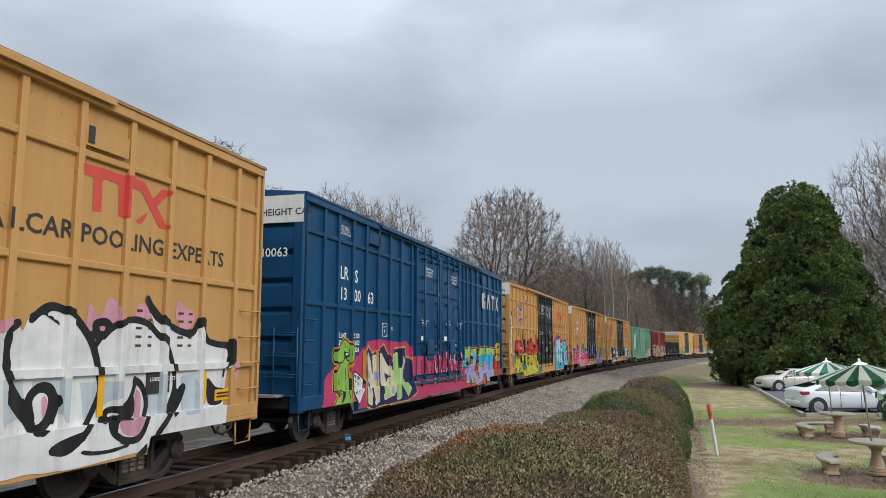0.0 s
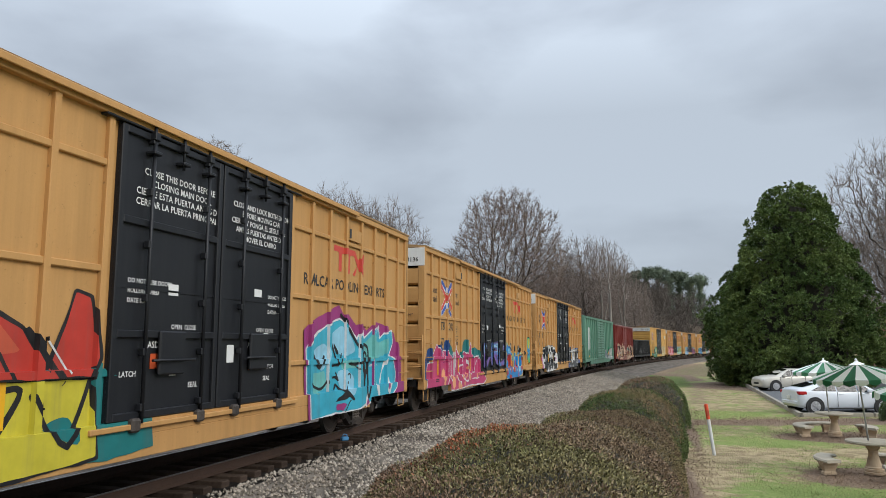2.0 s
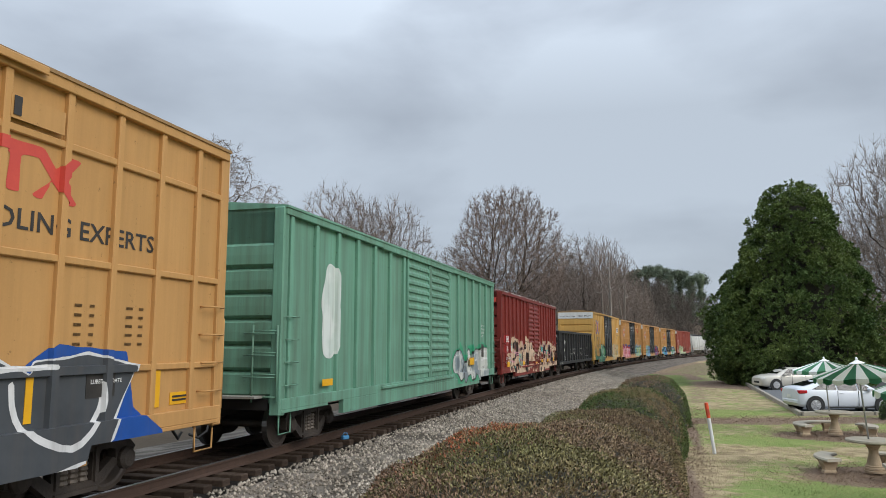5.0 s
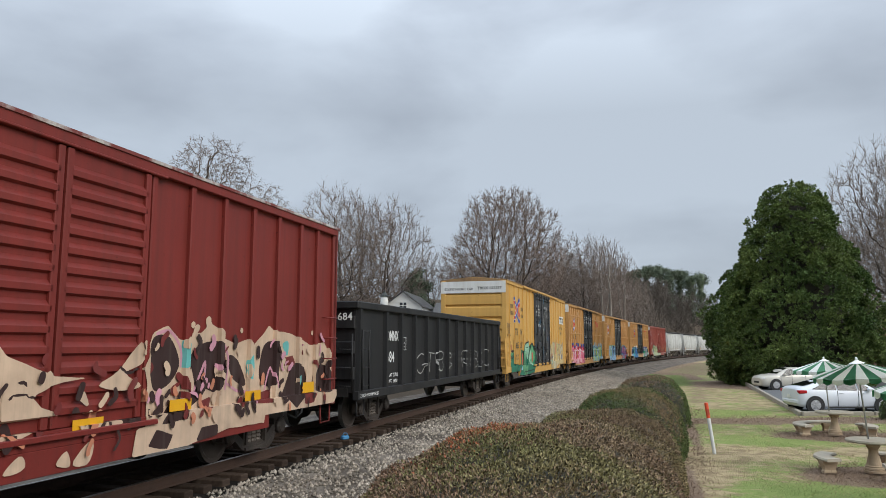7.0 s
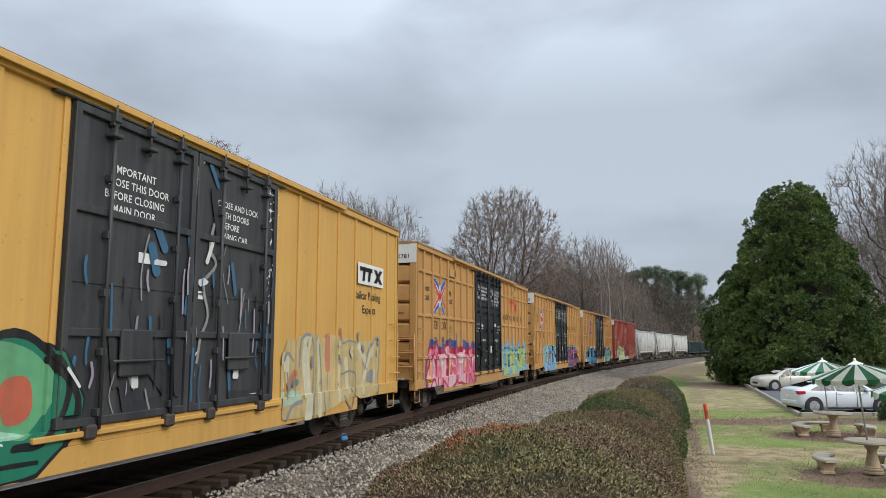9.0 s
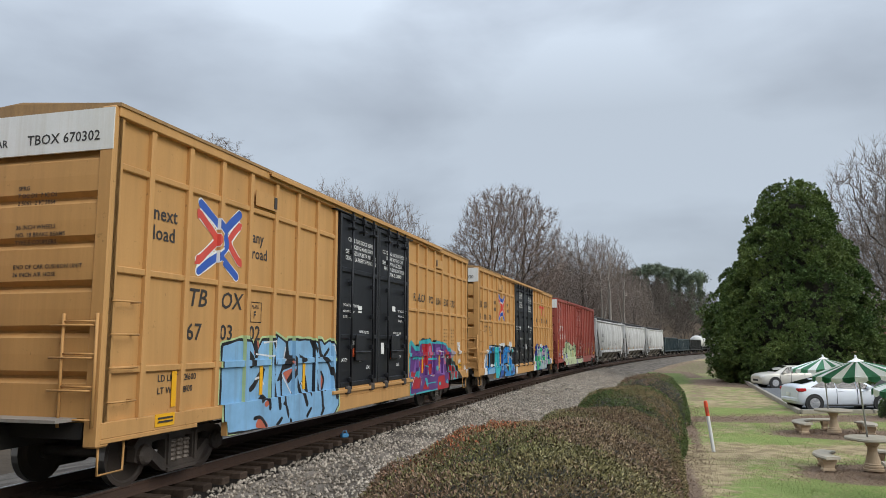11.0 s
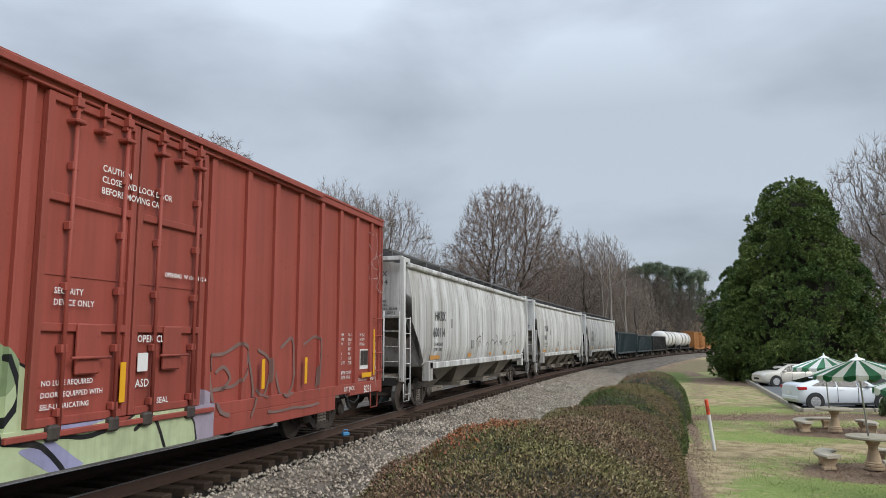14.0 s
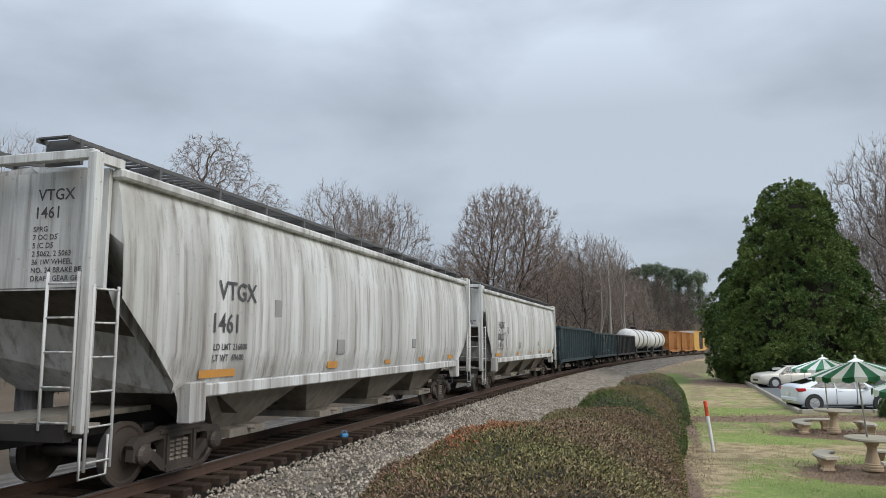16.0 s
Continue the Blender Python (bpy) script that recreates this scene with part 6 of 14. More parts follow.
plates("reflector", c5, [(4.95, 1.3, 0.7, 0.26), (-7.6, 1.2, 0.5, 0.14)], M_REFL, W + 0.004, "yellow reflective strip")
for i, t in enumerate(("EXH 15-9  W 1-1", "EXW 10-8  W 8-2", "IL  50-6  W 9-7", "CU FT 5077")):
    writing(c5, t, 6.95, 2.75 - i * 0.14, 0.075, M_MARK_W, S5)
# maroon car
S6 = Side(W - 0.07, [-6.9, -6.1, -5.2, -4.3, -3.4, -2.5, -1.6, 1.7, 2.6, 3.5, 4.4, 5.3, 6.2, 6.95], 0.10, 0.07, (), (-1.5, 1.6), 15.3, 0.70)
for x, z, w_, h_ in ((-7.08, 2.13, 0.92, 0.40), (-7.05, 1.70, 0.62, 0.38), (-6.12, 1.70, 0.60, 0.38)):
    mural(c6, S6, "bright red patch behind the number", [layer(PATCHRED, [facet((x, z), (x + w_, z), (x + w_, z + h_), (x, z + h_))])])
for i, t in enumerate(("LD LMT  157600", "LT  WT   62400")):
    writing(c6, t, -7.05, 1.42 - i * 0.2, 0.10, M_MARK_W, None, out=W + 0.003)
writing(c6, "LRS", -7.0, 2.2, 0.26, M_MARK_W, None, "white stencilled mark", out=W + 0.003)
writing(c6, "38", -6.95, 1.78, 0.24, M_MARK_W, None, out=W + 0.003)
writing(c6, "05", -6.05, 1.78, 0.24, M_MARK_W, None, out=W + 0.003)
part("number_board", boxes((-7.95, -7.90, -1.35, -0.05, 3.98, 4.2)), M_MARK_R, c6, "red number board")
writing(c6, "LRS 3805", 1.72, 4.02, 0.15, M_MARK_W, end=-7.962, label="white car number")
plates("reflector", c6, [(-6.85, 1.08, 0.5, 0.22), (-3.2, 1.08, 0.5, 0.16), (0.4, 0.98, 0.5, 0.16), (2.2, 1.08, 0.5, 0.16), (4.2, 1.08, 0.5, 0.16), (6.3, 1.08, 0.5, 0.2)], M_REFL, W + 0.012, "yellow reflective strip")
# yellow car
S8 = Side(W - 0.04, [-8.6, -7.5, -6.4, -5.4, -4.4, -3.5, -2.56, 2.56, 3.5, 4.4, 5.4, 6.4, 7.5, 8.6], 0.08, 0.04, (), (-2.5, 2.5), 18.75, 0.70)
S8.P = W - 0.04
emblem(c8, -6.95, 3.78, 1.05, S8)
for t, x, z, c in (("next", -8.35, 3.85, 0.24), ("load", -8.35, 3.52, 0.24), ("any", -5.9, 3.8, 0.24), ("road", -5.9, 3.45, 0.24), ("TB", -7.4, 2.50, 0.38), ("OX", -6.50, 2.50, 0.38), ("665", -7.35, 1.92, 0.29), ("257", -6.45, 1.92, 0.29), ("D LMT 207700", -7.55, 1.52, 0.09), ("T WT   78300", -7.55, 1.37, 0.09)):
    writing(c8, t, x, z, c, M_MARK_K, S8 if z > 2.4 else None, "black stencilled mark", out=None if z > 2.4 else W + 0.003, lean=0.2 if t in ("TB", "OX") else 0.0)
writing(c8, "EXCESS HEIGHT CAR", 0.1, 4.64, 0.10, M_MARK_K, end=-9.375 - 0.072)
writing(c8, "TBOX 665257", 1.72, 4.66, 0.13, M_MARK_K, end=-9.375 - 0.072, label="black stencilled car number")
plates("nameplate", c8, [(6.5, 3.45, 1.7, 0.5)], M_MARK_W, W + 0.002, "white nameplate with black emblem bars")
for a in ([(6.6, 3.86), (7.4, 3.86), (7.4, 3.76), (6.6, 3.76)], [(6.8, 3.77), (6.95, 3.77), (6.9, 3.53), (6.75, 3.53)], [(7.15, 3.77), (7.3, 3.77), (7.25, 3.53), (7.1, 3.53)], [(7.5, 3.86), (7.7, 3.86), (8.1, 3.53), (7.9, 3.53)], [(7.9, 3.86), (8.1, 3.86), (7.7, 3.53), (7.5, 3.53)]):
    flat("emblem", c8, a, M_MARK_K, W + 0.015)
for i, t in enumerate(("Railcar Pooling", "Experts", "")):
    if t:
        writing(c8, t, 6.4 + i * 0.5, 3.1 - i * 0.33, 0.19, M_MARK_K, S8, "black slogan")
for x, lines in ((-1.9, ("IMPORTANT", "CLOSE THIS DOOR", "BEFORE CLOSING", "MAIN DOOR")), (0.6, ("CLOSE AND LOCK", "BOTH DOORS", "BEFORE", "MOVING CAR"))):
    for i, t in enumerate(lines):
        writing(c8, t, x + (0.15 if len(t) < 10 else 0), 4.2 - i * 0.17, 0.10, M_MARK_W, out=W - 0.04 + 0.046, label="white stencilled notice" if i == 0 else "")
plates("sticker", c8, [(-1.2, 3.1, 0.24, 0.14), (0.1, 2.7, 0.22, 0.12), (-1.3, 1.5, 0.18, 0.26), (1.2, 1.6, 0.2, 0.3)], M_MARK_W, W + 0.006, "white paper sticker")
# red car
S12 = Side(W - 0.07, POSTS12, 0.14, 0.07, (), None, 18.7, 0.70)
for t, x, z in (("WF", -8.45, 2.95), ("RX", -7.55, 2.95), ("60", -8.45, 2.38), ("03", -7.55, 2.38), ("99", -6.62, 2.38)):
    if z < 2.9:
        plates("paint_patch", c12, [(x - 0.12, z - 0.1, 0.78, 0.5)], mat("faded_red_patch", (0.36, 0.13, 0.10), (0.32, 0.11, 0.085), 2, 0.6), W - 0.07, "faded repainted patch")
    writing(c12, t, x, z, 0.31, M_MARK_W, None, "white stencilled mark", out=W - 0.055)
writing(c12, "WFRX 600399", 1.35, 4.62, 0.15, M_MARK_K, end=-9.35 - 0.072, label="black stencilled car number")
writing(c12, "LD LMT 208500", -8.1, 1.5, 0.11, M_MARK_W, S12)
writing(c12, "LT WT   77500", -8.1, 1.32, 0.11, M_MARK_W, S12)
for i, t in enumerate(("CAUTION", "CLOSE AND LOCK DOOR", "BEFORE MOVING CAR")):
    writing(c12, t, -0.7, 4.1 - i * 0.14, 0.08, M_MARK_W, out=W - 0.07 + 0.1)
for i, (t, u, v) in enumerate((("EXH", "16-11", "W  9-2"), ("EXW", "10-8", "H 15-9"), ("EW", "9-7", "H 16-0"), ("IL", "60-9", ""), ("IW", "9-6", ""), ("IH", "13-0", ""), ("CU FT", "7500", ""), ("", "", ""), ("EMPTY CG", "4-11", ""), ("FLOOR HT", "3-6", ""))):
    for w_, x in ((t, 6.90), (u, 7.36), (v, 8.05)):
        if w_:
            writing(c12, w_, x, 2.12 - i * 0.105, 0.07, M_MARK_W, out=W - 0.066, label="white stencilled data" if i == 0 else "")
for x, z, lines, cap in ((-1.35, 2.55, ("SECURITY", "DEVICE ONLY"), 0.068), (0.1, 2.0, ("OPEN CLOSE",), 0.09), (0.1, 1.42, ("ASD",), 0.10), (0.55, 1.18, ("SEAL",), 0.08), (-1.45, 1.52, ("NO LUBE REQUIRED", "DOORS EQUIPPED WITH", "SELF-LUBRICATING"), 0.058), (0.6, 2.9, ("OPENING  W 10-4 H 12-4",), 0.06)):
    for i, t in enumerate(lines):
        writing(c12, t, x, z - i * 0.13, cap, M_MARK_W, out=W - 0.07 + 0.10, label="white stencilled notice" if i == 0 else "")
plates("sticker", c12, [(0.12, 1.62, 0.2, 0.24)], M_MARK_W, W + 0.035, "white paper sticker")
plates("reflector", c12, [(-0.2, 1.25, 0.1, 0.5), (3.35, 1.2, 0.1, 0.5), (5.0, 1.2, 0.1, 0.5)], M_REFL, W + 0.036, "yellow reflective strip")
writing(c12, "LIFT JACK", 7.0, 0.92, 0.09, M_MARK_W, S12)
writing(c12, "2 INCH HF COMP SHOES", 8.0, 1.09, 0.06, M_MARK_W, S12)
writing(c12, "B231", 8.15, 0.82, 0.16, M_MARK_W, S12)
plates("placard_frame", c12, [(8.08, 1.36, 0.50, 0.46)], M_MARK_W, W - 0.07, "white frame of a data placard")
plates("placard", c12, [(8.11, 1.45, 0.19, 0.34), (8.33, 1.45, 0.22, 0.34)], M_MARK_K, W - 0.06, "black data placard")
plates("reflector", c12, [(-8.1, 1.08, 0.5, 0.16), (-3.4, 1.1, 0.1, 0.5), (8.02, 1.17, 0.6, 0.11), (8.75, 1.2, 0.08, 1.1), (-9.28, 1.2, 0.08, 1.1)], M_REFL, W + 0.012, "yellow reflective strip")


M_CHALK = mat("chalky_white_spray", (0.42, 0.42, 0.40), (0.30, 0.30, 0.29), 4, 0.7)
GPOSTS = [-6.15 + k * 14.08 / 12 for k in range(13)]


def over_posts(x, z):
    """The gondola's side: flat sheets between narrow raised posts."""
    return W + 0.002 if min(abs(x - q) for q in GPOSTS) < 0.10 else W - 0.09


scrawl(c7, "GTB3", -3.7, 0.5, 1.25, 1.80, 0.016, M_CHALK, over_posts, "chalk-white scrawled letters", 1)
scrawl(c7, "RIB3J", 1.6, 5.9, 1.2, 1.8, 0.014, M_CHALK, over_posts, "chalk-white scrawled letters", 2)
writing(c7, "OMNX", -6.02, 2.15, 0.26, M_MARK_W, out=W - 0.09, label="white stencilled mark", width=0.92)
writing(c7, "684", -6.02, 1.6, 0.27, M_MARK_W, out=W - 0.09, bold=0.01)
writing(c7, "OMNX 684", 1.7, 2.62, 0.17, M_MARK_W, end=-8.05 - 0.068, label="white stencilled car number")
writing(c7, "LD LMT 217000", -6.02, 1.22, 0.09, M_MARK_W, out=W - 0.09)
writing(c7, "LT WT   69000", -6.02, 1.06, 0.09, M_MARK_W, out=W - 0.09)
writing(c7, "2 INCH HF COMP SHOES", -7.95, 0.84, 0.07, M_MARK_W, out=W + 0.004)
writing(c7, "C", -4.72, 1.98, 0.13, M_MARK_W, out=W - 0.09)
for i, t in enumerate(("SPRG", "6 IC D5   5 IC D5", "36 INCH WHEELS", "NO. 24 BRAKE BEAMS")):
    writing(c7, t, 1.3, 2.4 - i * 0.18, 0.07, M_MARK_W, end=-8.05 - 0.07)
for x, zz, w_, h_ in ((-4.82, 1.9, 0.34, 0.012), (-4.82, 2.24, 0.34, 0.012), (-4.82, 1.9, 0.012, 0.35), (-4.49, 1.9, 0.012, 0.35)):
    plates("plate_frame", c7, [(x, zz, w_, h_)], M_MARK_W, W - 0.09)
scrawl(c1, "AYZ", 8.5, 9.3, 2.6, 3.2, 0.008, M_CHALK, W + 0.003, "thin white scrawl", 8)
scrawl(c4, "SV", -9.2, -8.7, 2.3, 2.7, 0.014, M_MARK_K, W + 0.003, "black scrawl", 9)
scrawl(c8, "SYK", -9.3, -8.6, 2.5, 3.1, 0.022, M_MARK_K, W + 0.003, "black scrawl", 10)


def bow(x, z):
    return float(np.interp(z, [1.45, 1.9, 2.6, 3.3, 3.95], [1.45, 1.575, 1.585, 1.56, 1.48])) + 0.004


M_HMARK = mat("grey_black_stencil", (0.06, 0.06, 0.065), (0.10, 0.10, 0.10), 4, 0.6)
for car, mark, num in ((c13, "HKRX", "600114"), (c14, "VTGX", "1461"), (c15, "HKRX", "600127")):
    writing(car, mark, -7.2, 2.72, 0.29, M_HMARK, out=1.588, label="black stencilled mark")
    writing(car, num, -7.4, 2.2, 0.29, M_HMARK, out=1.588, label="black stencilled number")
    writing(car, "LD LMT 216000", -7.3, 1.92, 0.10, M_HMARK, out=1.58)
    writing(car, "LT WT  69600", -7.3, 1.75, 0.10, M_HMARK, out=1.568)
    e = -9.95 + 0.453
    writing(car, mark, 1.75, 3.92, 0.15, M_HMARK, end=e, label="black stencilled mark")
    writing(car, num, 1.7, 3.68, 0.15, M_HMARK, end=e)
    for i, t in enumerate(("SPRG", "7 OC D5", "5 IC D5", "2 5062, 2 5063", "36 1W WHEEL", "NO. 24 BRAKE BEAM", "DRAFT GEAR GRP J")):
        writing(car, t, 1.7, 3.5 - i * 0.11, 0.07, M_HMARK, end=e)
    plates("reflector", car, [(-7.6, 1.50, 1.0, 0.12), (-3.0, 1.5, 0.5, 0.14), (0.5, 1.5, 0.4, 0.1), (3.4, 1.5, 0.4, 0.12), (6.6, 1.5, 0.5, 0.12)], mat("faded_orange_tape", (0.55, 0.26, 0.04), (0.42, 0.20, 0.06), 4, 0.6), 1.535, "faded orange reflective strip")
    plates("label_plate", car, [(-5.4, 2.5, 0.26, 0.3), (-2.6, 1.8, 0.4, 0.3), (2.6, 1.9, 0.3, 0.24)], mat("grey_patch", (0.30, 0.30, 0.29), None, 3, 0.7), 1.582, "grey repair patch")
scrawl(c15, "GRCK", -7.4, -5.2, 1.7, 2.6, 0.018, M_HMARK, bow, "dark looping scrawl", 13)
scrawl(c17, "GRC", -2.5, 2.5, 1.3, 2.7, 0.05, M_CHALK, W - 0.085, "white scrawl", 14)
# ---- the murals themselves ----
S12F = Side(W, [], 0.1, 0.0, (), None, 18.7, 0.70)
D8 = Side(W + 0.008, [], 0.1, 0.0, (), None, 18.75, 0.70)


class Bowed(Side):
    def out(self, x, z):
        return np.interp(z, [1.45, 1.9, 2.6, 3.3, 3.95], [1.45, 1.575, 1.585, 1.56, 1.48]) + 0.0 * x


HB = Bowed(1.58, [], 0.1, 0.0, (), None, 19.9, 1.3)
mural(c0, S, "white cartoon-style graffiti outlined in black with pink", [
    layer(PINKPALE, shapes=[loop((5.48,2.08), (5.47,2.45), (5.52,2.5), (5.65,2.35), (5.74,2.41), (5.8,2.57), (5.9,2.59), (6,2.48), (6,2.26), (5.78,2.15)),
        loop((6.32,2.38), (6.39,2.55), (6.53,2.54), (6.66,2.39), (6.55,2.28)),
        loop((7.19,2.41), (7.24,2.63), (7.34,2.58), (7.42,2.52), (7.6,2.51), (7.64,2.35), (7.41,2.18)),
        loop((4,2.15), (4.19,2.25), (4.37,2.31), (4.41,2.22), (4.21,2.07)),
        loop((8.69,1.74), (8.82,1.79), (8.92,1.56), (8.81,1.42))]),
    layer(WHITE, shapes=[facet((3.31,1.85), (3.82,2.01), (4.2,2.12), (4.44,2.24), (4.53,2.13), (4.59,2.3), (4.78,2.4), (4.98,2.43), (5.25,2.33), (5.44,2.18), (5.62,2), (5.78,2.14), (6.13,2.3), (6.54,2.33), (6.77,2.2), (6.6,2.5), (7.01,2.29), (7.41,2.18), (7.62,2.2), (7.8,2.35), (8.07,2.06), (8.55,2), (8.71,2.11), (8.81,1.88), (8.58,1.61), (8.52,1.31), (8.48,0.78), (8.09,0.7), (7.13,0.73), (6.43,0.63), (5.53,0.59), (4.34,0.63), (3.43,0.63))]),
    layer(ICE, shapes=[facet((4.25,1.65), (4.57,1.66), (4.61,1.26), (4.3,1.14)),
        facet((4.69,1.62), (5.26,1.63), (5.29,1.13), (5.14,1.12), (5.02,1.5), (4.7,1.52)),
        facet((5.41,1.56), (6.09,1.56), (6.21,1.36), (5.86,1.28), (5.49,1.11)),
        facet((6.6,1.58), (7,1.61), (7,1.08), (6.69,1.07)),
        facet((7.35,1.57), (7.74,1.59), (7.78,1.02), (7.43,1.01))]),
    layer(PINKPALE, shapes=[loop((4.85,1.42), (4.91,1.43), (4.96,1.29), (4.92,1.17), (4.86,1.23)),
        loop((6.05,1.06), (6.34,1.05), (6.51,1.09), (6.5,0.87), (6.25,0.85), (6.09,0.92)),
        loop((6.4,1.42), (6.51,1.35), (6.51,1.09), (6.4,1.06))]),
    layer(BLACK, shapes=[stroke(0.05, (4.63,2.29), (4.78,2.4), (4.98,2.43), (5.25,2.34), (5.44,2.18), (5.62,1.94), (5.73,1.6), (5.73,1.39), (5.5,1.01), (5.17,0.8), (4.96,0.83)),
        stroke(0.055, (4.44,2.24), (4.31,2.13), (4.26,1.95), (4.29,1.78), (4.4,1.57), (4.56,1.35), (4.74,1.07)),
        loop((4.32,1.5), (4.54,1.23), (4.79,1.02), (4.86,1.05), (4.65,1.25), (4.55,1.34), (4.4,1.54)),
        stroke(0.06, (4.71,1.19), (4.67,1.4), (4.79,1.53), (4.95,1.51), (5.01,1.38), (4.95,1.17), (4.82,1.06)),
        stroke(0.02, (5.08,1.44), (5.08,1.31), (5.02,1.14)),
        stroke(0.045, (5.78,2.14), (5.93,2.22), (6.18,2.32), (6.55,2.31), (6.77,2.18), (7.01,2.01), (7.15,1.77), (7.23,1.46), (7.16,1.23), (6.99,0.97), (6.65,0.71), (6.43,0.59)),
        stroke(0.05, (5.78,2.12), (5.63,2.16), (5.6,2.27), (5.75,2.3), (5.85,2.25)),
        stroke(0.04, (5.54,2.13), (5.73,2.14), (5.62,1.98)),
        stroke(0.05, (6.56,2.62), (6.75,2.4), (7.01,2.29), (7.41,2.18), (7.62,2.2), (7.78,2.37), (7.91,2.18), (8.07,2.04), (8.55,2)),
        loop((6.52,2.65), (6.64,2.58), (7.01,2.3), (6.86,2.32), (6.7,2.39)),
        loop((8.55,2), (8.66,2.12), (8.85,1.92), (8.74,1.74), (8.53,1.66), (8.58,1.84)),
        stroke(0.035, (5.78,1.07), (5.91,1.2), (6.22,1.24), (6.37,1.43), (6.38,1.56)),
        stroke(0.045, (5.87,1.1), (5.93,0.93), (6.15,0.81), (6.42,0.81), (6.57,1.01), (6.63,1.23), (6.53,1.45), (6.41,1.53)),
        loop((5.87,1.08), (6.12,1.17), (6.29,1.24), (6.38,1.32), (6.35,1.08), (6.05,1.06), (6.01,0.93)),
        loop((5.03,0.91), (5.41,0.99), (5.46,0.89), (5.16,0.82), (4.96,0.83)),
        stroke(0.025, (5.43,0.76), (5.81,0.71), (6.21,0.73)),
        loop((7.19,1.26), (7.4,1.45), (7.5,1.38), (7.33,1.13), (7.15,1.01)),
        loop((8.01,1.52), (8.28,1.36), (8.52,1.31), (8.45,1.12), (8.09,1.12)),
        stroke(0.018, (4.67,2.31), (4.82,2.34), (5.04,2.23)),
        stroke(0.02, (4.62,2.35), (4.74,2.35)),
        stroke(0.03, (8.5,1.66), (8.47,1.5))]),
])
mural(c1, S1, "pink sprayed field with a ragged top", [
    layer(PINK, shapes=[facet((-8.53,1.23), (-8.36,1.42), (-8.04,1.57), (-7.11,1.69), (-6.66,1.84), (-6.35,2.03), (-6.09,2.15), (-5.36,2.21), (-4.97,2.2), (-4.24,2.14), (-3.24,2.17), (-2.96,2.03), (-2.65,1.76), (-1.12,1.73), (-0.62,1.78), (0.51,1.64), (1.8,1.54), (3.72,1.42), (7.22,1.36), (9.14,1.16), (8.8,0.46), (4.18,0.46), (1.84,0.41), (-2.76,0.5), (-7.27,0.65), (-8.77,0.63))]),
    layer(PINKDARK, shapes=[stroke(0.05, (-2.17,1.25), (-2.15,1.6)),
        stroke(0.06, (-1.83,1.23), (-1.81,1.59), (-1.56,1.21)),
        stroke(0.05, (-1.21,1.19), (-1.11,1.57)),
        stroke(0.06, (-0.19,1.25), (-0.07,1.53)),
        stroke(0.07, (0.83,1.2), (0.88,1.57)),
        stroke(0.05, (1.31,1.24), (1.39,1.55)),
        stroke(0.03, (-2.61,1.13), (0.53,1.1)),
        stroke(0.03, (-2.6,0.98), (2.18,0.87))]),
])
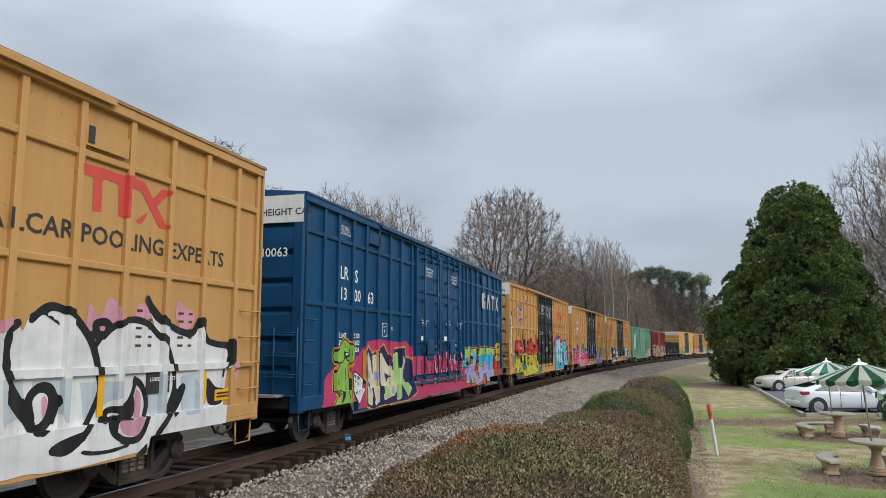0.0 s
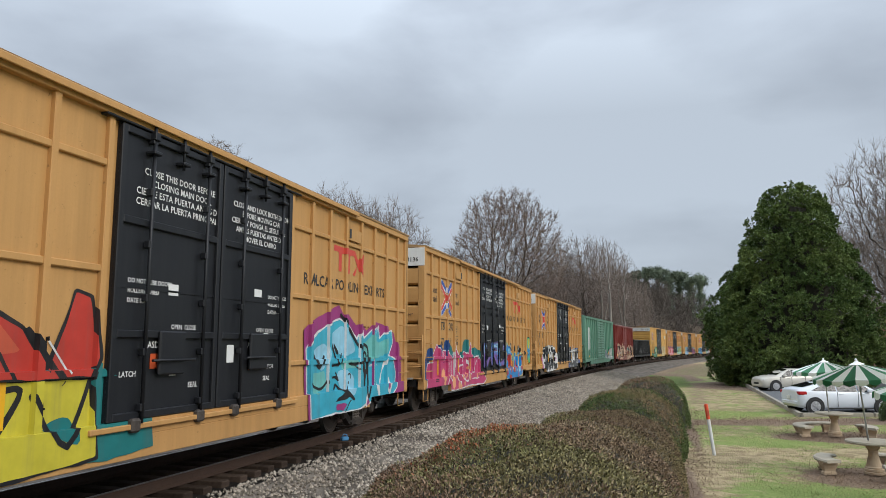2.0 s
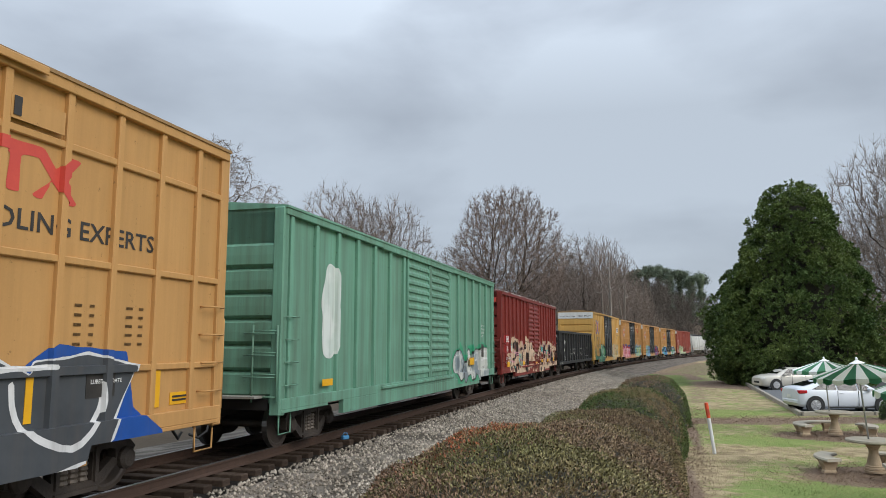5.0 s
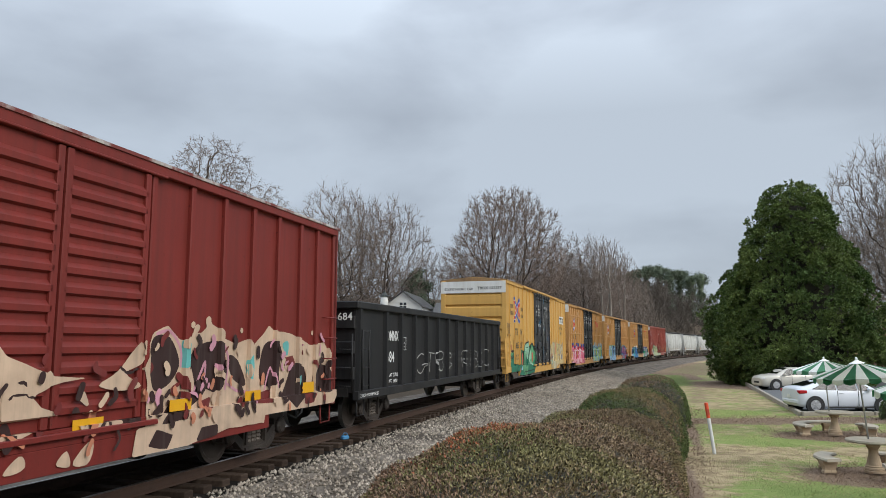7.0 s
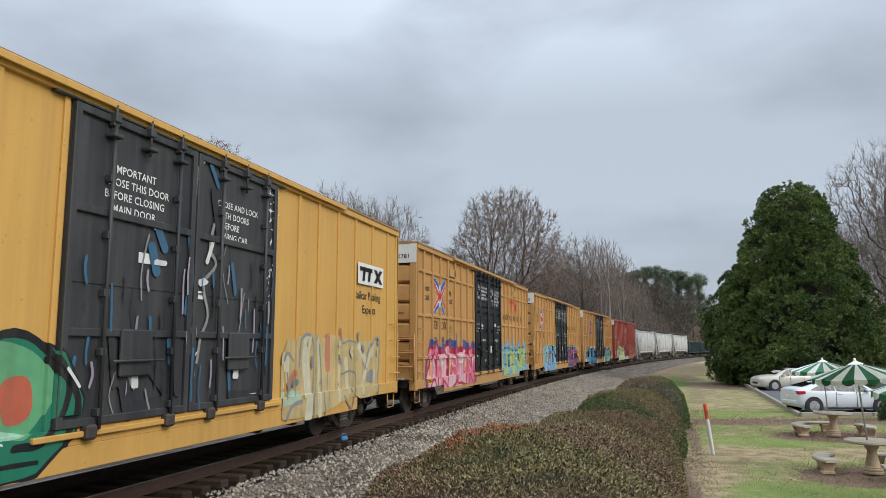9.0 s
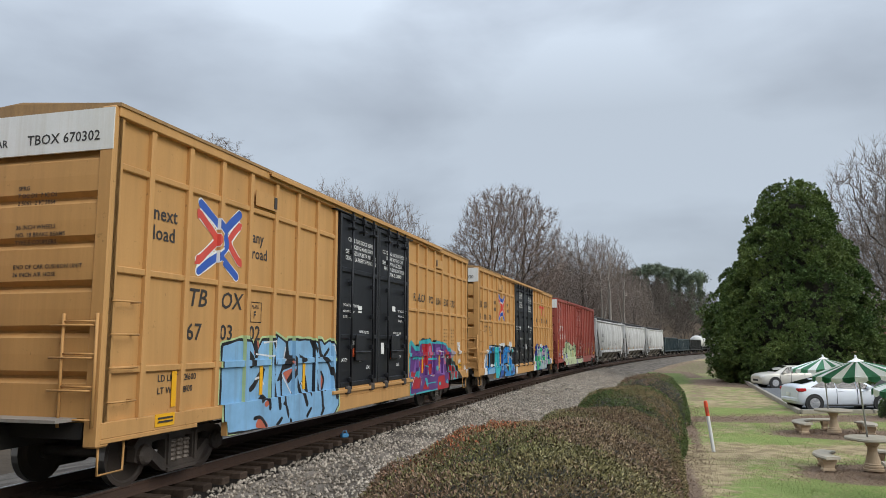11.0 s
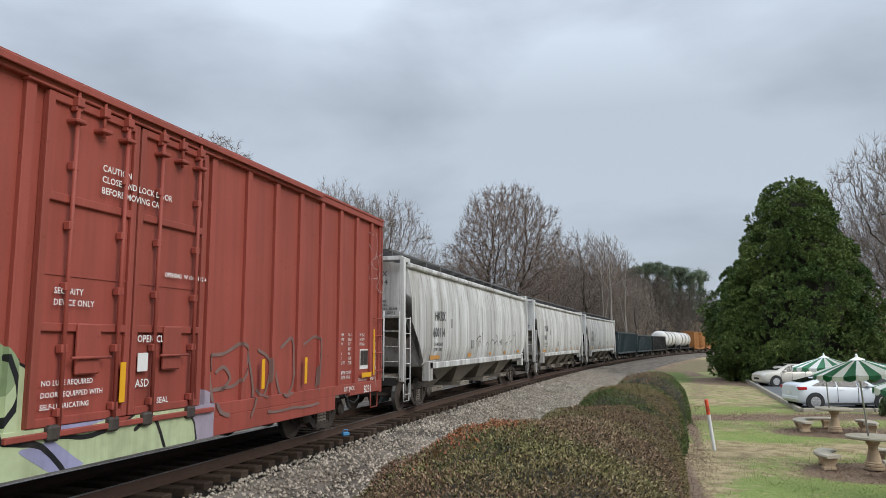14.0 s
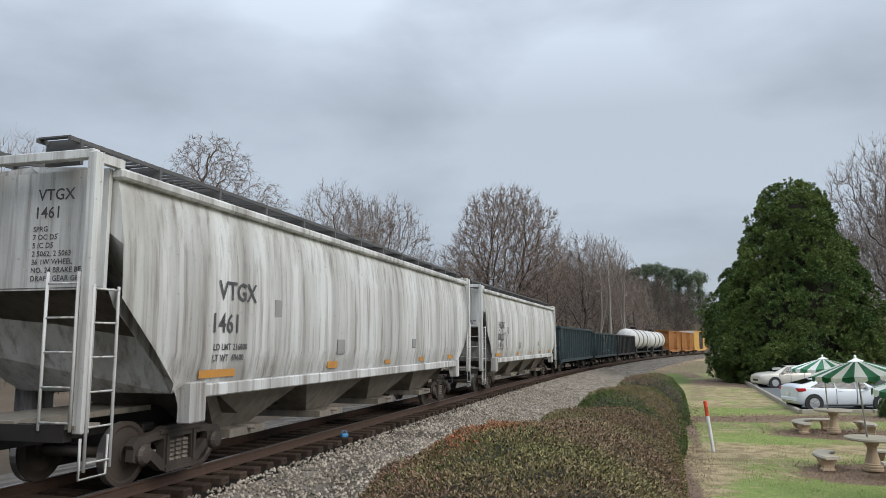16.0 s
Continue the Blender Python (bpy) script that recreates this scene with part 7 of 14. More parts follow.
mural(c1, S1, "lime green cartoon figure outlined in black and orange", [
    layer(ORANGE, off=0.075, shapes=[loop((-8.02,1.81), (-7.96,1.93), (-7.78,1.98), (-7.6,2.08), (-7.45,2.16), (-7.32,2.14), (-7.18,2.08), (-7,2.01), (-6.94,1.85), (-7.02,1.75), (-7.19,1.65), (-7.27,1.6), (-7.24,1.47), (-7.17,1.18), (-7.18,1.02), (-7.12,0.82), (-7.28,0.75), (-8.03,0.76), (-7.91,0.93), (-7.77,0.97), (-7.96,1.08), (-7.98,1.31), (-7.93,1.51), (-7.79,1.64), (-7.91,1.69))]),
    layer(BLACK, off=0.035, shapes=[loop((-8.02,1.81), (-7.96,1.93), (-7.78,1.98), (-7.6,2.08), (-7.45,2.16), (-7.32,2.14), (-7.18,2.08), (-7,2.01), (-6.94,1.85), (-7.02,1.75), (-7.19,1.65), (-7.27,1.6), (-7.24,1.47), (-7.17,1.18), (-7.18,1.02), (-7.12,0.82), (-7.28,0.75), (-8.03,0.76), (-7.91,0.93), (-7.77,0.97), (-7.96,1.08), (-7.98,1.31), (-7.93,1.51), (-7.79,1.64), (-7.91,1.69))]),
    layer(LIME, shapes=[loop((-8.02,1.81), (-7.96,1.93), (-7.78,1.98), (-7.6,2.08), (-7.45,2.16), (-7.32,2.14), (-7.18,2.08), (-7,2.01), (-6.94,1.85), (-7.02,1.75), (-7.19,1.65), (-7.27,1.6), (-7.24,1.47), (-7.17,1.18), (-7.18,1.02), (-7.12,0.82), (-7.28,0.75), (-8.03,0.76), (-7.91,0.93), (-7.77,0.97), (-7.96,1.08), (-7.98,1.31), (-7.93,1.51), (-7.79,1.64), (-7.91,1.69))]),
    layer(BLACK, shapes=[stroke(0.022, (-7.79,1.62), (-7.74,1.5), (-7.84,1.33), (-7.87,1.24), (-7.75,1.17), (-7.74,1.29)),
        stroke(0.02, (-7.91,1.69), (-7.72,1.67), (-7.49,1.7), (-7.41,1.79), (-7.28,1.73), (-7.15,1.69)),
        stroke(0.02, (-7.47,1.95), (-7.42,1.82), (-7.24,1.79), (-7.16,1.85), (-7.2,1.98), (-7.35,2.01)),
        loop((-7.45,1.88), (-7.3,1.91), (-7.21,1.87), (-7.27,1.8), (-7.41,1.82)),
        stroke(0.018, (-7.44,2.11), (-7.41,2.01)),
        stroke(0.022, (-7.37,1.54), (-7.33,1.1), (-7.25,0.9)),
        stroke(0.03, (-7.66,1.08), (-7.61,0.95), (-7.67,0.84)),
        loop((-7.64,1.1), (-7.53,1.07), (-7.54,0.94), (-7.65,0.86)),
        stroke(0.02, (-7.96,1.11), (-7.73,1.01))]),
    layer(WHITE, shapes=[loop((-7.4,1.87), (-7.31,1.89), (-7.25,1.86), (-7.31,1.83))]),
], 0.0074)
mural(c1, S1, "white sprayed patch with black scrawl", [
    layer(BLACK, off=0.03, shapes=[facet((-7.1,1.45), (-6.81,1.44), (-6.36,1.27), (-6.43,1.04), (-6.75,0.74), (-7.05,1.02))]),
    layer(WHITE, shapes=[facet((-7.1,1.45), (-6.81,1.44), (-6.36,1.27), (-6.43,1.04), (-6.75,0.74), (-7.05,1.02))]),
    layer(BLACK, shapes=[stroke(0.012, (-6.85,1.33), (-6.86,1.41), (-6.79,1.32), (-6.79,1.4)),
        stroke(0.014, (-6.73,1.36), (-6.67,1.35), (-6.67,1.3), (-6.73,1.3), (-6.73,1.36)),
        stroke(0.012, (-6.63,1.28), (-6.64,1.36), (-6.56,1.28), (-6.57,1.34)),
        stroke(0.014, (-6.89,1.25), (-6.94,1.24), (-6.87,1.19), (-6.93,1.17)),
        stroke(0.012, (-6.84,1.26), (-6.74,1.25), (-6.79,1.25), (-6.78,1.17)),
        stroke(0.012, (-6.68,1.23), (-6.63,1.23), (-6.62,1.16), (-6.68,1.16), (-6.68,1.23)),
        stroke(0.012, (-6.88,1.13), (-6.81,1.12), (-6.87,1.05), (-6.78,1.04)),
        stroke(0.012, (-6.96,1.03), (-6.96,0.96), (-6.87,1.02), (-6.85,0.95)),
        stroke(0.012, (-6.78,0.99), (-6.69,1.04))]),
], 0.0134)
mural(c1, S1, "cream, lavender and lime graffiti letters outlined in navy and orange", [
    layer(ORANGE, off=0.075, shapes=[facet((-6.24,0.67), (-6.31,1.55), (-6.31,1.91), (-6.05,1.99), (-5.83,1.82), (-5.34,1.93), (-5.02,2.03), (-4.73,1.8), (-4.35,1.58), (-4.22,1.92), (-3.83,1.96), (-3.4,1.96), (-3.35,1.68), (-2.99,1.67), (-2.91,1.29), (-2.59,0.77), (-3.32,0.63), (-5.24,0.63), (-5.94,0.61))]),
    layer(NAVY, off=0.03, shapes=[facet((-6.24,0.67), (-6.31,1.55), (-6.31,1.91), (-6.05,1.99), (-5.83,1.82), (-5.34,1.93), (-5.02,2.03), (-4.73,1.8), (-4.35,1.58), (-4.22,1.92), (-3.83,1.96), (-3.4,1.96), (-3.35,1.68), (-2.99,1.67), (-2.91,1.29), (-2.59,0.77), (-3.32,0.63), (-5.24,0.63), (-5.94,0.61))]),
    layer(WHITE, off=0.012, shapes=[facet((-6.22,0.72), (-6.27,1.83), (-6.1,1.94), (-5.91,1.66), (-5.68,1.04), (-5.71,0.61), (-5.97,0.94), (-5.96,0.65)),
        facet((-5.79,1.82), (-5.58,1.82), (-5.45,0.71), (-5.66,0.65)),
        facet((-5.47,1.74), (-5.2,1.85), (-4.78,1.56), (-4.26,1.37), (-4.13,1.02), (-4.44,0.78), (-5.14,0.73)),
        facet((-4.34,1.79), (-3.99,1.88), (-3.84,0.69), (-4.21,0.67)),
        facet((-3.95,1.35), (-3.57,1.78), (-3.35,1.66), (-3.66,1.24), (-3.03,0.88), (-3.29,0.69), (-3.88,1.08))]),
    layer(CREAM, shapes=[facet((-6.22,0.72), (-6.27,1.83), (-6.1,1.94), (-5.91,1.66), (-5.68,1.04), (-5.71,0.61), (-5.97,0.94), (-5.96,0.65)),
        facet((-5.79,1.82), (-5.58,1.82), (-5.45,0.71), (-5.66,0.65)),
        facet((-5.47,1.74), (-5.2,1.85), (-4.78,1.56), (-4.26,1.37), (-4.13,1.02), (-4.44,0.78), (-5.14,0.73))]),
    layer(LILAC, shapes=[facet((-6.1,1.47), (-6.01,1.46), (-5.93,1.24), (-6.05,1.29)),
        facet((-6.18,1.19), (-6.09,1.15), (-6.09,0.93), (-6.18,0.98)),
        facet((-5.69,1.45), (-5.57,1.44), (-5.55,1.21), (-5.65,1.22)),
        facet((-5.3,1.42), (-5.19,1.38), (-5.2,1.18), (-5.28,1.23)),
        facet((-4.6,1.01), (-4.46,1.04), (-4.41,0.83), (-4.59,0.83)),
        facet((-6.26,1.69), (-6.18,1.72), (-6.16,1.47), (-6.22,1.48))]),
    layer(LIMEPALE, shapes=[facet((-4.34,1.79), (-3.99,1.88), (-3.84,0.69), (-4.21,0.67)),
        facet((-3.95,1.35), (-3.57,1.78), (-3.35,1.66), (-3.66,1.24), (-3.03,0.88), (-3.29,0.69), (-3.88,1.08)),
        facet((-5.27,1.11), (-4.88,1.04), (-4.65,0.78), (-5.09,0.75))]),
    layer(NAVY, shapes=[facet((-5.01,1.39), (-4.68,1.29), (-4.82,1.11)),
        facet((-5.42,1.43), (-5.35,1.41), (-5.1,0.86), (-5.23,0.86)),
        facet((-6.04,1.28), (-5.75,0.75), (-5.84,0.74), (-6.05,1.14))]),
], 0.0170)
mural(c1, S1, "lime, aqua and lilac graffiti letters outlined in black and amber", [
    layer(AMBER, off=0.085, shapes=[facet((2.32,1.31), (3.04,1.54), (3.34,1.31), (3.33,1.15), (3.06,1.21), (3.1,0.78), (3.49,0.72), (3.67,1.12), (3.65,1.37), (3.16,1.57), (3.16,1.93), (3.91,1.93), (3.74,1.54), (3.65,1.37)),
        facet((3.67,1.16), (4.05,1.35), (4.54,1.76), (4.88,1.75), (4.47,1.51), (4.06,1.18), (4.4,0.72), (3.91,0.7), (3.72,0.95)),
        facet((4.01,1.9), (4.87,1.9), (4.77,1.56), (4.43,1.24), (4.55,0.88), (4.94,0.8), (5.21,0.68), (4.73,0.64), (4.36,0.79), (4.17,1.25)),
        facet((4.91,1.21), (5.25,1.56), (5.41,1.93), (6.25,1.95), (6.13,1.58), (5.58,1.26), (5.39,0.71), (5.06,0.76)),
        facet((5.4,1.18), (6.15,1.23), (6.34,1.62), (6.58,1.93), (7.17,1.92), (6.92,1.18), (7.07,0.7), (6.4,0.63), (6.16,0.98), (5.75,1.04), (5.49,0.68)),
        facet((6.95,0.71), (7.28,1.16), (7.37,1.9), (7.94,1.9), (7.68,1.25), (7.56,0.69))]),
    layer(BLACK, off=0.05, shapes=[facet((2.32,1.31), (3.04,1.54), (3.34,1.31), (3.33,1.15), (3.06,1.21), (3.1,0.78), (3.49,0.72), (3.67,1.12), (3.65,1.37), (3.16,1.57), (3.16,1.93), (3.91,1.93), (3.74,1.54), (3.65,1.37)),
        facet((3.67,1.16), (4.05,1.35), (4.54,1.76), (4.88,1.75), (4.47,1.51), (4.06,1.18), (4.4,0.72), (3.91,0.7), (3.72,0.95)),
        facet((4.01,1.9), (4.87,1.9), (4.77,1.56), (4.43,1.24), (4.55,0.88), (4.94,0.8), (5.21,0.68), (4.73,0.64), (4.36,0.79), (4.17,1.25)),
        facet((4.91,1.21), (5.25,1.56), (5.41,1.93), (6.25,1.95), (6.13,1.58), (5.58,1.26), (5.39,0.71), (5.06,0.76)),
        facet((5.4,1.18), (6.15,1.23), (6.34,1.62), (6.58,1.93), (7.17,1.92), (6.92,1.18), (7.07,0.7), (6.4,0.63), (6.16,0.98), (5.75,1.04), (5.49,0.68)),
        facet((6.95,0.71), (7.28,1.16), (7.37,1.9), (7.94,1.9), (7.68,1.25), (7.56,0.69))]),
    layer(WHITE, off=0.018, shapes=[facet((2.32,1.31), (3.04,1.54), (3.34,1.31), (3.33,1.15), (3.06,1.21), (3.1,0.78), (3.49,0.72), (3.67,1.12), (3.65,1.37), (3.16,1.57), (3.16,1.93), (3.91,1.93), (3.74,1.54), (3.65,1.37)),
        facet((3.67,1.16), (4.05,1.35), (4.54,1.76), (4.88,1.75), (4.47,1.51), (4.06,1.18), (4.4,0.72), (3.91,0.7), (3.72,0.95)),
        facet((4.01,1.9), (4.87,1.9), (4.77,1.56), (4.43,1.24), (4.55,0.88), (4.94,0.8), (5.21,0.68), (4.73,0.64), (4.36,0.79), (4.17,1.25)),
        facet((4.91,1.21), (5.25,1.56), (5.41,1.93), (6.25,1.95), (6.13,1.58), (5.58,1.26), (5.39,0.71), (5.06,0.76)),
        facet((5.4,1.18), (6.15,1.23), (6.34,1.62), (6.58,1.93), (7.17,1.92), (6.92,1.18), (7.07,0.7), (6.4,0.63), (6.16,0.98), (5.75,1.04), (5.49,0.68)),
        facet((6.95,0.71), (7.28,1.16), (7.37,1.9), (7.94,1.9), (7.68,1.25), (7.56,0.69))]),
    layer(LILAC, shapes=[facet((2.32,1.31), (3.04,1.54), (3.34,1.31), (3.33,1.15), (3.06,1.21), (3.1,0.78), (3.49,0.72), (3.67,1.12), (3.65,1.37), (3.16,1.57), (3.16,1.93), (3.91,1.93), (3.74,1.54), (3.65,1.37)),
        facet((3.67,1.16), (4.05,1.35), (4.54,1.76), (4.88,1.75), (4.47,1.51), (4.06,1.18), (4.4,0.72), (3.91,0.7), (3.72,0.95)),
        facet((4.01,1.9), (4.87,1.9), (4.77,1.56), (4.43,1.24), (4.55,0.88), (4.94,0.8), (5.21,0.68), (4.73,0.64), (4.36,0.79), (4.17,1.25)),
        facet((4.91,1.21), (5.25,1.56), (5.41,1.93), (6.25,1.95), (6.13,1.58), (5.58,1.26), (5.39,0.71), (5.06,0.76)),
        facet((5.4,1.18), (6.15,1.23), (6.34,1.62), (6.58,1.93), (7.17,1.92), (6.92,1.18), (7.07,0.7), (6.4,0.63), (6.16,0.98), (5.75,1.04), (5.49,0.68)),
        facet((6.95,0.71), (7.28,1.16), (7.37,1.9), (7.94,1.9), (7.68,1.25), (7.56,0.69))]),
    layer(AQUA, lo=1.28, shapes=[facet((2.32,1.31), (3.04,1.54), (3.34,1.31), (3.33,1.15), (3.06,1.21), (3.1,0.78), (3.49,0.72), (3.67,1.12), (3.65,1.37), (3.16,1.57), (3.16,1.93), (3.91,1.93), (3.74,1.54), (3.65,1.37)),
        facet((3.67,1.16), (4.05,1.35), (4.54,1.76), (4.88,1.75), (4.47,1.51), (4.06,1.18), (4.4,0.72), (3.91,0.7), (3.72,0.95)),
        facet((4.01,1.9), (4.87,1.9), (4.77,1.56), (4.43,1.24), (4.55,0.88), (4.94,0.8), (5.21,0.68), (4.73,0.64), (4.36,0.79), (4.17,1.25)),
        facet((4.91,1.21), (5.25,1.56), (5.41,1.93), (6.25,1.95), (6.13,1.58), (5.58,1.26), (5.39,0.71), (5.06,0.76)),
        facet((5.4,1.18), (6.15,1.23), (6.34,1.62), (6.58,1.93), (7.17,1.92), (6.92,1.18), (7.07,0.7), (6.4,0.63), (6.16,0.98), (5.75,1.04), (5.49,0.68)),
        facet((6.95,0.71), (7.28,1.16), (7.37,1.9), (7.94,1.9), (7.68,1.25), (7.56,0.69))]),
    layer(LIMEPALE, lo=1.72, shapes=[facet((2.32,1.31), (3.04,1.54), (3.34,1.31), (3.33,1.15), (3.06,1.21), (3.1,0.78), (3.49,0.72), (3.67,1.12), (3.65,1.37), (3.16,1.57), (3.16,1.93), (3.91,1.93), (3.74,1.54), (3.65,1.37)),
        facet((3.67,1.16), (4.05,1.35), (4.54,1.76), (4.88,1.75), (4.47,1.51), (4.06,1.18), (4.4,0.72), (3.91,0.7), (3.72,0.95)),
        facet((4.01,1.9), (4.87,1.9), (4.77,1.56), (4.43,1.24), (4.55,0.88), (4.94,0.8), (5.21,0.68), (4.73,0.64), (4.36,0.79), (4.17,1.25)),
        facet((4.91,1.21), (5.25,1.56), (5.41,1.93), (6.25,1.95), (6.13,1.58), (5.58,1.26), (5.39,0.71), (5.06,0.76)),
        facet((5.4,1.18), (6.15,1.23), (6.34,1.62), (6.58,1.93), (7.17,1.92), (6.92,1.18), (7.07,0.7), (6.4,0.63), (6.16,0.98), (5.75,1.04), (5.49,0.68)),
        facet((6.95,0.71), (7.28,1.16), (7.37,1.9), (7.94,1.9), (7.68,1.25), (7.56,0.69))]),
    layer(CORAL, shapes=[facet((4.21,1.25), (4.34,1.5), (4.47,1.54), (4.42,1.32)),
        facet((4.82,1.3), (5.01,1.57), (5.09,1.52), (4.96,1.2)),
        facet((3.34,0.95), (3.54,1.05), (3.56,0.77)),
        facet((4.12,0.96), (4.29,0.73), (4.09,0.74)),
        facet((5.67,0.82), (5.86,0.95), (5.98,0.65), (5.59,0.64))]),
], 0.0254)
mural(c1, S1, "amber sprayed face above a red body", [
    layer(RED, shapes=[facet((7.93,1.47), (8.89,1.53), (9.12,0.67), (8.09,0.58), (7.51,0.67), (7.85,1.08))]),
    layer(BLACK, off=0.04, shapes=[loop((8.08,1.69), (8.18,2.03), (8.57,2.18), (8.99,2.01), (8.95,1.55), (8.61,1.38), (8.26,1.45))]),
    layer(AMBER, shapes=[loop((8.08,1.69), (8.18,2.03), (8.57,2.18), (8.99,2.01), (8.95,1.55), (8.61,1.38), (8.26,1.45))]),
    layer(BLACK, shapes=[stroke(0.02, (8.35,2.01), (8.41,1.89)),
        stroke(0.02, (8.69,2.01), (8.64,1.89)),
        stroke(0.02, (8.31,1.63), (8.53,1.7), (8.8,1.62)),
        stroke(0.025, (8.19,1.23), (8.35,0.7)),
        stroke(0.025, (8.61,1.32), (8.69,0.73))]),
], 0.0338)
mural(c2, S, "tall white cartoon figure outlined in black", [
    layer(BLACK, off=0.05, shapes=[loop((-9.23,2.06), (-9.33,2.79), (-9.32,3.19), (-9.25,3.45), (-9.12,3.64), (-8.94,3.7), (-8.87,3.5), (-8.83,2.99), (-8.85,2.48), (-8.87,2.14), (-8.94,1.69), (-9.11,1.7))]),
    layer(WHITE, shapes=[loop((-9.23,2.06), (-9.33,2.79), (-9.32,3.19), (-9.25,3.45), (-9.12,3.64), (-8.94,3.7), (-8.87,3.5), (-8.83,2.99), (-8.85,2.48), (-8.87,2.14), (-8.94,1.69), (-9.11,1.7))]),
    layer(BLACK, shapes=[loop((-9.29,3.46), (-9.19,3.64), (-8.95,3.75), (-8.83,3.68), (-8.85,3.46), (-8.98,3.57), (-9.16,3.53)),
        stroke(0.02, (-9.13,3.34), (-9.09,3.22), (-8.95,3.23), (-8.92,3.36)),
        stroke(0.02, (-9.14,3), (-9.01,3.06), (-8.87,3.03)),
        stroke(0.022, (-9.08,2.51), (-9.05,1.74)),
        stroke(0.018, (-8.92,2.48), (-8.92,1.81)),
        stroke(0.02, (-8.85,3.16), (-8.78,2.99), (-8.82,2.82))]),
])
mural(c2, S, "red graffiti letters over teal", [
    layer(TEALDARK, shapes=[facet((-8.52,1.3), (-8.44,1.59), (-8.33,1.8), (-7.59,1.7), (-6.95,1.68), (-6.78,1.97), (-6.17,2.17), (-5.86,2.49), (-5.75,2.6), (-5.62,2.28), (-5.44,1.96), (-4.74,1.96), (-3.61,1.71), (-2.6,1.94), (-2.32,1.68), (-1.52,1.53), (-1.42,0.69), (-2.28,0.62), (-6.1,0.89), (-8.49,0.88))]),
    layer(BLACK, off=0.05, shapes=[facet((-8.2,1.67), (-8.12,2.11), (-8.1,2.31), (-6.95,2.31), (-6.86,1.77), (-6.69,2.16), (-6.51,2.52), (-6.36,2.47), (-6.27,1.96), (-6.14,2.32), (-5.86,2.54), (-5.62,2.33), (-5.52,1.75), (-5.36,1.85), (-5.14,2.4), (-4.88,2.29), (-4.74,1.96), (-4.63,2.35), (-4.22,2.46), (-3.63,2.19), (-3.24,1.7), (-2.87,2.64), (-2.63,2.59), (-2.5,1.88), (-2.66,1.59), (-7.67,1.65))]),
    layer(RED, shapes=[facet((-8.2,1.67), (-8.12,2.11), (-8.1,2.31), (-6.95,2.31), (-6.86,1.77), (-6.69,2.16), (-6.51,2.52), (-6.36,2.47), (-6.27,1.96), (-6.14,2.32), (-5.86,2.54), (-5.62,2.33), (-5.52,1.75), (-5.36,1.85), (-5.14,2.4), (-4.88,2.29), (-4.74,1.96), (-4.63,2.35), (-4.22,2.46), (-3.63,2.19), (-3.24,1.7), (-2.87,2.64), (-2.63,2.59), (-2.5,1.88), (-2.66,1.59), (-7.67,1.65))]),
    layer(TOMATO, shapes=[facet((-8.04,2.15), (-7.08,2.21), (-7.06,1.92), (-7.86,1.93)),
        facet((-4.49,2.3), (-3.93,2.25), (-3.62,1.95), (-4.47,1.9))]),
    layer(BLACK, shapes=[stroke(0.045, (-6.83,2.26), (-6.8,1.65)),
        stroke(0.05, (-6.3,2.58), (-6.17,2.17), (-5.99,1.63)),
        stroke(0.045, (-5.55,2.39), (-5.47,1.69)),
        stroke(0.04, (-4.69,2.05), (-4.72,1.62)),
        stroke(0.045, (-3.54,2.19), (-2.99,1.59)),
        facet((-8.36,1.73), (-8.16,2.33), (-8.01,2.26), (-8.08,1.8), (-7.6,1.9), (-7.47,1.77), (-8,1.62)),
        stroke(0.025, (-3.92,1.95), (-3.73,1.65)),
        stroke(0.02, (-4.33,1.84), (-4.24,1.63))]),
    layer(WHITE, shapes=[stroke(0.016, (-7.08,2.26), (-6.92,1.77)),
        stroke(0.016, (-6.44,2.37), (-6.15,1.76)),
        stroke(0.014, (-5.69,2.28), (-5.62,1.96)),
        stroke(0.014, (-5.06,2.31), (-4.85,2.05)),
        stroke(0.014, (-3.26,2.07), (-2.93,1.69))]),
], 0.0086)
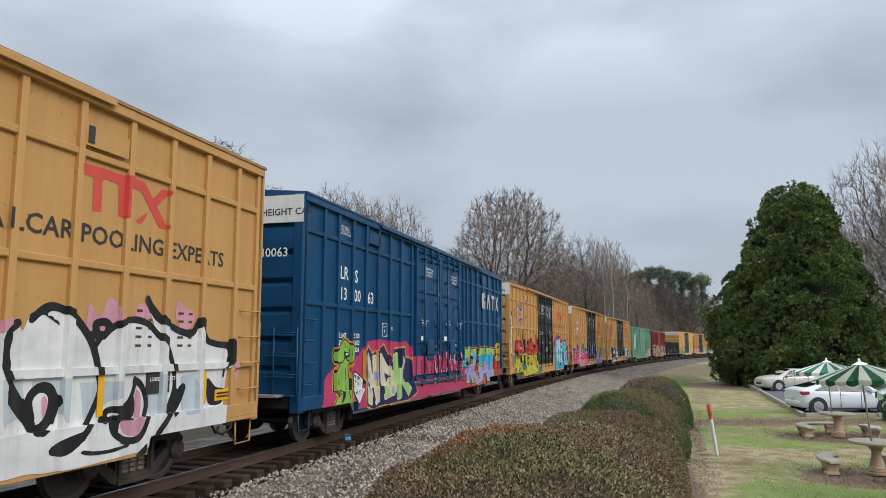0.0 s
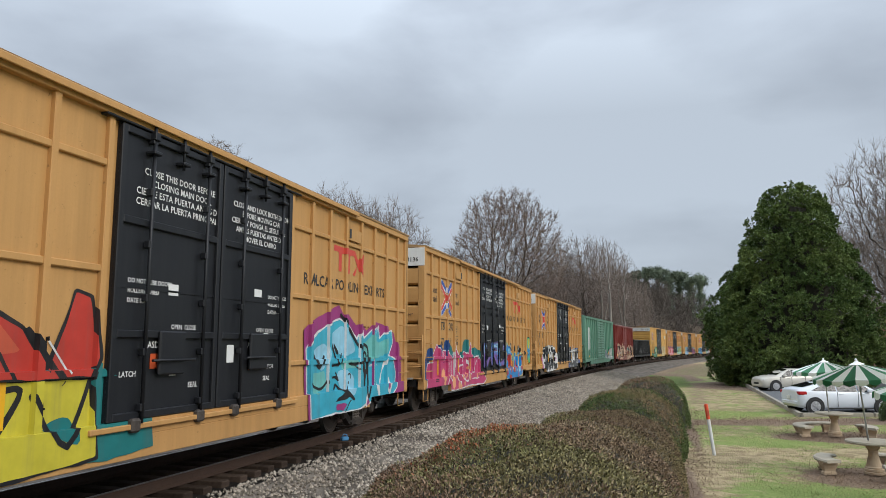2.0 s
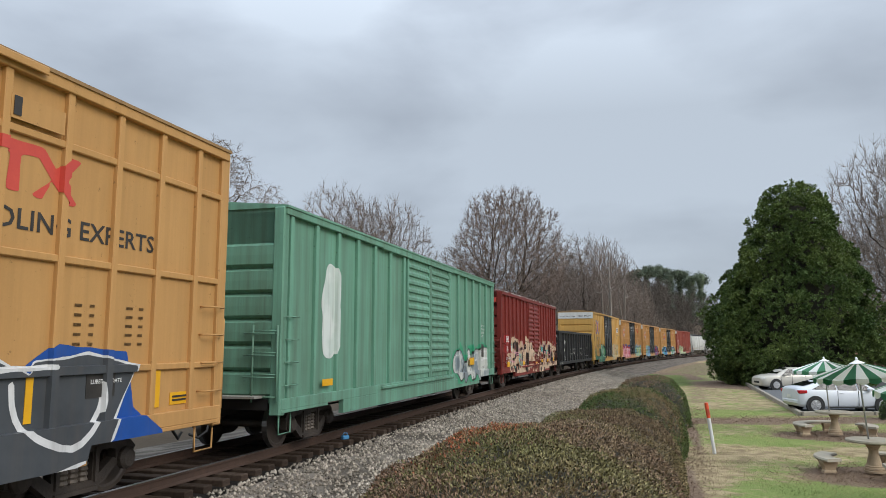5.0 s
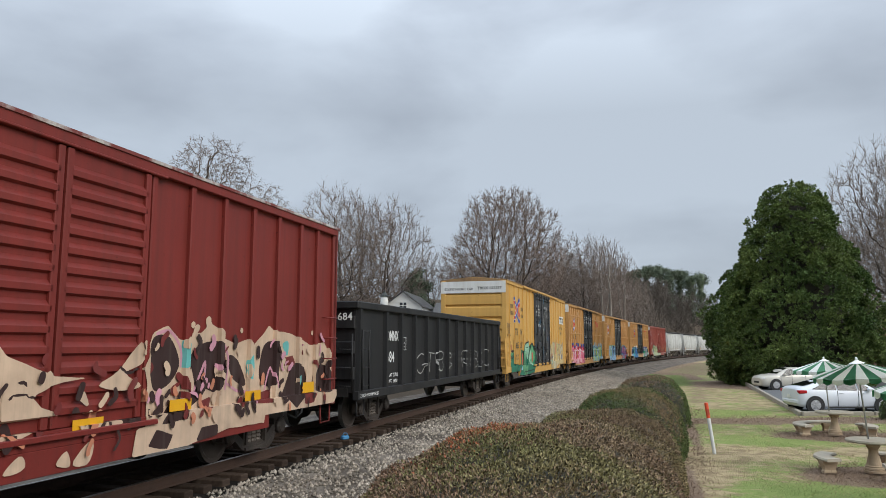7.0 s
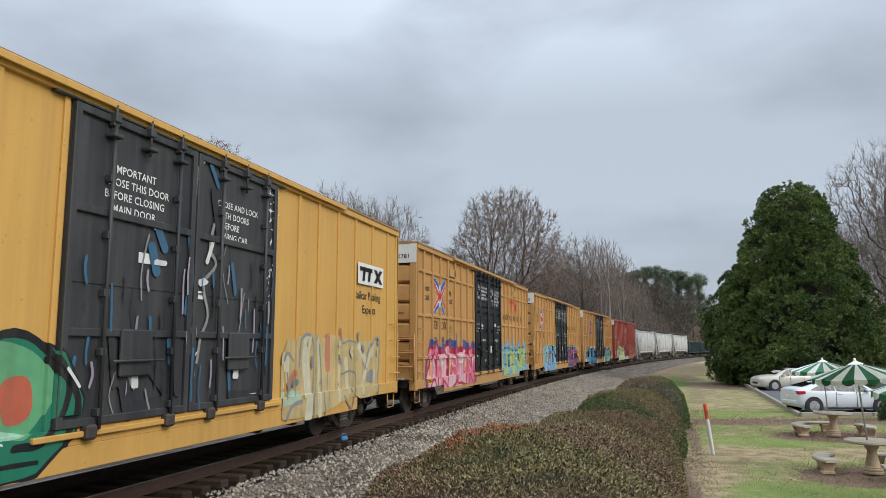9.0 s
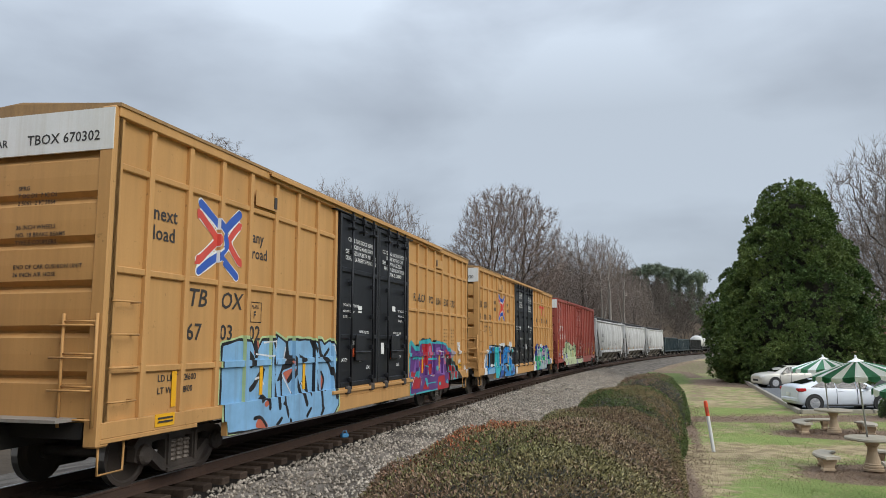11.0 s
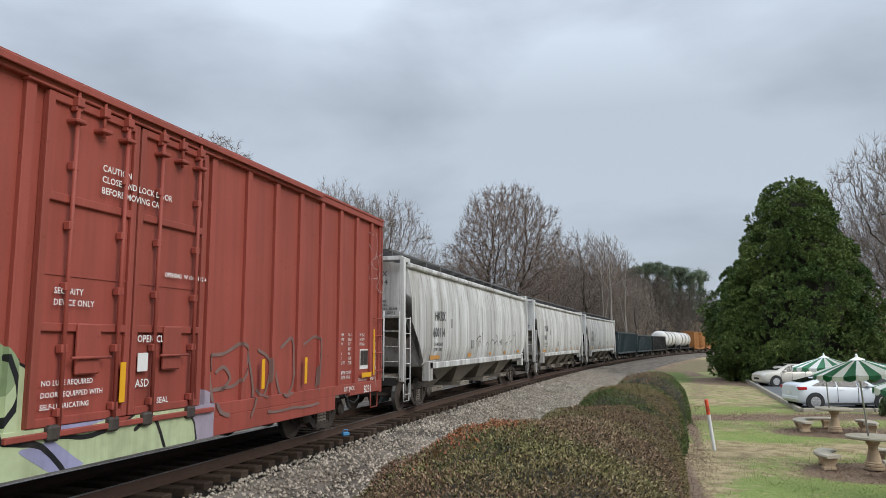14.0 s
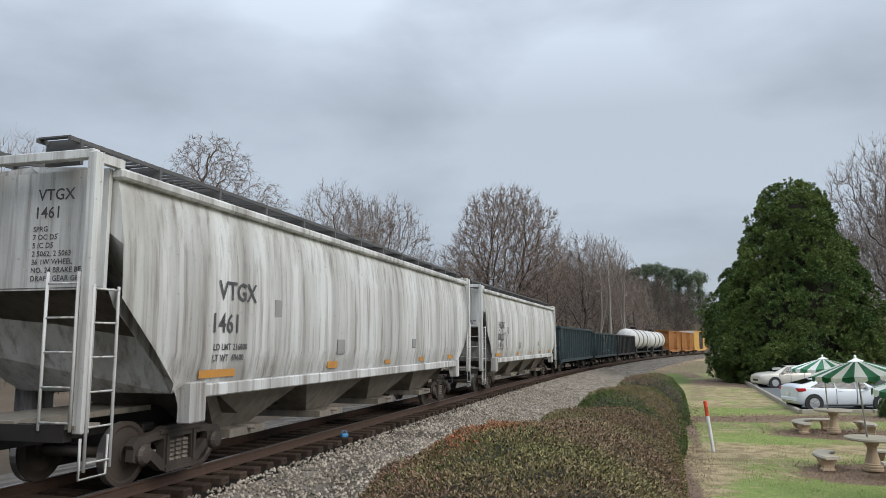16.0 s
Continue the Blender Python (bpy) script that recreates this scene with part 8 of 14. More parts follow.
mural(c2, S, "yellow graffiti letters over teal", [
    layer(BLACK, off=0.03, shapes=[facet((-8.66,0.66), (-8.49,0.92), (-8.2,1.11), (-8,1.62), (-7.67,1.56), (-7.5,1.65), (-5.7,1.75), (-5.69,1.54), (-5.22,1.63), (-2.59,1.62), (-2.49,0.69), (-3.56,0.63), (-4.67,0.61), (-6.08,0.59), (-7.08,0.66), (-8.25,0.67))]),
    layer(YELLOW, shapes=[facet((-8.66,0.66), (-8.49,0.92), (-8.2,1.11), (-8,1.62), (-7.67,1.56), (-7.5,1.65), (-5.7,1.75), (-5.69,1.54), (-5.22,1.63), (-2.59,1.62), (-2.49,0.69), (-3.56,0.63), (-4.67,0.61), (-6.08,0.59), (-7.08,0.66), (-8.25,0.67))]),
    layer(OLIVE, shapes=[facet((-7.29,1.22), (-6.73,1.28), (-6.5,0.78), (-7.17,0.75)),
        facet((-5.2,1.09), (-4.7,1.17), (-4.14,0.79), (-4.93,0.72)),
        facet((-8.2,1.06), (-7.97,1.13), (-7.86,0.77), (-8.26,0.77))]),
    layer(TEALDARK, shapes=[loop((-8.51,1.38), (-8.31,1.56), (-8.07,1.36), (-8.03,1.25), (-8.44,1.25)),
        loop((-7.92,1.54), (-7.49,1.51), (-7.44,1.23), (-7.54,0.92), (-7.79,0.85), (-7.67,1.06), (-7.74,1.34)),
        loop((-6.72,1.04), (-6.33,1.26), (-5.89,1.13), (-5.99,0.93), (-6.52,0.96)),
        loop((-3.28,1.09), (-2.9,1.19), (-2.79,0.87)),
        loop((-5.32,1.2), (-5.08,1.3), (-5.15,1.08))]),
    layer(BLACK, shapes=[stroke(0.04, (-8.08,1.55), (-7.58,1.56), (-7.41,1.32), (-7.45,0.96), (-7.7,0.85)),
        stroke(0.035, (-7.32,1.64), (-7.03,1.39), (-6.72,0.99), (-6.35,0.89)),
        stroke(0.035, (-6.64,1.28), (-6.33,1.31), (-5.94,1.19), (-5.95,0.63)),
        stroke(0.03, (-5.69,1.54), (-5.44,1.1), (-5.19,1.52)),
        stroke(0.035, (-4.84,1.51), (-4.3,1.12), (-4.04,1.48), (-3.6,1.53), (-3.88,1.1)),
        stroke(0.04, (-8.58,0.74), (-8.2,1.06)),
        stroke(0.035, (-3.45,1.46), (-2.96,0.87), (-2.56,1.69)),
        stroke(0.02, (-7.04,1.58), (-6.93,1.29))]),
    layer(WHITE, shapes=[stroke(0.014, (-6.91,1.58), (-6.56,1.08)),
        stroke(0.014, (-5.85,1.13), (-5.87,0.67)),
        stroke(0.014, (-4.71,1.45), (-4.38,1.17)),
        stroke(0.014, (-7.86,1.51), (-7.78,1.25))]),
], 0.0158)
mural(c2, S, "sky blue cartoon-style graffiti with a magenta glow", [
    layer(MAGENTA, shapes=[facet((3.13,2.34), (3.75,2.59), (4.38,2.77), (4.82,2.92), (5.08,2.7), (5.42,2.7), (5.81,2.48), (6.16,2.54), (6.47,2.37), (7.07,2.59), (7.67,2.54), (8.42,2.35), (8.77,1.91), (9.07,1.55), (9.09,0.75), (7.41,0.68), (4.59,0.58), (3.26,0.56))]),
    layer(WHITE, off=0.045, shapes=[facet((3.27,1.95), (3.79,2.27), (4.41,2.47), (4.85,2.59), (5.4,2.43), (5.89,2.14), (5.94,2.21), (6.25,2.35), (6.3,2.15), (6.84,2.38), (7,2.44), (7.05,2.12), (7.27,2.48), (7.35,2.16), (7.69,2.29), (8.26,2.39), (8.33,2.09), (8.01,1.75), (8.41,1.66), (8.59,1.3), (8.52,0.96), (8.08,0.73), (7.28,0.68), (6.58,0.7), (6.27,0.67), (5.97,0.61), (5.35,0.59), (4.58,0.62), (3.4,0.57))]),
    layer(SKY, shapes=[facet((3.27,1.95), (3.79,2.27), (4.41,2.47), (4.85,2.59), (5.4,2.43), (5.89,2.14), (5.94,2.21), (6.25,2.35), (6.3,2.15), (6.84,2.38), (7,2.44), (7.05,2.12), (7.27,2.48), (7.35,2.16), (7.69,2.29), (8.26,2.39), (8.33,2.09), (8.01,1.75), (8.41,1.66), (8.59,1.3), (8.52,0.96), (8.08,0.73), (7.28,0.68), (6.58,0.7), (6.27,0.67), (5.97,0.61), (5.35,0.59), (4.58,0.62), (3.4,0.57))]),
    layer(PALEBLUE, shapes=[loop((4.43,2.24), (5.02,2.44), (5.51,2.23), (5.77,1.93), (5.41,1.81), (4.92,1.82), (4.46,2)),
        loop((4.8,1.43), (5.27,1.49), (5.73,1.27), (5.58,0.92), (4.98,1.08)),
        loop((3.54,1.85), (4.05,2.06), (4.33,1.83), (3.98,1.51))]),
    layer(TEALPALE, shapes=[facet((6.31,2.07), (6.85,2.29), (7.3,2.08), (7.83,2.21), (8.13,2.09), (7.66,1.76), (6.72,1.7), (6.37,1.68)),
        facet((4.93,1.69), (5.88,1.69), (5.9,1.52), (5.02,1.51)),
        facet((3.53,1.44), (4.1,1.5), (4.26,1.16), (3.62,1.03))]),
    layer(WHITE, shapes=[facet((7.37,1.14), (7.63,1.6), (7.94,1.75), (7.81,1.59), (7.55,1.36), (7.42,1.02)),
        facet((6.27,0.67), (6.31,0.87), (6.45,1), (6.42,0.72), (6.33,0.56)),
        facet((7.79,0.9), (8.05,1.25), (8.15,1.08), (7.94,0.73)),
        facet((7.01,1.02), (7.1,1.39), (7.24,0.84), (7.15,0.77))]),
    layer(BLACK, shapes=[stroke(0.045, (4.92,2.69), (5.36,2.43), (5.75,2.14), (6.11,1.93), (6.24,1.65), (6.36,1.36), (6.39,1.07)),
        stroke(0.04, (6.11,1.97), (6.2,2.04), (6.42,2.02), (6.57,1.89), (6.57,1.49), (6.61,1.05), (6.48,0.82), (6.4,0.93), (6.39,1.36), (6.32,1.64)),
        stroke(0.03, (6.34,1.61), (6.28,1.79), (6.38,1.86), (6.48,1.71), (6.47,1.35), (6.41,1.25)),
        stroke(0.03, (4.45,2.06), (4.7,1.7), (4.82,1.61), (4.93,1.66), (4.98,1.82)),
        stroke(0.025, (4.49,1.59), (4.67,1.6), (4.82,1.58)),
        loop((4.53,2.09), (4.82,1.87), (4.69,1.85)),
        stroke(0.03, (5.43,1.64), (5.7,1.59), (6.14,1.62)),
        stroke(0.02, (5.7,1.6), (6,1.48)),
        stroke(0.025, (4.52,1.33), (4.66,1.35), (4.83,1.28)),
        stroke(0.02, (4.69,1.44), (4.82,1.31)),
        stroke(0.022, (5.33,1.33), (5.49,1.4), (5.53,1.28)),
        stroke(0.03, (4.61,1.09), (4.67,1.2), (4.9,1.09), (5.15,1.03), (5.22,1.12), (5.42,1.19)),
        loop((4.56,0.85), (4.92,0.97), (5.23,1.03), (5.58,0.86), (5.62,0.79), (5.32,0.89), (5.08,0.85), (4.56,0.83)),
        stroke(0.018, (5.07,0.59), (5.33,0.8), (5.54,0.83)),
        stroke(0.04, (3.54,1.85), (3.85,1.57), (4.08,1.78)),
        stroke(0.03, (3.44,1.25), (3.95,1.14), (4.25,1.27))]),
    layer(MAGENTA, shapes=[facet((6.32,0.63), (6.42,0.79), (6.53,0.69), (6.39,0.62)),
        facet((7.85,1.02), (7.98,1.13), (8,0.96), (7.9,0.89)),
        facet((4.57,0.78), (5.01,0.79), (5.17,0.73), (4.95,0.62), (4.58,0.66))]),
], 0.0230)
mural(c3, S, "pink graffiti letters with white outline over dark blue", [
    layer(BLUEDEEP, shapes=[loop((-9.52,1.11), (-9.45,1.63), (-9.23,1.84), (-8.85,1.62), (-8.82,1.06)),
        loop((-9.1,1.62), (-8.99,1.95), (-8.62,1.97), (-8.57,1.66)),
        loop((-7.19,1.69), (-7.21,2.12), (-6.99,2.25), (-6.67,2.21), (-6.22,1.93), (-6.21,1.67)),
        loop((-7.93,1.71), (-7.89,2.06), (-7.6,2.18), (-7.35,1.94), (-7.19,1.69))]),
    layer(TEALDARK, shapes=[loop((-5,1.64), (-4.85,2.13), (-4.53,2.28), (-4.11,2.21), (-3.65,1.62)),
        loop((-3.65,1.62), (-3.57,1.91), (-3.2,2.03), (-2.32,1.82), (-2.11,1.5)),
        loop((-6.58,1.68), (-6.53,2.04), (-6.33,2.04), (-6.11,1.67)),
        loop((-5.31,1.65), (-5.16,1.9), (-4.93,1.85), (-4.84,1.64))]),
    layer(WHITE, off=0.04, shapes=[facet((-9.29,0.79), (-9.15,1.19), (-8.97,1.51), (-8.59,1.55), (-8.47,1.72), (-8.16,2), (-8.03,2.11), (-7.8,1.94), (-7.49,1.67), (-7.35,1.88), (-6.72,1.91), (-6.31,1.58), (-6.04,1.86), (-5.81,2.2), (-5.69,1.93), (-5.31,1.65), (-5,1.57), (-4.73,1.85), (-4.1,1.74), (-3.67,2.17), (-3.56,1.61), (-2.71,1.67), (-2.36,1.43), (-1.89,0.94), (-1.51,0.75), (-1.93,0.62), (-4.07,0.66), (-6,0.59), (-8.42,0.69))]),
    layer(HOTPINK, shapes=[facet((-9.29,0.79), (-9.15,1.19), (-8.97,1.51), (-8.59,1.55), (-8.47,1.72), (-8.16,2), (-8.03,2.11), (-7.8,1.94), (-7.49,1.67), (-7.35,1.88), (-6.72,1.91), (-6.31,1.58), (-6.04,1.86), (-5.81,2.2), (-5.69,1.93), (-5.31,1.65), (-5,1.57), (-4.73,1.85), (-4.1,1.74), (-3.67,2.17), (-3.56,1.61), (-2.71,1.67), (-2.36,1.43), (-1.89,0.94), (-1.51,0.75), (-1.93,0.62), (-4.07,0.66), (-6,0.59), (-8.42,0.69))]),
])
mural(c3, S, "white strokes and peach dots over pink letters", [
    layer(PLUM, shapes=[stroke(0.014, (-7.34,1.54), (-6.65,1.5), (-6.64,1.17), (-6.82,0.9)),
        stroke(0.014, (-5.83,1.74), (-4.55,1.79)),
        stroke(0.014, (-4.32,1.53), (-4.22,1.11), (-4.34,0.8))]),
    layer(WHITE, shapes=[stroke(0.03, (-6.68,1.67), (-6.63,1.43), (-6.69,1.15), (-6.86,0.94), (-7.1,0.75)),
        stroke(0.028, (-6.78,1.51), (-6.87,1.19), (-6.51,0.93), (-6.33,0.8)),
        stroke(0.028, (-6.36,1.55), (-6.38,1.15), (-6.26,0.88)),
        stroke(0.05, (-5.84,1.42), (-5.88,1.1)),
        stroke(0.03, (-5.88,1.07), (-5.65,0.85), (-5.3,0.8), (-5.63,0.63)),
        stroke(0.03, (-5.09,1.41), (-5.51,1.23), (-4.86,0.87)),
        stroke(0.03, (-4.82,1.4), (-4.86,0.91), (-4.34,0.82), (-4.23,1.2), (-4.4,1.58)),
        stroke(0.04, (-4.09,1.37), (-3.93,1.13), (-3.98,1.04)),
        stroke(0.03, (-7.71,1.39), (-7.6,1.23), (-7.61,1.04)),
        stroke(0.03, (-5.5,1.81), (-5.16,1.52)),
        stroke(0.025, (-3.23,1.49), (-3.46,1.17)),
        stroke(0.025, (-2.79,1.51), (-3.45,1.08)),
        stroke(0.02, (-3.76,0.86), (-2.74,0.86)),
        stroke(0.04, (-6.1,1.82), (-6.03,1.64), (-6.08,1.36)),
        stroke(0.03, (-7.27,1.85), (-7.21,1.6))]),
    layer(PEACH, shapes=[stroke(0.2, (-7.32,1.12)),
        stroke(0.1, (-7.38,0.85)),
        stroke(0.2, (-6.27,0.83)),
        stroke(0.07, (-6.42,1.02)),
        stroke(0.07, (-6.61,1.05)),
        stroke(0.15, (-5.58,0.71)),
        stroke(0.1, (-5.33,0.64)),
        stroke(0.08, (-5.93,1.02)),
        stroke(0.09, (-5.02,0.98)),
        stroke(0.09, (-4.87,0.74)),
        stroke(0.09, (-4.5,1.05)),
        stroke(0.12, (-4.11,0.94)),
        stroke(0.1, (-3.02,0.94)),
        stroke(0.06, (-4.31,1.28)),
        stroke(0.06, (-4.63,0.95)),
        stroke(0.06, (-7.19,1.05)),
        stroke(0.07, (-2.75,1))]),
], 0.0098)
mural(c3, S, "bright blue graffiti letters shaded red with a pale green edge", [
    layer(GREENPALE, off=0.07, shapes=[facet((2.54,0.63), (2.59,0.92), (2.64,1.17), (2.58,1.71), (2.72,2.04), (2.81,1.93), (2.97,2.2), (3.19,2.08), (3.39,2.01), (3.47,1.77), (3.66,1.84), (3.81,1.68), (4.25,1.54), (4.38,1.75), (4.62,1.7), (4.96,1.56), (5.3,1.54), (5.19,1.82), (5.42,1.96), (5.56,1.72), (5.67,1.48), (5.95,1.47), (6.04,1.66), (6.67,1.54), (6.63,1.19), (6.49,0.95), (6.36,0.69), (5.28,0.56), (4.03,0.58), (3.01,0.56))]),
    layer(RED, off=0.02, shapes=[facet((2.54,0.63), (2.59,0.92), (2.64,1.17), (2.58,1.71), (2.72,2.04), (2.81,1.93), (2.97,2.2), (3.19,2.08), (3.39,2.01), (3.47,1.77), (3.66,1.84), (3.81,1.68), (4.25,1.54), (4.38,1.75), (4.62,1.7), (4.96,1.56), (5.3,1.54), (5.19,1.82), (5.42,1.96), (5.56,1.72), (5.67,1.48), (5.95,1.47), (6.04,1.66), (6.67,1.54), (6.63,1.19), (6.49,0.95), (6.36,0.69), (5.28,0.56), (4.03,0.58), (3.01,0.56))]),
    layer(BLUE, shapes=[facet((2.54,0.63), (2.59,0.92), (2.64,1.17), (2.58,1.71), (2.72,2.04), (2.81,1.93), (2.97,2.2), (3.19,2.08), (3.39,2.01), (3.47,1.77), (3.66,1.84), (3.81,1.68), (4.25,1.54), (4.38,1.75), (4.62,1.7), (4.96,1.56), (5.3,1.54), (5.19,1.82), (5.42,1.96), (5.56,1.72), (5.67,1.48), (5.95,1.47), (6.04,1.66), (6.67,1.54), (6.63,1.19), (6.49,0.95), (6.36,0.69), (5.28,0.56), (4.03,0.58), (3.01,0.56))]),
    layer(RED, shapes=[facet((2.61,0.71), (2.62,1.21), (2.61,1.71), (2.7,2.01), (2.77,1.78), (2.71,1.49), (2.81,1.05), (2.88,0.78)),
        facet((2.85,1.78), (2.95,1.63), (3.12,1.47), (3.4,1.77), (3.49,1.61), (3.44,1.3), (3.34,1), (3.1,0.93), (3.25,1.31), (3,1.4)),
        facet((3.42,1.61), (4.03,1.59), (3.97,1.34), (3.73,0.96), (3.48,0.77), (3.68,1.28)),
        facet((4.37,0.83), (4.08,0.86), (3.83,1.35), (4.11,1.42), (4.26,1.33), (4.27,1.67), (4.44,1.66), (4.41,1.32), (4.65,0.86), (4.48,0.82)),
        facet((4.94,1.29), (5.05,1.48), (5.13,1.01), (4.86,0.84)),
        facet((5.28,0.56), (5.34,0.9), (5.98,1.08), (6.04,0.99), (5.53,0.82), (5.42,0.55)),
        facet((6.07,1.22), (6.18,1.07), (6.48,1.1), (6.58,1.29), (6.46,1.5), (6.65,1.47), (6.49,0.95), (6.12,0.72)),
        loop((2.92,1.63), (3.01,1.7), (3.1,1.62), (3.03,1.47)),
        facet((3.09,0.68), (3.48,0.75), (3.75,0.64), (3.37,0.53))]),
    layer(CREAM, shapes=[facet((3.89,0.96), (4.13,1.15), (4.24,0.91), (4.12,0.96)),
        loop((4.43,1.15), (4.53,1.01), (4.46,0.87)),
        facet((3.22,0.97), (3.35,1.15), (3.32,0.92)),
        facet((4.89,0.9), (5.04,1.06), (5.01,0.82))]),
    layer(PALEBLUE, shapes=[facet((3.26,2.01), (3.37,1.93), (3.41,1.69), (3.33,1.69)),
        facet((4.63,1.57), (4.88,1.51), (4.81,1.3)),
        facet((5.14,1.28), (5.58,1.35), (5.69,1.1), (5.21,1.09)),
        facet((5.32,1.27), (5.88,1.14), (5.84,0.81), (5.44,0.8))]),
    layer(BUFF, shapes=[facet((3.7,2.19), (3.98,2.17), (4,1.91), (3.72,1.89)),
        facet((4.45,1.96), (4.89,2.1), (4.89,1.84), (4.54,1.73)),
        facet((5.59,2.05), (5.84,2.08), (6.04,1.93), (5.98,1.71), (5.61,1.72)),
        facet((3.86,1.92), (4.07,1.92), (4.08,1.8), (3.94,1.81)),
        facet((7.22,1.81), (7.5,1.81), (7.71,1.62), (7.23,1.63))]),
    layer(WHITE, shapes=[stroke(0.02, (3.78,2.09), (3.81,1.97)),
        stroke(0.02, (3.88,2.09), (3.9,1.99)),
        stroke(0.02, (5.69,2.02), (5.77,1.95)),
        stroke(0.02, (5.74,1.89), (5.93,1.89))]),
], 0.0134)
mural(c4, S, "dark grey block graffiti letters outlined in white", [
    layer(BLACK, off=0.03, shapes=[facet((-7.33,1.59), (-7.3,1.78), (-7.1,1.9), (-6.89,2.05), (-6.61,2.11), (-6.15,2.08), (-5.86,1.99), (-5.73,2.07), (-5.58,2.15), (-5.27,2.11), (-4.88,2.2), (-4.74,1.78), (-4.66,2.03), (-4.45,2.13), (-4.14,2.08), (-3.9,1.99), (-3.79,2.12), (-3.39,1.99), (-3.04,2.06), (-2.97,2.13), (-2.83,1.65), (-2.44,0.74), (-4.04,0.58), (-5.15,0.53), (-6.28,0.58), (-7.22,0.83))]),
    layer(WHITE, shapes=[facet((-7.72,0.71), (-7.64,1.12), (-7.56,1.54), (-7.33,1.59), (-7.3,1.78), (-7.18,1.77), (-7.1,1.9), (-6.89,2.05), (-6.61,2.11), (-6.56,2.09), (-6.15,2.08), (-5.86,1.99), (-5.73,2.07), (-5.58,2.15), (-5.27,2.11), (-4.88,2.2), (-4.74,1.78), (-4.66,2.03), (-4.45,2.13), (-4.14,2.08), (-3.9,1.99), (-3.79,2.12), (-3.39,1.99), (-3.04,2.06), (-2.97,2.13), (-2.83,1.65), (-2.53,1.64), (-2.36,1.14), (-2.44,0.74), (-2.95,0.64), (-4.04,0.58), (-5.15,0.53), (-6.28,0.58), (-7.2,0.65))]),
    layer(CHARCOAL, shapes=[facet((-7.26,1.74), (-7.14,1.84), (-6.88,2), (-6.61,2.07), (-6.14,2.05), (-5.92,1.97), (-5.76,1.81), (-5.66,1.58), (-5.67,1.28), (-5.78,0.92), (-6.03,0.65), (-6.58,0.63), (-6.94,0.77), (-7.02,0.93), (-6.99,1.17), (-6.83,1.19), (-6.84,1.43), (-6.89,1.49), (-7,1.3), (-7.16,1.57), (-7.21,1.7)),
        facet((-5.71,1.81), (-5.69,1.99), (-5.52,2.09), (-5.37,2.05), (-5.3,1.64), (-5.21,1.33), (-5.18,1), (-5.03,0.94), (-5.04,0.75), (-5.34,0.63), (-5.58,0.6), (-5.64,0.91), (-5.58,1.35)),
        facet((-5.22,1.8), (-5.2,1.99), (-4.94,2.07), (-4.81,1.79), (-4.66,1.36), (-4.52,1.45), (-4.21,1.33), (-4.35,1.78), (-4.49,1.95), (-4.26,2.08), (-4.01,1.94), (-3.88,1.68), (-3.99,1.07), (-4.18,0.86), (-4.49,0.68), (-4.93,0.73), (-5.13,1.32)),
        facet((-3.77,1.23), (-3.86,1.68), (-3.78,1.94), (-3.39,1.88), (-3.03,1.92), (-2.92,1.65), (-3.1,1.51), (-3.53,1.49), (-3.53,1.4), (-3.12,1.38), (-3.16,1.17), (-3.56,1.16), (-3.55,0.98), (-3.06,1.03), (-2.69,0.95), (-2.77,0.72), (-3.04,0.65), (-3.96,0.66), (-4.06,0.89), (-3.85,1.22))]),
    layer(WHITE, shapes=[loop((-6.39,1.54), (-6.31,1.59), (-6.15,1.49), (-6.12,1.35), (-6.18,1.21), (-6.29,1.07), (-6.35,1.26)),
        stroke(0.014, (-6.51,1.33), (-6.44,1.28), (-6.39,1.47), (-6.31,1.54)),
        stroke(0.014, (-4.52,1.53), (-4.43,1.51), (-4.36,1.35), (-4.23,1.22), (-4.26,1.09)),
        stroke(0.02, (-4.97,0.76), (-4.89,0.87), (-4.77,0.77)),
        stroke(0.02, (-3.89,0.68), (-3.87,0.85)),
        stroke(0.018, (-3.56,1.92), (-3.47,1.8))]),
    layer(CHARCOAL, shapes=[loop((-6.33,1.41), (-6.23,1.39), (-6.24,1.29), (-6.3,1.17))]),
    layer(MAGENTAPINK, shapes=[stroke(0.2, (-7.68,1.35)),
        stroke(0.1, (-7.39,1.03)),
        stroke(0.17, (-7.61,0.81)),
        stroke(0.06, (-7.46,1.26)),
        stroke(0.03, (-7.54,1.31), (-7.46,1.26), (-7.36,1.29)),
        stroke(0.03, (-7.49,1.14), (-7.46,1.26), (-7.4,1.15)),
        stroke(0.03, (-7.47,1.36), (-7.46,1.26)),
        stroke(0.06, (-2.8,1.28)),
        stroke(0.025, (-2.94,1.37), (-2.8,1.28), (-2.63,1.33)),
        stroke(0.025, (-2.89,1.18), (-2.8,1.28), (-2.66,1.18))]),
])
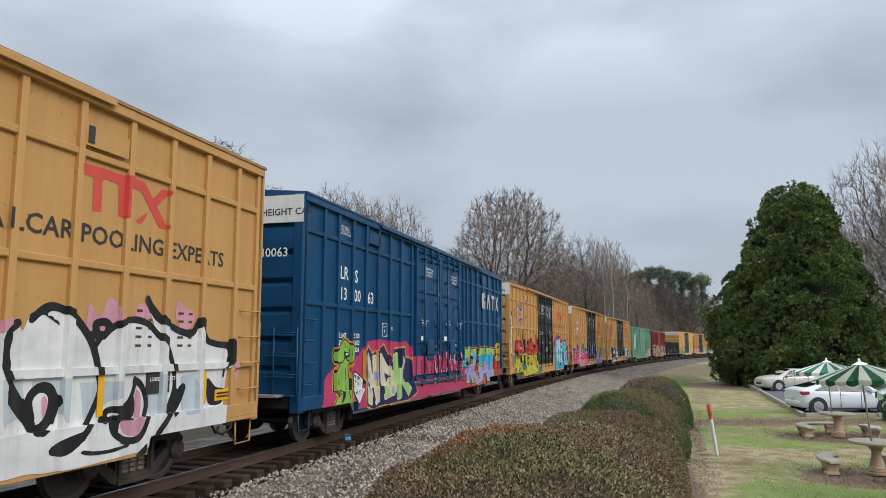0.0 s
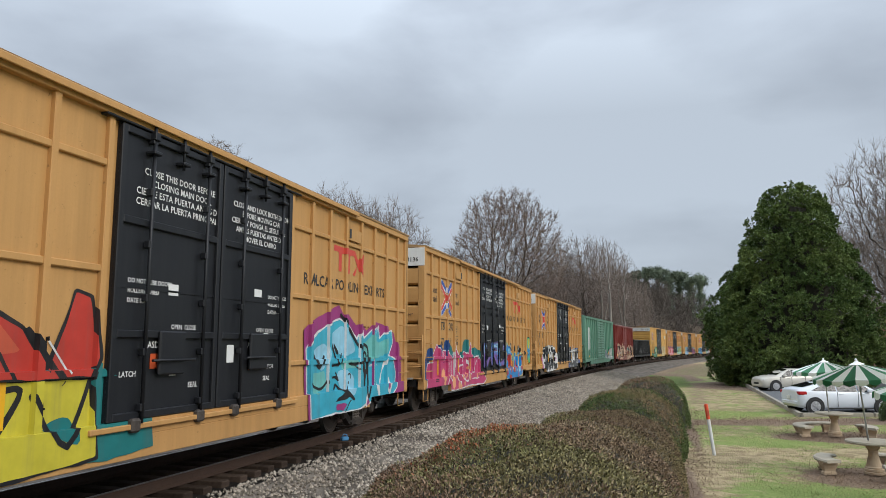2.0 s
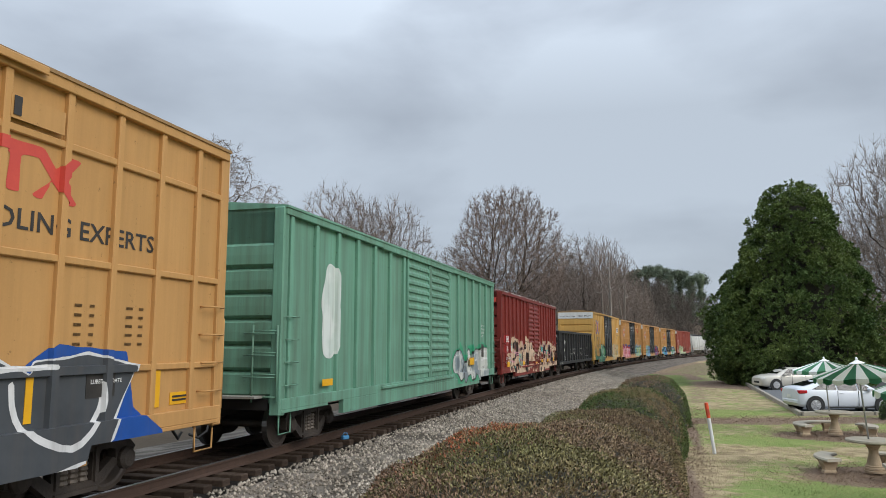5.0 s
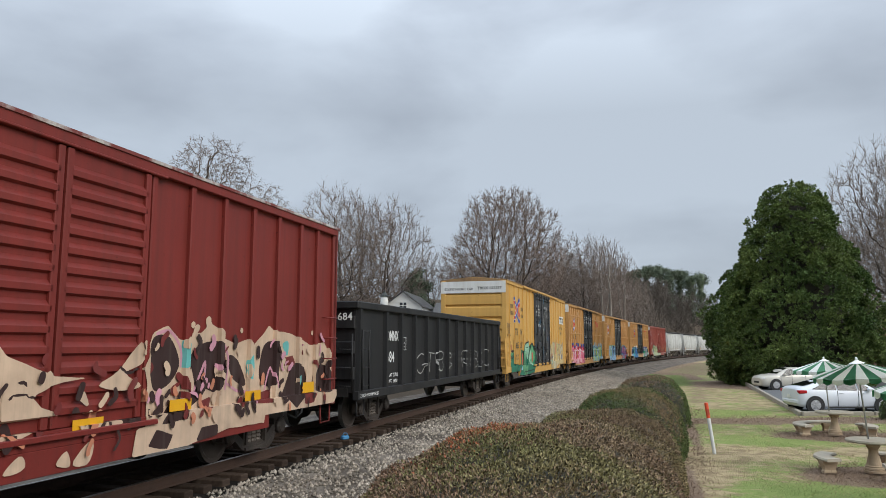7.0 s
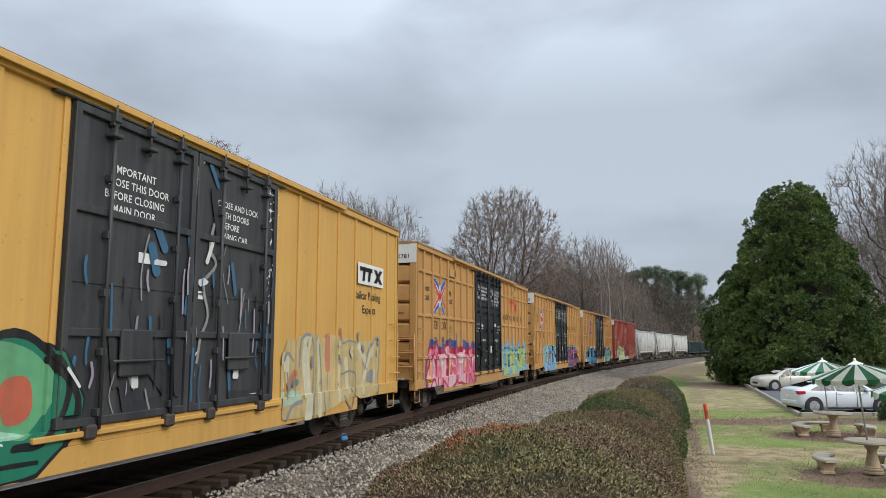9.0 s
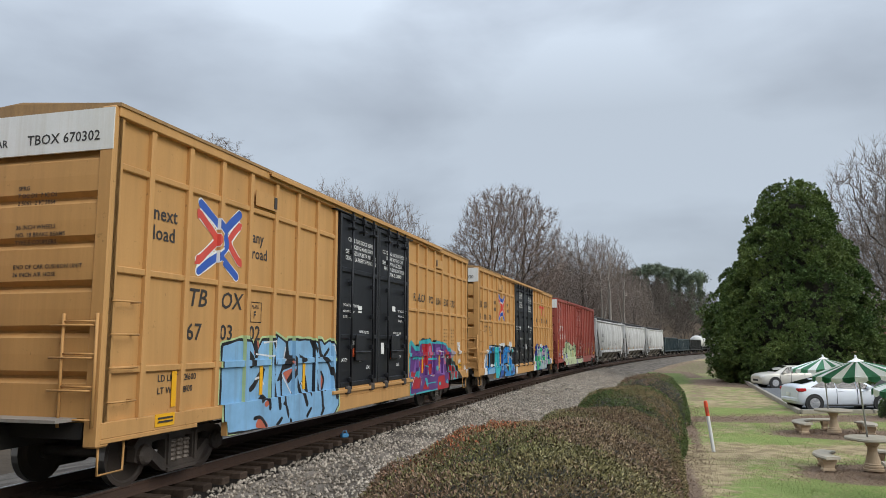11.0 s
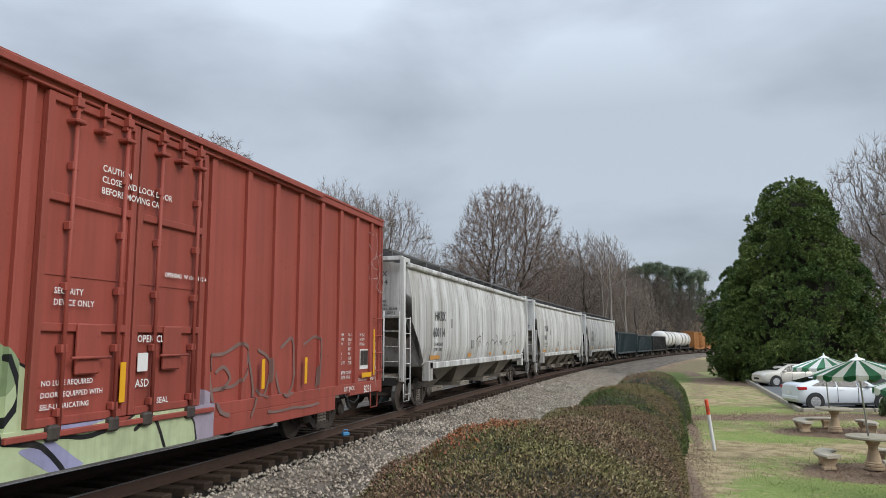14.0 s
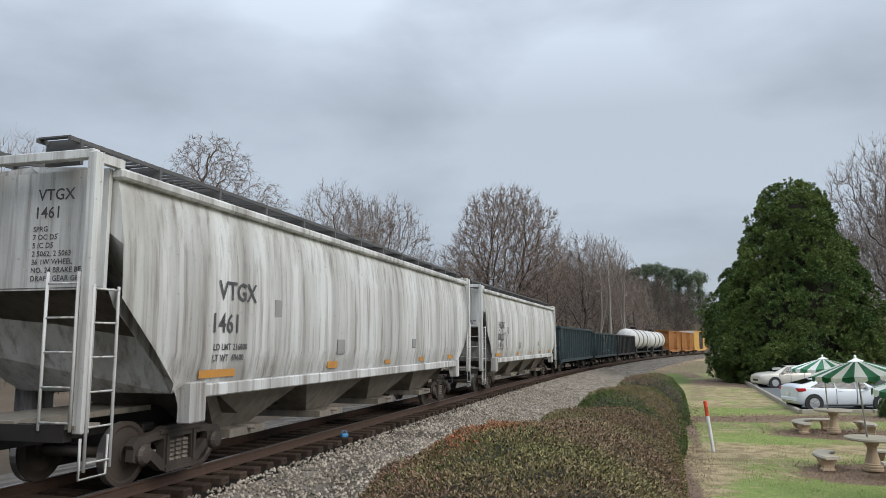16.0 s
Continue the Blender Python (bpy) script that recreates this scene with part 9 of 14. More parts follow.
mural(c4, S, "grey graffiti letters outlined in white with blue patches", [
    layer(BLUEROYAL, shapes=[facet((2,0.63), (2.16,0.98), (2.56,1.09), (2.58,0.55)),
        facet((5.55,1.69), (6.07,2), (7.31,1.9), (7.49,1.18), (8.05,0.81), (7.62,0.63), (6.63,0.69), (6.62,1.37))]),
    layer(WHITE, off=0.03, shapes=[facet((2.55,0.53), (2.63,1.35), (2.69,1.9), (2.87,2.13), (3.08,1.8), (3.27,2.03), (3.9,2.03), (4,1.71), (4.35,1.88), (4.81,2.09), (5.2,1.88), (5.71,1.64), (5.81,1.79), (6.62,1.87), (7.49,1.72), (6.91,0.67), (6.09,0.56), (4.39,0.53), (2.73,0.54))]),
    layer(SLATE, shapes=[facet((2.55,0.53), (2.63,1.35), (2.69,1.9), (2.87,2.13), (3.08,1.8), (3.27,2.03), (3.9,2.03), (4,1.71), (4.35,1.88), (4.81,2.09), (5.2,1.88), (5.71,1.64), (5.81,1.79), (6.62,1.87), (7.49,1.72), (6.91,0.67), (6.09,0.56), (4.39,0.53), (2.73,0.54))]),
    layer(WHITE, shapes=[stroke(0.035, (2.76,2.09), (3.09,1.48)),
        stroke(0.03, (3,1.7), (6.07,1.74)),
        loop((3.92,1.28), (4.19,1.01), (4.02,0.84), (3.68,1.03)),
        loop((4.59,1.51), (4.97,1.35), (5.12,1.04), (4.6,1.1)),
        stroke(0.04, (5.51,1.56), (5.67,1.09), (6.35,0.8), (6.85,1.2), (6.85,1.53)),
        stroke(0.03, (3.32,1.96), (3.91,1.96)),
        stroke(0.025, (3.49,1.61), (3.91,1.89), (4.13,1.59)),
        stroke(0.03, (4.45,1.66), (4.62,2), (5.11,1.65)),
        loop((2.88,0.67), (3.19,0.78), (3.28,0.61)),
        loop((3.94,0.66), (4.29,0.77), (4.38,0.59))]),
], 0.0122)
mural(c6, S6, "beige graffiti letters with brown and teal shading", [
    layer(BEIGE, shapes=[facet((-6.63,1.63), (-6.18,1.71), (-6.04,1.65), (-5.91,1.57), (-5.58,1.73), (-5.53,2.11), (-5.61,2.27), (-5.48,2.4), (-5.19,2.46), (-5.09,2.57), (-5.02,2.37), (-4.87,2.38), (-4.45,2.39), (-4.27,2.3), (-4.08,2.12), (-4,2.36), (-3.96,2.21), (-3.7,2.02), (-3.52,2.27), (-3.31,2.22), (-3.11,2.33), (-2.89,2.28), (-2.76,1.92), (-2.55,2.13), (-2.33,2.34), (-2.22,2.51), (-1.86,2.54), (-1.59,2.36), (-1.45,2.13), (-0.91,2.25), (-0.61,1.9), (0.07,1.65), (0.59,1.63), (-0.3,1.51), (0.09,1.15), (-0.56,0.93), (-1.39,0.87), (-1.38,0.76), (-3.22,0.7), (-4.34,0.72), (-5.43,0.71), (-6.1,0.76), (-6.24,0.94), (-6.27,1.33), (-6.16,1.5))]),
    layer(BROWN, shapes=[loop((-5.3,2.11), (-5.02,2.29), (-4.61,2.29), (-4.26,2.12), (-4.13,1.74), (-4.39,1.52), (-4.87,1.35), (-5.3,1.33), (-5.34,1.43), (-4.81,1.58), (-4.54,1.75), (-4.67,1.93), (-4.77,2.11), (-5,2.07), (-4.93,1.76), (-5.19,1.81)),
        facet((-3.36,1.33), (-3.28,1.72), (-2.86,1.73), (-2.7,1.19)),
        facet((-5.46,1.09), (-4.94,1.14), (-4.69,1.03), (-4.73,0.68), (-5.14,0.77)),
        facet((-6.15,1.32), (-5.76,1.37), (-5.54,1.28), (-5.73,0.97), (-6.11,0.85)),
        facet((-2.27,1.17), (-1.94,1.69), (-1.53,1.68), (-1.5,1.01), (-1.89,0.88)),
        facet((-2.59,0.78), (-2.14,1.06), (-1.77,0.81), (-1.88,0.66)),
        facet((-4.61,1.08), (-4.28,1.2), (-4.18,0.87), (-4.55,0.86))]),
    layer(MAROONP, shapes=[facet((-4.2,1.17), (-3.61,1.25), (-3.73,0.95), (-4.09,0.95)),
        facet((-5.86,0.98), (-5.52,0.99), (-5.51,0.77), (-5.78,0.78)),
        facet((-4.74,1.76), (-4.56,1.93), (-4.73,2.11), (-4.84,2.01)),
        facet((-2.72,1.2), (-2.04,1.26), (-2.14,1.06), (-2.6,1.03)),
        facet((-6.17,1.63), (-5.93,1.53), (-5.64,1.65), (-5.62,1.37), (-6.09,1.39))]),
    layer(TEALPALE, shapes=[loop((-3.76,1.54), (-3.44,1.63), (-3.35,1.13), (-3.64,1.04)),
        loop((-5.53,2.11), (-5.42,2.11), (-5.42,1.81), (-5.54,1.77)),
        loop((-5.13,1.08), (-4.95,1.1), (-5,0.9))]),
    layer(PINKPALE, shapes=[stroke(0.03, (-5.36,1.69), (-5.06,1.76), (-4.7,1.67), (-4.05,1.74), (-3.79,1.93), (-3.58,1.73)),
        stroke(0.03, (-3.28,1.72), (-3.1,2.12), (-2.89,2.23), (-2.73,1.71)),
        stroke(0.03, (-5.61,1.28), (-5.55,1.34), (-5.18,1.25)),
        stroke(0.035, (-3.46,1.34), (-3.14,1.12), (-2.71,0.94)),
        stroke(0.03, (-4.4,1.57), (-4.05,1.65), (-3.84,1.36)),
        stroke(0.025, (-4.77,1.05), (-4.65,0.87), (-4.73,0.7))]),
    layer(BROWN, shapes=[stroke(0.018, (-2.6,1.71), (-2.52,2.02), (-2.21,2.24), (-1.56,2.22)),
        stroke(0.018, (-2.25,0.85), (-2.17,1.48), (-2.33,1.91)),
        stroke(0.02, (-1.45,2.13), (-1.53,1.68), (-1.66,1.24)),
        stroke(0.03, (-3.93,1.17), (-3.81,1.43)),
        stroke(0.03, (-3.57,1.49), (-3.49,1.24))]),
])
mural(c6, S6, "beige graffiti scraps across the ribbed door", [
    layer(BEIGE, shapes=[loop((-0.59,1.55), (-0.31,1.71), (-0.21,1.57), (-0,1.71), (0.04,1.57), (-0.22,1.45), (-0.13,1.34), (0.12,1.24), (0.05,1.13), (-0.55,1.11)),
        loop((0.75,1.52), (1.09,1.66), (1.38,1.94), (1.54,2.04), (1.57,1.79), (1.24,1.65), (1.55,1.49), (1.21,1.43)),
        loop((0.57,1.01), (0.64,1.18), (1.13,1.13), (1.26,1.02), (0.66,0.93)),
        loop((0.17,0.68), (0.32,0.81), (0.39,0.62)),
        loop((0.42,0.64), (0.67,0.86), (0.77,0.8), (0.69,0.6)),
        loop((-0.54,0.66), (-0.31,0.83), (-0.25,0.69)),
        loop((0.44,1.39), (0.53,1.48), (0.63,1.28)),
        loop((2.8,2.09), (2.86,2.3), (2.98,2.26))]),
    layer(BROWN, shapes=[stroke(0.02, (-0.54,1.46), (-0.44,1.48), (-0.21,1.44)),
        stroke(0.02, (-0.45,1.6), (-0.38,1.62), (-0.32,1.58)),
        stroke(0.025, (0.56,1.05), (0.74,1.13), (0.71,0.97)),
        stroke(0.025, (0.85,0.99), (0.98,1.11), (1.04,0.97)),
        stroke(0.02, (1.13,1.73), (1.3,1.65), (1.51,1.72)),
        facet((1.18,1.13), (1.55,1.17), (1.62,1.02), (1.3,0.98))]),
], 0.0122)
mural(c6, S6, "beige and brown graffiti letters edged with teal", [
    layer(BEIGE, shapes=[facet((1.71,0.93), (1.7,1.49), (1.62,1.71), (1.78,1.93), (1.88,2.16), (2.18,2.28), (2.46,2.09), (2.73,2.05), (2.79,2.18), (3.01,2.18), (3.23,2.34), (3.5,2.25), (3.64,2.1), (3.98,2.01), (4.34,2.1), (4.53,1.99), (4.9,2.21), (5.06,2.36), (5.31,2.24), (5.87,2.22), (6.35,2.12), (6.73,1.99), (7.4,2.07), (7.85,1.65), (7.91,0.93), (7.61,0.63), (5.62,0.65), (3.74,0.7), (2.31,0.52), (1.44,0.56), (1.52,0.92)),
        stroke(0.06, (2.79,2.3)),
        stroke(0.08, (3.18,2.37)),
        stroke(0.05, (4.15,2.24)),
        stroke(0.05, (6.85,2.23))]),
    layer(BROWN, shapes=[loop((1.88,2.09), (2.19,2.13), (2.4,1.93), (2.46,1.69), (2.24,1.44), (1.94,1.38), (1.83,1.71)),
        loop((2.86,1.35), (2.75,1.84), (3.17,2.05), (3.57,2.01), (3.69,1.65), (3.46,1.29), (3.15,1.33), (3.08,1.23), (2.53,1.03), (2.37,1.12)),
        loop((3.76,1.83), (4.09,1.73), (4.33,1.33), (3.9,1.47)),
        loop((4.75,1.52), (4.92,2.01), (5.43,2.06), (5.52,1.7), (5.27,1.29), (4.92,1.32)),
        facet((2.01,0.93), (2.27,1.15), (2.69,1.17), (2.64,0.94)),
        facet((5.6,1.09), (6.01,1.69), (6.5,1.57), (6.7,1.12), (6.06,0.82)),
        facet((1.76,0.67), (1.92,0.88), (2.3,0.76), (2.18,0.58)),
        facet((2.84,0.61), (2.97,0.8), (3.41,0.8), (3.43,0.63)),
        loop((6.9,1.11), (7.01,1.55), (7.56,1.54), (7.73,1.06))]),
    layer(MAROONP, shapes=[facet((5.56,1.75), (6.01,1.8), (6.13,1.63), (5.57,1.6)),
        facet((4.4,1.16), (5.17,1.21), (5.18,0.99), (4.5,1.02)),
        facet((6.4,1.14), (6.82,1.23), (6.84,0.87), (6.41,0.87)),
        facet((2.94,1.13), (3.31,1.23), (3.27,1.02))]),
    layer(TEALPALE, shapes=[loop((2.53,2.05), (2.68,2.05), (2.74,1.76), (2.54,1.67)),
        loop((4.32,1.73), (4.54,1.84), (4.6,1.53), (4.38,1.43)),
        loop((5.59,2.01), (5.81,2.06), (5.78,1.8)),
        loop((6.15,1.37), (6.38,1.46), (6.35,1.14))]),
    layer(PINKPALE, shapes=[stroke(0.025, (1.94,2.16), (2.25,2.18), (2.49,1.97), (2.51,1.69)),
        stroke(0.022, (2.86,1.35), (3.12,1.75), (3.07,1.38)),
        stroke(0.025, (3.65,1.99), (3.77,1.74), (3.7,1.3)),
        stroke(0.022, (3.77,1.38), (4.03,1.28), (4.39,1.21)),
        stroke(0.022, (4.96,1.22), (5.14,1.61), (5.38,1.2))]),
], 0.0146)
mural(c8, S8, "green and mint graffiti letters outlined in black", [
    layer(BLACK, off=0.035, shapes=[facet((-8.47,0.72), (-8.42,1.31), (-8.55,1.46), (-8.48,1.63), (-8.24,1.71), (-8.11,1.79), (-7.66,1.78), (-7.63,1.43), (-7.77,1.17), (-6.23,1.05), (-6.17,1.65), (-5.88,1.84), (-5.23,1.72), (-5.13,1.93), (-4.79,2.15), (-4.04,2.27), (-3.89,1.92), (-3.49,2.1), (-2.9,2.12), (-2.43,1.94), (-2.11,1.4), (-2.16,1), (-2.69,0.63), (-5.38,0.5), (-7.26,0.69))]),
    layer(GREEN, shapes=[facet((-8.47,0.72), (-8.42,1.31), (-8.55,1.46), (-8.48,1.63), (-8.24,1.71), (-8.11,1.79), (-7.66,1.78), (-7.63,1.43), (-7.77,1.17), (-6.23,1.05), (-6.17,1.65), (-5.88,1.84), (-5.23,1.72), (-5.13,1.93), (-4.79,2.15), (-4.04,2.27), (-3.89,1.92), (-3.49,2.1), (-2.9,2.12), (-2.43,1.94), (-2.11,1.4), (-2.16,1), (-2.69,0.63), (-5.38,0.5), (-7.26,0.69))]),
    layer(GREENMID, shapes=[facet((-8.38,1.73), (-8.18,1.79), (-7.78,1.76), (-7.95,1.61), (-8.3,1.53)),
        facet((-5.38,0.55), (-5.07,0.94), (-4.37,1.05), (-4.7,0.54)),
        loop((-4,1.47), (-3.7,1.9), (-3.2,2.07), (-2.71,1.89), (-2.47,1.54), (-2.79,1.04), (-3.21,1.06), (-3.94,1.22)),
        facet((-5.83,0.94), (-5.23,1.72), (-4.77,1.71), (-4.97,1.08), (-5.39,0.66))]),
    layer(MINT, shapes=[loop((-4.95,2.08), (-4.04,2.22), (-3.94,1.7), (-4.35,1.22), (-4.09,1.12), (-4.76,1.58)),
        loop((-3.96,1.58), (-3.61,1.8), (-3.32,1.56), (-3.59,1.23), (-2.86,1.07), (-3.44,1.04), (-3.86,1.24))]),
    layer(CORAL, shapes=[loop((-5.8,1.59), (-5.51,1.63), (-5.5,1.12), (-5.71,1.07)),
        loop((-3.18,1.62), (-2.85,1.67), (-2.77,1.28), (-3.1,1.18)),
        facet((-8.36,2.04), (-8.24,2.12), (-8.18,1.79), (-8.38,1.73)),
        facet((-8.5,1.54), (-8.3,1.56), (-8.38,1.31)),
        facet((-6.58,0.72), (-6.38,1.03), (-6.29,0.74))]),
    layer(BLACK, shapes=[stroke(0.04, (-5.9,1.52), (-5.67,1.73), (-5.4,1.57), (-5.41,1.09)),
        stroke(0.035, (-5.07,2.02), (-4.55,2.19), (-3.99,2.24), (-3.86,1.69)),
        stroke(0.045, (-3.87,1.52), (-3.48,2.01), (-2.9,2.13), (-2.35,1.66), (-2.52,1.02), (-3,0.93)),
        stroke(0.035, (-4.53,1.71), (-4.74,1.18), (-4.94,0.61)),
        stroke(0.035, (-4.15,1.7), (-3.93,1.11)),
        stroke(0.04, (-8.42,2.22), (-8.25,1.79), (-7.63,1.78)),
        stroke(0.035, (-8.48,1.62), (-8.08,1.44), (-7.61,1.6), (-7.68,1.22)),
        stroke(0.03, (-6.39,0.61), (-6.04,1.15)),
        stroke(0.02, (-4.78,1.93), (-4.41,1.95), (-4.4,1.71)),
        stroke(0.03, (-7.27,0.75), (-6.95,1.03)),
        stroke(0.05, (-2.58,1.85), (-2.18,1.4), (-2.29,0.91)),
        stroke(0.025, (-5.39,0.71), (-3.97,0.74), (-2.69,0.76))]),
    layer(PALEBLUE, shapes=[facet((-6.21,0.83), (-5.93,1.05), (-5.82,0.84))]),
    layer(WHITE, shapes=[stroke(0.02, (-2.39,1.76), (-2.18,1.53)),
        stroke(0.014, (-3.72,1.12), (-3.15,0.99))]),
    layer(YELLOWNEW, shapes=[facet((-7.8,2.54), (-5.31,2.6), (-5.27,1.84), (-6.03,1.84), (-5.99,1.11), (-7.72,1.18))]),
])
mural(c8, S8, "thin cream graffiti letters with grey shadows", [
    layer(CREAMY, shapes=[facet((2.91,0.66), (2.92,1.72), (3.16,2.13), (3.51,2.14), (3.86,2.25), (4.25,2.26), (4.66,2.15), (5.08,2.25), (5.53,2.21), (6.33,2.16), (6.86,2.1), (7.6,2.17), (8.08,2.03), (7.96,0.92), (6.91,0.73), (6.39,0.89), (4.46,0.62))]),
    layer(CREAM, shapes=[stroke(0.15, (4,2.09), (3.92,1.7), (4.06,1.04), (3.98,0.59)),
        stroke(0.09, (4.44,2.09), (4.54,0.61)),
        stroke(0.08, (5.54,1.91), (5.53,0.88)),
        stroke(0.09, (6.65,2.01), (7.24,1.56)),
        stroke(0.08, (7.6,2.01), (7.07,1.34), (6.9,0.96)),
        stroke(0.1, (3.14,1.72), (3.11,1.1)),
        stroke(0.1, (5.93,1.66), (6.08,1.03))]),
    layer(CORALPALE, shapes=[stroke(0.12, (4.94,2.15), (4.97,1.56)),
        stroke(0.06, (5.61,2.34), (5.65,2.15)),
        stroke(0.06, (3,1.11), (3.42,1.5))]),
    layer(MINTPALE, shapes=[facet((2.9,0.91), (2.95,1.16), (3.68,1.17), (3.69,0.9))]),
    layer(GREYP, shapes=[stroke(0.03, (3.66,1.6), (3.72,2.12), (4.12,2.21), (4.29,1.86), (4.23,0.53)),
        stroke(0.025, (4.55,2.03), (4.79,0.59)),
        stroke(0.022, (5.48,2.01), (6.37,2.1), (6.56,1.64)),
        stroke(0.025, (5.69,1.39), (6.4,1.39), (6.23,0.62), (5.77,0.93)),
        stroke(0.03, (7.06,1.44), (7.41,2.01), (8.04,2.12), (7.88,0.77)),
        stroke(0.04, (3.09,0.67), (3.3,0.9), (3.69,0.95)),
        stroke(0.025, (3.03,1.72), (3.17,1.87), (3.41,1.71)),
        stroke(0.03, (3.15,1.51), (3.26,1.19), (3.43,1.39)),
        stroke(0.02, (4.97,1.44), (4.95,0.63)),
        loop((7.25,1.36), (7.55,1.42), (7.56,1.15), (7.18,1.17)),
        loop((5.49,1.69), (5.67,1.76), (5.68,1.57)),
        stroke(0.018, (6.88,1.64), (7.25,1.43))]),
    layer(AMBER, shapes=[stroke(0.03, (3.06,1.51), (3.09,1.05))]),
], 0.0158)
mural(c8, D8, "grey, white and blue streaks sprayed over black doors", [
    layer(BLUEGREY, shapes=[stroke(0.09, (-0.95,3.32), (-0.84,3.02)),
        stroke(0.07, (-0.82,3.57), (-0.68,3.35)),
        stroke(0.06, (-0.1,3.59), (-0.01,2.93)),
        stroke(0.04, (-0.12,2.84), (-0.12,2.47)),
        stroke(0.05, (-0.5,2.07), (-0.46,1.79)),
        stroke(0.05, (1.07,3.3), (1.17,2.85)),
        stroke(0.04, (1.07,1.67), (1.1,1.23)),
        stroke(0.05, (0.35,4.81), (0.58,4.5)),
        stroke(0.03, (-0.94,2.4), (-0.9,2.18))]),
    layer(GREYDOOR, shapes=[stroke(0.1, (-1.4,1.6), (-1.26,1.17)),
        stroke(0.08, (-0.85,1.69), (-0.53,1.41)),
        stroke(0.07, (1.13,1.23), (2.11,1.21)),
        stroke(0.08, (0.47,4.39), (0.65,3.7)),
        stroke(0.1, (-1.1,1.22), (-0.51,1.22)),
        stroke(0.06, (-1.65,2.1), (-1.55,1.54)),
        stroke(0.07, (1.32,2.12), (1.44,1.75)),
        stroke(0.09, (-0.33,2.19), (-0.25,1.39))]),
    layer(GREYP, shapes=[stroke(0.022, (-0.01,4.25), (0.03,4.65), (0.2,4.82)),
        stroke(0.03, (0.51,3.86), (0.39,3.49), (0.59,3.25), (0.28,2.94), (0.43,2.45), (0.25,2.11), (0.17,1.78)),
        stroke(0.016, (-1.03,3.5), (-1.14,3.07), (-1.13,2.62)),
        stroke(0.016, (-0.77,3.7), (-0.94,3.59)),
        stroke(0.02, (-1.19,2.39), (-1.2,2.21)),
        stroke(0.012, (0.68,4.25), (0.87,3.73), (0.78,3.18), (0.98,2.65)),
        stroke(0.012, (-1.56,1.68), (-1.64,1.4), (-1.51,1.12)),
        stroke(0.02, (-1.3,1.63), (-1.17,1.45)),
        stroke(0.018, (-0.95,1.43), (-0.84,1.13)),
        stroke(0.02, (1.06,1.1), (2.32,1.1)),
        stroke(0.016, (-0,2.27), (0.1,1.78)),
        stroke(0.014, (-0.46,2.11), (-0.41,1.48)),
        stroke(0.014, (1.45,2.87), (1.32,2.21))]),
    layer(WHITE, shapes=[facet((-0.91,3.19), (-0.62,3.19), (-0.62,3.11), (-0.91,3.11)),
        facet((0.09,2.97), (0.27,3.04), (0.45,2.96), (0.19,2.89)),
        facet((0.49,3.68), (0.6,3.71), (0.37,3.24), (0.28,3.25)),
        facet((-1.24,1.7), (-1.11,1.7), (-1.1,1.46), (-1.23,1.46)),
        facet((1.19,1.76), (1.33,1.76), (1.35,1.48), (1.18,1.49)),
        stroke(0.01, (1.95,4.67), (2.55,4.7), (2.03,4.42), (2.61,4.42), (2.13,4.13), (2.55,3.99), (2.11,3.73), (2.53,3.57), (2.11,3.11), (2.37,3.43), (2.06,2.61), (2.43,3.13)),
        stroke(0.01, (2.2,4.84), (2.31,3.73)),
        stroke(0.014, (0.07,1.8), (0.18,1.93)),
        stroke(0.012, (-0.98,1.11), (-0.51,1.12)),
        stroke(0.01, (1.56,1.2), (2.21,1.2)),
        stroke(0.009, (-1.55,2.17), (-1.34,2.16)),
        stroke(0.012, (0.06,4.65), (-0.01,4.38)),
        stroke(0.012, (-1.17,2.1), (-1.16,1.99), (-1.05,1.99), (-1.06,2.1))]),
], 0.0230)
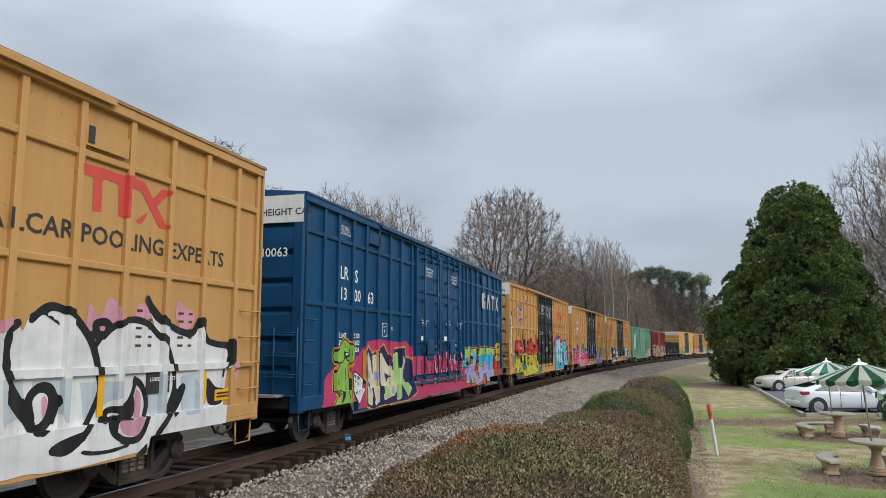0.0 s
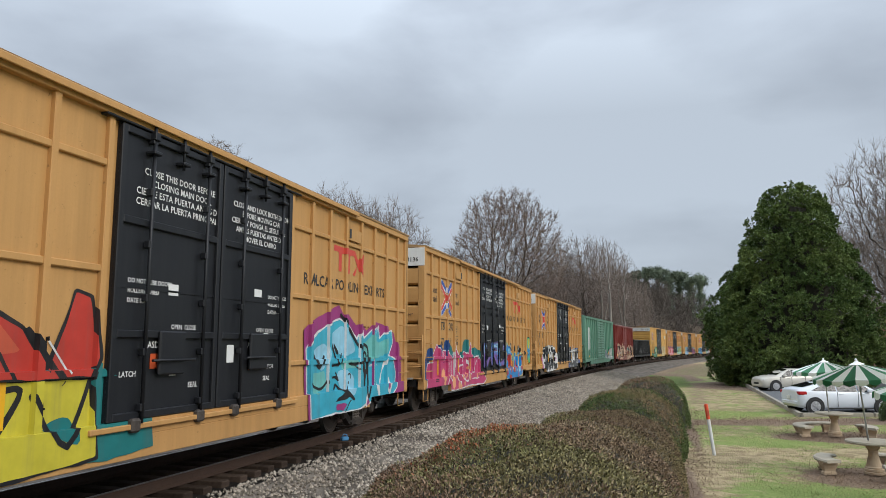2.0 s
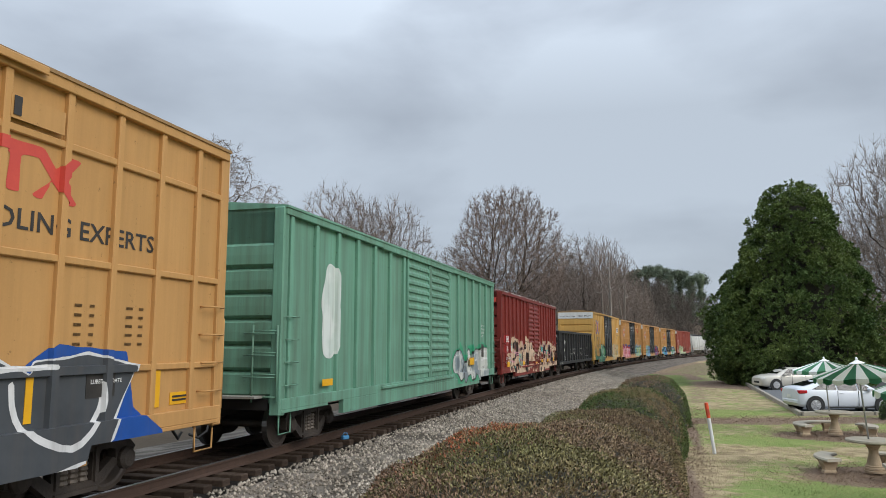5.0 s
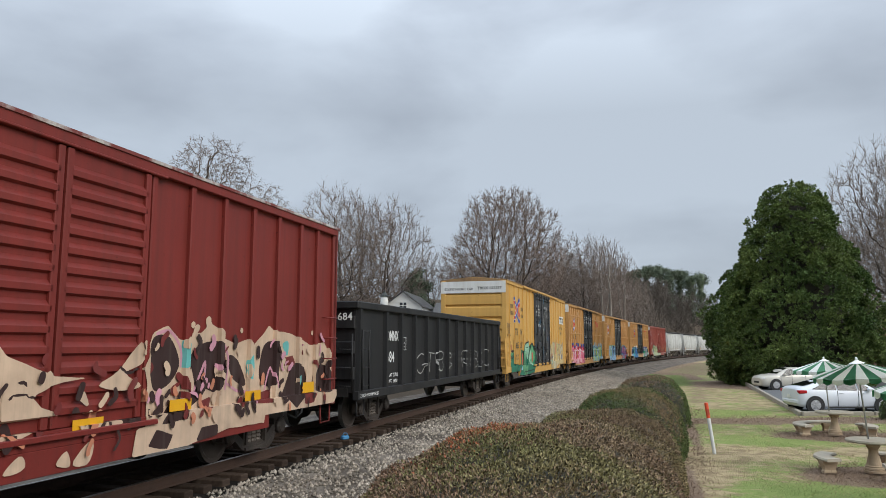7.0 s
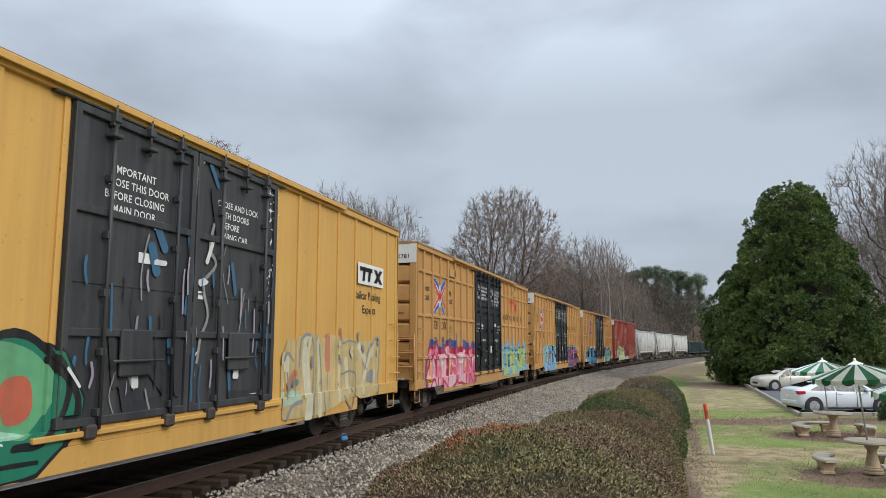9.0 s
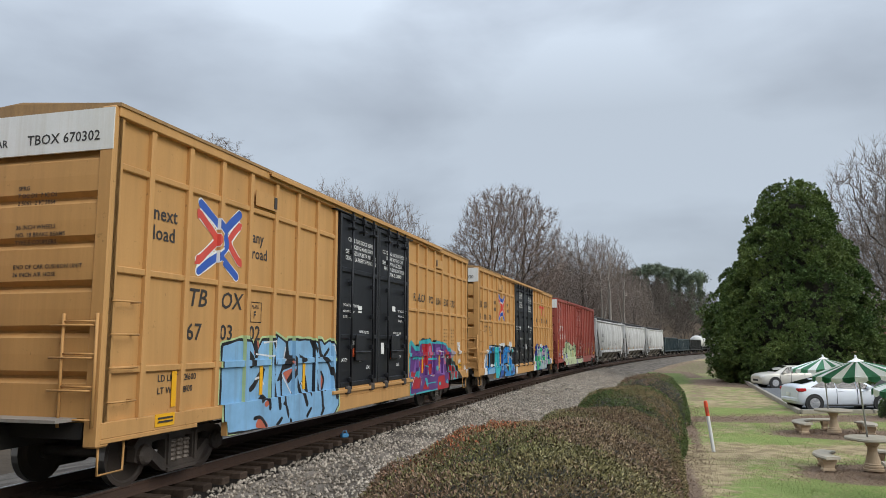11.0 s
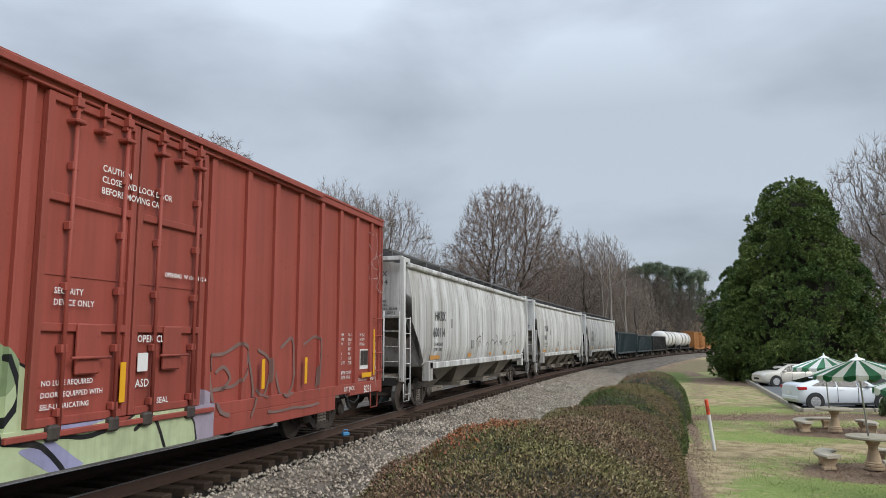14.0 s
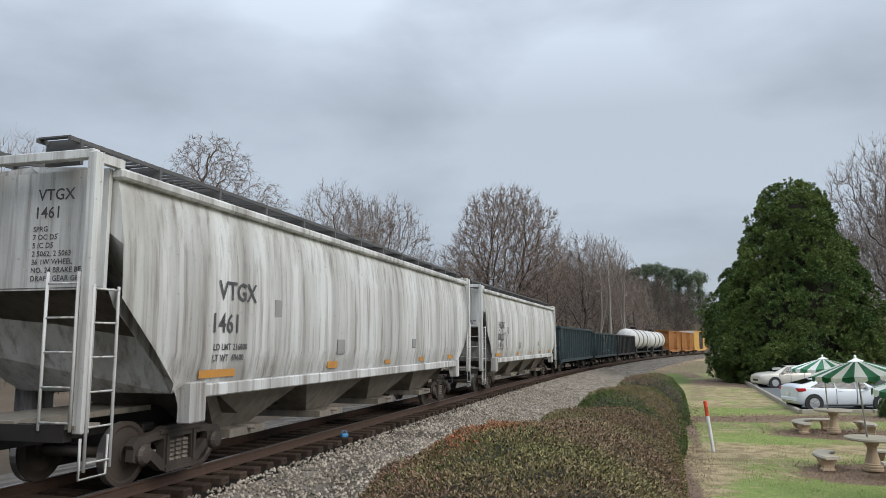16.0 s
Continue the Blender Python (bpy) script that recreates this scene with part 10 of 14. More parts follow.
mural(c10, S, "light blue graffiti letters outlined in black with rust-orange shading", [
    layer(GREENPALE, off=0.09, shapes=[facet((-6.7,0.63), (-6.72,1.98), (-6.18,2.06), (-5.84,2.05), (-5.69,1.82), (-5.47,2.06), (-5.15,2.07), (-5.05,1.9), (-4.97,2.16), (-4.57,2.01), (-4.52,1.8), (-4.5,2.07), (-3.57,2.07), (-3.33,2), (-3.22,1.83), (-3.19,2.07), (-3.02,2.07), (-2.92,1.98), (-2.62,2.06), (-2.4,1.91), (-2.46,1.74), (-2.31,0.73), (-2.58,0.52), (-5.02,0.56), (-5.78,0.59))]),
    layer(BLACK, off=0.045, shapes=[facet((-6.7,0.63), (-6.72,1.98), (-6.18,2.06), (-5.84,2.05), (-5.69,1.82), (-5.47,2.06), (-5.15,2.07), (-5.05,1.9), (-4.97,2.16), (-4.57,2.01), (-4.52,1.8), (-4.5,2.07), (-3.57,2.07), (-3.33,2), (-3.22,1.83), (-3.19,2.07), (-3.02,2.07), (-2.92,1.98), (-2.62,2.06), (-2.4,1.91), (-2.46,1.74), (-2.31,0.73), (-2.58,0.52), (-5.02,0.56), (-5.78,0.59))]),
    layer(LTBLUE, shapes=[facet((-6.7,0.63), (-6.72,1.98), (-6.18,2.06), (-5.84,2.05), (-5.69,1.82), (-5.47,2.06), (-5.15,2.07), (-5.05,1.9), (-4.97,2.16), (-4.57,2.01), (-4.52,1.8), (-4.5,2.07), (-3.57,2.07), (-3.33,2), (-3.22,1.83), (-3.19,2.07), (-3.02,2.07), (-2.92,1.98), (-2.62,2.06), (-2.4,1.91), (-2.46,1.74), (-2.31,0.73), (-2.58,0.52), (-5.02,0.56), (-5.78,0.59))]),
    layer(CORAL, shapes=[facet((-5.75,1.83), (-5.7,2.03), (-5.55,2.06), (-5.64,1.82)),
        facet((-4.63,1.6), (-4.55,1.8), (-4.35,1.76), (-4.29,1.62)),
        facet((-4.71,1.5), (-4.31,1.55), (-4.23,1.44), (-4.51,1.29)),
        facet((-3.78,1.16), (-3.74,1.3), (-3.64,1.15)),
        facet((-3.04,1.41), (-2.92,1.28), (-2.91,1.12), (-3.04,1.06)),
        loop((-5.75,0.61), (-5.66,0.76), (-5.47,0.71), (-5.34,0.57)),
        loop((-5.49,1.01), (-5.38,1.05), (-5.31,0.97), (-5.44,0.94))]),
    layer(BLACK, shapes=[facet((-5.9,1.92), (-5.71,1.77), (-5.73,1.62), (-5.87,1.6)),
        stroke(0.05, (-5.84,1.26), (-5.74,1.31), (-5.57,1.46), (-5.41,1.56)),
        facet((-5.57,1.45), (-5.39,1.6), (-5.39,1.33), (-5.46,1.44)),
        stroke(0.05, (-5.15,2.07), (-5.03,1.84), (-5.11,1.75), (-5.06,1.49), (-4.9,0.87)),
        facet((-5.04,1.74), (-4.9,2.17), (-4.97,2.14), (-5.03,1.81), (-4.91,1.29)),
        facet((-4.93,1.32), (-4.76,1.54), (-4.64,1.8), (-4.56,1.93), (-4.48,1.73), (-4.29,1.58), (-4.67,1.53), (-4.75,1.47), (-4.29,1.05), (-4.36,1.07), (-4.7,1.4)),
        stroke(0.03, (-4.77,1.44), (-4.71,0.98), (-4.61,0.8)),
        facet((-4.82,0.93), (-4.71,1), (-4.55,0.73), (-4.59,0.64), (-4.7,0.88)),
        stroke(0.05, (-4.57,2.03), (-4.48,1.76), (-4.28,1.72), (-4.18,1.44), (-3.81,0.84)),
        facet((-4.56,1.33), (-4.24,1.57), (-4.13,1.5), (-4.46,1.28)),
        facet((-4.05,1.82), (-3.8,1.74), (-3.79,1.67), (-4.01,1.65)),
        loop((-3.97,1.25), (-3.8,1.34), (-3.78,1.49), (-3.68,1.19), (-3.58,0.94), (-3.72,1.08)),
        stroke(0.045, (-3.55,2.07), (-3.25,1.76)),
        stroke(0.05, (-3.21,2.07), (-3.04,1.76), (-2.73,1.63), (-2.5,1.34), (-2.39,0.88)),
        stroke(0.035, (-2.91,1.76), (-2.78,1.83), (-2.68,1.9)),
        stroke(0.05, (-3.31,1.46), (-3.13,0.99), (-3.11,0.76)),
        stroke(0.035, (-3.06,1.45), (-2.92,1.28), (-2.99,1.07)),
        stroke(0.06, (-5.64,1.82), (-5.71,2.03)),
        stroke(0.04, (-5.53,1.04), (-5.43,1.09), (-5.29,1.01), (-5.28,0.89)),
        stroke(0.03, (-5.8,0.76), (-5.58,0.76), (-5.34,0.54)),
        stroke(0.04, (-5.02,0.56), (-4.82,0.67)),
        stroke(0.04, (-3.8,0.62), (-3.64,0.75)),
        stroke(0.04, (-4.5,0.62), (-4.39,0.47)),
        stroke(0.04, (-3.22,0.54), (-3.05,0.71)),
        stroke(0.05, (-2.47,1.91), (-2.36,1.74))]),
    layer(WHITE, shapes=[stroke(0.016, (-5.43,2.05), (-5.11,2.05)),
        stroke(0.018, (-5.68,1.4), (-5.53,1.43), (-5.39,1.32)),
        stroke(0.016, (-4.68,1.7), (-4.61,1.95)),
        stroke(0.016, (-5.68,1.84), (-5.13,1.8)),
        stroke(0.02, (-3.93,1.27), (-3.81,1.13)),
        stroke(0.016, (-4.96,2.07), (-4.98,1.87)),
        stroke(0.016, (-4.73,1.44), (-4.35,1.09)),
        stroke(0.016, (-2.54,1.99), (-2.41,1.74))]),
])
mural(c10, S, "purple and red graffiti letters outlined in teal", [
    layer(BLACK, shapes=[loop((3.18,1.87), (3.42,2.02), (3.64,1.95)),
        loop((3.74,2.02), (3.96,2.16), (4.31,2.13), (4.32,1.99)),
        loop((4.56,2.08), (4.71,2.19), (4.94,2.08)),
        loop((5.03,2.01), (5.23,2.14), (5.69,2.03)),
        loop((7.22,1.32), (7.75,1.23), (8.02,0.89), (7.95,0.73), (7.31,0.74))]),
    layer(TEAL, off=0.06, shapes=[facet((2.63,0.61), (2.67,1.12), (2.81,1.3), (2.65,1.5), (2.77,1.98), (2.9,2.05), (3.22,1.89), (3.43,1.85), (3.63,2.02), (4.32,2.08), (4.76,2.08), (4.98,1.99), (5.49,2.03), (6.53,1.96), (6.93,1.77), (7.28,1.44), (7.57,1.31), (7.94,0.96), (8.02,0.75), (7.24,0.74), (5.15,0.61), (3.71,0.62))]),
    layer(PURPLE, shapes=[facet((2.63,0.61), (2.67,1.12), (2.81,1.3), (2.83,1.68), (2.85,1.98), (3.22,1.85), (3.43,1.82), (3.74,1.99), (4.32,2.02), (5.63,2), (6.53,1.94), (6.93,1.71), (7.28,1.44), (7.24,0.74), (5.15,0.61), (3.71,0.62))]),
    layer(CRIMSON, shapes=[facet((3.88,1.61), (3.9,1.99), (4.32,1.99), (4.4,1.54), (4.02,1.13), (3.79,1.14)),
        loop((4.46,1.64), (4.52,1.95), (4.69,2.04), (4.9,1.95), (4.95,1.52), (4.72,1.47)),
        facet((4.55,1.37), (4.9,1.39), (4.92,1.02), (4.62,1.04)),
        facet((6.24,1.6), (6.6,1.84), (6.94,1.58), (6.94,1.46), (6.25,1.42)),
        facet((2.74,0.74), (2.9,1.2), (3.26,1.23), (3.57,1.16), (3.49,0.71)),
        facet((5.29,0.55), (5.4,0.99), (6.11,1), (6.22,0.73), (7.24,0.68), (7.18,0.53)),
        facet((3.71,0.69), (4.14,0.97), (4.4,0.63)),
        facet((2.62,0.56), (3.09,0.61), (3.2,0.52), (2.71,0.48)),
        facet((6.63,1.09), (7.22,1.32), (7.24,0.74), (6.59,0.75))]),
    layer(ROSE, shapes=[loop((4.59,1.64), (4.62,1.88), (4.75,1.95), (4.85,1.86), (4.84,1.58)),
        facet((6.24,1.48), (6.62,1.53), (6.62,1.34), (6.31,1.33))]),
    layer(VIOLETLT, shapes=[facet((5.22,1.85), (5.87,1.91), (5.94,1.61), (5.32,1.6)),
        facet((3.06,1.19), (3.28,1.57), (3.45,1.52), (3.26,1.18)),
        facet((5.52,1.33), (6.19,1.36), (6.14,1), (5.54,1.04))]),
    layer(TEAL, shapes=[stroke(0.03, (2.91,2.02), (3.22,1.85), (3.58,1.85), (3.74,2.01), (4.37,2.02)),
        stroke(0.03, (4.39,1.65), (4.42,1.95), (4.71,2.05), (4.98,1.91), (5,1.57)),
        stroke(0.03, (3.03,1.58), (4.06,1.57)),
        stroke(0.028, (4.35,1.54), (5.37,1.53)),
        loop((3.22,1.08), (3.67,1.46), (3.57,1.16), (3.31,1.03)),
        loop((3.96,0.98), (4.19,0.96), (4.27,0.69)),
        loop((4.43,1.37), (4.61,1.09), (4.47,1.05)),
        loop((5.44,1.3), (5.72,1.26), (5.67,1.15), (5.45,1.18)),
        stroke(0.025, (3.66,1.56), (3.64,1.15)),
        loop((5.41,0.73), (5.57,0.83), (5.69,0.7)),
        loop((6.28,0.75), (6.46,0.86), (6.59,0.71)),
        stroke(0.025, (6.39,1.6), (6.62,1.4)),
        stroke(0.02, (2.69,0.93), (2.86,1.2)),
        stroke(0.025, (7.39,1.25), (7.76,0.9), (7.66,0.78)),
        stroke(0.02, (4.04,0.82), (5.14,0.82))]),
    layer(WHITE, shapes=[stroke(0.014, (3.67,1.46), (3.62,0.8)),
        stroke(0.014, (5.31,1.76), (5.99,1.75), (6,1.55)),
        stroke(0.014, (7.05,1.2), (6.63,1.09)),
        stroke(0.014, (2.69,0.79), (2.96,1.1)),
        stroke(0.014, (4.57,1.03), (4.92,1.03))]),
], 0.0122)
mural(c11, S, "bright blue and turquoise graffiti letters outlined in black over white", [
    layer(WHITE, shapes=[loop((-6.5,1.83), (-6.48,2.03), (-6.38,2.06), (-6.31,2), (-6.29,1.83)),
        loop((-5.61,1.81), (-5.59,2.01), (-5.5,2.06), (-5.4,2.01), (-5.27,2.07), (-5.12,2.03), (-5.01,1.79)),
        loop((-4.8,1.79), (-4.79,2.03), (-4.69,2.1), (-4.58,2.07), (-4.4,2.01), (-4.4,1.78)),
        loop((-3.71,1.76), (-3.6,2.03), (-3.41,2.14), (-3.21,2.09), (-2.93,2.03), (-2.98,1.74)),
        facet((-2.53,1.65), (-2.23,1.81), (-1.95,1.36), (-1.94,0.65), (-2.37,0.44), (-2.53,0.55)),
        facet((-5.35,1.48), (-5.16,1.86), (-5.11,1.66), (-5.23,1.08), (-5.34,1.12))]),
    layer(BLACK, off=0.035, shapes=[facet((-6.92,0.57), (-7.1,1.95), (-6.41,1.96), (-5.89,1.91), (-5.81,1.81), (-5.74,1.93), (-5.39,1.92), (-5.21,1.9), (-5.11,1.8), (-5.06,1.86), (-4.92,1.89), (-4.67,1.86), (-4.41,1.92), (-4.02,1.9), (-3.59,1.92), (-3.36,1.87), (-3.28,1.59), (-3.12,1.83), (-2.7,1.86), (-2.39,1.82), (-2.24,1.2), (-2.4,0.83), (-2.29,0.43), (-3.49,0.51), (-5.53,0.55), (-6.28,0.55))]),
    layer(TURQ, shapes=[facet((-6.86,0.62), (-7.01,1.9), (-5.96,1.89), (-5.91,1.82), (-6.02,1.64), (-5.96,1.45), (-5.79,1.26), (-5.76,0.89), (-6.14,0.52)),
        facet((-3.84,1.2), (-3.73,1.26), (-3.71,1), (-3.51,0.76), (-3.93,0.76), (-4,1.21)),
        facet((-3.12,1.81), (-2.74,1.82), (-2.83,1.61), (-3.17,1.59)),
        facet((-3.17,1.55), (-2.96,1.54), (-3.02,1.33))]),
    layer(BLUE, shapes=[facet((-5.74,1.89), (-5.43,1.88), (-5.48,1.74), (-5.57,1.55), (-5.57,1.24), (-5.46,0.91), (-5.38,0.81), (-5.44,0.53), (-5.65,0.54), (-5.73,0.82), (-5.69,1.06), (-5.78,1.44)),
        facet((-4.75,1.65), (-4.56,1.82), (-4.35,1.89), (-4.05,1.87), (-4.03,1.62), (-4.08,1.18), (-4.66,1.16), (-4.71,1.08), (-4.49,0.9), (-3.38,0.73), (-3.49,0.55), (-4.82,0.6), (-4.97,0.68), (-4.95,1.25), (-5.01,1.79), (-4.92,1.87), (-4.86,1.72)),
        facet((-3.98,1.86), (-3.59,1.87), (-3.6,1.68), (-3.42,1.36), (-3.21,1.11), (-3.12,0.9), (-3.25,0.75), (-3.51,0.78), (-3.72,1.15), (-3.68,1.37), (-3.92,1.47)),
        facet((-2.96,1.51), (-2.88,1.33), (-2.93,1.08), (-2.7,0.86), (-2.71,0.61), (-3.1,0.54), (-3.36,0.57), (-3.11,0.78), (-3.15,1.26))]),
    layer(BLUEROYAL, shapes=[facet((-5.45,0.78), (-5.39,0.9), (-5.26,1.41), (-5.19,1.67), (-5.01,1.79), (-4.93,1.38), (-4.99,0.99), (-5.11,0.74), (-5.27,0.54)),
        facet((-5.73,0.82), (-5.64,0.93), (-5.46,0.79), (-5.48,0.53), (-5.65,0.54)),
        facet((-5.89,0.58), (-5.75,0.73), (-5.71,0.58), (-5.84,0.49)),
        facet((-5.06,1.8), (-4.87,1.87), (-4.87,1.79), (-5,1.62))]),
    layer(BLACK, shapes=[facet((-5.96,1.89), (-5.77,1.91), (-5.78,1.44), (-5.78,1.2), (-5.92,1.42), (-5.99,1.52), (-5.92,1.63)),
        facet((-5.48,1.74), (-5.34,1.9), (-5.16,1.85), (-5.36,1.54), (-5.4,1.29), (-5.33,1.02), (-5.4,0.81), (-5.54,1.14), (-5.57,1.49)),
        facet((-4.68,1.33), (-4.36,1.55), (-4.37,1.38), (-4.45,1.35)),
        facet((-4.71,1.13), (-4.07,1.14), (-4.03,0.99), (-3.96,0.76), (-4.27,0.82), (-4.6,1.01)),
        facet((-4.01,1.4), (-3.84,1.2), (-3.7,0.84), (-3.44,0.78), (-3.52,0.59), (-3.83,1.05)),
        facet((-3.57,1.6), (-3.33,1.83), (-3.27,1.11), (-3.2,0.99), (-3.45,1.36)),
        facet((-6.35,1.37), (-6.2,1.21), (-6.2,1), (-6.32,0.95)),
        stroke(0.05, (-4.93,0.78), (-4.97,0.68), (-4.78,0.76)),
        facet((-2.92,1.49), (-2.69,1.74), (-2.46,1.77), (-2.58,1.22), (-2.32,0.82), (-2.68,0.94), (-2.84,1.24))]),
    layer(WHITE, shapes=[facet((-4.43,1.08), (-4.04,1.12), (-4.03,1.01), (-4.29,1.02)),
        loop((-6.29,1.27), (-6.24,1.21), (-6.24,1.06), (-6.29,1.08)),
        stroke(0.02, (-6.01,1.52), (-5.96,1.39), (-5.79,1.23)),
        stroke(0.018, (-5.73,1.9), (-5.4,1.89), (-5.52,1.68)),
        stroke(0.018, (-5.57,1.49), (-5.55,1.2), (-5.4,0.87)),
        stroke(0.016, (-4.68,1.37), (-4.47,1.53)),
        stroke(0.018, (-4.66,1.05), (-4.38,0.86)),
        stroke(0.018, (-3.58,1.82), (-3.59,1.6), (-3.35,1.28), (-3.16,0.98)),
        stroke(0.018, (-4.05,1.84), (-4.03,1.32)),
        stroke(0.018, (-2.88,1.33), (-2.89,1.08), (-2.67,0.85), (-2.79,0.54)),
        stroke(0.02, (-6.33,1.87), (-6,1.87)),
        stroke(0.018, (-3.05,1.79), (-2.77,1.81), (-2.87,1.62)),
        facet((-4.91,0.61), (-4.84,0.67), (-4.77,0.59))]),
    layer(PURPLE, shapes=[stroke(0.05, (-5.57,1.81)),
        stroke(0.06, (-5.64,1.65)),
        stroke(0.05, (-5.72,1.41)),
        stroke(0.05, (-4.75,0.92)),
        stroke(0.05, (-4.63,0.75)),
        stroke(0.05, (-3.77,1.76)),
        stroke(0.05, (-3.81,1.54)),
        stroke(0.06, (-4.86,1.14)),
        facet((-3.06,0.89), (-2.85,0.95), (-2.83,0.71), (-3.04,0.69)),
        stroke(0.05, (-6.26,0.72))]),
    layer(LTBLUE, shapes=[stroke(0.07, (-4.92,1.25)),
        stroke(0.07, (-4.77,1.2)),
        stroke(0.06, (-5.23,1.11)),
        stroke(0.09, (-5.24,0.95)),
        stroke(0.06, (-3.39,0.89)),
        stroke(0.06, (-2.93,1.04)),
        stroke(0.05, (-2.97,0.64))]),
])
mural(c11, S, "blue first letter over sprayed white", [
    layer(WHITE, shapes=[facet((-8.83,0.62), (-8.64,0.98), (-8.5,1.28), (-8.29,1.53), (-8.05,1.68), (-8.01,1.81), (-7.6,1.76), (-7.53,0.52))]),
    layer(BLACK, off=0.035, shapes=[facet((-8.13,0.66), (-8.23,1.16), (-8.13,1.53), (-7.84,1.68), (-7.61,1.95), (-6.82,1.94), (-6.89,1.63), (-7.46,1.61), (-7.54,1.23), (-7.39,1.05), (-6.78,1.07), (-6.85,0.71), (-7.66,0.64))]),
    layer(BLUE, shapes=[facet((-8.13,0.66), (-8.23,1.16), (-8.13,1.53), (-7.84,1.68), (-7.61,1.95), (-6.82,1.94), (-6.89,1.63), (-7.46,1.61), (-7.54,1.23), (-7.39,1.05), (-6.78,1.07), (-6.85,0.71), (-7.66,0.64))]),
    layer(LTBLUE, shapes=[facet((-8.09,0.71), (-7.92,0.98), (-7.48,1.03), (-6.86,0.99), (-6.9,0.74), (-7.66,0.66))]),
    layer(BLACK, shapes=[facet((-7.33,1.91), (-6.74,1.94), (-6.8,1.54), (-7.02,1.09), (-7.44,1.11), (-7.38,1.53))]),
    layer(WHITE, shapes=[facet((-7.39,1.11), (-7.24,1.19), (-6.87,1.17), (-7.08,1.05)),
        stroke(0.018, (-8.09,1.47), (-8.15,1.05)),
        stroke(0.018, (-7.53,1.91), (-6.9,1.91))]),
], 0.0158)
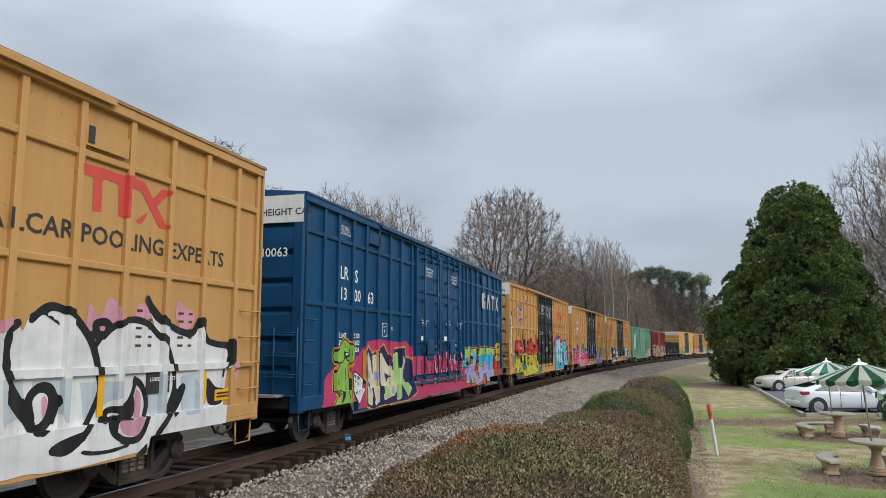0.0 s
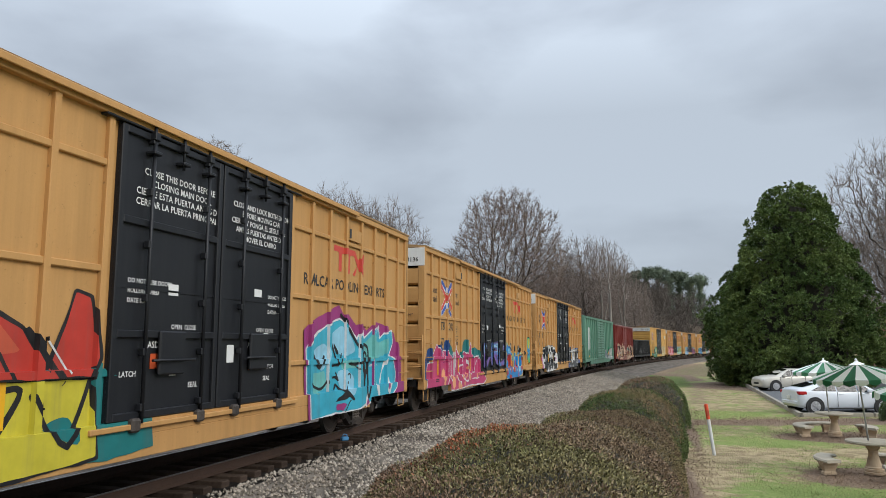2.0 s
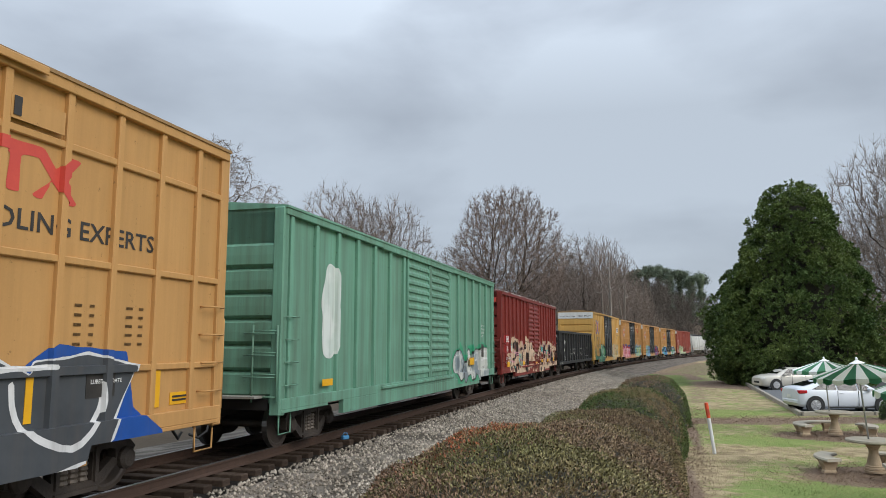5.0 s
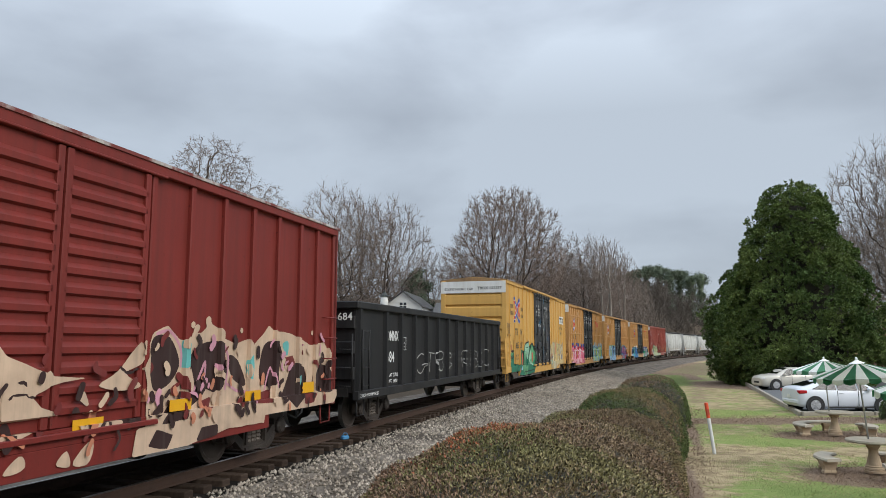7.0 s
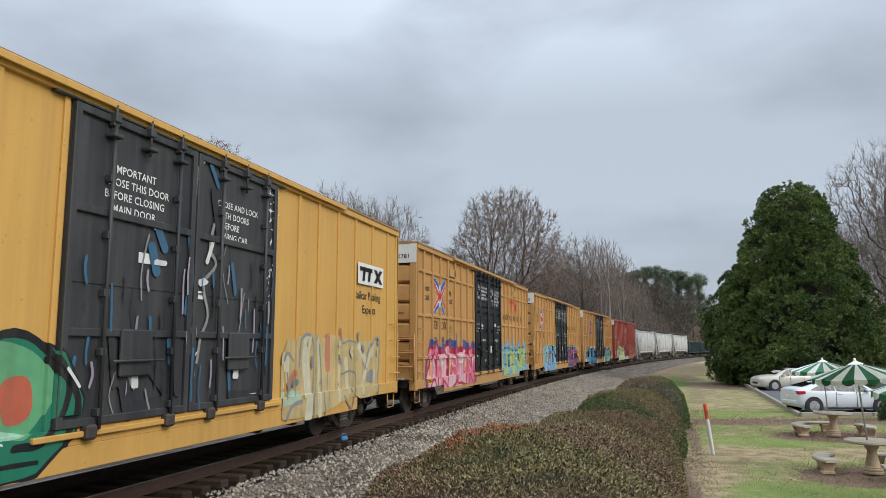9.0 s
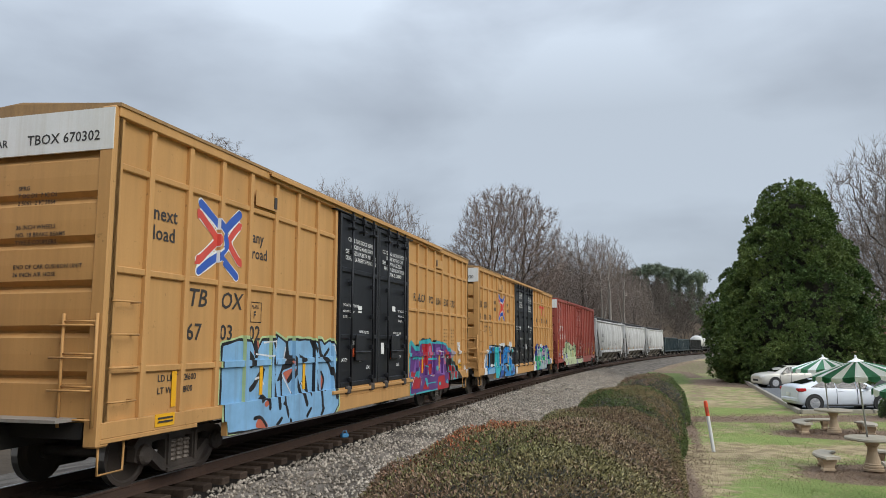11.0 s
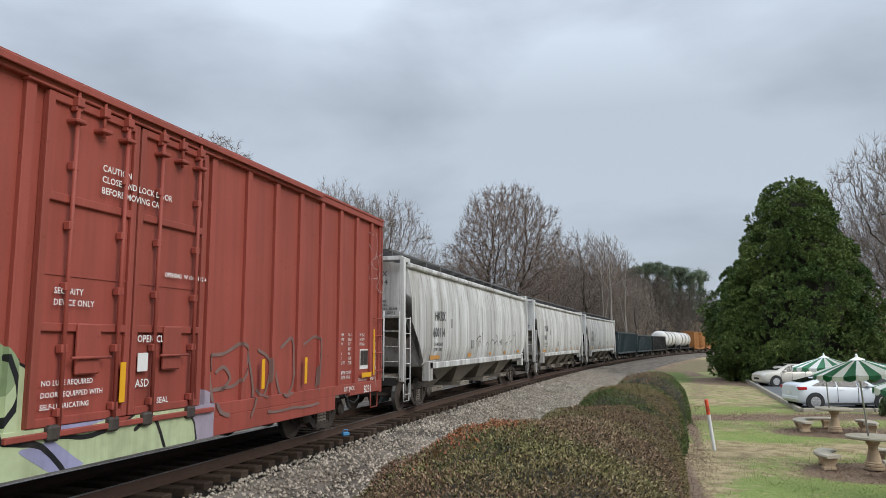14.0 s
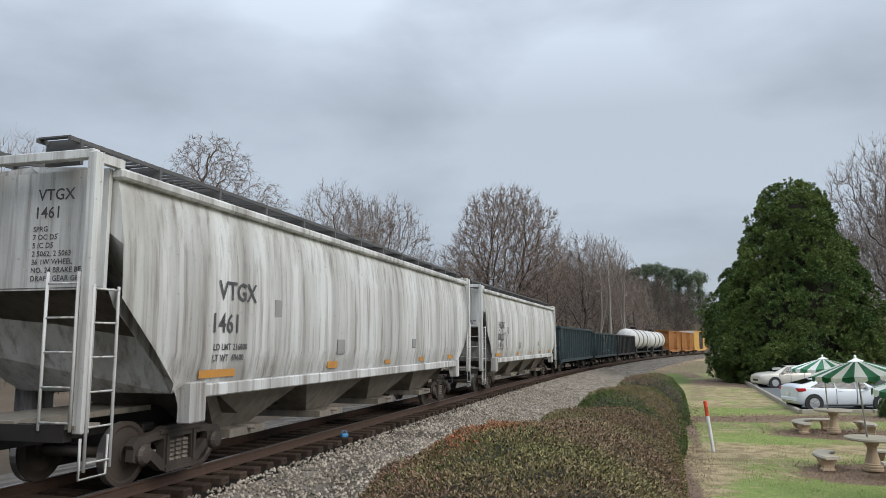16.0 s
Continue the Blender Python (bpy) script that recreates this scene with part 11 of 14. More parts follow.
mural(c11, S, "green, lilac and grey graffiti letters outlined in dark blue over white", [
    layer(WHITE, shapes=[facet((2.3,0.57), (2.42,0.81), (2.68,0.92), (2.86,1.21), (3.09,1.48), (3.27,1.44), (3.35,0.51), (2.6,0.53)),
        loop((4.44,1.74), (4.49,1.89), (4.73,1.85), (4.87,1.73)),
        loop((4.86,1.81), (4.98,1.98), (5.18,1.98), (5.25,1.88), (5.38,2.08), (5.6,1.96), (5.8,1.88), (5.84,1.71)),
        loop((6.81,1.77), (6.99,1.91), (7.26,1.96), (7.47,1.76)),
        facet((8.25,0.73), (8.33,1.23), (8.67,1.11), (8.94,0.56)),
        facet((6.15,1.61), (6.3,1.87), (6.48,1.69))]),
    layer(NAVYBLUE, off=0.035, shapes=[facet((2.98,0.79), (3.19,0.83), (3.26,1.44), (3.3,1.7), (3.4,1.96), (3.47,1.9), (3.66,1.99), (3.72,1.91), (3.87,2), (4.08,2), (4.21,1.75), (4.26,1.88), (4.39,1.93), (4.55,1.89), (4.64,1.74), (4.8,1.83), (4.99,1.85), (5.2,1.72), (5.48,1.67), (5.61,1.79), (5.83,1.77), (5.98,1.89), (6.22,1.78), (6.34,1.76), (6.55,1.85), (7.09,1.79), (7.28,1.67), (7.33,1.81), (7.66,1.81), (7.75,1.41), (8.21,1.42), (8.45,1.12), (8.36,0.67), (7.25,0.65), (6.07,0.58), (4.95,0.6), (4.04,0.51), (3.26,0.53))]),
    layer(GREYBLUE, shapes=[facet((3.47,0.69), (3.38,1.23), (3.46,1.63), (3.57,1.87), (3.66,1.97), (3.74,1.89), (3.98,1.95), (4.09,1.97), (4.25,1.67), (4.54,1.51), (4.62,1.74), (4.87,1.73), (5.48,1.63), (5.91,1.7), (6.47,1.8), (7.09,1.75), (7.61,1.08), (8.22,1.13), (8.36,0.67), (7.25,0.71), (6.55,0.53), (5.35,0.55), (4.77,0.59))]),
    layer(GREENSP, shapes=[facet((3.21,0.57), (3.23,0.92), (3.28,1.31), (3.5,1.49), (3.56,1.35), (3.64,1.07), (3.95,0.9), (4.55,1.06), (4.63,0.83), (4.13,0.67), (3.98,0.54)),
        loop((4.69,1.58), (4.74,1.8), (4.93,1.81), (5.26,1.72), (5.34,1.64), (5.07,1.57)),
        facet((4.71,1.35), (4.88,1.53), (4.96,1.33), (5.11,1.13), (4.85,1.11)),
        loop((5.65,1.17), (5.79,1.33), (6.1,1.27), (6.19,1.13), (5.97,0.85), (5.92,0.6), (5.77,0.54)),
        loop((6.08,1.6), (6.34,1.74), (6.52,1.6), (6.49,1.51)),
        facet((7.28,1.67), (7.37,1.74), (7.67,1.74), (7.7,1.51), (7.29,1.53)),
        facet((7.25,0.68), (7.31,1.19), (7.55,1.37), (7.79,0.72)),
        facet((4.02,1.39), (4.51,1.33), (4.53,0.99), (4.22,0.91), (4.02,1.04))]),
    layer(LILACP, shapes=[facet((4.27,1.75), (4.35,1.88), (4.55,1.85), (4.57,1.55), (4.34,1.6)),
        facet((5.55,1.59), (5.76,1.71), (6.07,1.7), (6.02,1.27), (5.79,1.35), (5.57,1.38)),
        facet((6.71,0.78), (6.77,1.13), (7.04,1.11), (7.06,0.76)),
        loop((7.89,1.35), (8.21,1.32), (8.27,1.03), (8.02,1.05), (7.8,1.16)),
        facet((5.53,0.97), (5.81,1.07), (5.84,0.57), (5.55,0.58)),
        facet((4.05,1.46), (4.52,1.45), (4.53,1.36), (4.08,1.37))]),
    layer(ORANGEP, shapes=[facet((3.65,1.48), (3.74,1.69), (3.9,1.61), (3.86,1.4)),
        facet((4.85,1.11), (5.18,1), (5.06,0.9), (4.74,0.97)),
        facet((5.37,1.23), (5.48,1.55), (5.57,1.3)),
        facet((6.34,1.25), (6.49,1.51), (6.51,1.24)),
        loop((4.04,1.18), (4.14,1.28), (4.15,1.13)),
        facet((7.4,1.28), (7.68,1.46), (7.6,1.17)),
        loop((6.05,0.84), (6.12,1.01), (6.24,0.87))]),
    layer(NAVYBLUE, shapes=[facet((3.18,0.57), (3.11,1), (3.16,1.45), (3.25,1.77), (3.37,1.96), (3.47,1.9), (3.34,1.7), (3.28,1.37), (3.29,0.98), (3.39,0.54)),
        stroke(0.05, (3.82,1.27), (3.96,1.47), (3.94,1.04), (4.12,0.85), (4.27,0.94)),
        stroke(0.03, (3.61,1.35), (3.64,1.66), (3.68,1.96)),
        stroke(0.03, (3.77,1.2), (3.85,0.95), (4.03,0.82)),
        stroke(0.035, (4.69,1.58), (4.66,1.74), (4.8,1.83), (5.19,1.76), (5.41,1.63)),
        stroke(0.04, (5.18,1.08), (5.21,1.48), (5.29,1.31), (5.25,0.96), (5.05,0.98)),
        stroke(0.03, (5.58,1.21), (5.86,1.35), (6.18,1.24), (6.28,0.99), (6.05,0.8), (5.86,0.9)),
        stroke(0.03, (6.27,1.04), (6.55,1.01), (6.68,0.69), (6.47,0.54)),
        stroke(0.03, (6,1.57), (6.31,1.74), (6.52,1.6), (6.42,1.25)),
        stroke(0.03, (7.8,1.16), (8.06,1.04), (8.25,0.68)),
        stroke(0.03, (4.64,0.68), (4.68,0.97), (4.71,1.35)),
        stroke(0.035, (6.55,1.85), (7.14,1.79), (7.25,0.68)),
        stroke(0.06, (3.72,1.89), (3.87,1.97)),
        stroke(0.05, (4.27,0.98)),
        stroke(0.05, (6.42,0.85)),
        stroke(0.04, (4.23,0.82)),
        stroke(0.03, (7.47,0.8)),
        stroke(0.03, (8.07,0.86)),
        stroke(0.03, (5.92,0.58), (6.14,0.66))]),
    layer(WHITE, shapes=[stroke(0.016, (3.62,1.21), (3.76,1.17), (3.85,0.91), (4.01,0.79)),
        stroke(0.018, (4.1,1.95), (4.25,1.64)),
        stroke(0.02, (6.01,0.97), (6.13,1.05), (6.24,0.87), (6.09,0.79), (6.01,0.97)),
        stroke(0.016, (3.92,1.35), (4.51,1.31)),
        stroke(0.016, (4.89,1.48), (4.83,1.34)),
        stroke(0.014, (5.73,1.1), (5.61,1.2)),
        stroke(0.016, (7.28,1.75), (7.65,1.76)),
        stroke(0.016, (2.97,0.84), (3.32,0.84))]),
], 0.0230)
mural(c12, S12, "pale green graffiti letters outlined in black", [
    layer(HAZE, shapes=[loop((-7.51,1.01), (-7.54,1.44), (-7.31,1.75), (-6.94,1.41), (-6.83,0.91)),
        loop((-0.41,1.57), (0.31,1.82), (1.11,1.53), (1.54,1.23), (0.33,1.21)),
        facet((-9,1.22), (-8.87,1.45), (-8.25,1.41), (-8.34,1.16)),
        facet((1.14,0.41), (1.45,1.38), (1.97,1.21), (1.99,0.41))]),
    layer(BLACK, off=0.04, shapes=[facet((-6.74,0.65), (-6.73,1.06), (-6.93,1.33), (-6.89,1.74), (-6.61,1.86), (-6.38,1.9), (-6.31,2.09), (-5.83,2.19), (-5.47,2.1), (-5.19,2.1), (-4.7,2.18), (-4.28,2.08), (-3.82,1.98), (-3.33,1.65), (-2.58,2.11), (-2.17,2.15), (-1.86,1.85), (-1.33,1.59), (-0.68,1.6), (-0.74,1.32), (-0.22,1.14), (-0.21,0.91), (0.33,1.12), (1.12,1.18), (1.46,0.81), (1.56,0.37), (-0.36,0.43), (-2.77,0.53), (-4.61,0.54), (-5.72,0.53)),
        loop((-5.95,2.08), (-5.83,2.31), (-5.58,2.45), (-5.3,2.36), (-5.32,2.13), (-5.64,2.03))]),
    layer(PALEGREEN, shapes=[facet((-6.74,0.65), (-6.73,1.06), (-6.93,1.33), (-6.89,1.74), (-6.61,1.86), (-6.38,1.9), (-6.31,2.09), (-5.83,2.19), (-5.47,2.1), (-5.19,2.1), (-4.7,2.18), (-4.28,2.08), (-3.82,1.98), (-3.33,1.65), (-2.58,2.11), (-2.17,2.15), (-1.86,1.85), (-1.33,1.59), (-0.68,1.6), (-0.74,1.32), (-0.22,1.14), (-0.21,0.91), (0.33,1.12), (1.12,1.18), (1.46,0.81), (1.56,0.37), (-0.36,0.43), (-2.77,0.53), (-4.61,0.54), (-5.72,0.53))]),
    layer(SAGE, shapes=[loop((-6.79,1.32), (-6.72,1.73), (-6.57,1.77), (-6.36,1.55), (-6.57,1.3)),
        loop((-6.25,1.63), (-6.15,1.99), (-5.73,2.12), (-5.37,1.98), (-5.44,1.7), (-5.86,1.46)),
        facet((-5.18,1.89), (-4.69,1.96), (-4.27,1.87), (-4.67,1.63), (-5.07,1.69)),
        loop((-2.43,1.85), (-2.02,2.03), (-1.71,1.72), (-1.99,1.37), (-2.42,1.51)),
        loop((-5.91,2.12), (-5.8,2.28), (-5.57,2.38), (-5.39,2.31), (-5.47,2.15))]),
    layer(LAVENDER, shapes=[facet((-6.01,1.09), (-5.91,1.35), (-5.6,1.45), (-5.41,1.23), (-5.76,1.16), (-5.66,0.93)),
        facet((-5.72,0.57), (-5.56,0.83), (-5.1,0.69), (-5.37,0.51)),
        facet((-1.73,0.88), (-1.21,0.91), (-0.54,0.48), (-1.03,0.44)),
        facet((-1.39,1.41), (-0.58,1.51), (-0.39,1.05), (-1.21,0.97))]),
    layer(BLACK, shapes=[stroke(0.03, (-6.78,1.74), (-6.53,1.81), (-6.35,1.51), (-5.86,1.44), (-5.35,1.7), (-5.19,2.08)),
        stroke(0.03, (-5.86,1.42), (-6.09,1.19), (-6,1.05), (-5.56,0.83), (-5.37,0.58)),
        stroke(0.03, (-5.34,1.51), (-5.41,1.23), (-5.13,1.12), (-5.01,0.73)),
        stroke(0.035, (-4.87,1.69), (-4.68,1.88), (-4.16,1.87), (-4.67,1.58), (-4.87,1.69)),
        stroke(0.03, (-4.12,1.15), (-3.98,1.56), (-3.57,1.65), (-3.43,1.11), (-3.15,0.49)),
        stroke(0.03, (-3.18,1.09), (-2.96,1.64), (-2.71,1.97)),
        stroke(0.035, (-1.86,1.85), (-1.7,1.42), (-1.97,1.02), (-1.37,0.86), (-0.87,0.39)),
        stroke(0.03, (-1.37,0.98), (-0.38,0.92), (-0.4,1.44)),
        stroke(0.03, (0.16,0.89), (0.53,1), (0.82,0.5)),
        stroke(0.03, (-6.86,1.32), (-6.68,1.23), (-6.42,1.29)),
        stroke(0.04, (-6.53,0.71), (-6.31,0.86)),
        stroke(0.03, (-4.21,0.85), (-3.86,0.62)),
        stroke(0.02, (-5.74,2.26), (-5.61,2.17), (-5.44,2.29))]),
    layer(WHITE, shapes=[stroke(0.018, (-6.23,2.03), (-5.82,2.15), (-5.46,2.06)),
        stroke(0.016, (-3.82,1.95), (-3.38,1.65)),
        stroke(0.016, (-2.44,2.06), (-2.02,2.06)),
        stroke(0.016, (-6.78,1.23), (-6.69,0.94)),
        stroke(0.016, (-3.91,1.45), (-3.82,1.03))]),
])
mural(c12, S12F, "thin white scrawled outlines", [
    layer(CHALK, shapes=[stroke(0.012, (-9.28,3.49), (-9.36,4.31), (-9.28,4.65), (-9.04,4.76), (-8.87,4.58), (-8.89,4.21), (-8.99,3.9), (-8.75,3.72), (-8.79,3.6), (-9.23,3.5)),
        stroke(0.012, (-8.53,4.37), (-8.37,4.48), (-8.13,4.38), (-7.96,4.1), (-7.95,3.62), (-8.15,3.32), (-8.46,3.4), (-8.19,3.59), (-8.17,4.06), (-8.3,4.34)),
        stroke(0.012, (-7.96,3.66), (-7.71,3.7), (-7.63,3.51), (-7.8,3.25), (-8.14,3.21), (-8.22,3.27)),
        stroke(0.012, (-8.88,4.66), (-8.72,4.66), (-8.54,4.52)),
        stroke(0.012, (-9.07,4.46), (-9.09,4.16)),
        stroke(0.012, (-9.21,3.78), (-9.16,3.58)),
        stroke(0.012, (-9.11,3.8), (-9.01,3.75), (-9.07,3.61), (-9.15,3.69), (-9.11,3.8)),
        stroke(0.012, (-8.84,4.15), (-8.52,4.16)),
        stroke(0.012, (-8.72,4.02), (-8.44,3.85)),
        stroke(0.012, (-9.04,3.53), (-9.03,3.45), (-8.73,3.43)),
        stroke(0.012, (-8.99,1.52), (-8.9,1.83), (-8.81,1.86), (-8.81,1.65), (-8.86,1.51)),
        stroke(0.008, (-9.3,2.67), (-9.29,3.08), (-9.11,3.17), (-9.04,2.96), (-9.17,2.75), (-9.31,2.8), (-9.13,2.89)),
        stroke(0.012, (-8.52,2.07), (-8.58,2.21), (-8.51,2.28)),
        stroke(0.012, (-8.47,1.78), (-8.53,1.92), (-8.47,2.03)),
        stroke(0.01, (-8.44,1.78), (-8.29,1.92), (-8.05,1.81), (-7.94,1.92), (-7.99,1.77), (-8.28,1.77)),
        stroke(0.012, (-7.65,2.11), (-7.58,1.99), (-7.67,1.76), (-7.58,1.6))]),
], 0.0134)
mural(c12, S12F, "thin white scrawl and a narrow white tag", [
    layer(CHALK, shapes=[stroke(0.011, (8.32,4.64), (8.69,4.61)),
        stroke(0.011, (8.84,4.7), (8.98,4.38), (8.83,4.02)),
        stroke(0.011, (8.36,4.35), (8.57,4.22)),
        stroke(0.011, (8.38,3.86), (8.43,3.53), (8.61,3.52), (8.54,3.93)),
        stroke(0.011, (8.6,3.94), (8.82,4.06)),
        stroke(0.011, (8.57,3.93), (8.75,3.77), (9.03,3.78)),
        stroke(0.011, (8.84,4.11), (9.01,4.06), (9.13,3.6), (8.94,3.33)),
        stroke(0.011, (8.94,3.33), (9.26,3.21), (9.48,3.4), (9.46,4.06)),
        stroke(0.011, (9.3,4.12), (9.36,3.96)),
        stroke(0.011, (9.07,4.13), (9.38,4.22)),
        stroke(0.011, (8.63,3.52), (8.98,3.54), (8.92,3.63)),
        stroke(0.016, (8.88,2.1), (8.83,1.87), (8.93,1.72), (8.85,1.5), (8.94,1.34), (8.88,1.16), (8.94,0.93)),
        stroke(0.012, (8.81,2.02), (8.91,1.94), (8.84,1.78), (8.94,1.6), (8.87,1.42), (8.96,1.27), (8.9,1.05))]),
], 0.0146)
mural(c12, S12, "faded grey graffiti outlines", [
    layer(REDGREY, shapes=[stroke(0.035, (1.86,1.79), (2.06,1.01), (2.39,0.85)),
        stroke(0.03, (1.86,1.79), (2.33,1.82), (2.83,1.96), (3.03,1.67), (2.7,1.32), (2.04,1.27)),
        stroke(0.03, (3.02,1.86), (3.24,1.19), (3.08,0.78)),
        stroke(0.03, (3.39,1.86), (3.8,1.65), (3.64,1.07), (3.34,1.19)),
        stroke(0.03, (4.21,1.9), (4.65,2.05), (4.7,1.21), (4.26,1.03), (4.02,1.45)),
        stroke(0.025, (5.14,1.95), (5.78,2.06), (5.7,1.04)),
        stroke(0.03, (2.11,1.52), (2.34,1.6), (2.52,1.42), (2.28,1.25)),
        stroke(0.025, (3.65,0.78), (5.71,0.76))]),
], 0.0158)
mural(c13, HB, "dark looping scrawls", [
    layer(HSCRAWL, shapes=[stroke(0.02, (-1.73,1.61), (-1.86,1.98), (-1.65,2.16), (-1.29,2.26), (-1.1,2.17), (-1.35,1.69)),
        stroke(0.018, (-1.52,1.61), (-1.46,2.07), (-1.18,1.98)),
        stroke(0.02, (-0.91,2.27), (-0.78,2.37), (-0.93,1.68), (-0.15,1.66)),
        stroke(0.018, (-1.33,1.46), (-0.93,1.59), (-0.85,1.29)),
        stroke(0.018, (-0.15,1.61), (-0.21,1.87), (0.16,2.02), (0.53,1.65)),
        stroke(0.02, (0.78,1.64), (0.64,1.97), (1,2.13), (1.4,1.97), (1.55,1.62)),
        stroke(0.018, (1.16,1.52), (1.27,1.91), (1.81,2.08), (1.74,2.31), (1.95,2.2), (1.89,1.61)),
        stroke(0.018, (2.12,1.6), (2.25,1.96), (2.46,2.08), (2.72,1.84), (2.42,1.54)),
        stroke(0.016, (3.38,1.57), (4.44,2.23), (4.64,2.23)),
        stroke(0.02, (3.44,1.93), (4,1.98), (3.9,1.69), (3.45,1.7)),
        stroke(0.016, (4.27,1.82), (5.04,2.09), (4.86,1.53)),
        stroke(0.014, (5.46,2.09), (5.66,2.53), (6.11,2.24), (5.68,1.8)),
        stroke(0.014, (5.67,2.24), (6.11,2.47), (6.03,1.95))]),
])
mural(c10, S, "black shading with red and teal letter ends and white tags", [
    layer(HAZE, shapes=[loop((6.96,1.67), (7.08,1.8), (7.42,1.76), (7.63,1.65), (7.43,1.56), (7.1,1.55))]),
    layer(BLACK, shapes=[facet((6.58,1.39), (6.84,1.51), (7.2,1.5), (7.38,1.4), (7.65,1.4), (7.75,1.24), (7.91,1.06), (8.35,0.85), (8.43,0.77), (8.06,0.83), (7.85,0.81), (7.7,0.69), (7.46,0.65), (7.27,0.61), (6.91,0.64), (6.72,0.96))]),
    layer(TEAL, off=0.03, shapes=[facet((6.81,1.2), (7.07,1.36), (7.42,1.31), (7.69,1.17), (7.74,0.92), (7.6,0.75), (7.35,0.83), (7.13,0.65), (6.91,0.67))]),
    layer(CRIMSON, shapes=[facet((6.84,1.18), (7.08,1.33), (7.22,1.29), (7.21,0.9), (7.04,0.73), (6.93,0.7)),
        facet((7.26,1.29), (7.43,1.28), (7.67,1.16), (7.69,0.95), (7.56,0.8), (7.34,0.88))]),
    layer(BLACK, shapes=[facet((7.19,1.38), (7.48,1.36), (7.49,1.27), (7.2,1.3)), facet((7.22,1.25), (7.47,1.23), (7.48,1.07), (7.23,1.09)), stroke(0.02, (6.93,0.93), (7.03,1.08), (7.16,1.11))]),
    layer(REDGREY, shapes=[facet((6.93,1.01), (7.14,1.05), (7.14,0.91), (6.99,0.81))]),
    layer(WHITE, shapes=[stroke(0.022, (8.03,1.9), (8.02,2.04), (8.11,1.92), (8.1,2.04)), stroke(0.02, (8.22,2.04), (8.15,1.99), (8.18,1.92), (8.24,1.93), (8.22,1.98)), stroke(0.02, (8.32,2.05), (8.26,1.99), (8.27,1.93), (8.34,1.95)),
        stroke(0.02, (8.04,1.87), (8.04,1.77)), stroke(0.02, (8.1,1.77), (8.09,1.87), (8.17,1.78), (8.16,1.89)), stroke(0.02, (8.22,1.89), (8.22,1.8)), stroke(0.02, (8.26,1.89), (8.33,1.9), (8.27,1.8), (8.35,1.81)),
        stroke(0.02, (8.1,1.73), (8.05,1.71), (8.1,1.68), (8.04,1.65)), stroke(0.02, (8.14,1.73), (8.22,1.75)), stroke(0.02, (8.18,1.74), (8.19,1.64)), stroke(0.02, (8.29,1.75), (8.24,1.74), (8.26,1.65), (8.3,1.66)), stroke(0.018, (8.34,1.66), (8.33,1.76), (8.38,1.69), (8.43,1.76), (8.43,1.66)),
        stroke(0.018, (8.15,1.4), (8.16,1.28), (8.19,1.44), (8.25,1.31), (8.29,1.45), (8.34,1.31), (8.38,1.46), (8.4,1.36)),
        stroke(0.016, (8.9,1.18), (8.94,0.96), (8.97,1.23), (9.04,0.98), (9.08,1.22), (9.17,1.03), (9.22,1.16)), stroke(0.014, (8.88,1.04), (9.23,1.06))]),
], 0.036)
scraps(c6, S6, "worn flecks of beige, brown and maroon paint", (BROWN, BEIGE, MAROONP), -4.6, 1.4, 0.85, 2.0, 14, 0.07, 3)
scraps(c6, S6, "worn flecks of beige, brown and maroon paint", (MAROONP, BROWN, BEIGE, PINKPALE), 1.5, 7.5, 0.85, 2.1, 16, 0.07, 4)
scraps(c6, S6, "smudged brown and peach strokes", (BROWN, CORALPALE, BROWN), 1.5, 7.6, 0.72, 1.55, 12, 0.075, 14, 0.05)
scraps(c6, S6, "smudged brown and peach strokes", (BROWN, CORALPALE), -5.0, 1.3, 0.72, 1.5, 9, 0.075, 15, 0.05)
rnd = random.Random(61)
mural(c8, D8, "long grey and white runs of paint down the black doors", [layer(p_, [stroke(rnd.uniform(0.010, 0.028), (x, z), (x + rnd.uniform(-0.04, 0.04), z - ln / 2), (x + rnd.uniform(-0.03, 0.03), z - ln)) for x, z, ln in [(rnd.uniform(-2.3, 2.35), rnd.uniform(1.7, 3.4), rnd.uniform(0.2, 0.75)) for _ in range(16)]]) for p_ in (GREYDOOR, HAZE, BLUEGREY)], 0.045)
scraps(c8, S8, "grey and cream strokes", (CREAM, GREYP), 2.9, 8.3, 0.85, 2.1, 9, 0.07, 5)
scraps(c1, S1, "dark and pale flecks on the pink field", (PINKDARK, PINKPALE), -1.0, 2.6, 0.85, 1.75, 22, 0.10, 6)
scraps(c2, S, "pale and dark flecks on the letters", (WHITE, BLACK), -7.2, -2.8, 0.9, 2.3, 10, 0.03, 7)
scraps(c10, S, "teal and pale flecks on the letters", (TEAL, VIOLETLT, CRIMSON), 3.0, 7.6, 0.9, 1.95, 8, 0.05, 8)
scraps(c11, S, "pale and dark flecks on the letters", (ORANGEP, GREENSP, NAVYBLUE), 2.9, 8.2, 0.9, 1.9, 8, 0.05, 9)
# ================= vegetation =================
M_BARK = mat("grey_brown_bark", (0.125, 0.10, 0.08), (0.075, 0.06, 0.05), 1.5, 0.9, bump=0.6, bscale=9, stretch=(1, 1, 0.3))
M_BARK2 = mat("reddish_twig_bark", (0.26, 0.21, 0.175), (0.19, 0.15, 0.126), 1.5, 0.9)
M_FARBARK = mat("far_woods_bark", (0.15, 0.128, 0.108), (0.095, 0.08, 0.068), 0.12, 0.95, spec=0.1)


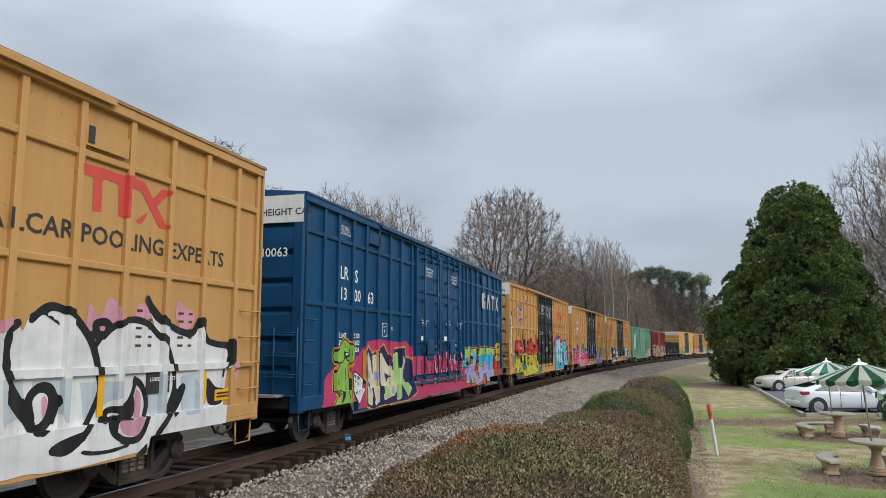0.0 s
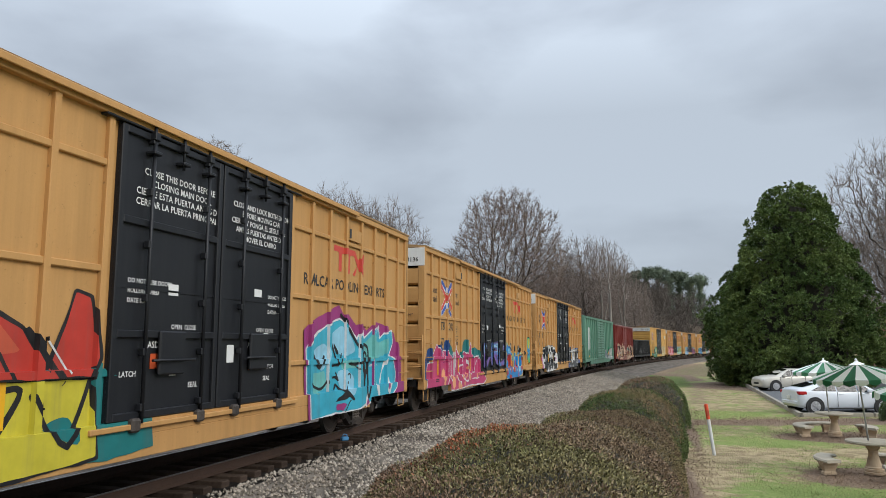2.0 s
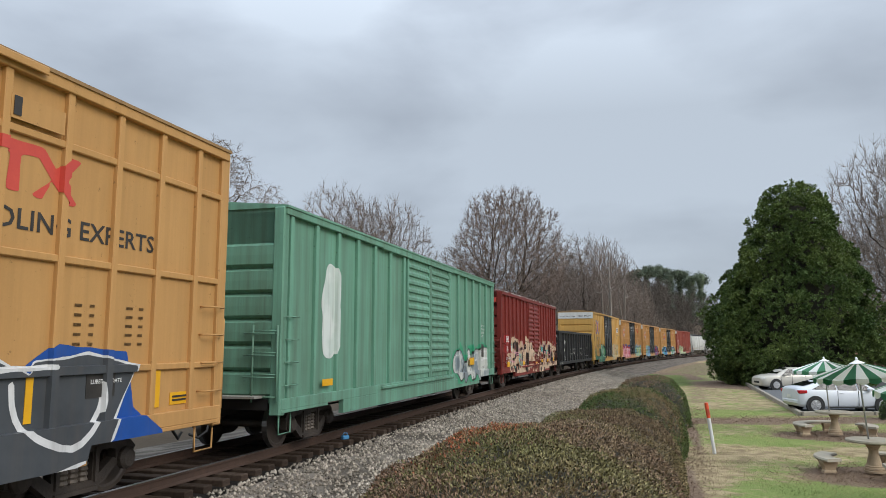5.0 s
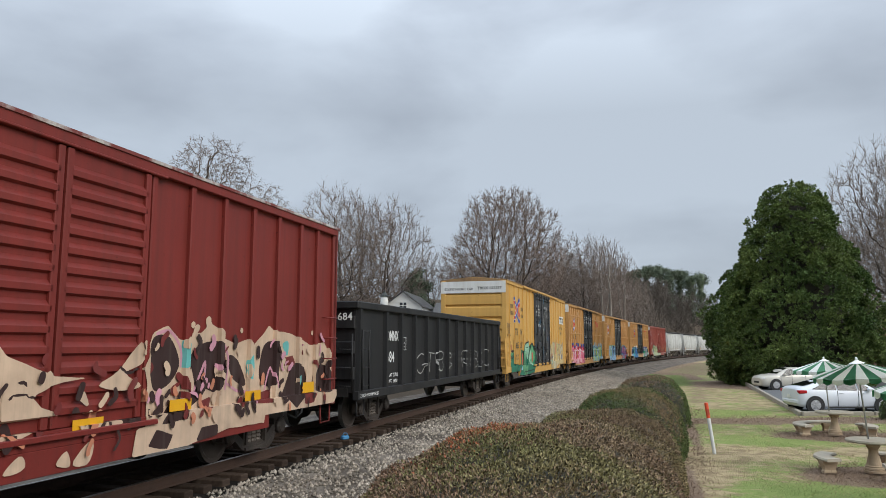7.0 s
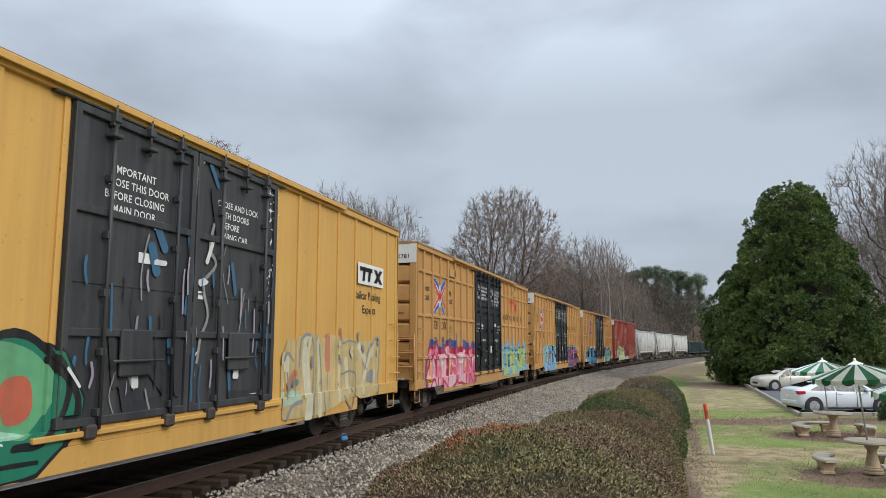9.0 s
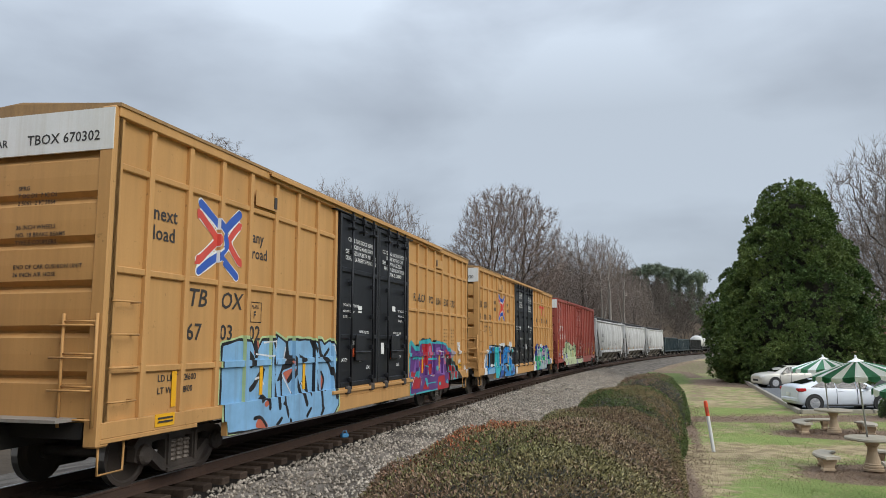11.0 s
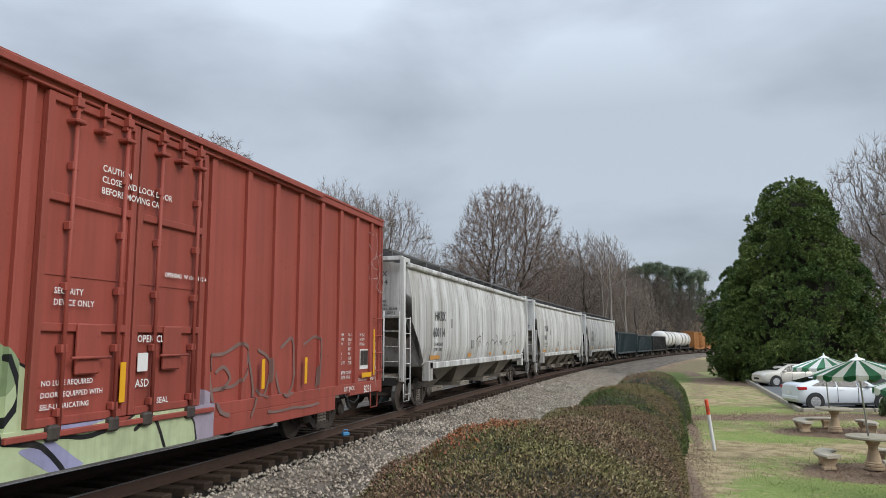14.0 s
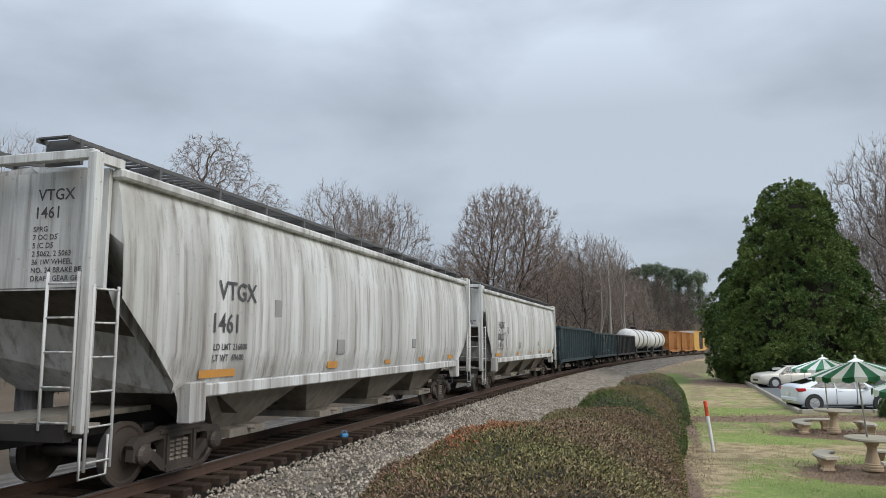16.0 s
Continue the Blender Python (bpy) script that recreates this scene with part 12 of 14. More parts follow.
def leaf_mat(name, a, b, isl=0.35, rough=0.5):
    return mat(name, a, b, 0.35, rough, per_island=isl, fine=3.0, spread=0.2, spec=0.18)


M_HEDGE = leaf_mat("hedge_leaf_dull_green", (0.16, 0.151, 0.059), (0.252, 0.168, 0.099), 0.85, 0.42)
M_HEDGE2 = leaf_mat("hedge_leaf_dark_green", (0.063, 0.109, 0.029), (0.109, 0.134, 0.046), 0.85, 0.42)
M_HEDGE3 = leaf_mat("hedge_leaf_bronze", (0.205, 0.128, 0.086), (0.215, 0.165, 0.10), 0.8, 0.42)
M_HEDGE4 = leaf_mat("hedge_leaf_olive_green", (0.139, 0.147, 0.057), (0.244, 0.185, 0.099), 0.85, 0.42)
M_HEDGE5 = leaf_mat("hedge_leaf_russet", (0.30, 0.09, 0.045), (0.34, 0.14, 0.07), 0.7, 0.42)
M_HEDGE6 = leaf_mat("hedge_leaf_brown", (0.168, 0.105, 0.067), (0.185, 0.139, 0.08), 0.8, 0.42)
M_MAG = leaf_mat("magnolia_leaf", (0.052, 0.094, 0.028), (0.155, 0.205, 0.060), 0.55, 0.45)
M_PINE = leaf_mat("pine_needles", (0.12, 0.155, 0.105), (0.17, 0.20, 0.14), 0.35, 0.7)
# near-black colour that paints the shade inside dense foliage
M_CORE_SHADE = mat("painted_twig_shade", (0.02, 0.022, 0.012), (0.03, 0.025, 0.015), 3, 0.9)


def prisms(segs, sides=3):
    """Tapered bars: segs rows are start, end, start radius, end radius."""
    a, b, ra, rb = segs[:, 0:3], segs[:, 3:6], segs[:, 6:7], segs[:, 7:8]
    d = b - a
    d = d / np.maximum(np.linalg.norm(d, axis=1, keepdims=True), 1e-9)
    up = np.where(np.abs(d[:, 2:3]) > 0.9, np.array([[1.0, 0, 0]]), np.array([[0, 0, 1.0]]))
    u = np.cross(d, up)
    u /= np.linalg.norm(u, axis=1, keepdims=True)
    v = np.cross(d, u)
    vs = []
    for p, r in ((a, ra), (b, rb)):
        for k in range(sides):
            c, s = math.cos(k * math.tau / sides), math.sin(k * math.tau / sides)
            vs.append(p + (u * c + v * s) * r)
    n = len(segs)
    verts = np.stack(vs, 1).reshape(-1, 3)
    base = np.arange(n)[:, None] * 2 * sides
    faces = np.concatenate([np.concatenate([base + k, base + (k + 1) % sides, base + sides + (k + 1) % sides, base + sides + k], 1)[:, None] for k in range(sides)], 1).reshape(-1, 4)
    return verts, faces


def branches(seed, height, spread=0.55, trunk_r=0.28, first=0.3, levels=5, kids=(5, 4, 4, 4, 3), wander=0.18, droop=0.0, rise=0.35, shrink=0.62, thin=0.012, stems=1, pieces=4):
    """A leafless tree: limbs fork again and again from a tapered trunk. Returns rows for prisms(), by thickness."""
    rnd = random.Random(seed)
    out = []

    def limb(p, d, length, r, level):
        k = pieces if level < 3 else 2
        pts = [p]
        rr = [r]
        for i in range(k):
            w = wander * (1 + 0.5 * level)
            d = (d + Vector((rnd.gauss(0, w), rnd.gauss(0, w), rnd.gauss(0, w) * 0.6 + (rise if level > 0 else 0.15) * 0.12 - droop * 0.12 * level))).normalized()
            q = pts[-1] + d * (length / k)
            pts.append(q)
            rr.append(max(thin, r * (1 - 0.65 * (i + 1) / k)))
            out.append((*pts[-2], *q, rr[-2], rr[-1]))
        if level >= levels - 1:
            return
        n = kids[level]
        for i in range(n):
            f = (first if level == 0 else 0.25) + (1 - (first if level == 0 else 0.25)) * (i + rnd.uniform(0.2, 1.0)) / n
            f = min(f, 0.999)
            j = min(int(f * k), k - 1)
            at = pts[j].lerp(pts[j + 1], f * k - j)
            ax = d.orthogonal().normalized()
            ax.rotate(Matrix.Rotation(rnd.uniform(0, math.tau), 3, d))
            tilt = spread * rnd.uniform(0.7, 1.35)
            nd = (d * math.cos(tilt) + ax * math.sin(tilt)).normalized()
            ln = length * shrink * rnd.uniform(0.75, 1.2) * (1.15 - 0.45 * (f if level == 0 else 0.5))
            limb(at, nd, ln, max(thin, rr[j] * 0.62), level + 1)

    for s in range(stems):
        a = rnd.uniform(0, math.tau)
        lean = 0.0 if stems == 1 else rnd.uniform(0.1, 0.3)
        limb(Vector((0.25 * math.cos(a) * (stems > 1), 0.25 * math.sin(a) * (stems > 1), -0.3)), Vector((math.cos(a) * lean, math.sin(a) * lean, 1)).normalized(), height * rnd.uniform(0.85, 1.0) * 0.62, trunk_r, 0)
    seg = np.array(out)
    top = seg[:, 5].max()
    seg[:, :6] *= height / top
    return seg


def bare_tree(name, label, seed, height, material=None, **kw):
    tree = empty(name, label, "tree", "bare trees by the railway")
    seg = branches(seed, height, **kw)
    thick = seg[:, 6] > 0.05
    v, f = prisms(seg[thick], 6)
    raw("trunk", v, f, M_BARK, tree, "forked trunk and limbs", smooth=True)
    v, f = prisms(seg[~thick], 3)
    raw("crown", v, f, material or M_BARK2, tree, "crown of fine bare twigs", smooth=True)
    return tree


def place(px, depth):
    """Across and along the view at a bearing (tangent) and distance."""
    return px * depth, depth


def colonise(seed, trunk, lobes, n=1500, step=0.45, reach=5.0, kill=0.9, jitter=0.18, lift=0.05):
    """Limbs that grow towards points strewn through the crown's lobes: (centre, radii). trunk: points of the stem. Returns nodes and parents."""
    rng = np.random.default_rng(seed)
    vol = np.array([r[0] * r[1] * r[2] for _, r in lobes])
    att = []
    for (c, r), v in zip(lobes, vol / vol.sum()):
        k = int(n * v)
        d = rng.normal(0, 1, (k, 3))
        d /= np.linalg.norm(d, axis=1, keepdims=True)
        att.append(np.array(c) + d * (rng.random((k, 1)) ** 0.42) * np.array(r))
    att = np.concatenate(att)
    nodes, par = [np.array(p, float) for p in trunk[0]], [-1] + list(range(len(trunk[0]) - 1))
    for extra in trunk[1:]:
        par += [extra[0]] + [len(nodes) + i for i in range(len(extra[1]) - 1)]
        nodes += [np.array(p, float) for p in extra[1]]
    P = np.array(nodes)
    d2 = ((att[:, None] - P[None]) ** 2).sum(-1)
    best, dist = d2.argmin(1), np.sqrt(d2.min(1))
    for it in range(110):
        act = dist < reach * (3 if it < 12 else 1)
        if not act.any():
            break
        u = (att[act] - P[best[act]]) / np.maximum(dist[act], 1e-6)[:, None]
        acc = np.zeros_like(P)
        np.add.at(acc, best[act], u)
        grow = np.unique(best[act])
        g = acc[grow]
        g = g / np.maximum(np.linalg.norm(g, axis=1, keepdims=True), 1e-6) + rng.normal(0, jitter, (len(grow), 3)) + np.array([0, 0, lift])
        g /= np.linalg.norm(g, axis=1, keepdims=True)
        new_p = P[grow] + g * step
        base = len(P)
        P = np.concatenate([P, new_p])
        par += grow.tolist()
        dn = np.sqrt(((att[:, None] - new_p[None]) ** 2).sum(-1))
        j = dn.argmin(1)
        m = dn[np.arange(len(att)), j]
        better = m < dist
        best = np.where(better, base + j, best)
        dist = np.minimum(dist, m)
        live = dist > kill
        att, best, dist = att[live], best[live], dist[live]
        if not len(att):
            break
    return P, np.array(par), rng


def crown_tree(name, label, seed, trunk, lobes, base_r, tip=0.014, twigs=3, twig=0.9, material=None, droop=0.0, bark=None, **kw):
    tree = empty(name, label, "tree", "bare trees by the railway")
    P, par, rng = colonise(seed, trunk, lobes, **kw)
    n = len(P)
    r = np.zeros(n)
    kids = np.bincount(par[par >= 0], minlength=n)
    for i in range(n - 1, -1, -1):
        if r[i] == 0:
            r[i] = tip ** 2.1
        if par[i] >= 0:
            r[par[i]] += r[i]
    r = r ** (1 / 2.1)
    r *= 1 + (base_r / r[0] - 1) * np.clip((r - tip) / (r[0] - tip), 0, 1) ** 0.7
    k = np.where(par >= 0)[0]
    seg = np.concatenate([P[par[k]], P[k], np.minimum(r[par[k]], r[k] * 1.5)[:, None], r[k][:, None]], 1)
    thick = seg[:, 6] > 0.05
    v, f = prisms(seg[thick], 7)
    raw("trunk", v, f, bark or M_BARK, tree, "forked trunk and limbs", smooth=True)
    fine = np.where((r < 0.045) & (np.arange(n) > 5))[0]
    mid = np.array(lobes[0][0])
    rows, tips = [seg[~thick]], []
    for q in range(twigs):
        o = P[fine] - P[par[fine]]
        o = o / np.maximum(np.linalg.norm(o, axis=1, keepdims=True), 1e-6)
        o2 = P[fine] - mid
        o2 = o2 / np.maximum(np.linalg.norm(o2, axis=1, keepdims=True), 1e-6)
        d = o * 0.6 + o2 * 0.5 + rng.normal(0, 0.42, o.shape) + np.array([0, 0, 0.15 - droop])
        d /= np.linalg.norm(d, axis=1, keepdims=True)
        ln = twig * rng.uniform(0.4, 1.2, (len(fine), 1))
        m = P[fine] + d * ln * 0.5
        e = m + (d + rng.normal(0, 0.22, d.shape) + np.array([0, 0, 0.1 - droop * 1.5])) * ln * 0.5
        rr = np.full((len(fine), 1), tip * 0.8)
        rows.append(np.concatenate([P[fine], m, rr, rr * 0.8], 1))
        tips.append(np.concatenate([m, e, rr * 0.8, rr * 0.3], 1))
    v, f = prisms(np.concatenate(rows), 3)
    v2, f2 = prisms(np.concatenate(tips), 2)
    f2 = f2[::2]
    f = np.concatenate([f, f2 + len(v)])
    v = np.concatenate([v, v2])
    raw("crown", v, f, material or M_BARK2, tree, "crown of fine bare twigs", smooth=True)
    return tree


M_OAKTWIG = mat("red_brown_oak_twig", (0.27, 0.205, 0.165), (0.20, 0.15, 0.122), 1.5, 0.9)
oak = crown_tree("bare_oak_tree", "tall bare oak with a broad rounded crown of twigs", 11, [[(0, 0, -0.4), (0.1, 0, 1.5), (0, 0.1, 3.2), (0.1, 0, 5)], (2, [(0.9, 0.2, 4.6), (1.6, 0.3, 6.5)]), (2, [(-0.9, -0.2, 4.8), (-1.8, 0.2, 6.8)])], [((0.6, 0, 12.2), (6.6, 6.4, 8.0)), ((-4.2, 0, 10.0), (3.9, 4, 4.6)), ((4.6, 0, 9.6), (3.6, 3.6, 4.6)), ((-1.5, 0, 16.5), (3.2, 3, 3.2)), ((2.4, 0, 16.8), (3.0, 3, 3.2))], 0.42, n=4600, kill=0.5, step=0.40, twigs=8, twig=0.95, tip=0.015, lift=0.10, material=M_OAKTWIG)
wide = crown_tree("bare_tree", "bare tree with fine reddish spreading twigs", 8, [[(0, 0, -0.4), (0.1, 0, 1.5), (0.1, 0.1, 3.5)], (1, [(0.6, 0.3, 3.0), (1.0, 0.4, 5.0)])], [((0, 0, 10.5), (4.8, 4.6, 6.8)), ((1.5, 0, 8), (3.4, 3.4, 4.2))], 0.26, n=2000, kill=0.55, twigs=5, twig=1.0, tip=0.013, lift=0.14)
slim = crown_tree("bare_tree", "slender bare tree with upright twigs", 5, [[(0, 0, -0.4), (0, 0.1, 2), (0.1, 0, 4)], (1, [(0.5, -0.2, 3.4), (0.9, -0.3, 5.5)])], [((0, 0, 10.0), (3.0, 3.0, 7.0)), ((1.2, 0.4, 8), (2.4, 2.4, 4.8))], 0.20, n=1500, kill=0.6, twigs=4, twig=1.2, tip=0.013, lift=0.45)
gnarl = crown_tree("gnarled_tree", "old gnarled tree with twisted limbs and drooping twigs", 23, [[(0, 0, -0.4), (0.1, 0, 2), (-0.1, 0, 4.5), (0.15, 0, 7), (0.25, 0, 9.5), (0.1, 0, 12)], (1, [(0.7, 0.2, 3.6), (1.0, 0.2, 5.6), (1.5, 0, 8.5), (2.1, 0, 10.2), (3.4, 0, 10.6)]), (7, [(2.2, 0, 7.3), (3.6, 0, 7.4), (4.5, 0, 6.6)]), (3, [(-0.9, 0, 7.7), (-2.2, 0, 9.4), (-3.6, 0, 10.2)]), (4, [(-0.6, 0, 10.6), (-1.6, 0, 12.4)])], [((-0.6, 0, 14.6), (3.4, 3.0, 3.9)), ((-3.6, 0, 12.0), (2.3, 2.2, 2.2)), ((3.6, 0, 12.2), (2.3, 2.2, 2.6)), ((4.8, 0, 8.6), (1.4, 1.5, 1.6))], 0.40, n=2000, kill=0.5, step=0.38, jitter=0.5, twigs=5, twig=0.75, tip=0.013, droop=0.5, lift=0.0)


def stand(tree, tangent, depth, z, turn, size, copies=True):
    x, y = place(tangent, depth)
    m = pose(x, y, z, 0, 0, turn)
    t = copy_thing(tree, m) if copies else tree
    t.matrix_basis = m
    t.scale = (size, size, size)
    return t


stand(oak, 0.083, 86, 0.3, 20, 1.0, False)
stand(wide, 0.150, 104, 0.6, 140, 1.0)
stand(wide, 0.030, 118, 0.9, 250, 0.9)
stand(slim, -0.585, 50, -0.2, 0, 0.98, False)
stand(slim, -0.46, 56, 0.0, 100, 0.86)
stand(slim, -0.385, 62, 0.0, 200, 0.78)
stand(wide, -0.150, 82, 0.2, 0, 1.16, False)
stand(wide, -0.072, 84, 0.2, 120, 1.08)
stand(wide, -0.112, 92, 0.4, 70, 1.16)
stand(wide, -0.022, 96, 0.4, 260, 0.80)
stand(wide, -0.20, 84, 0.3, 200, 0.92)
stand(gnarl, -0.311, 55, 0.0, 0, 0.975, False)
stand(wide, 0.615, 60, -1.0, 200, 1.16)
stand(wide, 0.70, 56, -1.0, 80, 1.2)
M_REDTWIG = mat("russet_twig_bark", (0.36, 0.16, 0.11), (0.27, 0.14, 0.11), 1.5, 0.9)
thicket = crown_tree("bare_bush", "tall russet leafless bush", 19, [[(0, 0, -0.4), (0, 0, 1.0)], (0, [(0.5, 0.2, 0.6), (0.9, 0.3, 1.8)]), (0, [(-0.5, 0, 0.6), (-1.0, 0.1, 1.8)])], [((0, 0, 4.2), (2.6, 2.4, 3.6))], 0.12, n=700, kill=0.5, step=0.3, twigs=2, twig=0.8, tip=0.010, lift=0.3, material=M_REDTWIG)
stand(thicket, -0.215, 58, 0.0, 0, 1.0, False)
stand(thicket, -0.175, 66, 0.2, 120, 1.05)
stand(thicket, -0.245, 62, 0.1, 230, 0.9)
stand(thicket, -0.36, 60, 0.1, 60, 0.85)
for tangent, depth, turn, size in ((0.187, 108, 10, 1.04), (0.213, 118, 80, 1.12), (0.237, 126, 190, 1.04), (0.255, 140, 300, 0.80), (0.165, 128, 40, 1.02), (0.27, 150, 15, 0.85), (0.225, 112, 222, 0.66), (0.20, 140, 333, 0.9)):
    stand(slim if depth % 4 else wide, tangent, depth, 0.4, turn, size)
for tangent, depth, turn, size in ((0.565, 78, 95, 1.0), (0.53, 88, 250, 0.9), (0.60, 86, 10, 1.0), (0.67, 72, 80, 1.05), (0.50, 100, 140, 0.9)):
    stand(wide if depth != 78 else slim, tangent, depth, -1.0, turn, size * (0.98 if depth in (64, 78) else 1.1))

M_PALEBARK = mat("pale_grey_bark", (0.30, 0.27, 0.235), (0.22, 0.195, 0.17), 1.5, 0.9, bump=0.4, bscale=9, stretch=(1, 1, 0.3))
pale = crown_tree("pale_bare_tree", "slender bare tree with a pale grey trunk", 15, [[(0, 0, -0.4), (0, 0.1, 3), (0.2, 0, 6), (0.1, 0.1, 9)], (1, [(0.5, -0.2, 5.4), (1.1, -0.3, 8.5)])], [((0, 0, 11.5), (2.6, 2.6, 4.6)), ((1.2, 0.4, 9), (2.0, 2.0, 3.6))], 0.19, n=620, kill=0.6, twigs=3, twig=0.9, tip=0.016, lift=0.4, bark=M_PALEBARK)
stand(pale, 0.214, 104, 0.4, 0, 0.98, False)
for tangent, depth, turn, size in ((0.228, 100, 110, 1.0), (0.246, 106, 220, 0.92), (0.190, 112, 60, 1.02)):
    stand(pale, tangent, depth, 0.4, turn, size)
for tangent, depth, turn, size in ((0.575, 64, 40, 0.80), (0.60, 68, 150, 0.95), (0.555, 72, 260, 0.9), (0.63, 66, 80, 0.9), (0.585, 78, 10, 1.1), (0.615, 82, 190, 1.1), (0.56, 86, 300, 1.1)):
    stand(thicket, tangent, depth, -1.0, turn, size)

# far woods on the rising ground: one stuff object
rnd = random.Random(77)
protos = [branches(s, h, levels=4, kids=(8, 4, 3), spread=0.5, trunk_r=0.17, first=0.2, thin=0.042, shrink=0.6, pieces=3) for s, h in ((1, 14), (2, 16), (3, 12), (4, 15))]
segs = []
for i in range(430):
    s, off = rnd.uniform(55, 420), -rnd.uniform(14, 150)
    if i < 70:
        s, off = rnd.uniform(140, 330), -rnd.uniform(10, 40)
    elif i < 150:
        s, off = rnd.uniform(-60, 90), -rnd.uniform(70, 160)
    elif i > 270:
        tg, dp = rnd.uniform(0.14, 0.37), rnd.uniform(180, 290)
        s, off = dp * 1.0, -(12 + (0.36 - tg) * 0.85 * dp)
    elif i > 232:
        s, off = rnd.uniform(40, 200), rnd.uniform(38, 75)
    x, y, _, _ = (float(v) for v in line(s, off))
    z = float(ground_height(s, off))
    q = rnd.choice(protos).copy()
    k, a = rnd.uniform(0.75, 1.15) * (0.78 if i > 270 or i < 70 else 1.0), rnd.uniform(0, math.tau)
    c, sn = math.cos(a), math.sin(a)
    for j in (0, 3):
        X, Y = q[:, j].copy(), q[:, j + 1].copy()
        q[:, j], q[:, j + 1], q[:, j + 2] = (X * c - Y * sn) * k + x, (X * sn + Y * c) * k + y, q[:, j + 2] * k + z
    segs.append(q)
v, f = prisms(np.concatenate(segs), 3)
tagged(raw("far_woods", v, f, M_FARBARK, smooth=True), "dense grey-brown leafless woods on a low hill", "woods", kind="stuff")
# undergrowth: thin stems and brambles along the edge of the woods
segs = []
for i in range(9000):
    s, off = rnd.uniform(20, 330), -rnd.uniform(9, 40)
    if i % 5 == 0:
        s, off = rnd.uniform(-20, 60), -rnd.uniform(28, 60)
    if i % 7 == 0:
        s, off = rnd.uniform(45, 110), rnd.uniform(30, 60)
    x, y, _, _ = (float(v) for v in line(s, off))
    z = float(ground_height(s, off))
    h = rnd.uniform(1.0, 4.5)
    dx, dy = rnd.gauss(0, 0.3) * h, rnd.gauss(0, 0.3) * h
    segs.append((x, y, z, x + dx * 0.5, y + dy * 0.5, z + h * 0.6, 0.03, 0.02))
    segs.append((x + dx * 0.5, y + dy * 0.5, z + h * 0.6, x + dx, y + dy, z + h, 0.02, 0.008))
v, f = prisms(np.array(segs), 3)
tagged(raw("undergrowth", v, f, M_FARBARK), "tangled brown undergrowth along the edge of the woods", "undergrowth", kind="stuff")


def leaves(points, normals, size, rng, aspect=0.45, flare=0.8):
    """Small folded leaves at points, each two triangles sharing a midrib."""
    n = len(points)
    d = normals + rng.normal(0, flare, (n, 3))
    d /= np.linalg.norm(d, axis=1, keepdims=True)
    r = rng.normal(0, 1, (n, 3))
    u = np.cross(d, r)
    u /= np.maximum(np.linalg.norm(u, axis=1, keepdims=True), 1e-6)
    s = size * rng.uniform(0.6, 1.3, (n, 1))
    w = np.cross(d, u)
    base, tip = points, points + d * s
    m = points + d * s * 0.5
    l, q = m + u * s * aspect * 0.5 + w * s * 0.06, m - u * s * aspect * 0.5 + w * s * 0.06
    v = np.stack([base, l, tip, q], 1).reshape(-1, 3)
    f = np.arange(n * 4).reshape(-1, 4)
    return v, f


def blob_noise(d, freq, seed):
    x, y, z = (d * freq * 2.2).T
    q = np.sin(1.7 * x + 0.9 * y + seed) + np.sin(-1.1 * x + 1.9 * y + 0.8 * z + 2.1 * seed) + np.sin(1.3 * y - 2.0 * z + 0.6 * x + 1.3 * seed) + 0.6 * np.sin(3.4 * x - 2.7 * y + 2.9 * z + 0.4 * seed)
    return q / 3.6


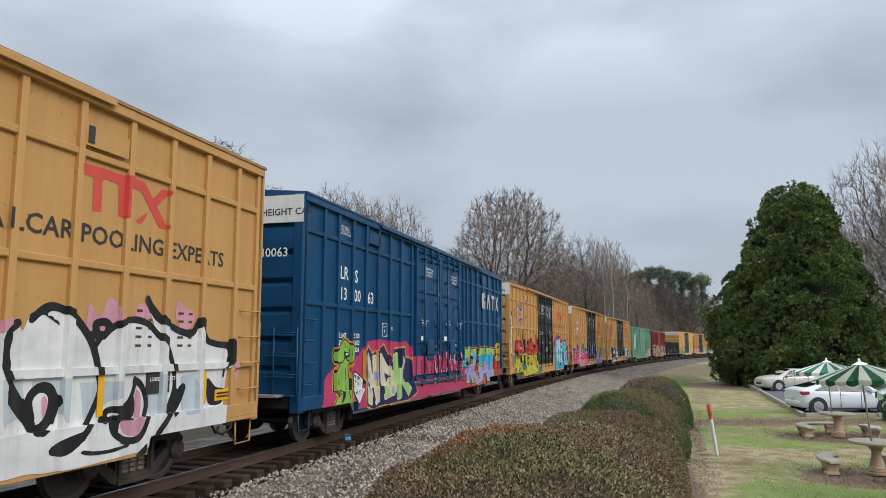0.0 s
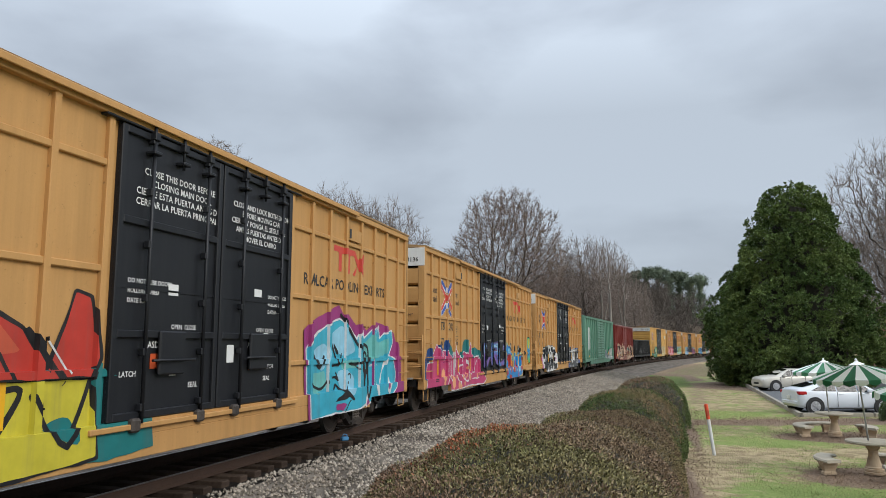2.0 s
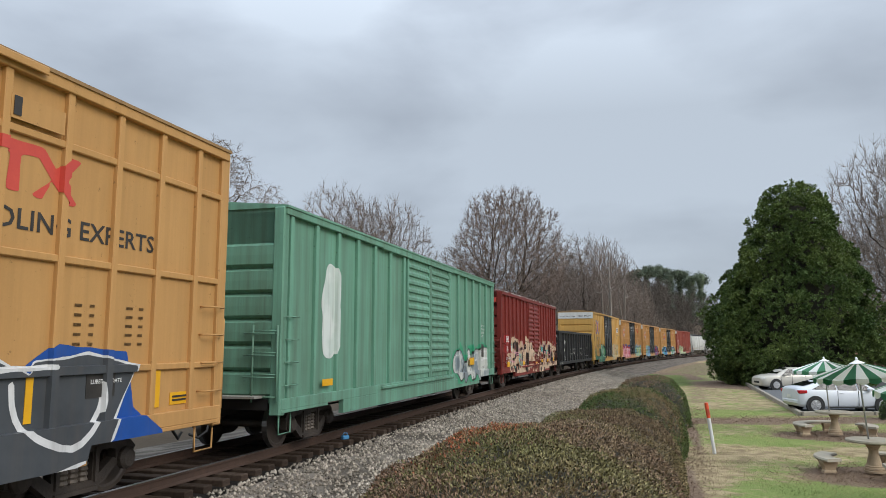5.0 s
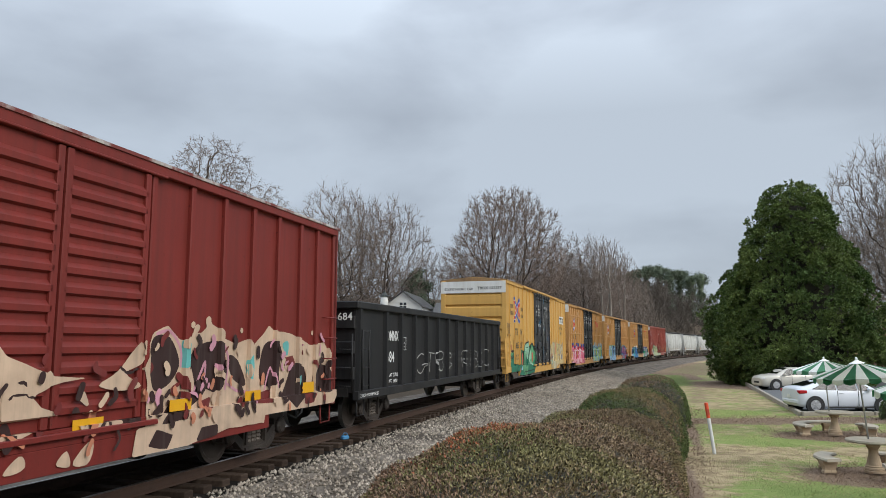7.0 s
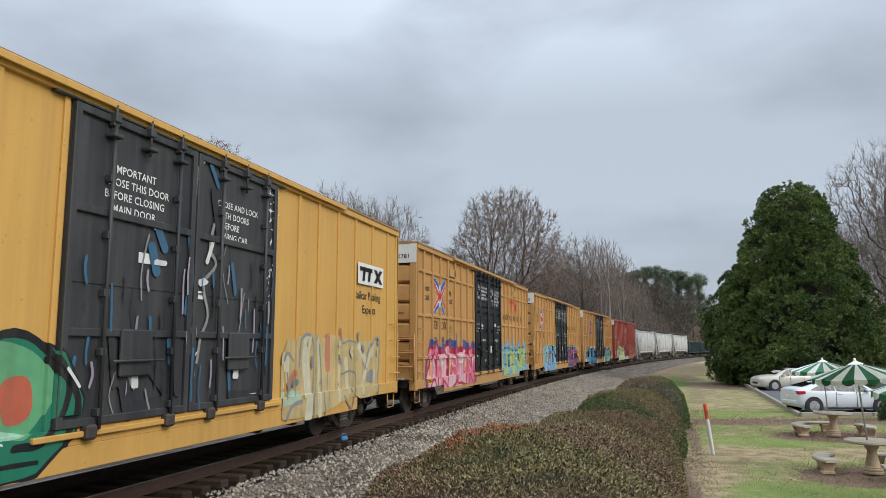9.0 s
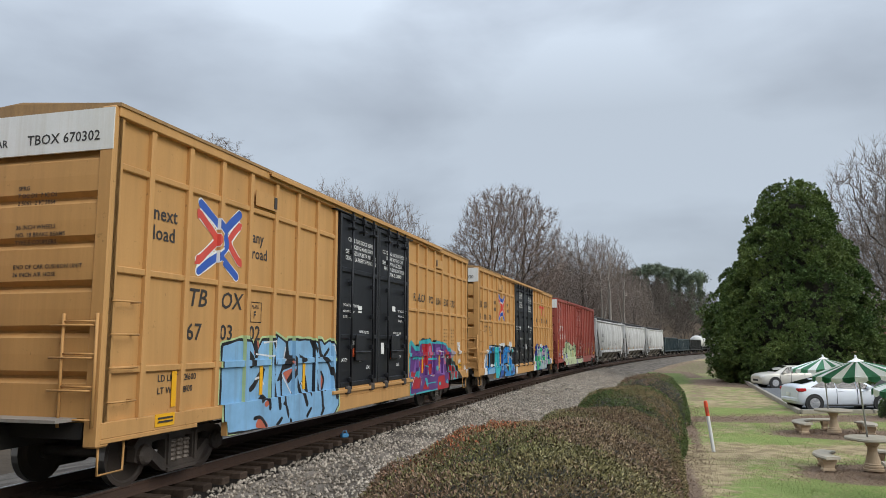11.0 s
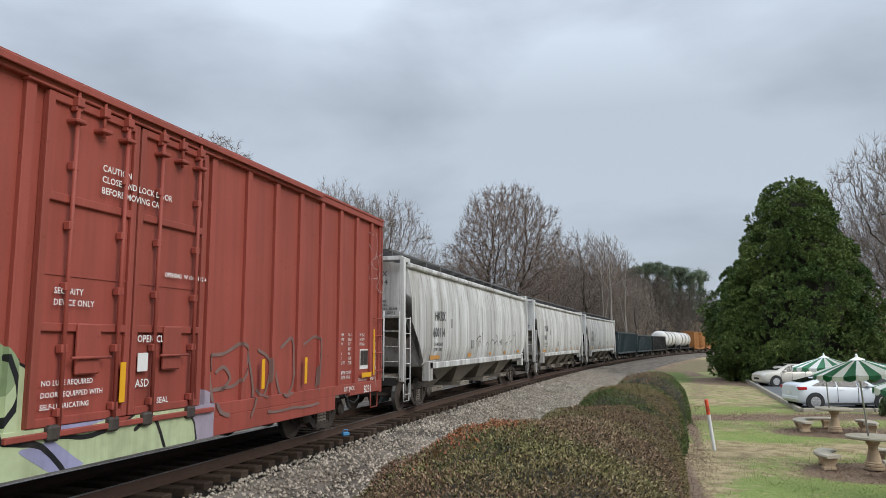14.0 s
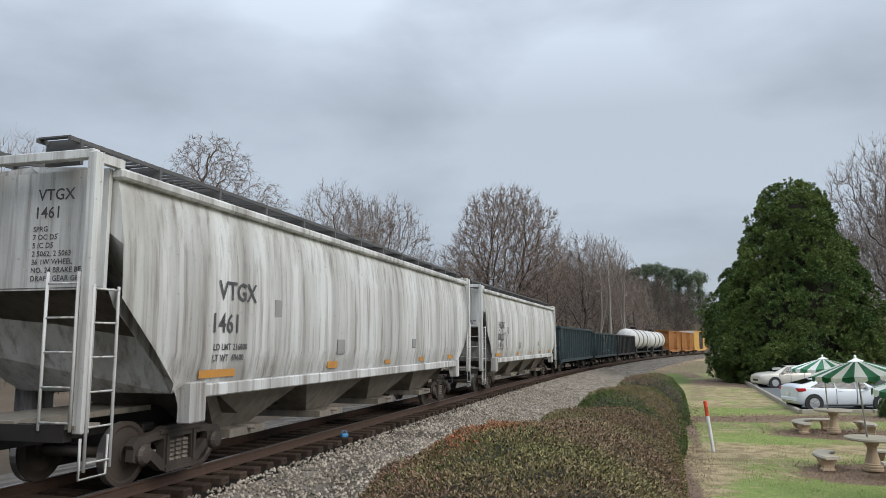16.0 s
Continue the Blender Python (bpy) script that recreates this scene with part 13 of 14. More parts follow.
def hedge(label, cx, cy, cz, ax, ay, top, turn, n, mats, seed, size=0.035, red=None):
    """A clipped evergreen bush: dark core with a dense skin of small leaves."""
    rng = np.random.default_rng(seed)
    bush = empty("hedge_bush", label, "hedge", "clipped hedge along the tracks")
    bush.matrix_basis = pose(cx, cy, cz, 0, 0, turn)
    h = top - cz

    def skin(k):
        d = rng.normal(0, 1, (k, 3))
        d[:, 2] = np.abs(d[:, 2])
        d /= np.linalg.norm(d, axis=1, keepdims=True)
        p = 2.7
        r = (np.abs(d[:, 0]) ** p + np.abs(d[:, 1]) ** p + np.abs(d[:, 2]) ** p) ** (-1 / p)
        return d, r

    d, r = skin(3 * n)
    share = np.linalg.norm(d / np.array([ax, ay, h]), axis=1) * r * r
    pick_ = rng.random(3 * n) < share / share.mean() / 3
    d, r = d[pick_], r[pick_]
    n = len(d)
    bump = blob_noise(d * np.array([ax, ay, h]), 0.9, seed) * 0.05 + blob_noise(d * np.array([ax, ay, h]), 3.0, seed + 5) * 0.03
    r = r * (1 + bump) * (1 - 0.05 * rng.random(n) ** 2)
    pts = d * r[:, None] * np.array([ax, ay, h])
    nrm = d / np.array([ax, ay, h])
    nrm /= np.linalg.norm(nrm, axis=1, keepdims=True)
    pick = blob_noise(pts, 0.5, seed + 9) + rng.normal(0, 0.32, n) + 0.6 * (pts[:, 2] / h - 0.78)
    scorched = np.zeros(n, bool)
    if red:
        away = np.hypot((pts[:, 0] - red[0]) / red[2], (pts[:, 1] - red[1]) / red[3])
        scorched = (away + rng.normal(0, 0.3, n) + 0.3 * blob_noise(pts, 1.6, seed + 2) < 0.9) & (pts[:, 2] > 0.5 * h) & (rng.random(n) < 0.6)
    for name, keep, m in (("foliage", (pick < 0.12) & ~scorched, mats[0]), ("bronze_foliage", (pick >= 0.12) & ~scorched, mats[1]), ("red_foliage", scorched, M_HEDGE5)):
        if keep.sum():
            v, f = leaves(pts[keep], nrm[keep], size, rng)
            raw(name, v, f, m, bush)
    # closed core shell, near black to stand for shade among the twigs
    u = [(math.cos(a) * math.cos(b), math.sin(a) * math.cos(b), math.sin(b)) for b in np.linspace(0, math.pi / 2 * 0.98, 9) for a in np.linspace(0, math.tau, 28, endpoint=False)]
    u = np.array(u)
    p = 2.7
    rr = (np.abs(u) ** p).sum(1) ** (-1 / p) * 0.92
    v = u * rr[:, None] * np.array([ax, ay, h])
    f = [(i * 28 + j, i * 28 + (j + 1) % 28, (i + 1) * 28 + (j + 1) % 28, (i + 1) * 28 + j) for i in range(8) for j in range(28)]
    raw("core", v, f, M_CORE_SHADE, bush)
    return bush


hedge("clipped hedge bush with dull green and bronze winter leaves", 1.0, 8.75, -1.0, 1.88, 4.25, 0.96, -16, 230000, (M_HEDGE4, M_HEDGE3), 3, 0.036, (-0.8, 0.8, 0.65, 1.5))
hedge("clipped hedge bush with brownish green leaves", 3.15, 15.3, -1.0, 1.65, 3.1, 0.60, -17, 110000, (M_HEDGE4, M_HEDGE6), 4, 0.038)
hedge("clipped hedge bush with deep green leaves", 5.43, 22.0, -1.0, 1.57, 3.5, 0.66, -17, 70000, (M_HEDGE2, M_HEDGE), 5, 0.044)
hedge("clipped hedge bush with dark brownish green leaves", 7.9, 28.6, -1.0, 1.4, 2.3, 0.77, -17, 20000, (M_HEDGE2, M_HEDGE3), 6, 0.055)
hedge("small dark shrub beside the car park", 18.6, 30.2, -1.0, 0.9, 0.8, -0.05, 0, 6000, (M_HEDGE2, M_HEDGE2), 7, 0.06)


def evergreen(name, label, x, y, z, prof, n, seed, material, size, clump=0.55):
    """A dense evergreen: trunk, limbs, and clumps of leaves filling an uneven outline. prof: (height, radius) pairs."""
    rng = np.random.default_rng(seed)
    tree = empty(name, label, "tree")
    tree.matrix_basis = pose(x, y, z)
    hs, rads = zip(*prof)
    top = hs[-1]
    bm = tube(bmesh.new(), [(0, 0, -0.3), (0.05, 0, top * 0.4), (0, 0.05, top * 0.9)], [0.35, 0.22, 0.05], 8)
    part("trunk", bm, M_BARK, tree)
    # clump centres over the envelope, more where it is wide
    h = rng.uniform(0, 1, 4 * n)
    keep = rng.uniform(0, max(rads), 4 * n) < np.interp(h * top, hs, rads)
    h = h[keep][:n] * top
    a = rng.uniform(0, math.tau, len(h))
    lump = np.array([noise.noise((math.cos(q) * 1.6 + seed, math.sin(q) * 1.6, w * 0.32)) for q, w in zip(a, h)])
    r = np.interp(h, hs, rads) * (1 + 0.45 * lump) * (1 - 0.35 * rng.random(len(h)) ** 1.5)
    c = np.stack([np.cos(a) * r, np.sin(a) * r, h + rng.normal(0, 0.2, len(h))], 1)
    lead = c[np.arange(0, len(h), 9)[:max(1, len(h) // 9)]]
    near = lead[np.argmin(((c[:, None] - lead[None]) ** 2).sum(-1), axis=1)]
    c = near + (c - near) * np.array([0.60, 0.60, 0.40])
    out = np.stack([np.cos(a), np.sin(a), np.full(len(h), 0.45)], 1)
    out /= np.linalg.norm(out, axis=1, keepdims=True)
    per = 46
    off = rng.normal(0, 1, (len(h), per, 3)) * clump * np.array([1, 1, 0.55]) * 0.6
    pts = (c[:, None] + off).reshape(-1, 3)
    nrm = np.repeat(out, per, 0) + off.reshape(-1, 3) * 0.8
    nrm /= np.linalg.norm(nrm, axis=1, keepdims=True)
    # inner leaves, so that no gap shows bare wood
    k2 = len(h) * 5
    h2, a2 = rng.uniform(0.3, top * 0.95, k2), rng.uniform(0, math.tau, k2)
    r2 = np.interp(h2, hs, rads) * rng.uniform(0.66, 0.82, k2)
    pts = np.concatenate([pts, np.stack([np.cos(a2) * r2, np.sin(a2) * r2, h2], 1)])
    nrm = np.concatenate([nrm, np.stack([np.cos(a2), np.sin(a2), np.full(k2, 0.2)], 1)])
    v, f = leaves(pts, nrm, size, rng, 0.5, 0.5)
    raw("crown", v, f, material, tree, "dense glossy foliage in uneven layers")
    seg = [(0, 0, w * 0.8, *(q * 0.85), 0.07, 0.02) for q, w in zip(c[::9], h[::9])]
    v, f = prisms(np.array(seg), 3)
    raw("branchwork", v, f, M_BARK, tree)
    k = 20
    ring = [(np.interp(w, hs, rads) * 0.68 * math.cos(q), np.interp(w, hs, rads) * 0.68 * math.sin(q), w) for w in np.linspace(0.4, top * 0.95, 14) for q in np.linspace(0, math.tau, k, endpoint=False)]
    f = [(i * k + j, i * k + (j + 1) % k, (i + 1) * k + (j + 1) % k, (i + 1) * k + j) for i in range(13) for j in range(k)]
    raw("inner_foliage", ring, f, material, tree)
    return tree


def magnolia(label, x, y, z, prof, boughs, seed):
    """A broad evergreen: bough ends as flattened mounds of leaf rosettes, with gaps onto a shell painted as shade.
    prof: (height, radius) pairs.
    """
    rng = np.random.default_rng(seed)
    tree = empty("magnolia_tree", label, "tree")
    tree.matrix_basis = pose(x, y, z)
    hs, rads = (np.array(q) for q in zip(*prof))
    top = hs[-1]
    part("trunk", tube(bmesh.new(), [(0, 0, -0.3), (0.05, 0, top * 0.4), (0, 0.05, top * 0.9)], [0.35, 0.22, 0.05], 8), M_BARK, tree)
    # bough ends spread evenly over the outline
    area = np.cumsum(np.interp(np.linspace(0, top, 200), hs, rads) + 0.4)
    h = np.interp((np.arange(boughs) + rng.random(boughs)) / boughs * area[-1], area, np.linspace(0, top, 200))
    a = np.arange(boughs) * 2.39996 + rng.normal(0, 0.35, boughs)
    lump = np.array([noise.noise((math.cos(q) * 1.3 + seed, math.sin(q) * 1.3, w * 0.30)) for q, w in zip(a, h)])
    r = np.interp(h, hs, rads) * (1 + 0.22 * lump) + rng.normal(0, 0.22, boughs)
    mid = np.stack([np.cos(a) * r, np.sin(a) * r, h], 1)
    wide_ = rng.uniform(0.55, 1.15, boughs)
    # rosettes over the top and outer side of each mound
    per = 34
    d = rng.normal(0, 1, (boughs, per, 3)) + np.stack([np.cos(a), np.sin(a), np.full(boughs, 0.55)], 1)[:, None] * 0.9
    d /= np.linalg.norm(d, axis=2, keepdims=True)
    hub = (mid[:, None] + d * wide_[:, None, None] * np.array([1, 1, 0.62]) * rng.uniform(0.75, 1.05, (boughs, per, 1))).reshape(-1, 3)
    d = d.reshape(-1, 3) + np.array([0, 0, 0.35])
    k = 13
    pts = np.repeat(hub, k, 0) + rng.normal(0, 0.045, (len(hub) * k, 3))
    v, f = leaves(pts, np.repeat(d, k, 0), 0.19, rng, 0.46, 0.85)
    raw("crown", v, f, M_MAG, tree, "dense dark glossy foliage in uneven mounds")
    seg = [(0, 0, w * 0.8, *(q * 0.95), 0.07, 0.02) for q, w in zip(mid, h)]
    v, f = prisms(np.array(seg), 3)
    raw("branchwork", v, f, M_BARK, tree)
    # inner shell, its dark colour standing in for shade between the boughs
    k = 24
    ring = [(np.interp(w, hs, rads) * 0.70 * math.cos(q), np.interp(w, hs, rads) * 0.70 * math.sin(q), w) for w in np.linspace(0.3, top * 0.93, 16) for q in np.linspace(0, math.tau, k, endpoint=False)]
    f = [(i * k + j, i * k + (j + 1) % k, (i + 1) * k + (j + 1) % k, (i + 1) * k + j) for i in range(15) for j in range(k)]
    raw("inner_foliage", ring, f, M_CORE_SHADE, tree)
    return tree


magnolia("large dark green magnolia tree, dense to the ground", 27.35, 57, -1.0, [(0, 3.9), (1.0, 4.5), (3.4, 4.7), (6.6, 4.2), (9.7, 3.3), (12.0, 2.4), (13.6, 1.7), (14.6, 0.9), (15.3, 0.2)], 540, 31)
magnolia("smaller dark evergreen beside the big magnolia", 25.2, 60, -1.0, [(0, 2.2), (1.0, 2.8), (4, 2.9), (7, 2.1), (8.6, 1.2), (9.4, 0.3)], 210, 32)
evergreen("cedar_tree", "dark green cedar among the bare trees", -3.2, 88, 0.3, [(0, 2.4), (3, 2.9), (6, 2.4), (9, 1.3), (11, 0.2)], 380, 33, M_PINE, 0.24)
for i, (tangent, depth, tip) in enumerate(((0.262, 268, 28.6), (0.277, 272, 30.0), (0.293, 276, 31.0), (0.308, 270, 28.4), (0.322, 274, 29.6), (0.336, 268, 26.9), (0.350, 272, 28.2), (0.246, 270, 27.2))):
    x, y = place(tangent, depth)
    z = float(ground_height(depth, -(12 + (0.36 - tangent) * 0.85 * depth)))
    hgt = tip - z + 0.6
    evergreen("pine_tree", "tall dark pine on the hilltop", x, y, z, [(hgt * 0.74, 1.0), (hgt * 0.82, 2.3), (hgt * 0.90, 2.8), (hgt * 0.96, 1.7), (hgt, 0.3)], 130, 40 + i, M_PINE, 0.5, 1.1)

# grass blades over the near lawn, pine straw on the beds
rng = np.random.default_rng(9)
n = 130000
gx_, gy_ = rng.uniform(2.4, 22, n), 10 + 26 * rng.random(n) ** 1.3
keep = (gx_ / gy_ > 0.30) & (gx_ / gy_ < 0.66) & ~((gy_ > 32) & (gx_ > 14))


def in_bed(x, y):
    a = np.hypot((x - 10.5) / 2.5, (y - 17.4) / 1.75) < 1
    return a | (np.hypot((x - 13.5) / 2.9, (y - 25) / 1.85) < 1) | ((np.abs(y - 30.2) < 1.3) & (x > 10)) | (np.abs(x - (1.6 + (y - 6) * 0.339)) < 0.65)


gx_, gy_ = gx_[keep], gy_[keep]
straw_here = in_bed(gx_ + rng.normal(0, 0.2, len(gx_)), gy_ + rng.normal(0, 0.2, len(gx_)))
pt = np.stack([gx_, gy_, np.full(len(gx_), -1.02)], 1)
v, f = leaves(pt[~straw_here], np.tile([0, 0, 1.0], ((~straw_here).sum(), 1)), 0.052, rng, 0.16, 0.7)
M_BLADE = mat("grass_blade", (0.20, 0.285, 0.08), (0.50, 0.42, 0.24), 0.9, 0.8, per_island=0.5, spec=0.1, fine=3.0, spread=0.18)
tagged(raw("grass", v, f, M_BLADE), "short winter grass, green with dry blades", "grass", kind="stuff")
pt = pt[straw_here] + np.array([0, 0, 0.03])
v, f = leaves(pt, np.tile([0, 0, 0.12], (len(pt), 1)), 0.10, rng, 0.10, 0.5)
M_STRAW = mat("fallen_pine_straw", (0.165, 0.105, 0.068), (0.30, 0.215, 0.15), 0.6, 0.9, per_island=0.5)
tagged(raw("pine_straw", v, f, M_STRAW), "fallen brown pine straw and leaves", "mulch", kind="stuff")

# loose ballast stones along the near shoulder
n = 46000
s_ = -9 + 78 * rng.random(n) ** 1.5
o_ = rng.uniform(1.38, 5.4, n)
x, y, _, _ = line(s_, o_)
z = ground_height(s_, o_)
stone = np.array([(1, 0, 0), (-1, 0, 0), (0, 1, 0), (0, -1, 0), (0, 0, 1), (0, 0, -1.0)])
tri = np.array([(4, 0, 2), (4, 2, 1), (4, 1, 3), (4, 3, 0), (5, 2, 0), (5, 1, 2), (5, 3, 1), (5, 0, 3)])
sz = rng.uniform(0.018, 0.046, (n, 1, 1)) * rng.uniform(0.6, 1.2, (n, 6, 3))
ang = rng.uniform(0, math.tau, n)
vv = stone[None] * sz
c, sn = np.cos(ang)[:, None], np.sin(ang)[:, None]
vv = np.stack([vv[..., 0] * c - vv[..., 1] * sn, vv[..., 0] * sn + vv[..., 1] * c, vv[..., 2] + vv[..., 0] * rng.uniform(-0.5, 0.5, (n, 1))], -1)
vv += np.stack([x, y, z + 0.012], -1)[:, None]
tagged(raw("ballast_stones", vv.reshape(-1, 3), (tri[None] + np.arange(n)[:, None, None] * 6).reshape(-1, 3), M_STONE), "loose grey granite ballast stones", "gravel", kind="stuff")
# ================= car park, lawn furniture, house =================
LAWN = -1.0
M_ASPHALT = mat("worn_grey_asphalt", (0.16, 0.165, 0.17), (0.115, 0.12, 0.125), 0.5, 0.9, spec=0.2, bump=0.5, bscale=40)
M_KERB = mat("kerb_concrete", (0.36, 0.33, 0.27), (0.27, 0.24, 0.19), 1.2, 0.9, bump=0.3)


def polygon(name, pts, z, thick, material, label, category):
    bm = bmesh.new()
    a = [bm.verts.new((x, y, z)) for x, y in pts]
    b = [bm.verts.new((x, y, z - thick)) for x, y in pts]
    bm.faces.new(a)
    for i in range(len(pts)):
        j = (i + 1) % len(pts)
        bm.faces.new((a[i], b[i], b[j], a[j]))
    bmesh.ops.recalc_face_normals(bm, faces=bm.faces)
    return tagged(part(name, bm, material), label, category, kind="structure")


K0, K1 = (15.3, 32.2), (23.4, 58.0)
polygon("car_park", [K0, (70, 32.2), (70, 62), (24.7, 62)], LAWN + 0.03, 0.2, M_ASPHALT, "worn grey asphalt car park", "car park")
# kerbs as separate concrete lengths
kerb = empty("kerb", "pale concrete kerb edging the car park", "kerb", kind="structure")


def kerb_run(a, b):
    a, b = Vector((*a, 0)), Vector((*b, 0))
    n = int((b - a).length / 1.5)
    ang = math.degrees(math.atan2((b - a).y, (b - a).x))
    seg = None
    for i in range(n):
        p = a.lerp(b, (i + 0.5) / n)
        if seg is None:
            seg = part("kerbstone", boxes((-0.735, 0.735, -0.09, 0.09, -0.25, 0.16), bev=0.02), M_KERB, kerb)
        else:
            seg = again(seg, kerb)
        seg.matrix_basis = pose(p.x, p.y, LAWN, 0, 0, ang)


kerb_run(K0, K1)
kerb_run((15.3, 32.1), (40, 32.1))
for k in range(6):
    polygon("bay_line", [(21.5 + 0.6 * k + 0.0, 36 + k * 2.9), (26.0 + 0.6 * k, 36.0 + k * 2.9), (26.0 + 0.6 * k, 36.12 + k * 2.9), (21.5 + 0.6 * k, 36.12 + k * 2.9)], LAWN + 0.036, 0.004, M_MARK_W, "faded white parking bay line", "road marking")

# ---- marker post ----
post = empty("marker_post", "leaning white plastic marker post with an orange top", "marker post")
post.matrix_basis = pose(7.53, 21.0, LAWN, -2, -6.5, 0)
bm = turned(bmesh.new(), [(0.048, -0.2), (0.048, 0.97)], 14)
part("post_tube", bm, mat("white_plastic", (0.75, 0.75, 0.73), None, 3, 0.4), post, smooth=False)
bm = turned(bmesh.new(), [(0.052, 0.972), (0.052, 1.36), (0.045, 1.39), (0.01, 1.40)], 14)
part("post_cap", bm, mat("orange_plastic", (0.75, 0.09, 0.03), (0.6, 0.08, 0.03), 3, 0.45), post, "orange sleeve")
part("post_notice", boxes((-0.03, 0.03, -0.058, -0.0525, 1.06, 1.22)), mat("pale_red_sticker", (0.45, 0.06, 0.03), None, 3, 0.5), post)

# ---- concrete picnic tables with curved benches ----
M_CONC = mat("weathered_cast_stone", (0.47, 0.425, 0.345), (0.34, 0.30, 0.235), 2.6, 0.9, spec=0.15, bump=0.4, bscale=25)

M_CONC2 = mat("tan_cast_stone", (0.50, 0.385, 0.265), (0.36, 0.275, 0.185), 3.0, 0.9, spec=0.15, bump=0.4, bscale=25)


def picnic_table():
    t = empty("picnic_table", "round weathered concrete picnic table on a pedestal", "table", "picnic tables on the lawn")
    bm = turned(bmesh.new(), [(0.05, 0.69), (0.50, 0.69), (0.57, 0.705), (0.585, 0.73), (0.575, 0.765), (0.05, 0.77)], 32)
    part("tabletop", bm, M_CONC, t)
    bm = turned(bmesh.new(), [(0.22, 0.0), (0.225, 0.05), (0.20, 0.06), (0.215, 0.08), (0.215, 0.12), (0.19, 0.13), (0.20, 0.155), (0.17, 0.18), (0.14, 0.30), (0.105, 0.44), (0.105, 0.54), (0.15, 0.60), (0.155, 0.64), (0.23, 0.665), (0.24, 0.69)], 20)
    part("pedestal", bm, M_CONC2, t)
    return t


def bench():
    b = empty("bench", "curved concrete bench on two blocks", "bench", "benches round the picnic tables")
    bm = bmesh.new()
    R0, R1, half, n = 0.90, 1.27, radians(35), 12
    rows = []
    for i in range(n + 1):
        a = -half + 2 * half * i / n
        rows.append([bm.verts.new((r * math.cos(a), r * math.sin(a), z)) for r, z in ((R0, 0.28), (R1, 0.28), (R1 + 0.015, 0.315), (R1 - 0.01, 0.35), (R0 + 0.01, 0.35), (R0 - 0.015, 0.315))])
    for u, v in zip(rows, rows[1:]):
        for k in range(6):
            bm.faces.new((u[k], u[(k + 1) % 6], v[(k + 1) % 6], v[k]))
    bm.faces.new(rows[0])
    bm.faces.new(rows[-1][::-1])
    bmesh.ops.recalc_face_normals(bm, faces=bm.faces)
    part("seat", bm, M_CONC, b)
    for a in (-22, 22):
        bm = bmesh.new()
        p0 = [(-0.17, -0.10), (0.17, -0.10), (0.17, 0.10), (-0.17, 0.10)]
        lv = [(0.86, 0.0), (0.86, 0.04), (0.70, 0.07), (0.78, 0.13), (0.98, 0.20), (1.04, 0.25), (0.95, 0.28)]
        rings = [[bm.verts.new((x * k, y * k, z)) for x, y in p0] for k, z in lv]
        for u, v in zip(rings, rings[1:]):
            for q in range(4):
                bm.faces.new((u[q], u[(q + 1) % 4], v[(q + 1) % 4], v[q]))
        bm.faces.new(rings[-1])
        bmesh.ops.recalc_face_normals(bm, faces=bm.faces)
        leg = part("leg", bm, M_CONC2, b)
        leg.matrix_basis = pose(1.075 * math.cos(radians(a)), 1.075 * math.sin(radians(a)), 0, 0, 0, a)
    return b


M_UGREEN = mat("green_canvas", (0.085, 0.30, 0.155), (0.07, 0.26, 0.13), 2, 0.75)
M_UWHITE = mat("white_canvas", (0.90, 0.91, 0.89), (0.84, 0.86, 0.84), 2, 0.75)


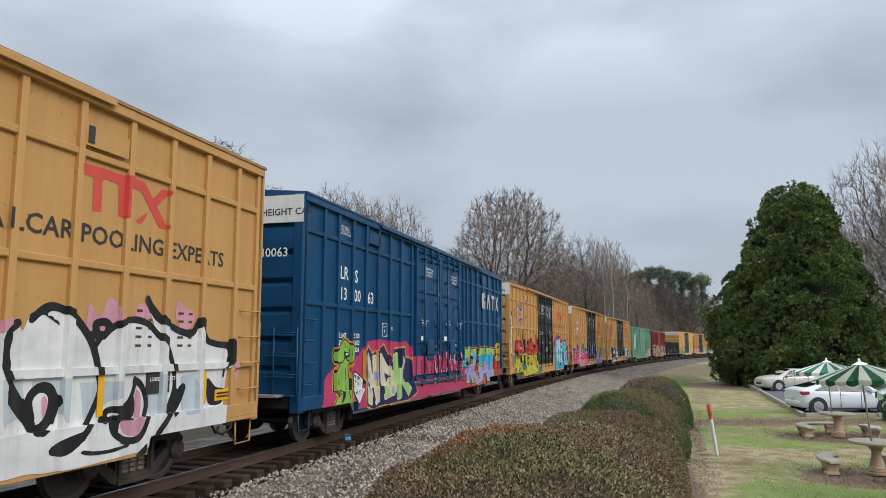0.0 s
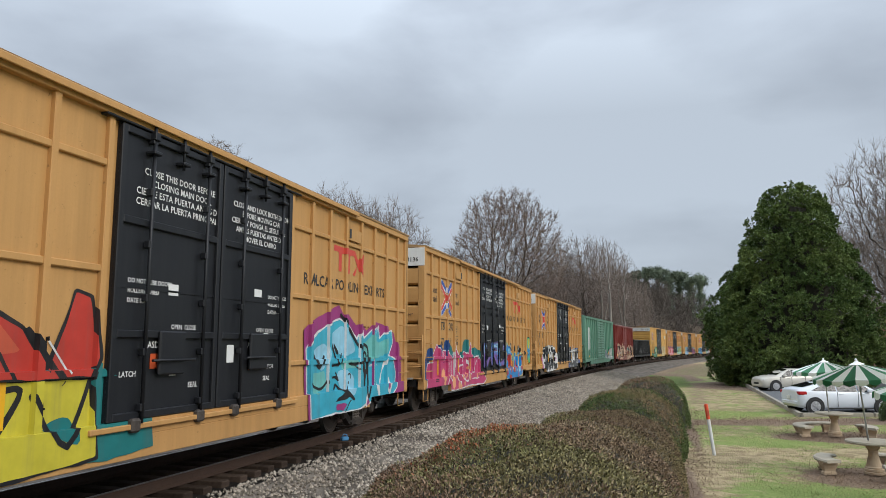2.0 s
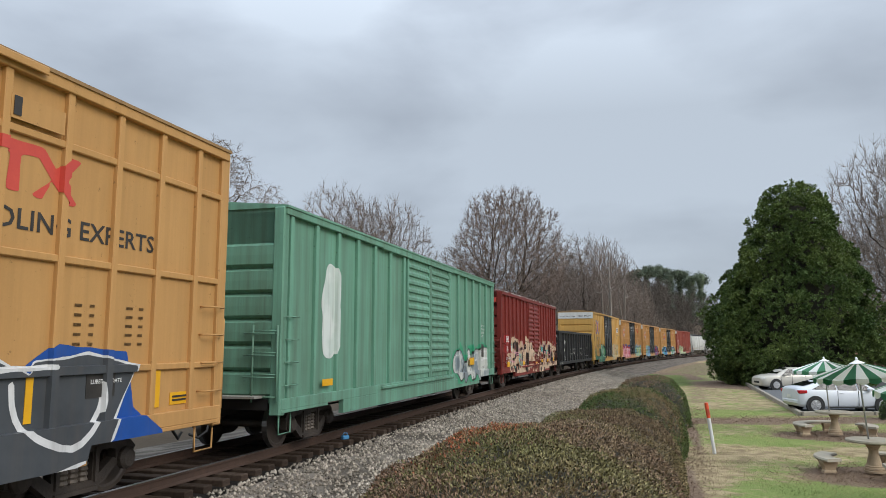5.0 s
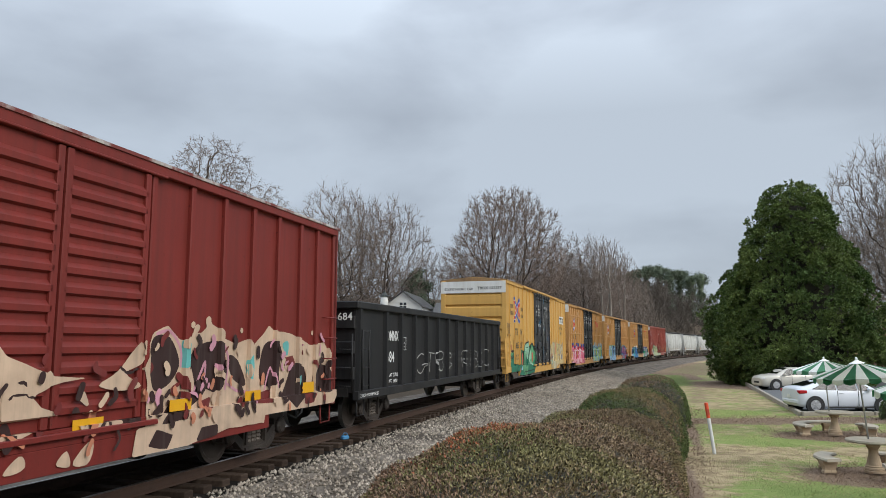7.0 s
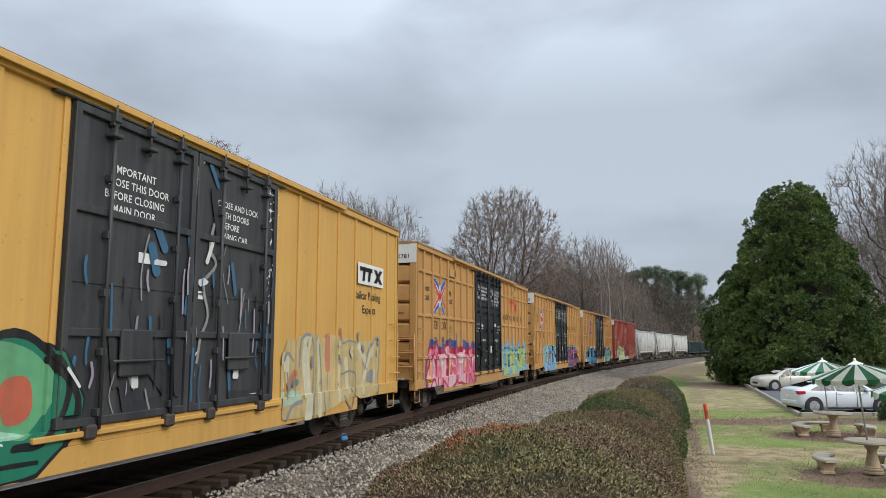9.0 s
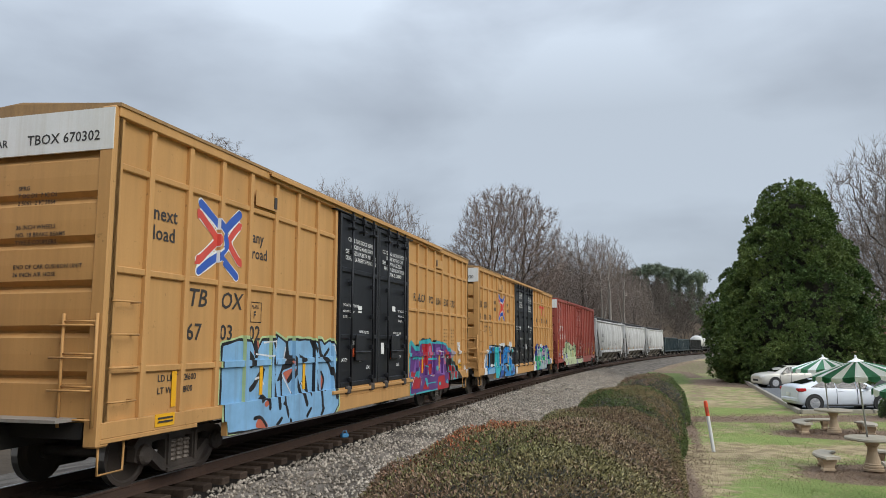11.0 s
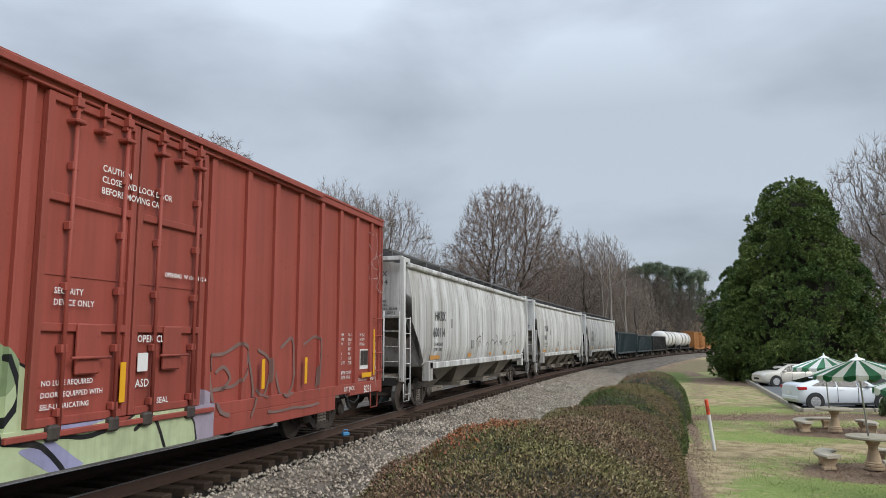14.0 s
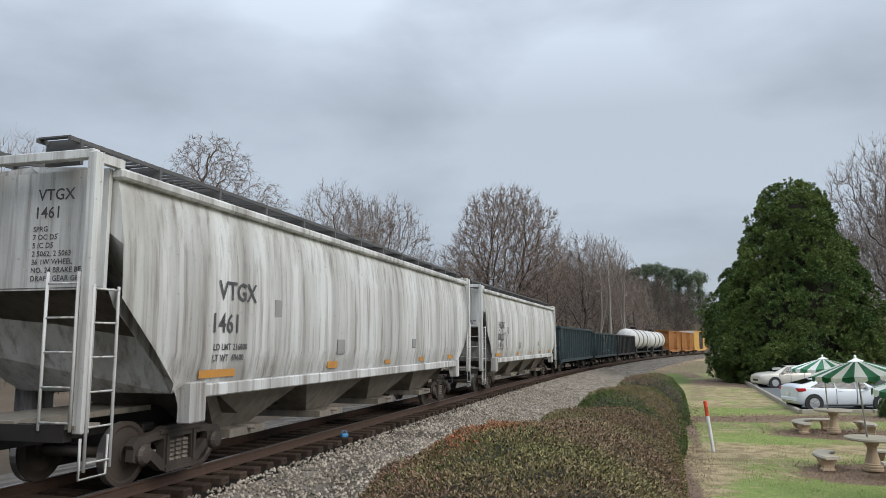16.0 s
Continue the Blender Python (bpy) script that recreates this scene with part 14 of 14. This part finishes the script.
def umbrella():
    u = empty("patio_umbrella", "open green and white striped patio umbrella", "umbrella", "striped umbrellas over the tables")
    R, n = 0.99, 24
    part("pole", tube(bmesh.new(), [(0, 0, 0.72), (0, 0, 2.58)], 0.021, 10), mat("grey_pole", (0.4, 0.4, 0.4), None, 3, 0.4, metal=0.5), u)
    part("finial", turned(bmesh.new(), [(0.17, 2.545), (0.175, 2.555), (0.06, 2.605), (0.03, 2.63), (0.028, 2.68), (0.005, 2.70)], 10), M_UWHITE, u, "white finial")

    def top(r):
        return 2.58 - 0.29 * (r / R) ** 1.1
    for k in range(n):
        a0, a1 = k * math.tau / n, (k + 1) * math.tau / n
        bm = bmesh.new()
        g = []
        for r in (0.06, 0.36, 0.70, R):
            row = []
            for j in range(3):
                a = a0 + (a1 - a0) * j / 2
                # the cloth sags between the eight ribs
                rib_a = (a / (math.tau / 8)) % 1.0
                sag = 0.03 * math.sin(rib_a * math.pi) * (r / R)
                row.append(bm.verts.new((r * math.cos(a), r * math.sin(a), top(r) - sag)))
            g.append(row)
        drop = []
        for j in range(5):
            a = a0 + (a1 - a0) * j / 4
            rib_a = (a / (math.tau / 8)) % 1.0
            sc = 0.10 + 0.05 * math.sin(j / 4 * math.pi)
            drop.append((bm.verts.new(((R + 0.002) * math.cos(a), (R + 0.002) * math.sin(a), top(R) - 0.03 * math.sin(rib_a * math.pi))), bm.verts.new(((R + 0.012) * math.cos(a), (R + 0.012) * math.sin(a), top(R) - sc))))
        for p, q in zip(g, g[1:]):
            for j in range(2):
                bm.faces.new((p[j], p[j + 1], q[j + 1], q[j]))
        for p, q in zip(drop, drop[1:]):
            bm.faces.new((p[0], q[0], q[1], p[1]))
        bmesh.ops.solidify(bm, geom=bm.faces[:], thickness=0.004)
        part("canopy_panel", bm, (M_UGREEN, M_UWHITE)[k % 2], u, ("green canvas stripe", "white canvas stripe")[k % 2])
    for k in range(8):
        a = k * math.tau / 8
        part("rib", tube(bmesh.new(), [(0.03 * math.cos(a), 0.03 * math.sin(a), 2.54), (R * 0.98 * math.cos(a), R * 0.98 * math.sin(a), top(R) - 0.03)], 0.008, 4), M_CHROME, u)
    return u


tab, ben, umb = picnic_table(), bench(), umbrella()
SETS = [((10.15, 17.85), (158, 285, 30), 10.12, 17.85, -5.5, 1.0), ((13.1, 25.2), (165, 100, 345), 12.98, 25.2, -3.0, 1.0)]
for i, ((x, y), turns, ux, uy, lean, k) in enumerate(SETS):
    m = pose(x, y, LAWN + 0.015, 0, 0, 20)
    if i == 0:
        tab.matrix_basis = m
    else:
        copy_thing(tab, m)
    for j, a in enumerate(turns):
        m = pose(x, y, LAWN + 0.015, 0, 0, a)
        if i == 0 and j == 0:
            ben.matrix_basis = m
        else:
            copy_thing(ben, m)
    m = pose(ux, uy, LAWN + 0.02 - 0.12 * i, 0, lean, 12 + 7 * i)
    if i == 0:
        umb.matrix_basis = m
    else:
        copy_thing(umb, m)
copy_thing(umb, pose(9.35, 14.2, LAWN - 0.12, 0, -3, 30))
copy_thing(tab, pose(9.35, 14.2, LAWN + 0.015, 0, 0, 0))

# ---- parked sedans ----
M_GLASS = mat("dark_car_glass", (0.018, 0.02, 0.022), None, 2, 0.06, spec=0.8)
M_TYRE = mat("tyre_rubber", (0.02, 0.02, 0.02), (0.03, 0.03, 0.03), 6, 0.8)
M_RIM = mat("alloy_rim", (0.55, 0.55, 0.56), None, 6, 0.35, metal=0.6)
M_TAIL = mat("red_lamp_lens", (0.42, 0.008, 0.015), None, 6, 0.15)
M_LENS = mat("clear_lamp_lens", (0.65, 0.66, 0.68), None, 6, 0.1)


def sedan(label, paint):
    """A four-door sedan, front towards +x, lofted from stations along its length."""
    car = empty("sedan_car", label, "car", "parked cars")
    # x, underside, waist height, roof height, half width at waist, half width at roof
    st = [(-2.30, 0.40, 0.88, 0.98, 0.74, 0.58), (-2.24, 0.28, 0.98, 1.08, 0.84, 0.64), (-2.0, 0.22, 0.99, 1.12, 0.89, 0.65), (-1.65, 0.20, 0.98, 1.21, 0.90, 0.61), (-1.2, 0.19, 0.97, 1.35, 0.91, 0.59), (-0.7, 0.18, 0.95, 1.44, 0.915, 0.60), (-0.1, 0.18, 0.94, 1.455, 0.915, 0.61), (0.35, 0.18, 0.93, 1.43, 0.91, 0.60), (0.8, 0.18, 0.92, 1.27, 0.91, 0.61), (1.25, 0.18, 0.91, 1.02, 0.90, 0.66), (1.6, 0.19, 0.90, 0.99, 0.90, 0.72), (2.0, 0.20, 0.84, 0.93, 0.87, 0.70), (2.22, 0.24, 0.77, 0.86, 0.81, 0.64), (2.32, 0.32, 0.66, 0.74, 0.70, 0.54)]
    bm = bmesh.new()
    rings = []
    for x, zb, zw, zr, ww, wr in st:
        half = [(0.0, zb), (ww * 0.86, zb), (ww * 0.97, zb + 0.12), (ww, (zb + zw) / 2 + 0.05), (ww * 0.985, zw - 0.05), (ww * 0.95, zw), (wr + (ww * 0.95 - wr) * 0.12, zr - 0.05), (wr * 0.85, zr - 0.008), (0.0, zr)]
        rings.append([bm.verts.new((x, -y, z)) for y, z in half] + [bm.verts.new((x, y, z)) for y, z in half[-2:0:-1]])
    k = len(rings[0])
    for u, v in zip(rings, rings[1:]):
        for j in range(k):
            bm.faces.new((u[j], u[(j + 1) % k], v[(j + 1) % k], v[j])).smooth = True
    bm.faces.new(rings[0])
    bm.faces.new(rings[-1][::-1])
    bmesh.ops.recalc_face_normals(bm, faces=bm.faces)
    part("body", bm, paint, car)

    def pane(name, pts, y_low, y_high, z_low, z_high, material):
        for sgn in (-1, 1):
            bm = bmesh.new()
            vs = [bm.verts.new((x, sgn * (y_low + (y_high - y_low) * (z - z_low) / (z_high - z_low) + 0.012), z)) for x, z in pts]
            bm.faces.new(vs)
            bmesh.ops.solidify(bm, geom=bm.faces[:], thickness=0.012)
            part(name, bm, material, car)
    for pts in ([(-1.72, 1.01), (-0.62, 0.975), (-0.62, 1.37), (-1.05, 1.30)], [(-0.56, 0.97), (0.30, 0.955), (0.30, 1.37), (-0.56, 1.38)], [(0.36, 0.955), (1.02, 0.945), (0.52, 1.31), (0.36, 1.355)]):
        pane("side_window", pts, 0.875, 0.645, 0.95, 1.42, M_GLASS)
    # windscreens
    bm = bmesh.new()
    bm.faces.new([bm.verts.new(p) for p in ((1.22, -0.60, 1.05), (1.22, 0.60, 1.05), (0.42, 0.53, 1.435), (0.42, -0.53, 1.435))])
    bmesh.ops.solidify(bm, geom=bm.faces[:], thickness=0.02)
    part("windscreen", bm, M_GLASS, car)
    bm = bmesh.new()
    bm.faces.new([bm.verts.new(p) for p in ((-1.95, -0.56, 1.145), (-1.95, 0.56, 1.145), (-0.86, 0.50, 1.432), (-0.86, -0.50, 1.432))])
    bmesh.ops.solidify(bm, geom=bm.faces[:], thickness=0.02)
    part("rear_window", bm, M_GLASS, car)
    for sgn in (-1, 1):
        part("tail_light", boxes((-2.29, -1.92, *sorted((sgn * 0.60, sgn * 0.895)), 0.82, 0.97), bev=0.03), M_TAIL, car, "red tail light")
        part("headlight", boxes((1.88, 2.20, *sorted((sgn * 0.52, sgn * 0.825)), 0.67, 0.80), bev=0.03), M_LENS, car, "clear headlight")
        part("door_mirror", boxes((0.72, 0.92, *sorted((sgn * 0.90, sgn * 1.06)), 0.93, 1.06), bev=0.03), paint, car)
        for x in (-0.42, 0.52):
            part("door_handle", boxes((x - 0.1, x + 0.1, *sorted((sgn * 0.90, sgn * 0.935)), 0.83, 0.86), bev=0.008), paint, car)
        for x in (-0.59, 0.33, 1.08):
            part("door_gap", boxes((x - 0.006, x + 0.006, *sorted((sgn * 0.88, sgn * 0.921)), 0.30, 0.93)), M_TYRE, car)
        part("sill_trim", boxes((-1.0, 1.05, *sorted((sgn * 0.86, sgn * 0.905)), 0.19, 0.26), bev=0.01), M_TYRE, car)
        for x in (-1.60, 1.42):
            arch = turned(bmesh.new(), [(0.40, sgn * 0.80), (0.40, sgn * 0.922), (0.01, sgn * 0.923)], 28, "y", (x, 0, 0.33))
            part("wheel_arch", arch, M_TYRE, car)
            wheel = part("wheel", turned(bmesh.new(), [(0.20, sgn * 0.74), (0.31, sgn * 0.74), (0.325, sgn * 0.78), (0.325, sgn * 0.91), (0.305, sgn * 0.935), (0.225, sgn * 0.935), (0.22, sgn * 0.90)], 28, "y", (x, 0, 0.325)), M_TYRE, car, "black tyre on an alloy rim")
            bm = turned(bmesh.new(), [(0.225, sgn * 0.925), (0.225, sgn * 0.937), (0.20, sgn * 0.937), (0.195, sgn * 0.926)], 24, "y", (x, 0, 0.325))
            for q in range(5):
                a = q * math.tau / 5 + 0.3
                for da in (-0.13, 0.13):
                    tube(bm, [(x, sgn * 0.93, 0.325), (x + 0.205 * math.cos(a + da), sgn * 0.932, 0.325 + 0.205 * math.sin(a + da))], 0.013, 4)
            turned(bm, [(0.06, sgn * 0.92), (0.055, sgn * 0.95), (0.01, sgn * 0.952)], 12, "y", (x, 0, 0.325))
            part("rim", bm, M_RIM, wheel, "five-spoke alloy rim")
    part("bumper", boxes((-2.33, -2.2, -0.72, 0.72, 0.36, 0.55), bev=0.04), paint, car)
    part("number_plate", boxes((-2.345, -2.33, -0.16, 0.16, 0.62, 0.76)), M_MARK_W, car)
    part("grille", boxes((2.25, 2.335, -0.36, 0.36, 0.42, 0.56), bev=0.02), M_TYRE, car)
    return car


M_WPAINT = mat("white_car_paint", (0.70, 0.73, 0.77), (0.68, 0.71, 0.75), 1, 0.22)
M_CPAINT = mat("champagne_car_paint", (0.60, 0.57, 0.50), (0.58, 0.55, 0.48), 1, 0.25, metal=0.15)
white_car = sedan("white four-door sedan parked by the kerb", M_WPAINT)
white_car.matrix_basis = pose(17.95, 33.9, LAWN + 0.03, 0, 0, 1)
gold_car = sedan("pale champagne sedan parked under the magnolia", M_CPAINT)
gold_car.matrix_basis = pose(23.3, 50.2, LAWN + 0.03, 0, 0, 183)

# ---- house and street lamps beyond the tracks ----
house = empty("house", "small white house with a grey shingle roof", "house")
house.matrix_basis = pose(-3.3, 78.5, 0.1, 0, 0, -8)
M_SIDING = mat("white_lap_siding", (0.66, 0.66, 0.63), (0.56, 0.56, 0.53), 1, 0.7, bump=0.6, bscale=4, stretch=(0.05, 0.05, 6))
M_SHINGLE = mat("grey_shingles", (0.24, 0.24, 0.245), (0.17, 0.17, 0.175), 2, 0.9, bump=0.5, bscale=14)
bm = bmesh.new()
g = [(-1.9, 0), (1.9, 0), (1.9, 5.7), (0, 7.1), (-1.9, 5.7)]
a = [bm.verts.new((x, -5, z)) for x, z in g]
b = [bm.verts.new((x, 5, z)) for x, z in g]
bm.faces.new(a)
bm.faces.new(b)
for i in range(5):
    bm.faces.new((a[i], a[(i + 1) % 5], b[(i + 1) % 5], b[i]))
bmesh.ops.recalc_face_normals(bm, faces=bm.faces)
part("wall", bm, M_SIDING, house)
for sgn in (-1, 1):
    bm = bmesh.new()
    bm.faces.new([bm.verts.new(p) for p in ((0, -5.3, 7.22), (0, 5.3, 7.22), (sgn * 2.15, 5.3, 5.56), (sgn * 2.15, -5.3, 5.56))])
    bmesh.ops.solidify(bm, geom=bm.faces[:], thickness=0.12)
    part("roof", bm, M_SHINGLE, house)
for x, z in ((0, 5.75), (-1.0, 3.0), (1.0, 3.0)):
    w = part("window", boxes((x - 0.4, x + 0.4, -5.06, -4.98, z - 0.35, z + 0.35)), M_WHITE, house, "small sash window")
    for dx in (-0.19, 0.19):
        for dz in (-0.16, 0.16):
            part("pane", boxes((x + dx - 0.15, x + dx + 0.15, -5.075, -5.062, z + dz - 0.13, z + dz + 0.13)), M_GLASS, w)
wing = part("wing", boxes((1.9, 9.5, -3.6, 4.6, 0, 4.6)), M_SIDING, house)
for sgn in (-1, 1):
    bm = bmesh.new()
    bm.faces.new([bm.verts.new(p) for p in ((2.5, 0.5, 6.3), (9.8, 0.5, 6.3), (9.8, 0.5 + sgn * 4.5, 4.4), (2.5, 0.5 + sgn * 4.5, 4.4))])
    bmesh.ops.solidify(bm, geom=bm.faces[:], thickness=0.1)
    part("roof", bm, M_SHINGLE, house)


def street_lamp():
    l = empty("street_lamp", "black cast-iron street lamp with a pale acorn globe", "street lamp", "old-fashioned street lamps")
    M_IRON = mat("black_iron", (0.02, 0.025, 0.02), None, 4, 0.45)
    part("post", turned(bmesh.new(), [(0.22, -0.1), (0.22, 0.25), (0.15, 0.4), (0.09, 0.9), (0.065, 1.0), (0.055, 3.5), (0.10, 3.6), (0.13, 3.68)], 14), M_IRON, l)
    part("globe", turned(bmesh.new(), [(0.10, 3.69), (0.14, 3.78), (0.16, 3.92), (0.14, 4.06), (0.10, 4.16)], 16), mat("opal_glass", (0.78, 0.78, 0.74), None, 3, 0.25), l, "white acorn globe", smooth=True)
    part("cap", turned(bmesh.new(), [(0.17, 4.165), (0.13, 4.22), (0.05, 4.30), (0.02, 4.42)], 12), M_IRON, l)
    return l


lamp_post = street_lamp()
lamp_post.matrix_basis = pose(-2.24, 28.0, -0.35)
copy_thing(lamp_post, pose(1.75, 38.5, -0.35))

# scrap of blue plastic on the tie ends
bm = boxes((-0.09, 0.09, -0.06, 0.06, 0, 0.09), bev=0.02)
tube(bm, [(-0.07, 0, 0.08), (-0.03, 0, 0.15), (0.05, 0, 0.14), (0.08, 0, 0.06)], 0.012, 5)
bit = tagged(part("plastic_scrap", bm, mat("blue_plastic", (0.06, 0.22, 0.45), (0.08, 0.28, 0.5), 5, 0.5)), "small scrap of blue plastic on a tie end", "litter")
x, y, z, th = (float(v) for v in line(10.3, 1.12))
bit.matrix_basis = pose(x, y, z - 0.165, 0, 0, 40)


# ================= movement =================
SPEED, GAIN = 16.69, 0.0085


def motions():
    """All cars roll along the line; their wheels turn."""
    steps = [k * 0.4 for k in range(41)]
    for car, s0 in CARS:
        rows = []
        half = 7.0
        for t in steps:
            s = s0 - SPEED * t - GAIN * t * t
            (xa, xb), (ya, yb), (za, zb), _ = line(np.array([s - half, s + half]))
            th = math.degrees(math.atan2(yb - ya, xb - xa))
            rows.append((t, pose((xa + xb) / 2, (ya + yb) / 2, (za + zb) / 2, 0, 0, th)))
        walk(car, rows)
    turn = math.degrees(SPEED / 0.458) / FPS
    for car, s0 in CARS[:16]:
        for truck in car.children:
            if truck.name.split(".")[0] != "truck":
                continue
            for ws in truck.children:
                if ws.name.split(".")[0] == "wheelset":
                    base = ws.matrix_basis.translation.copy()
                    walk(ws, [(k / FPS, pose(*base, 0, -turn * k, 0)) for k in range(0, 481)])


motions()
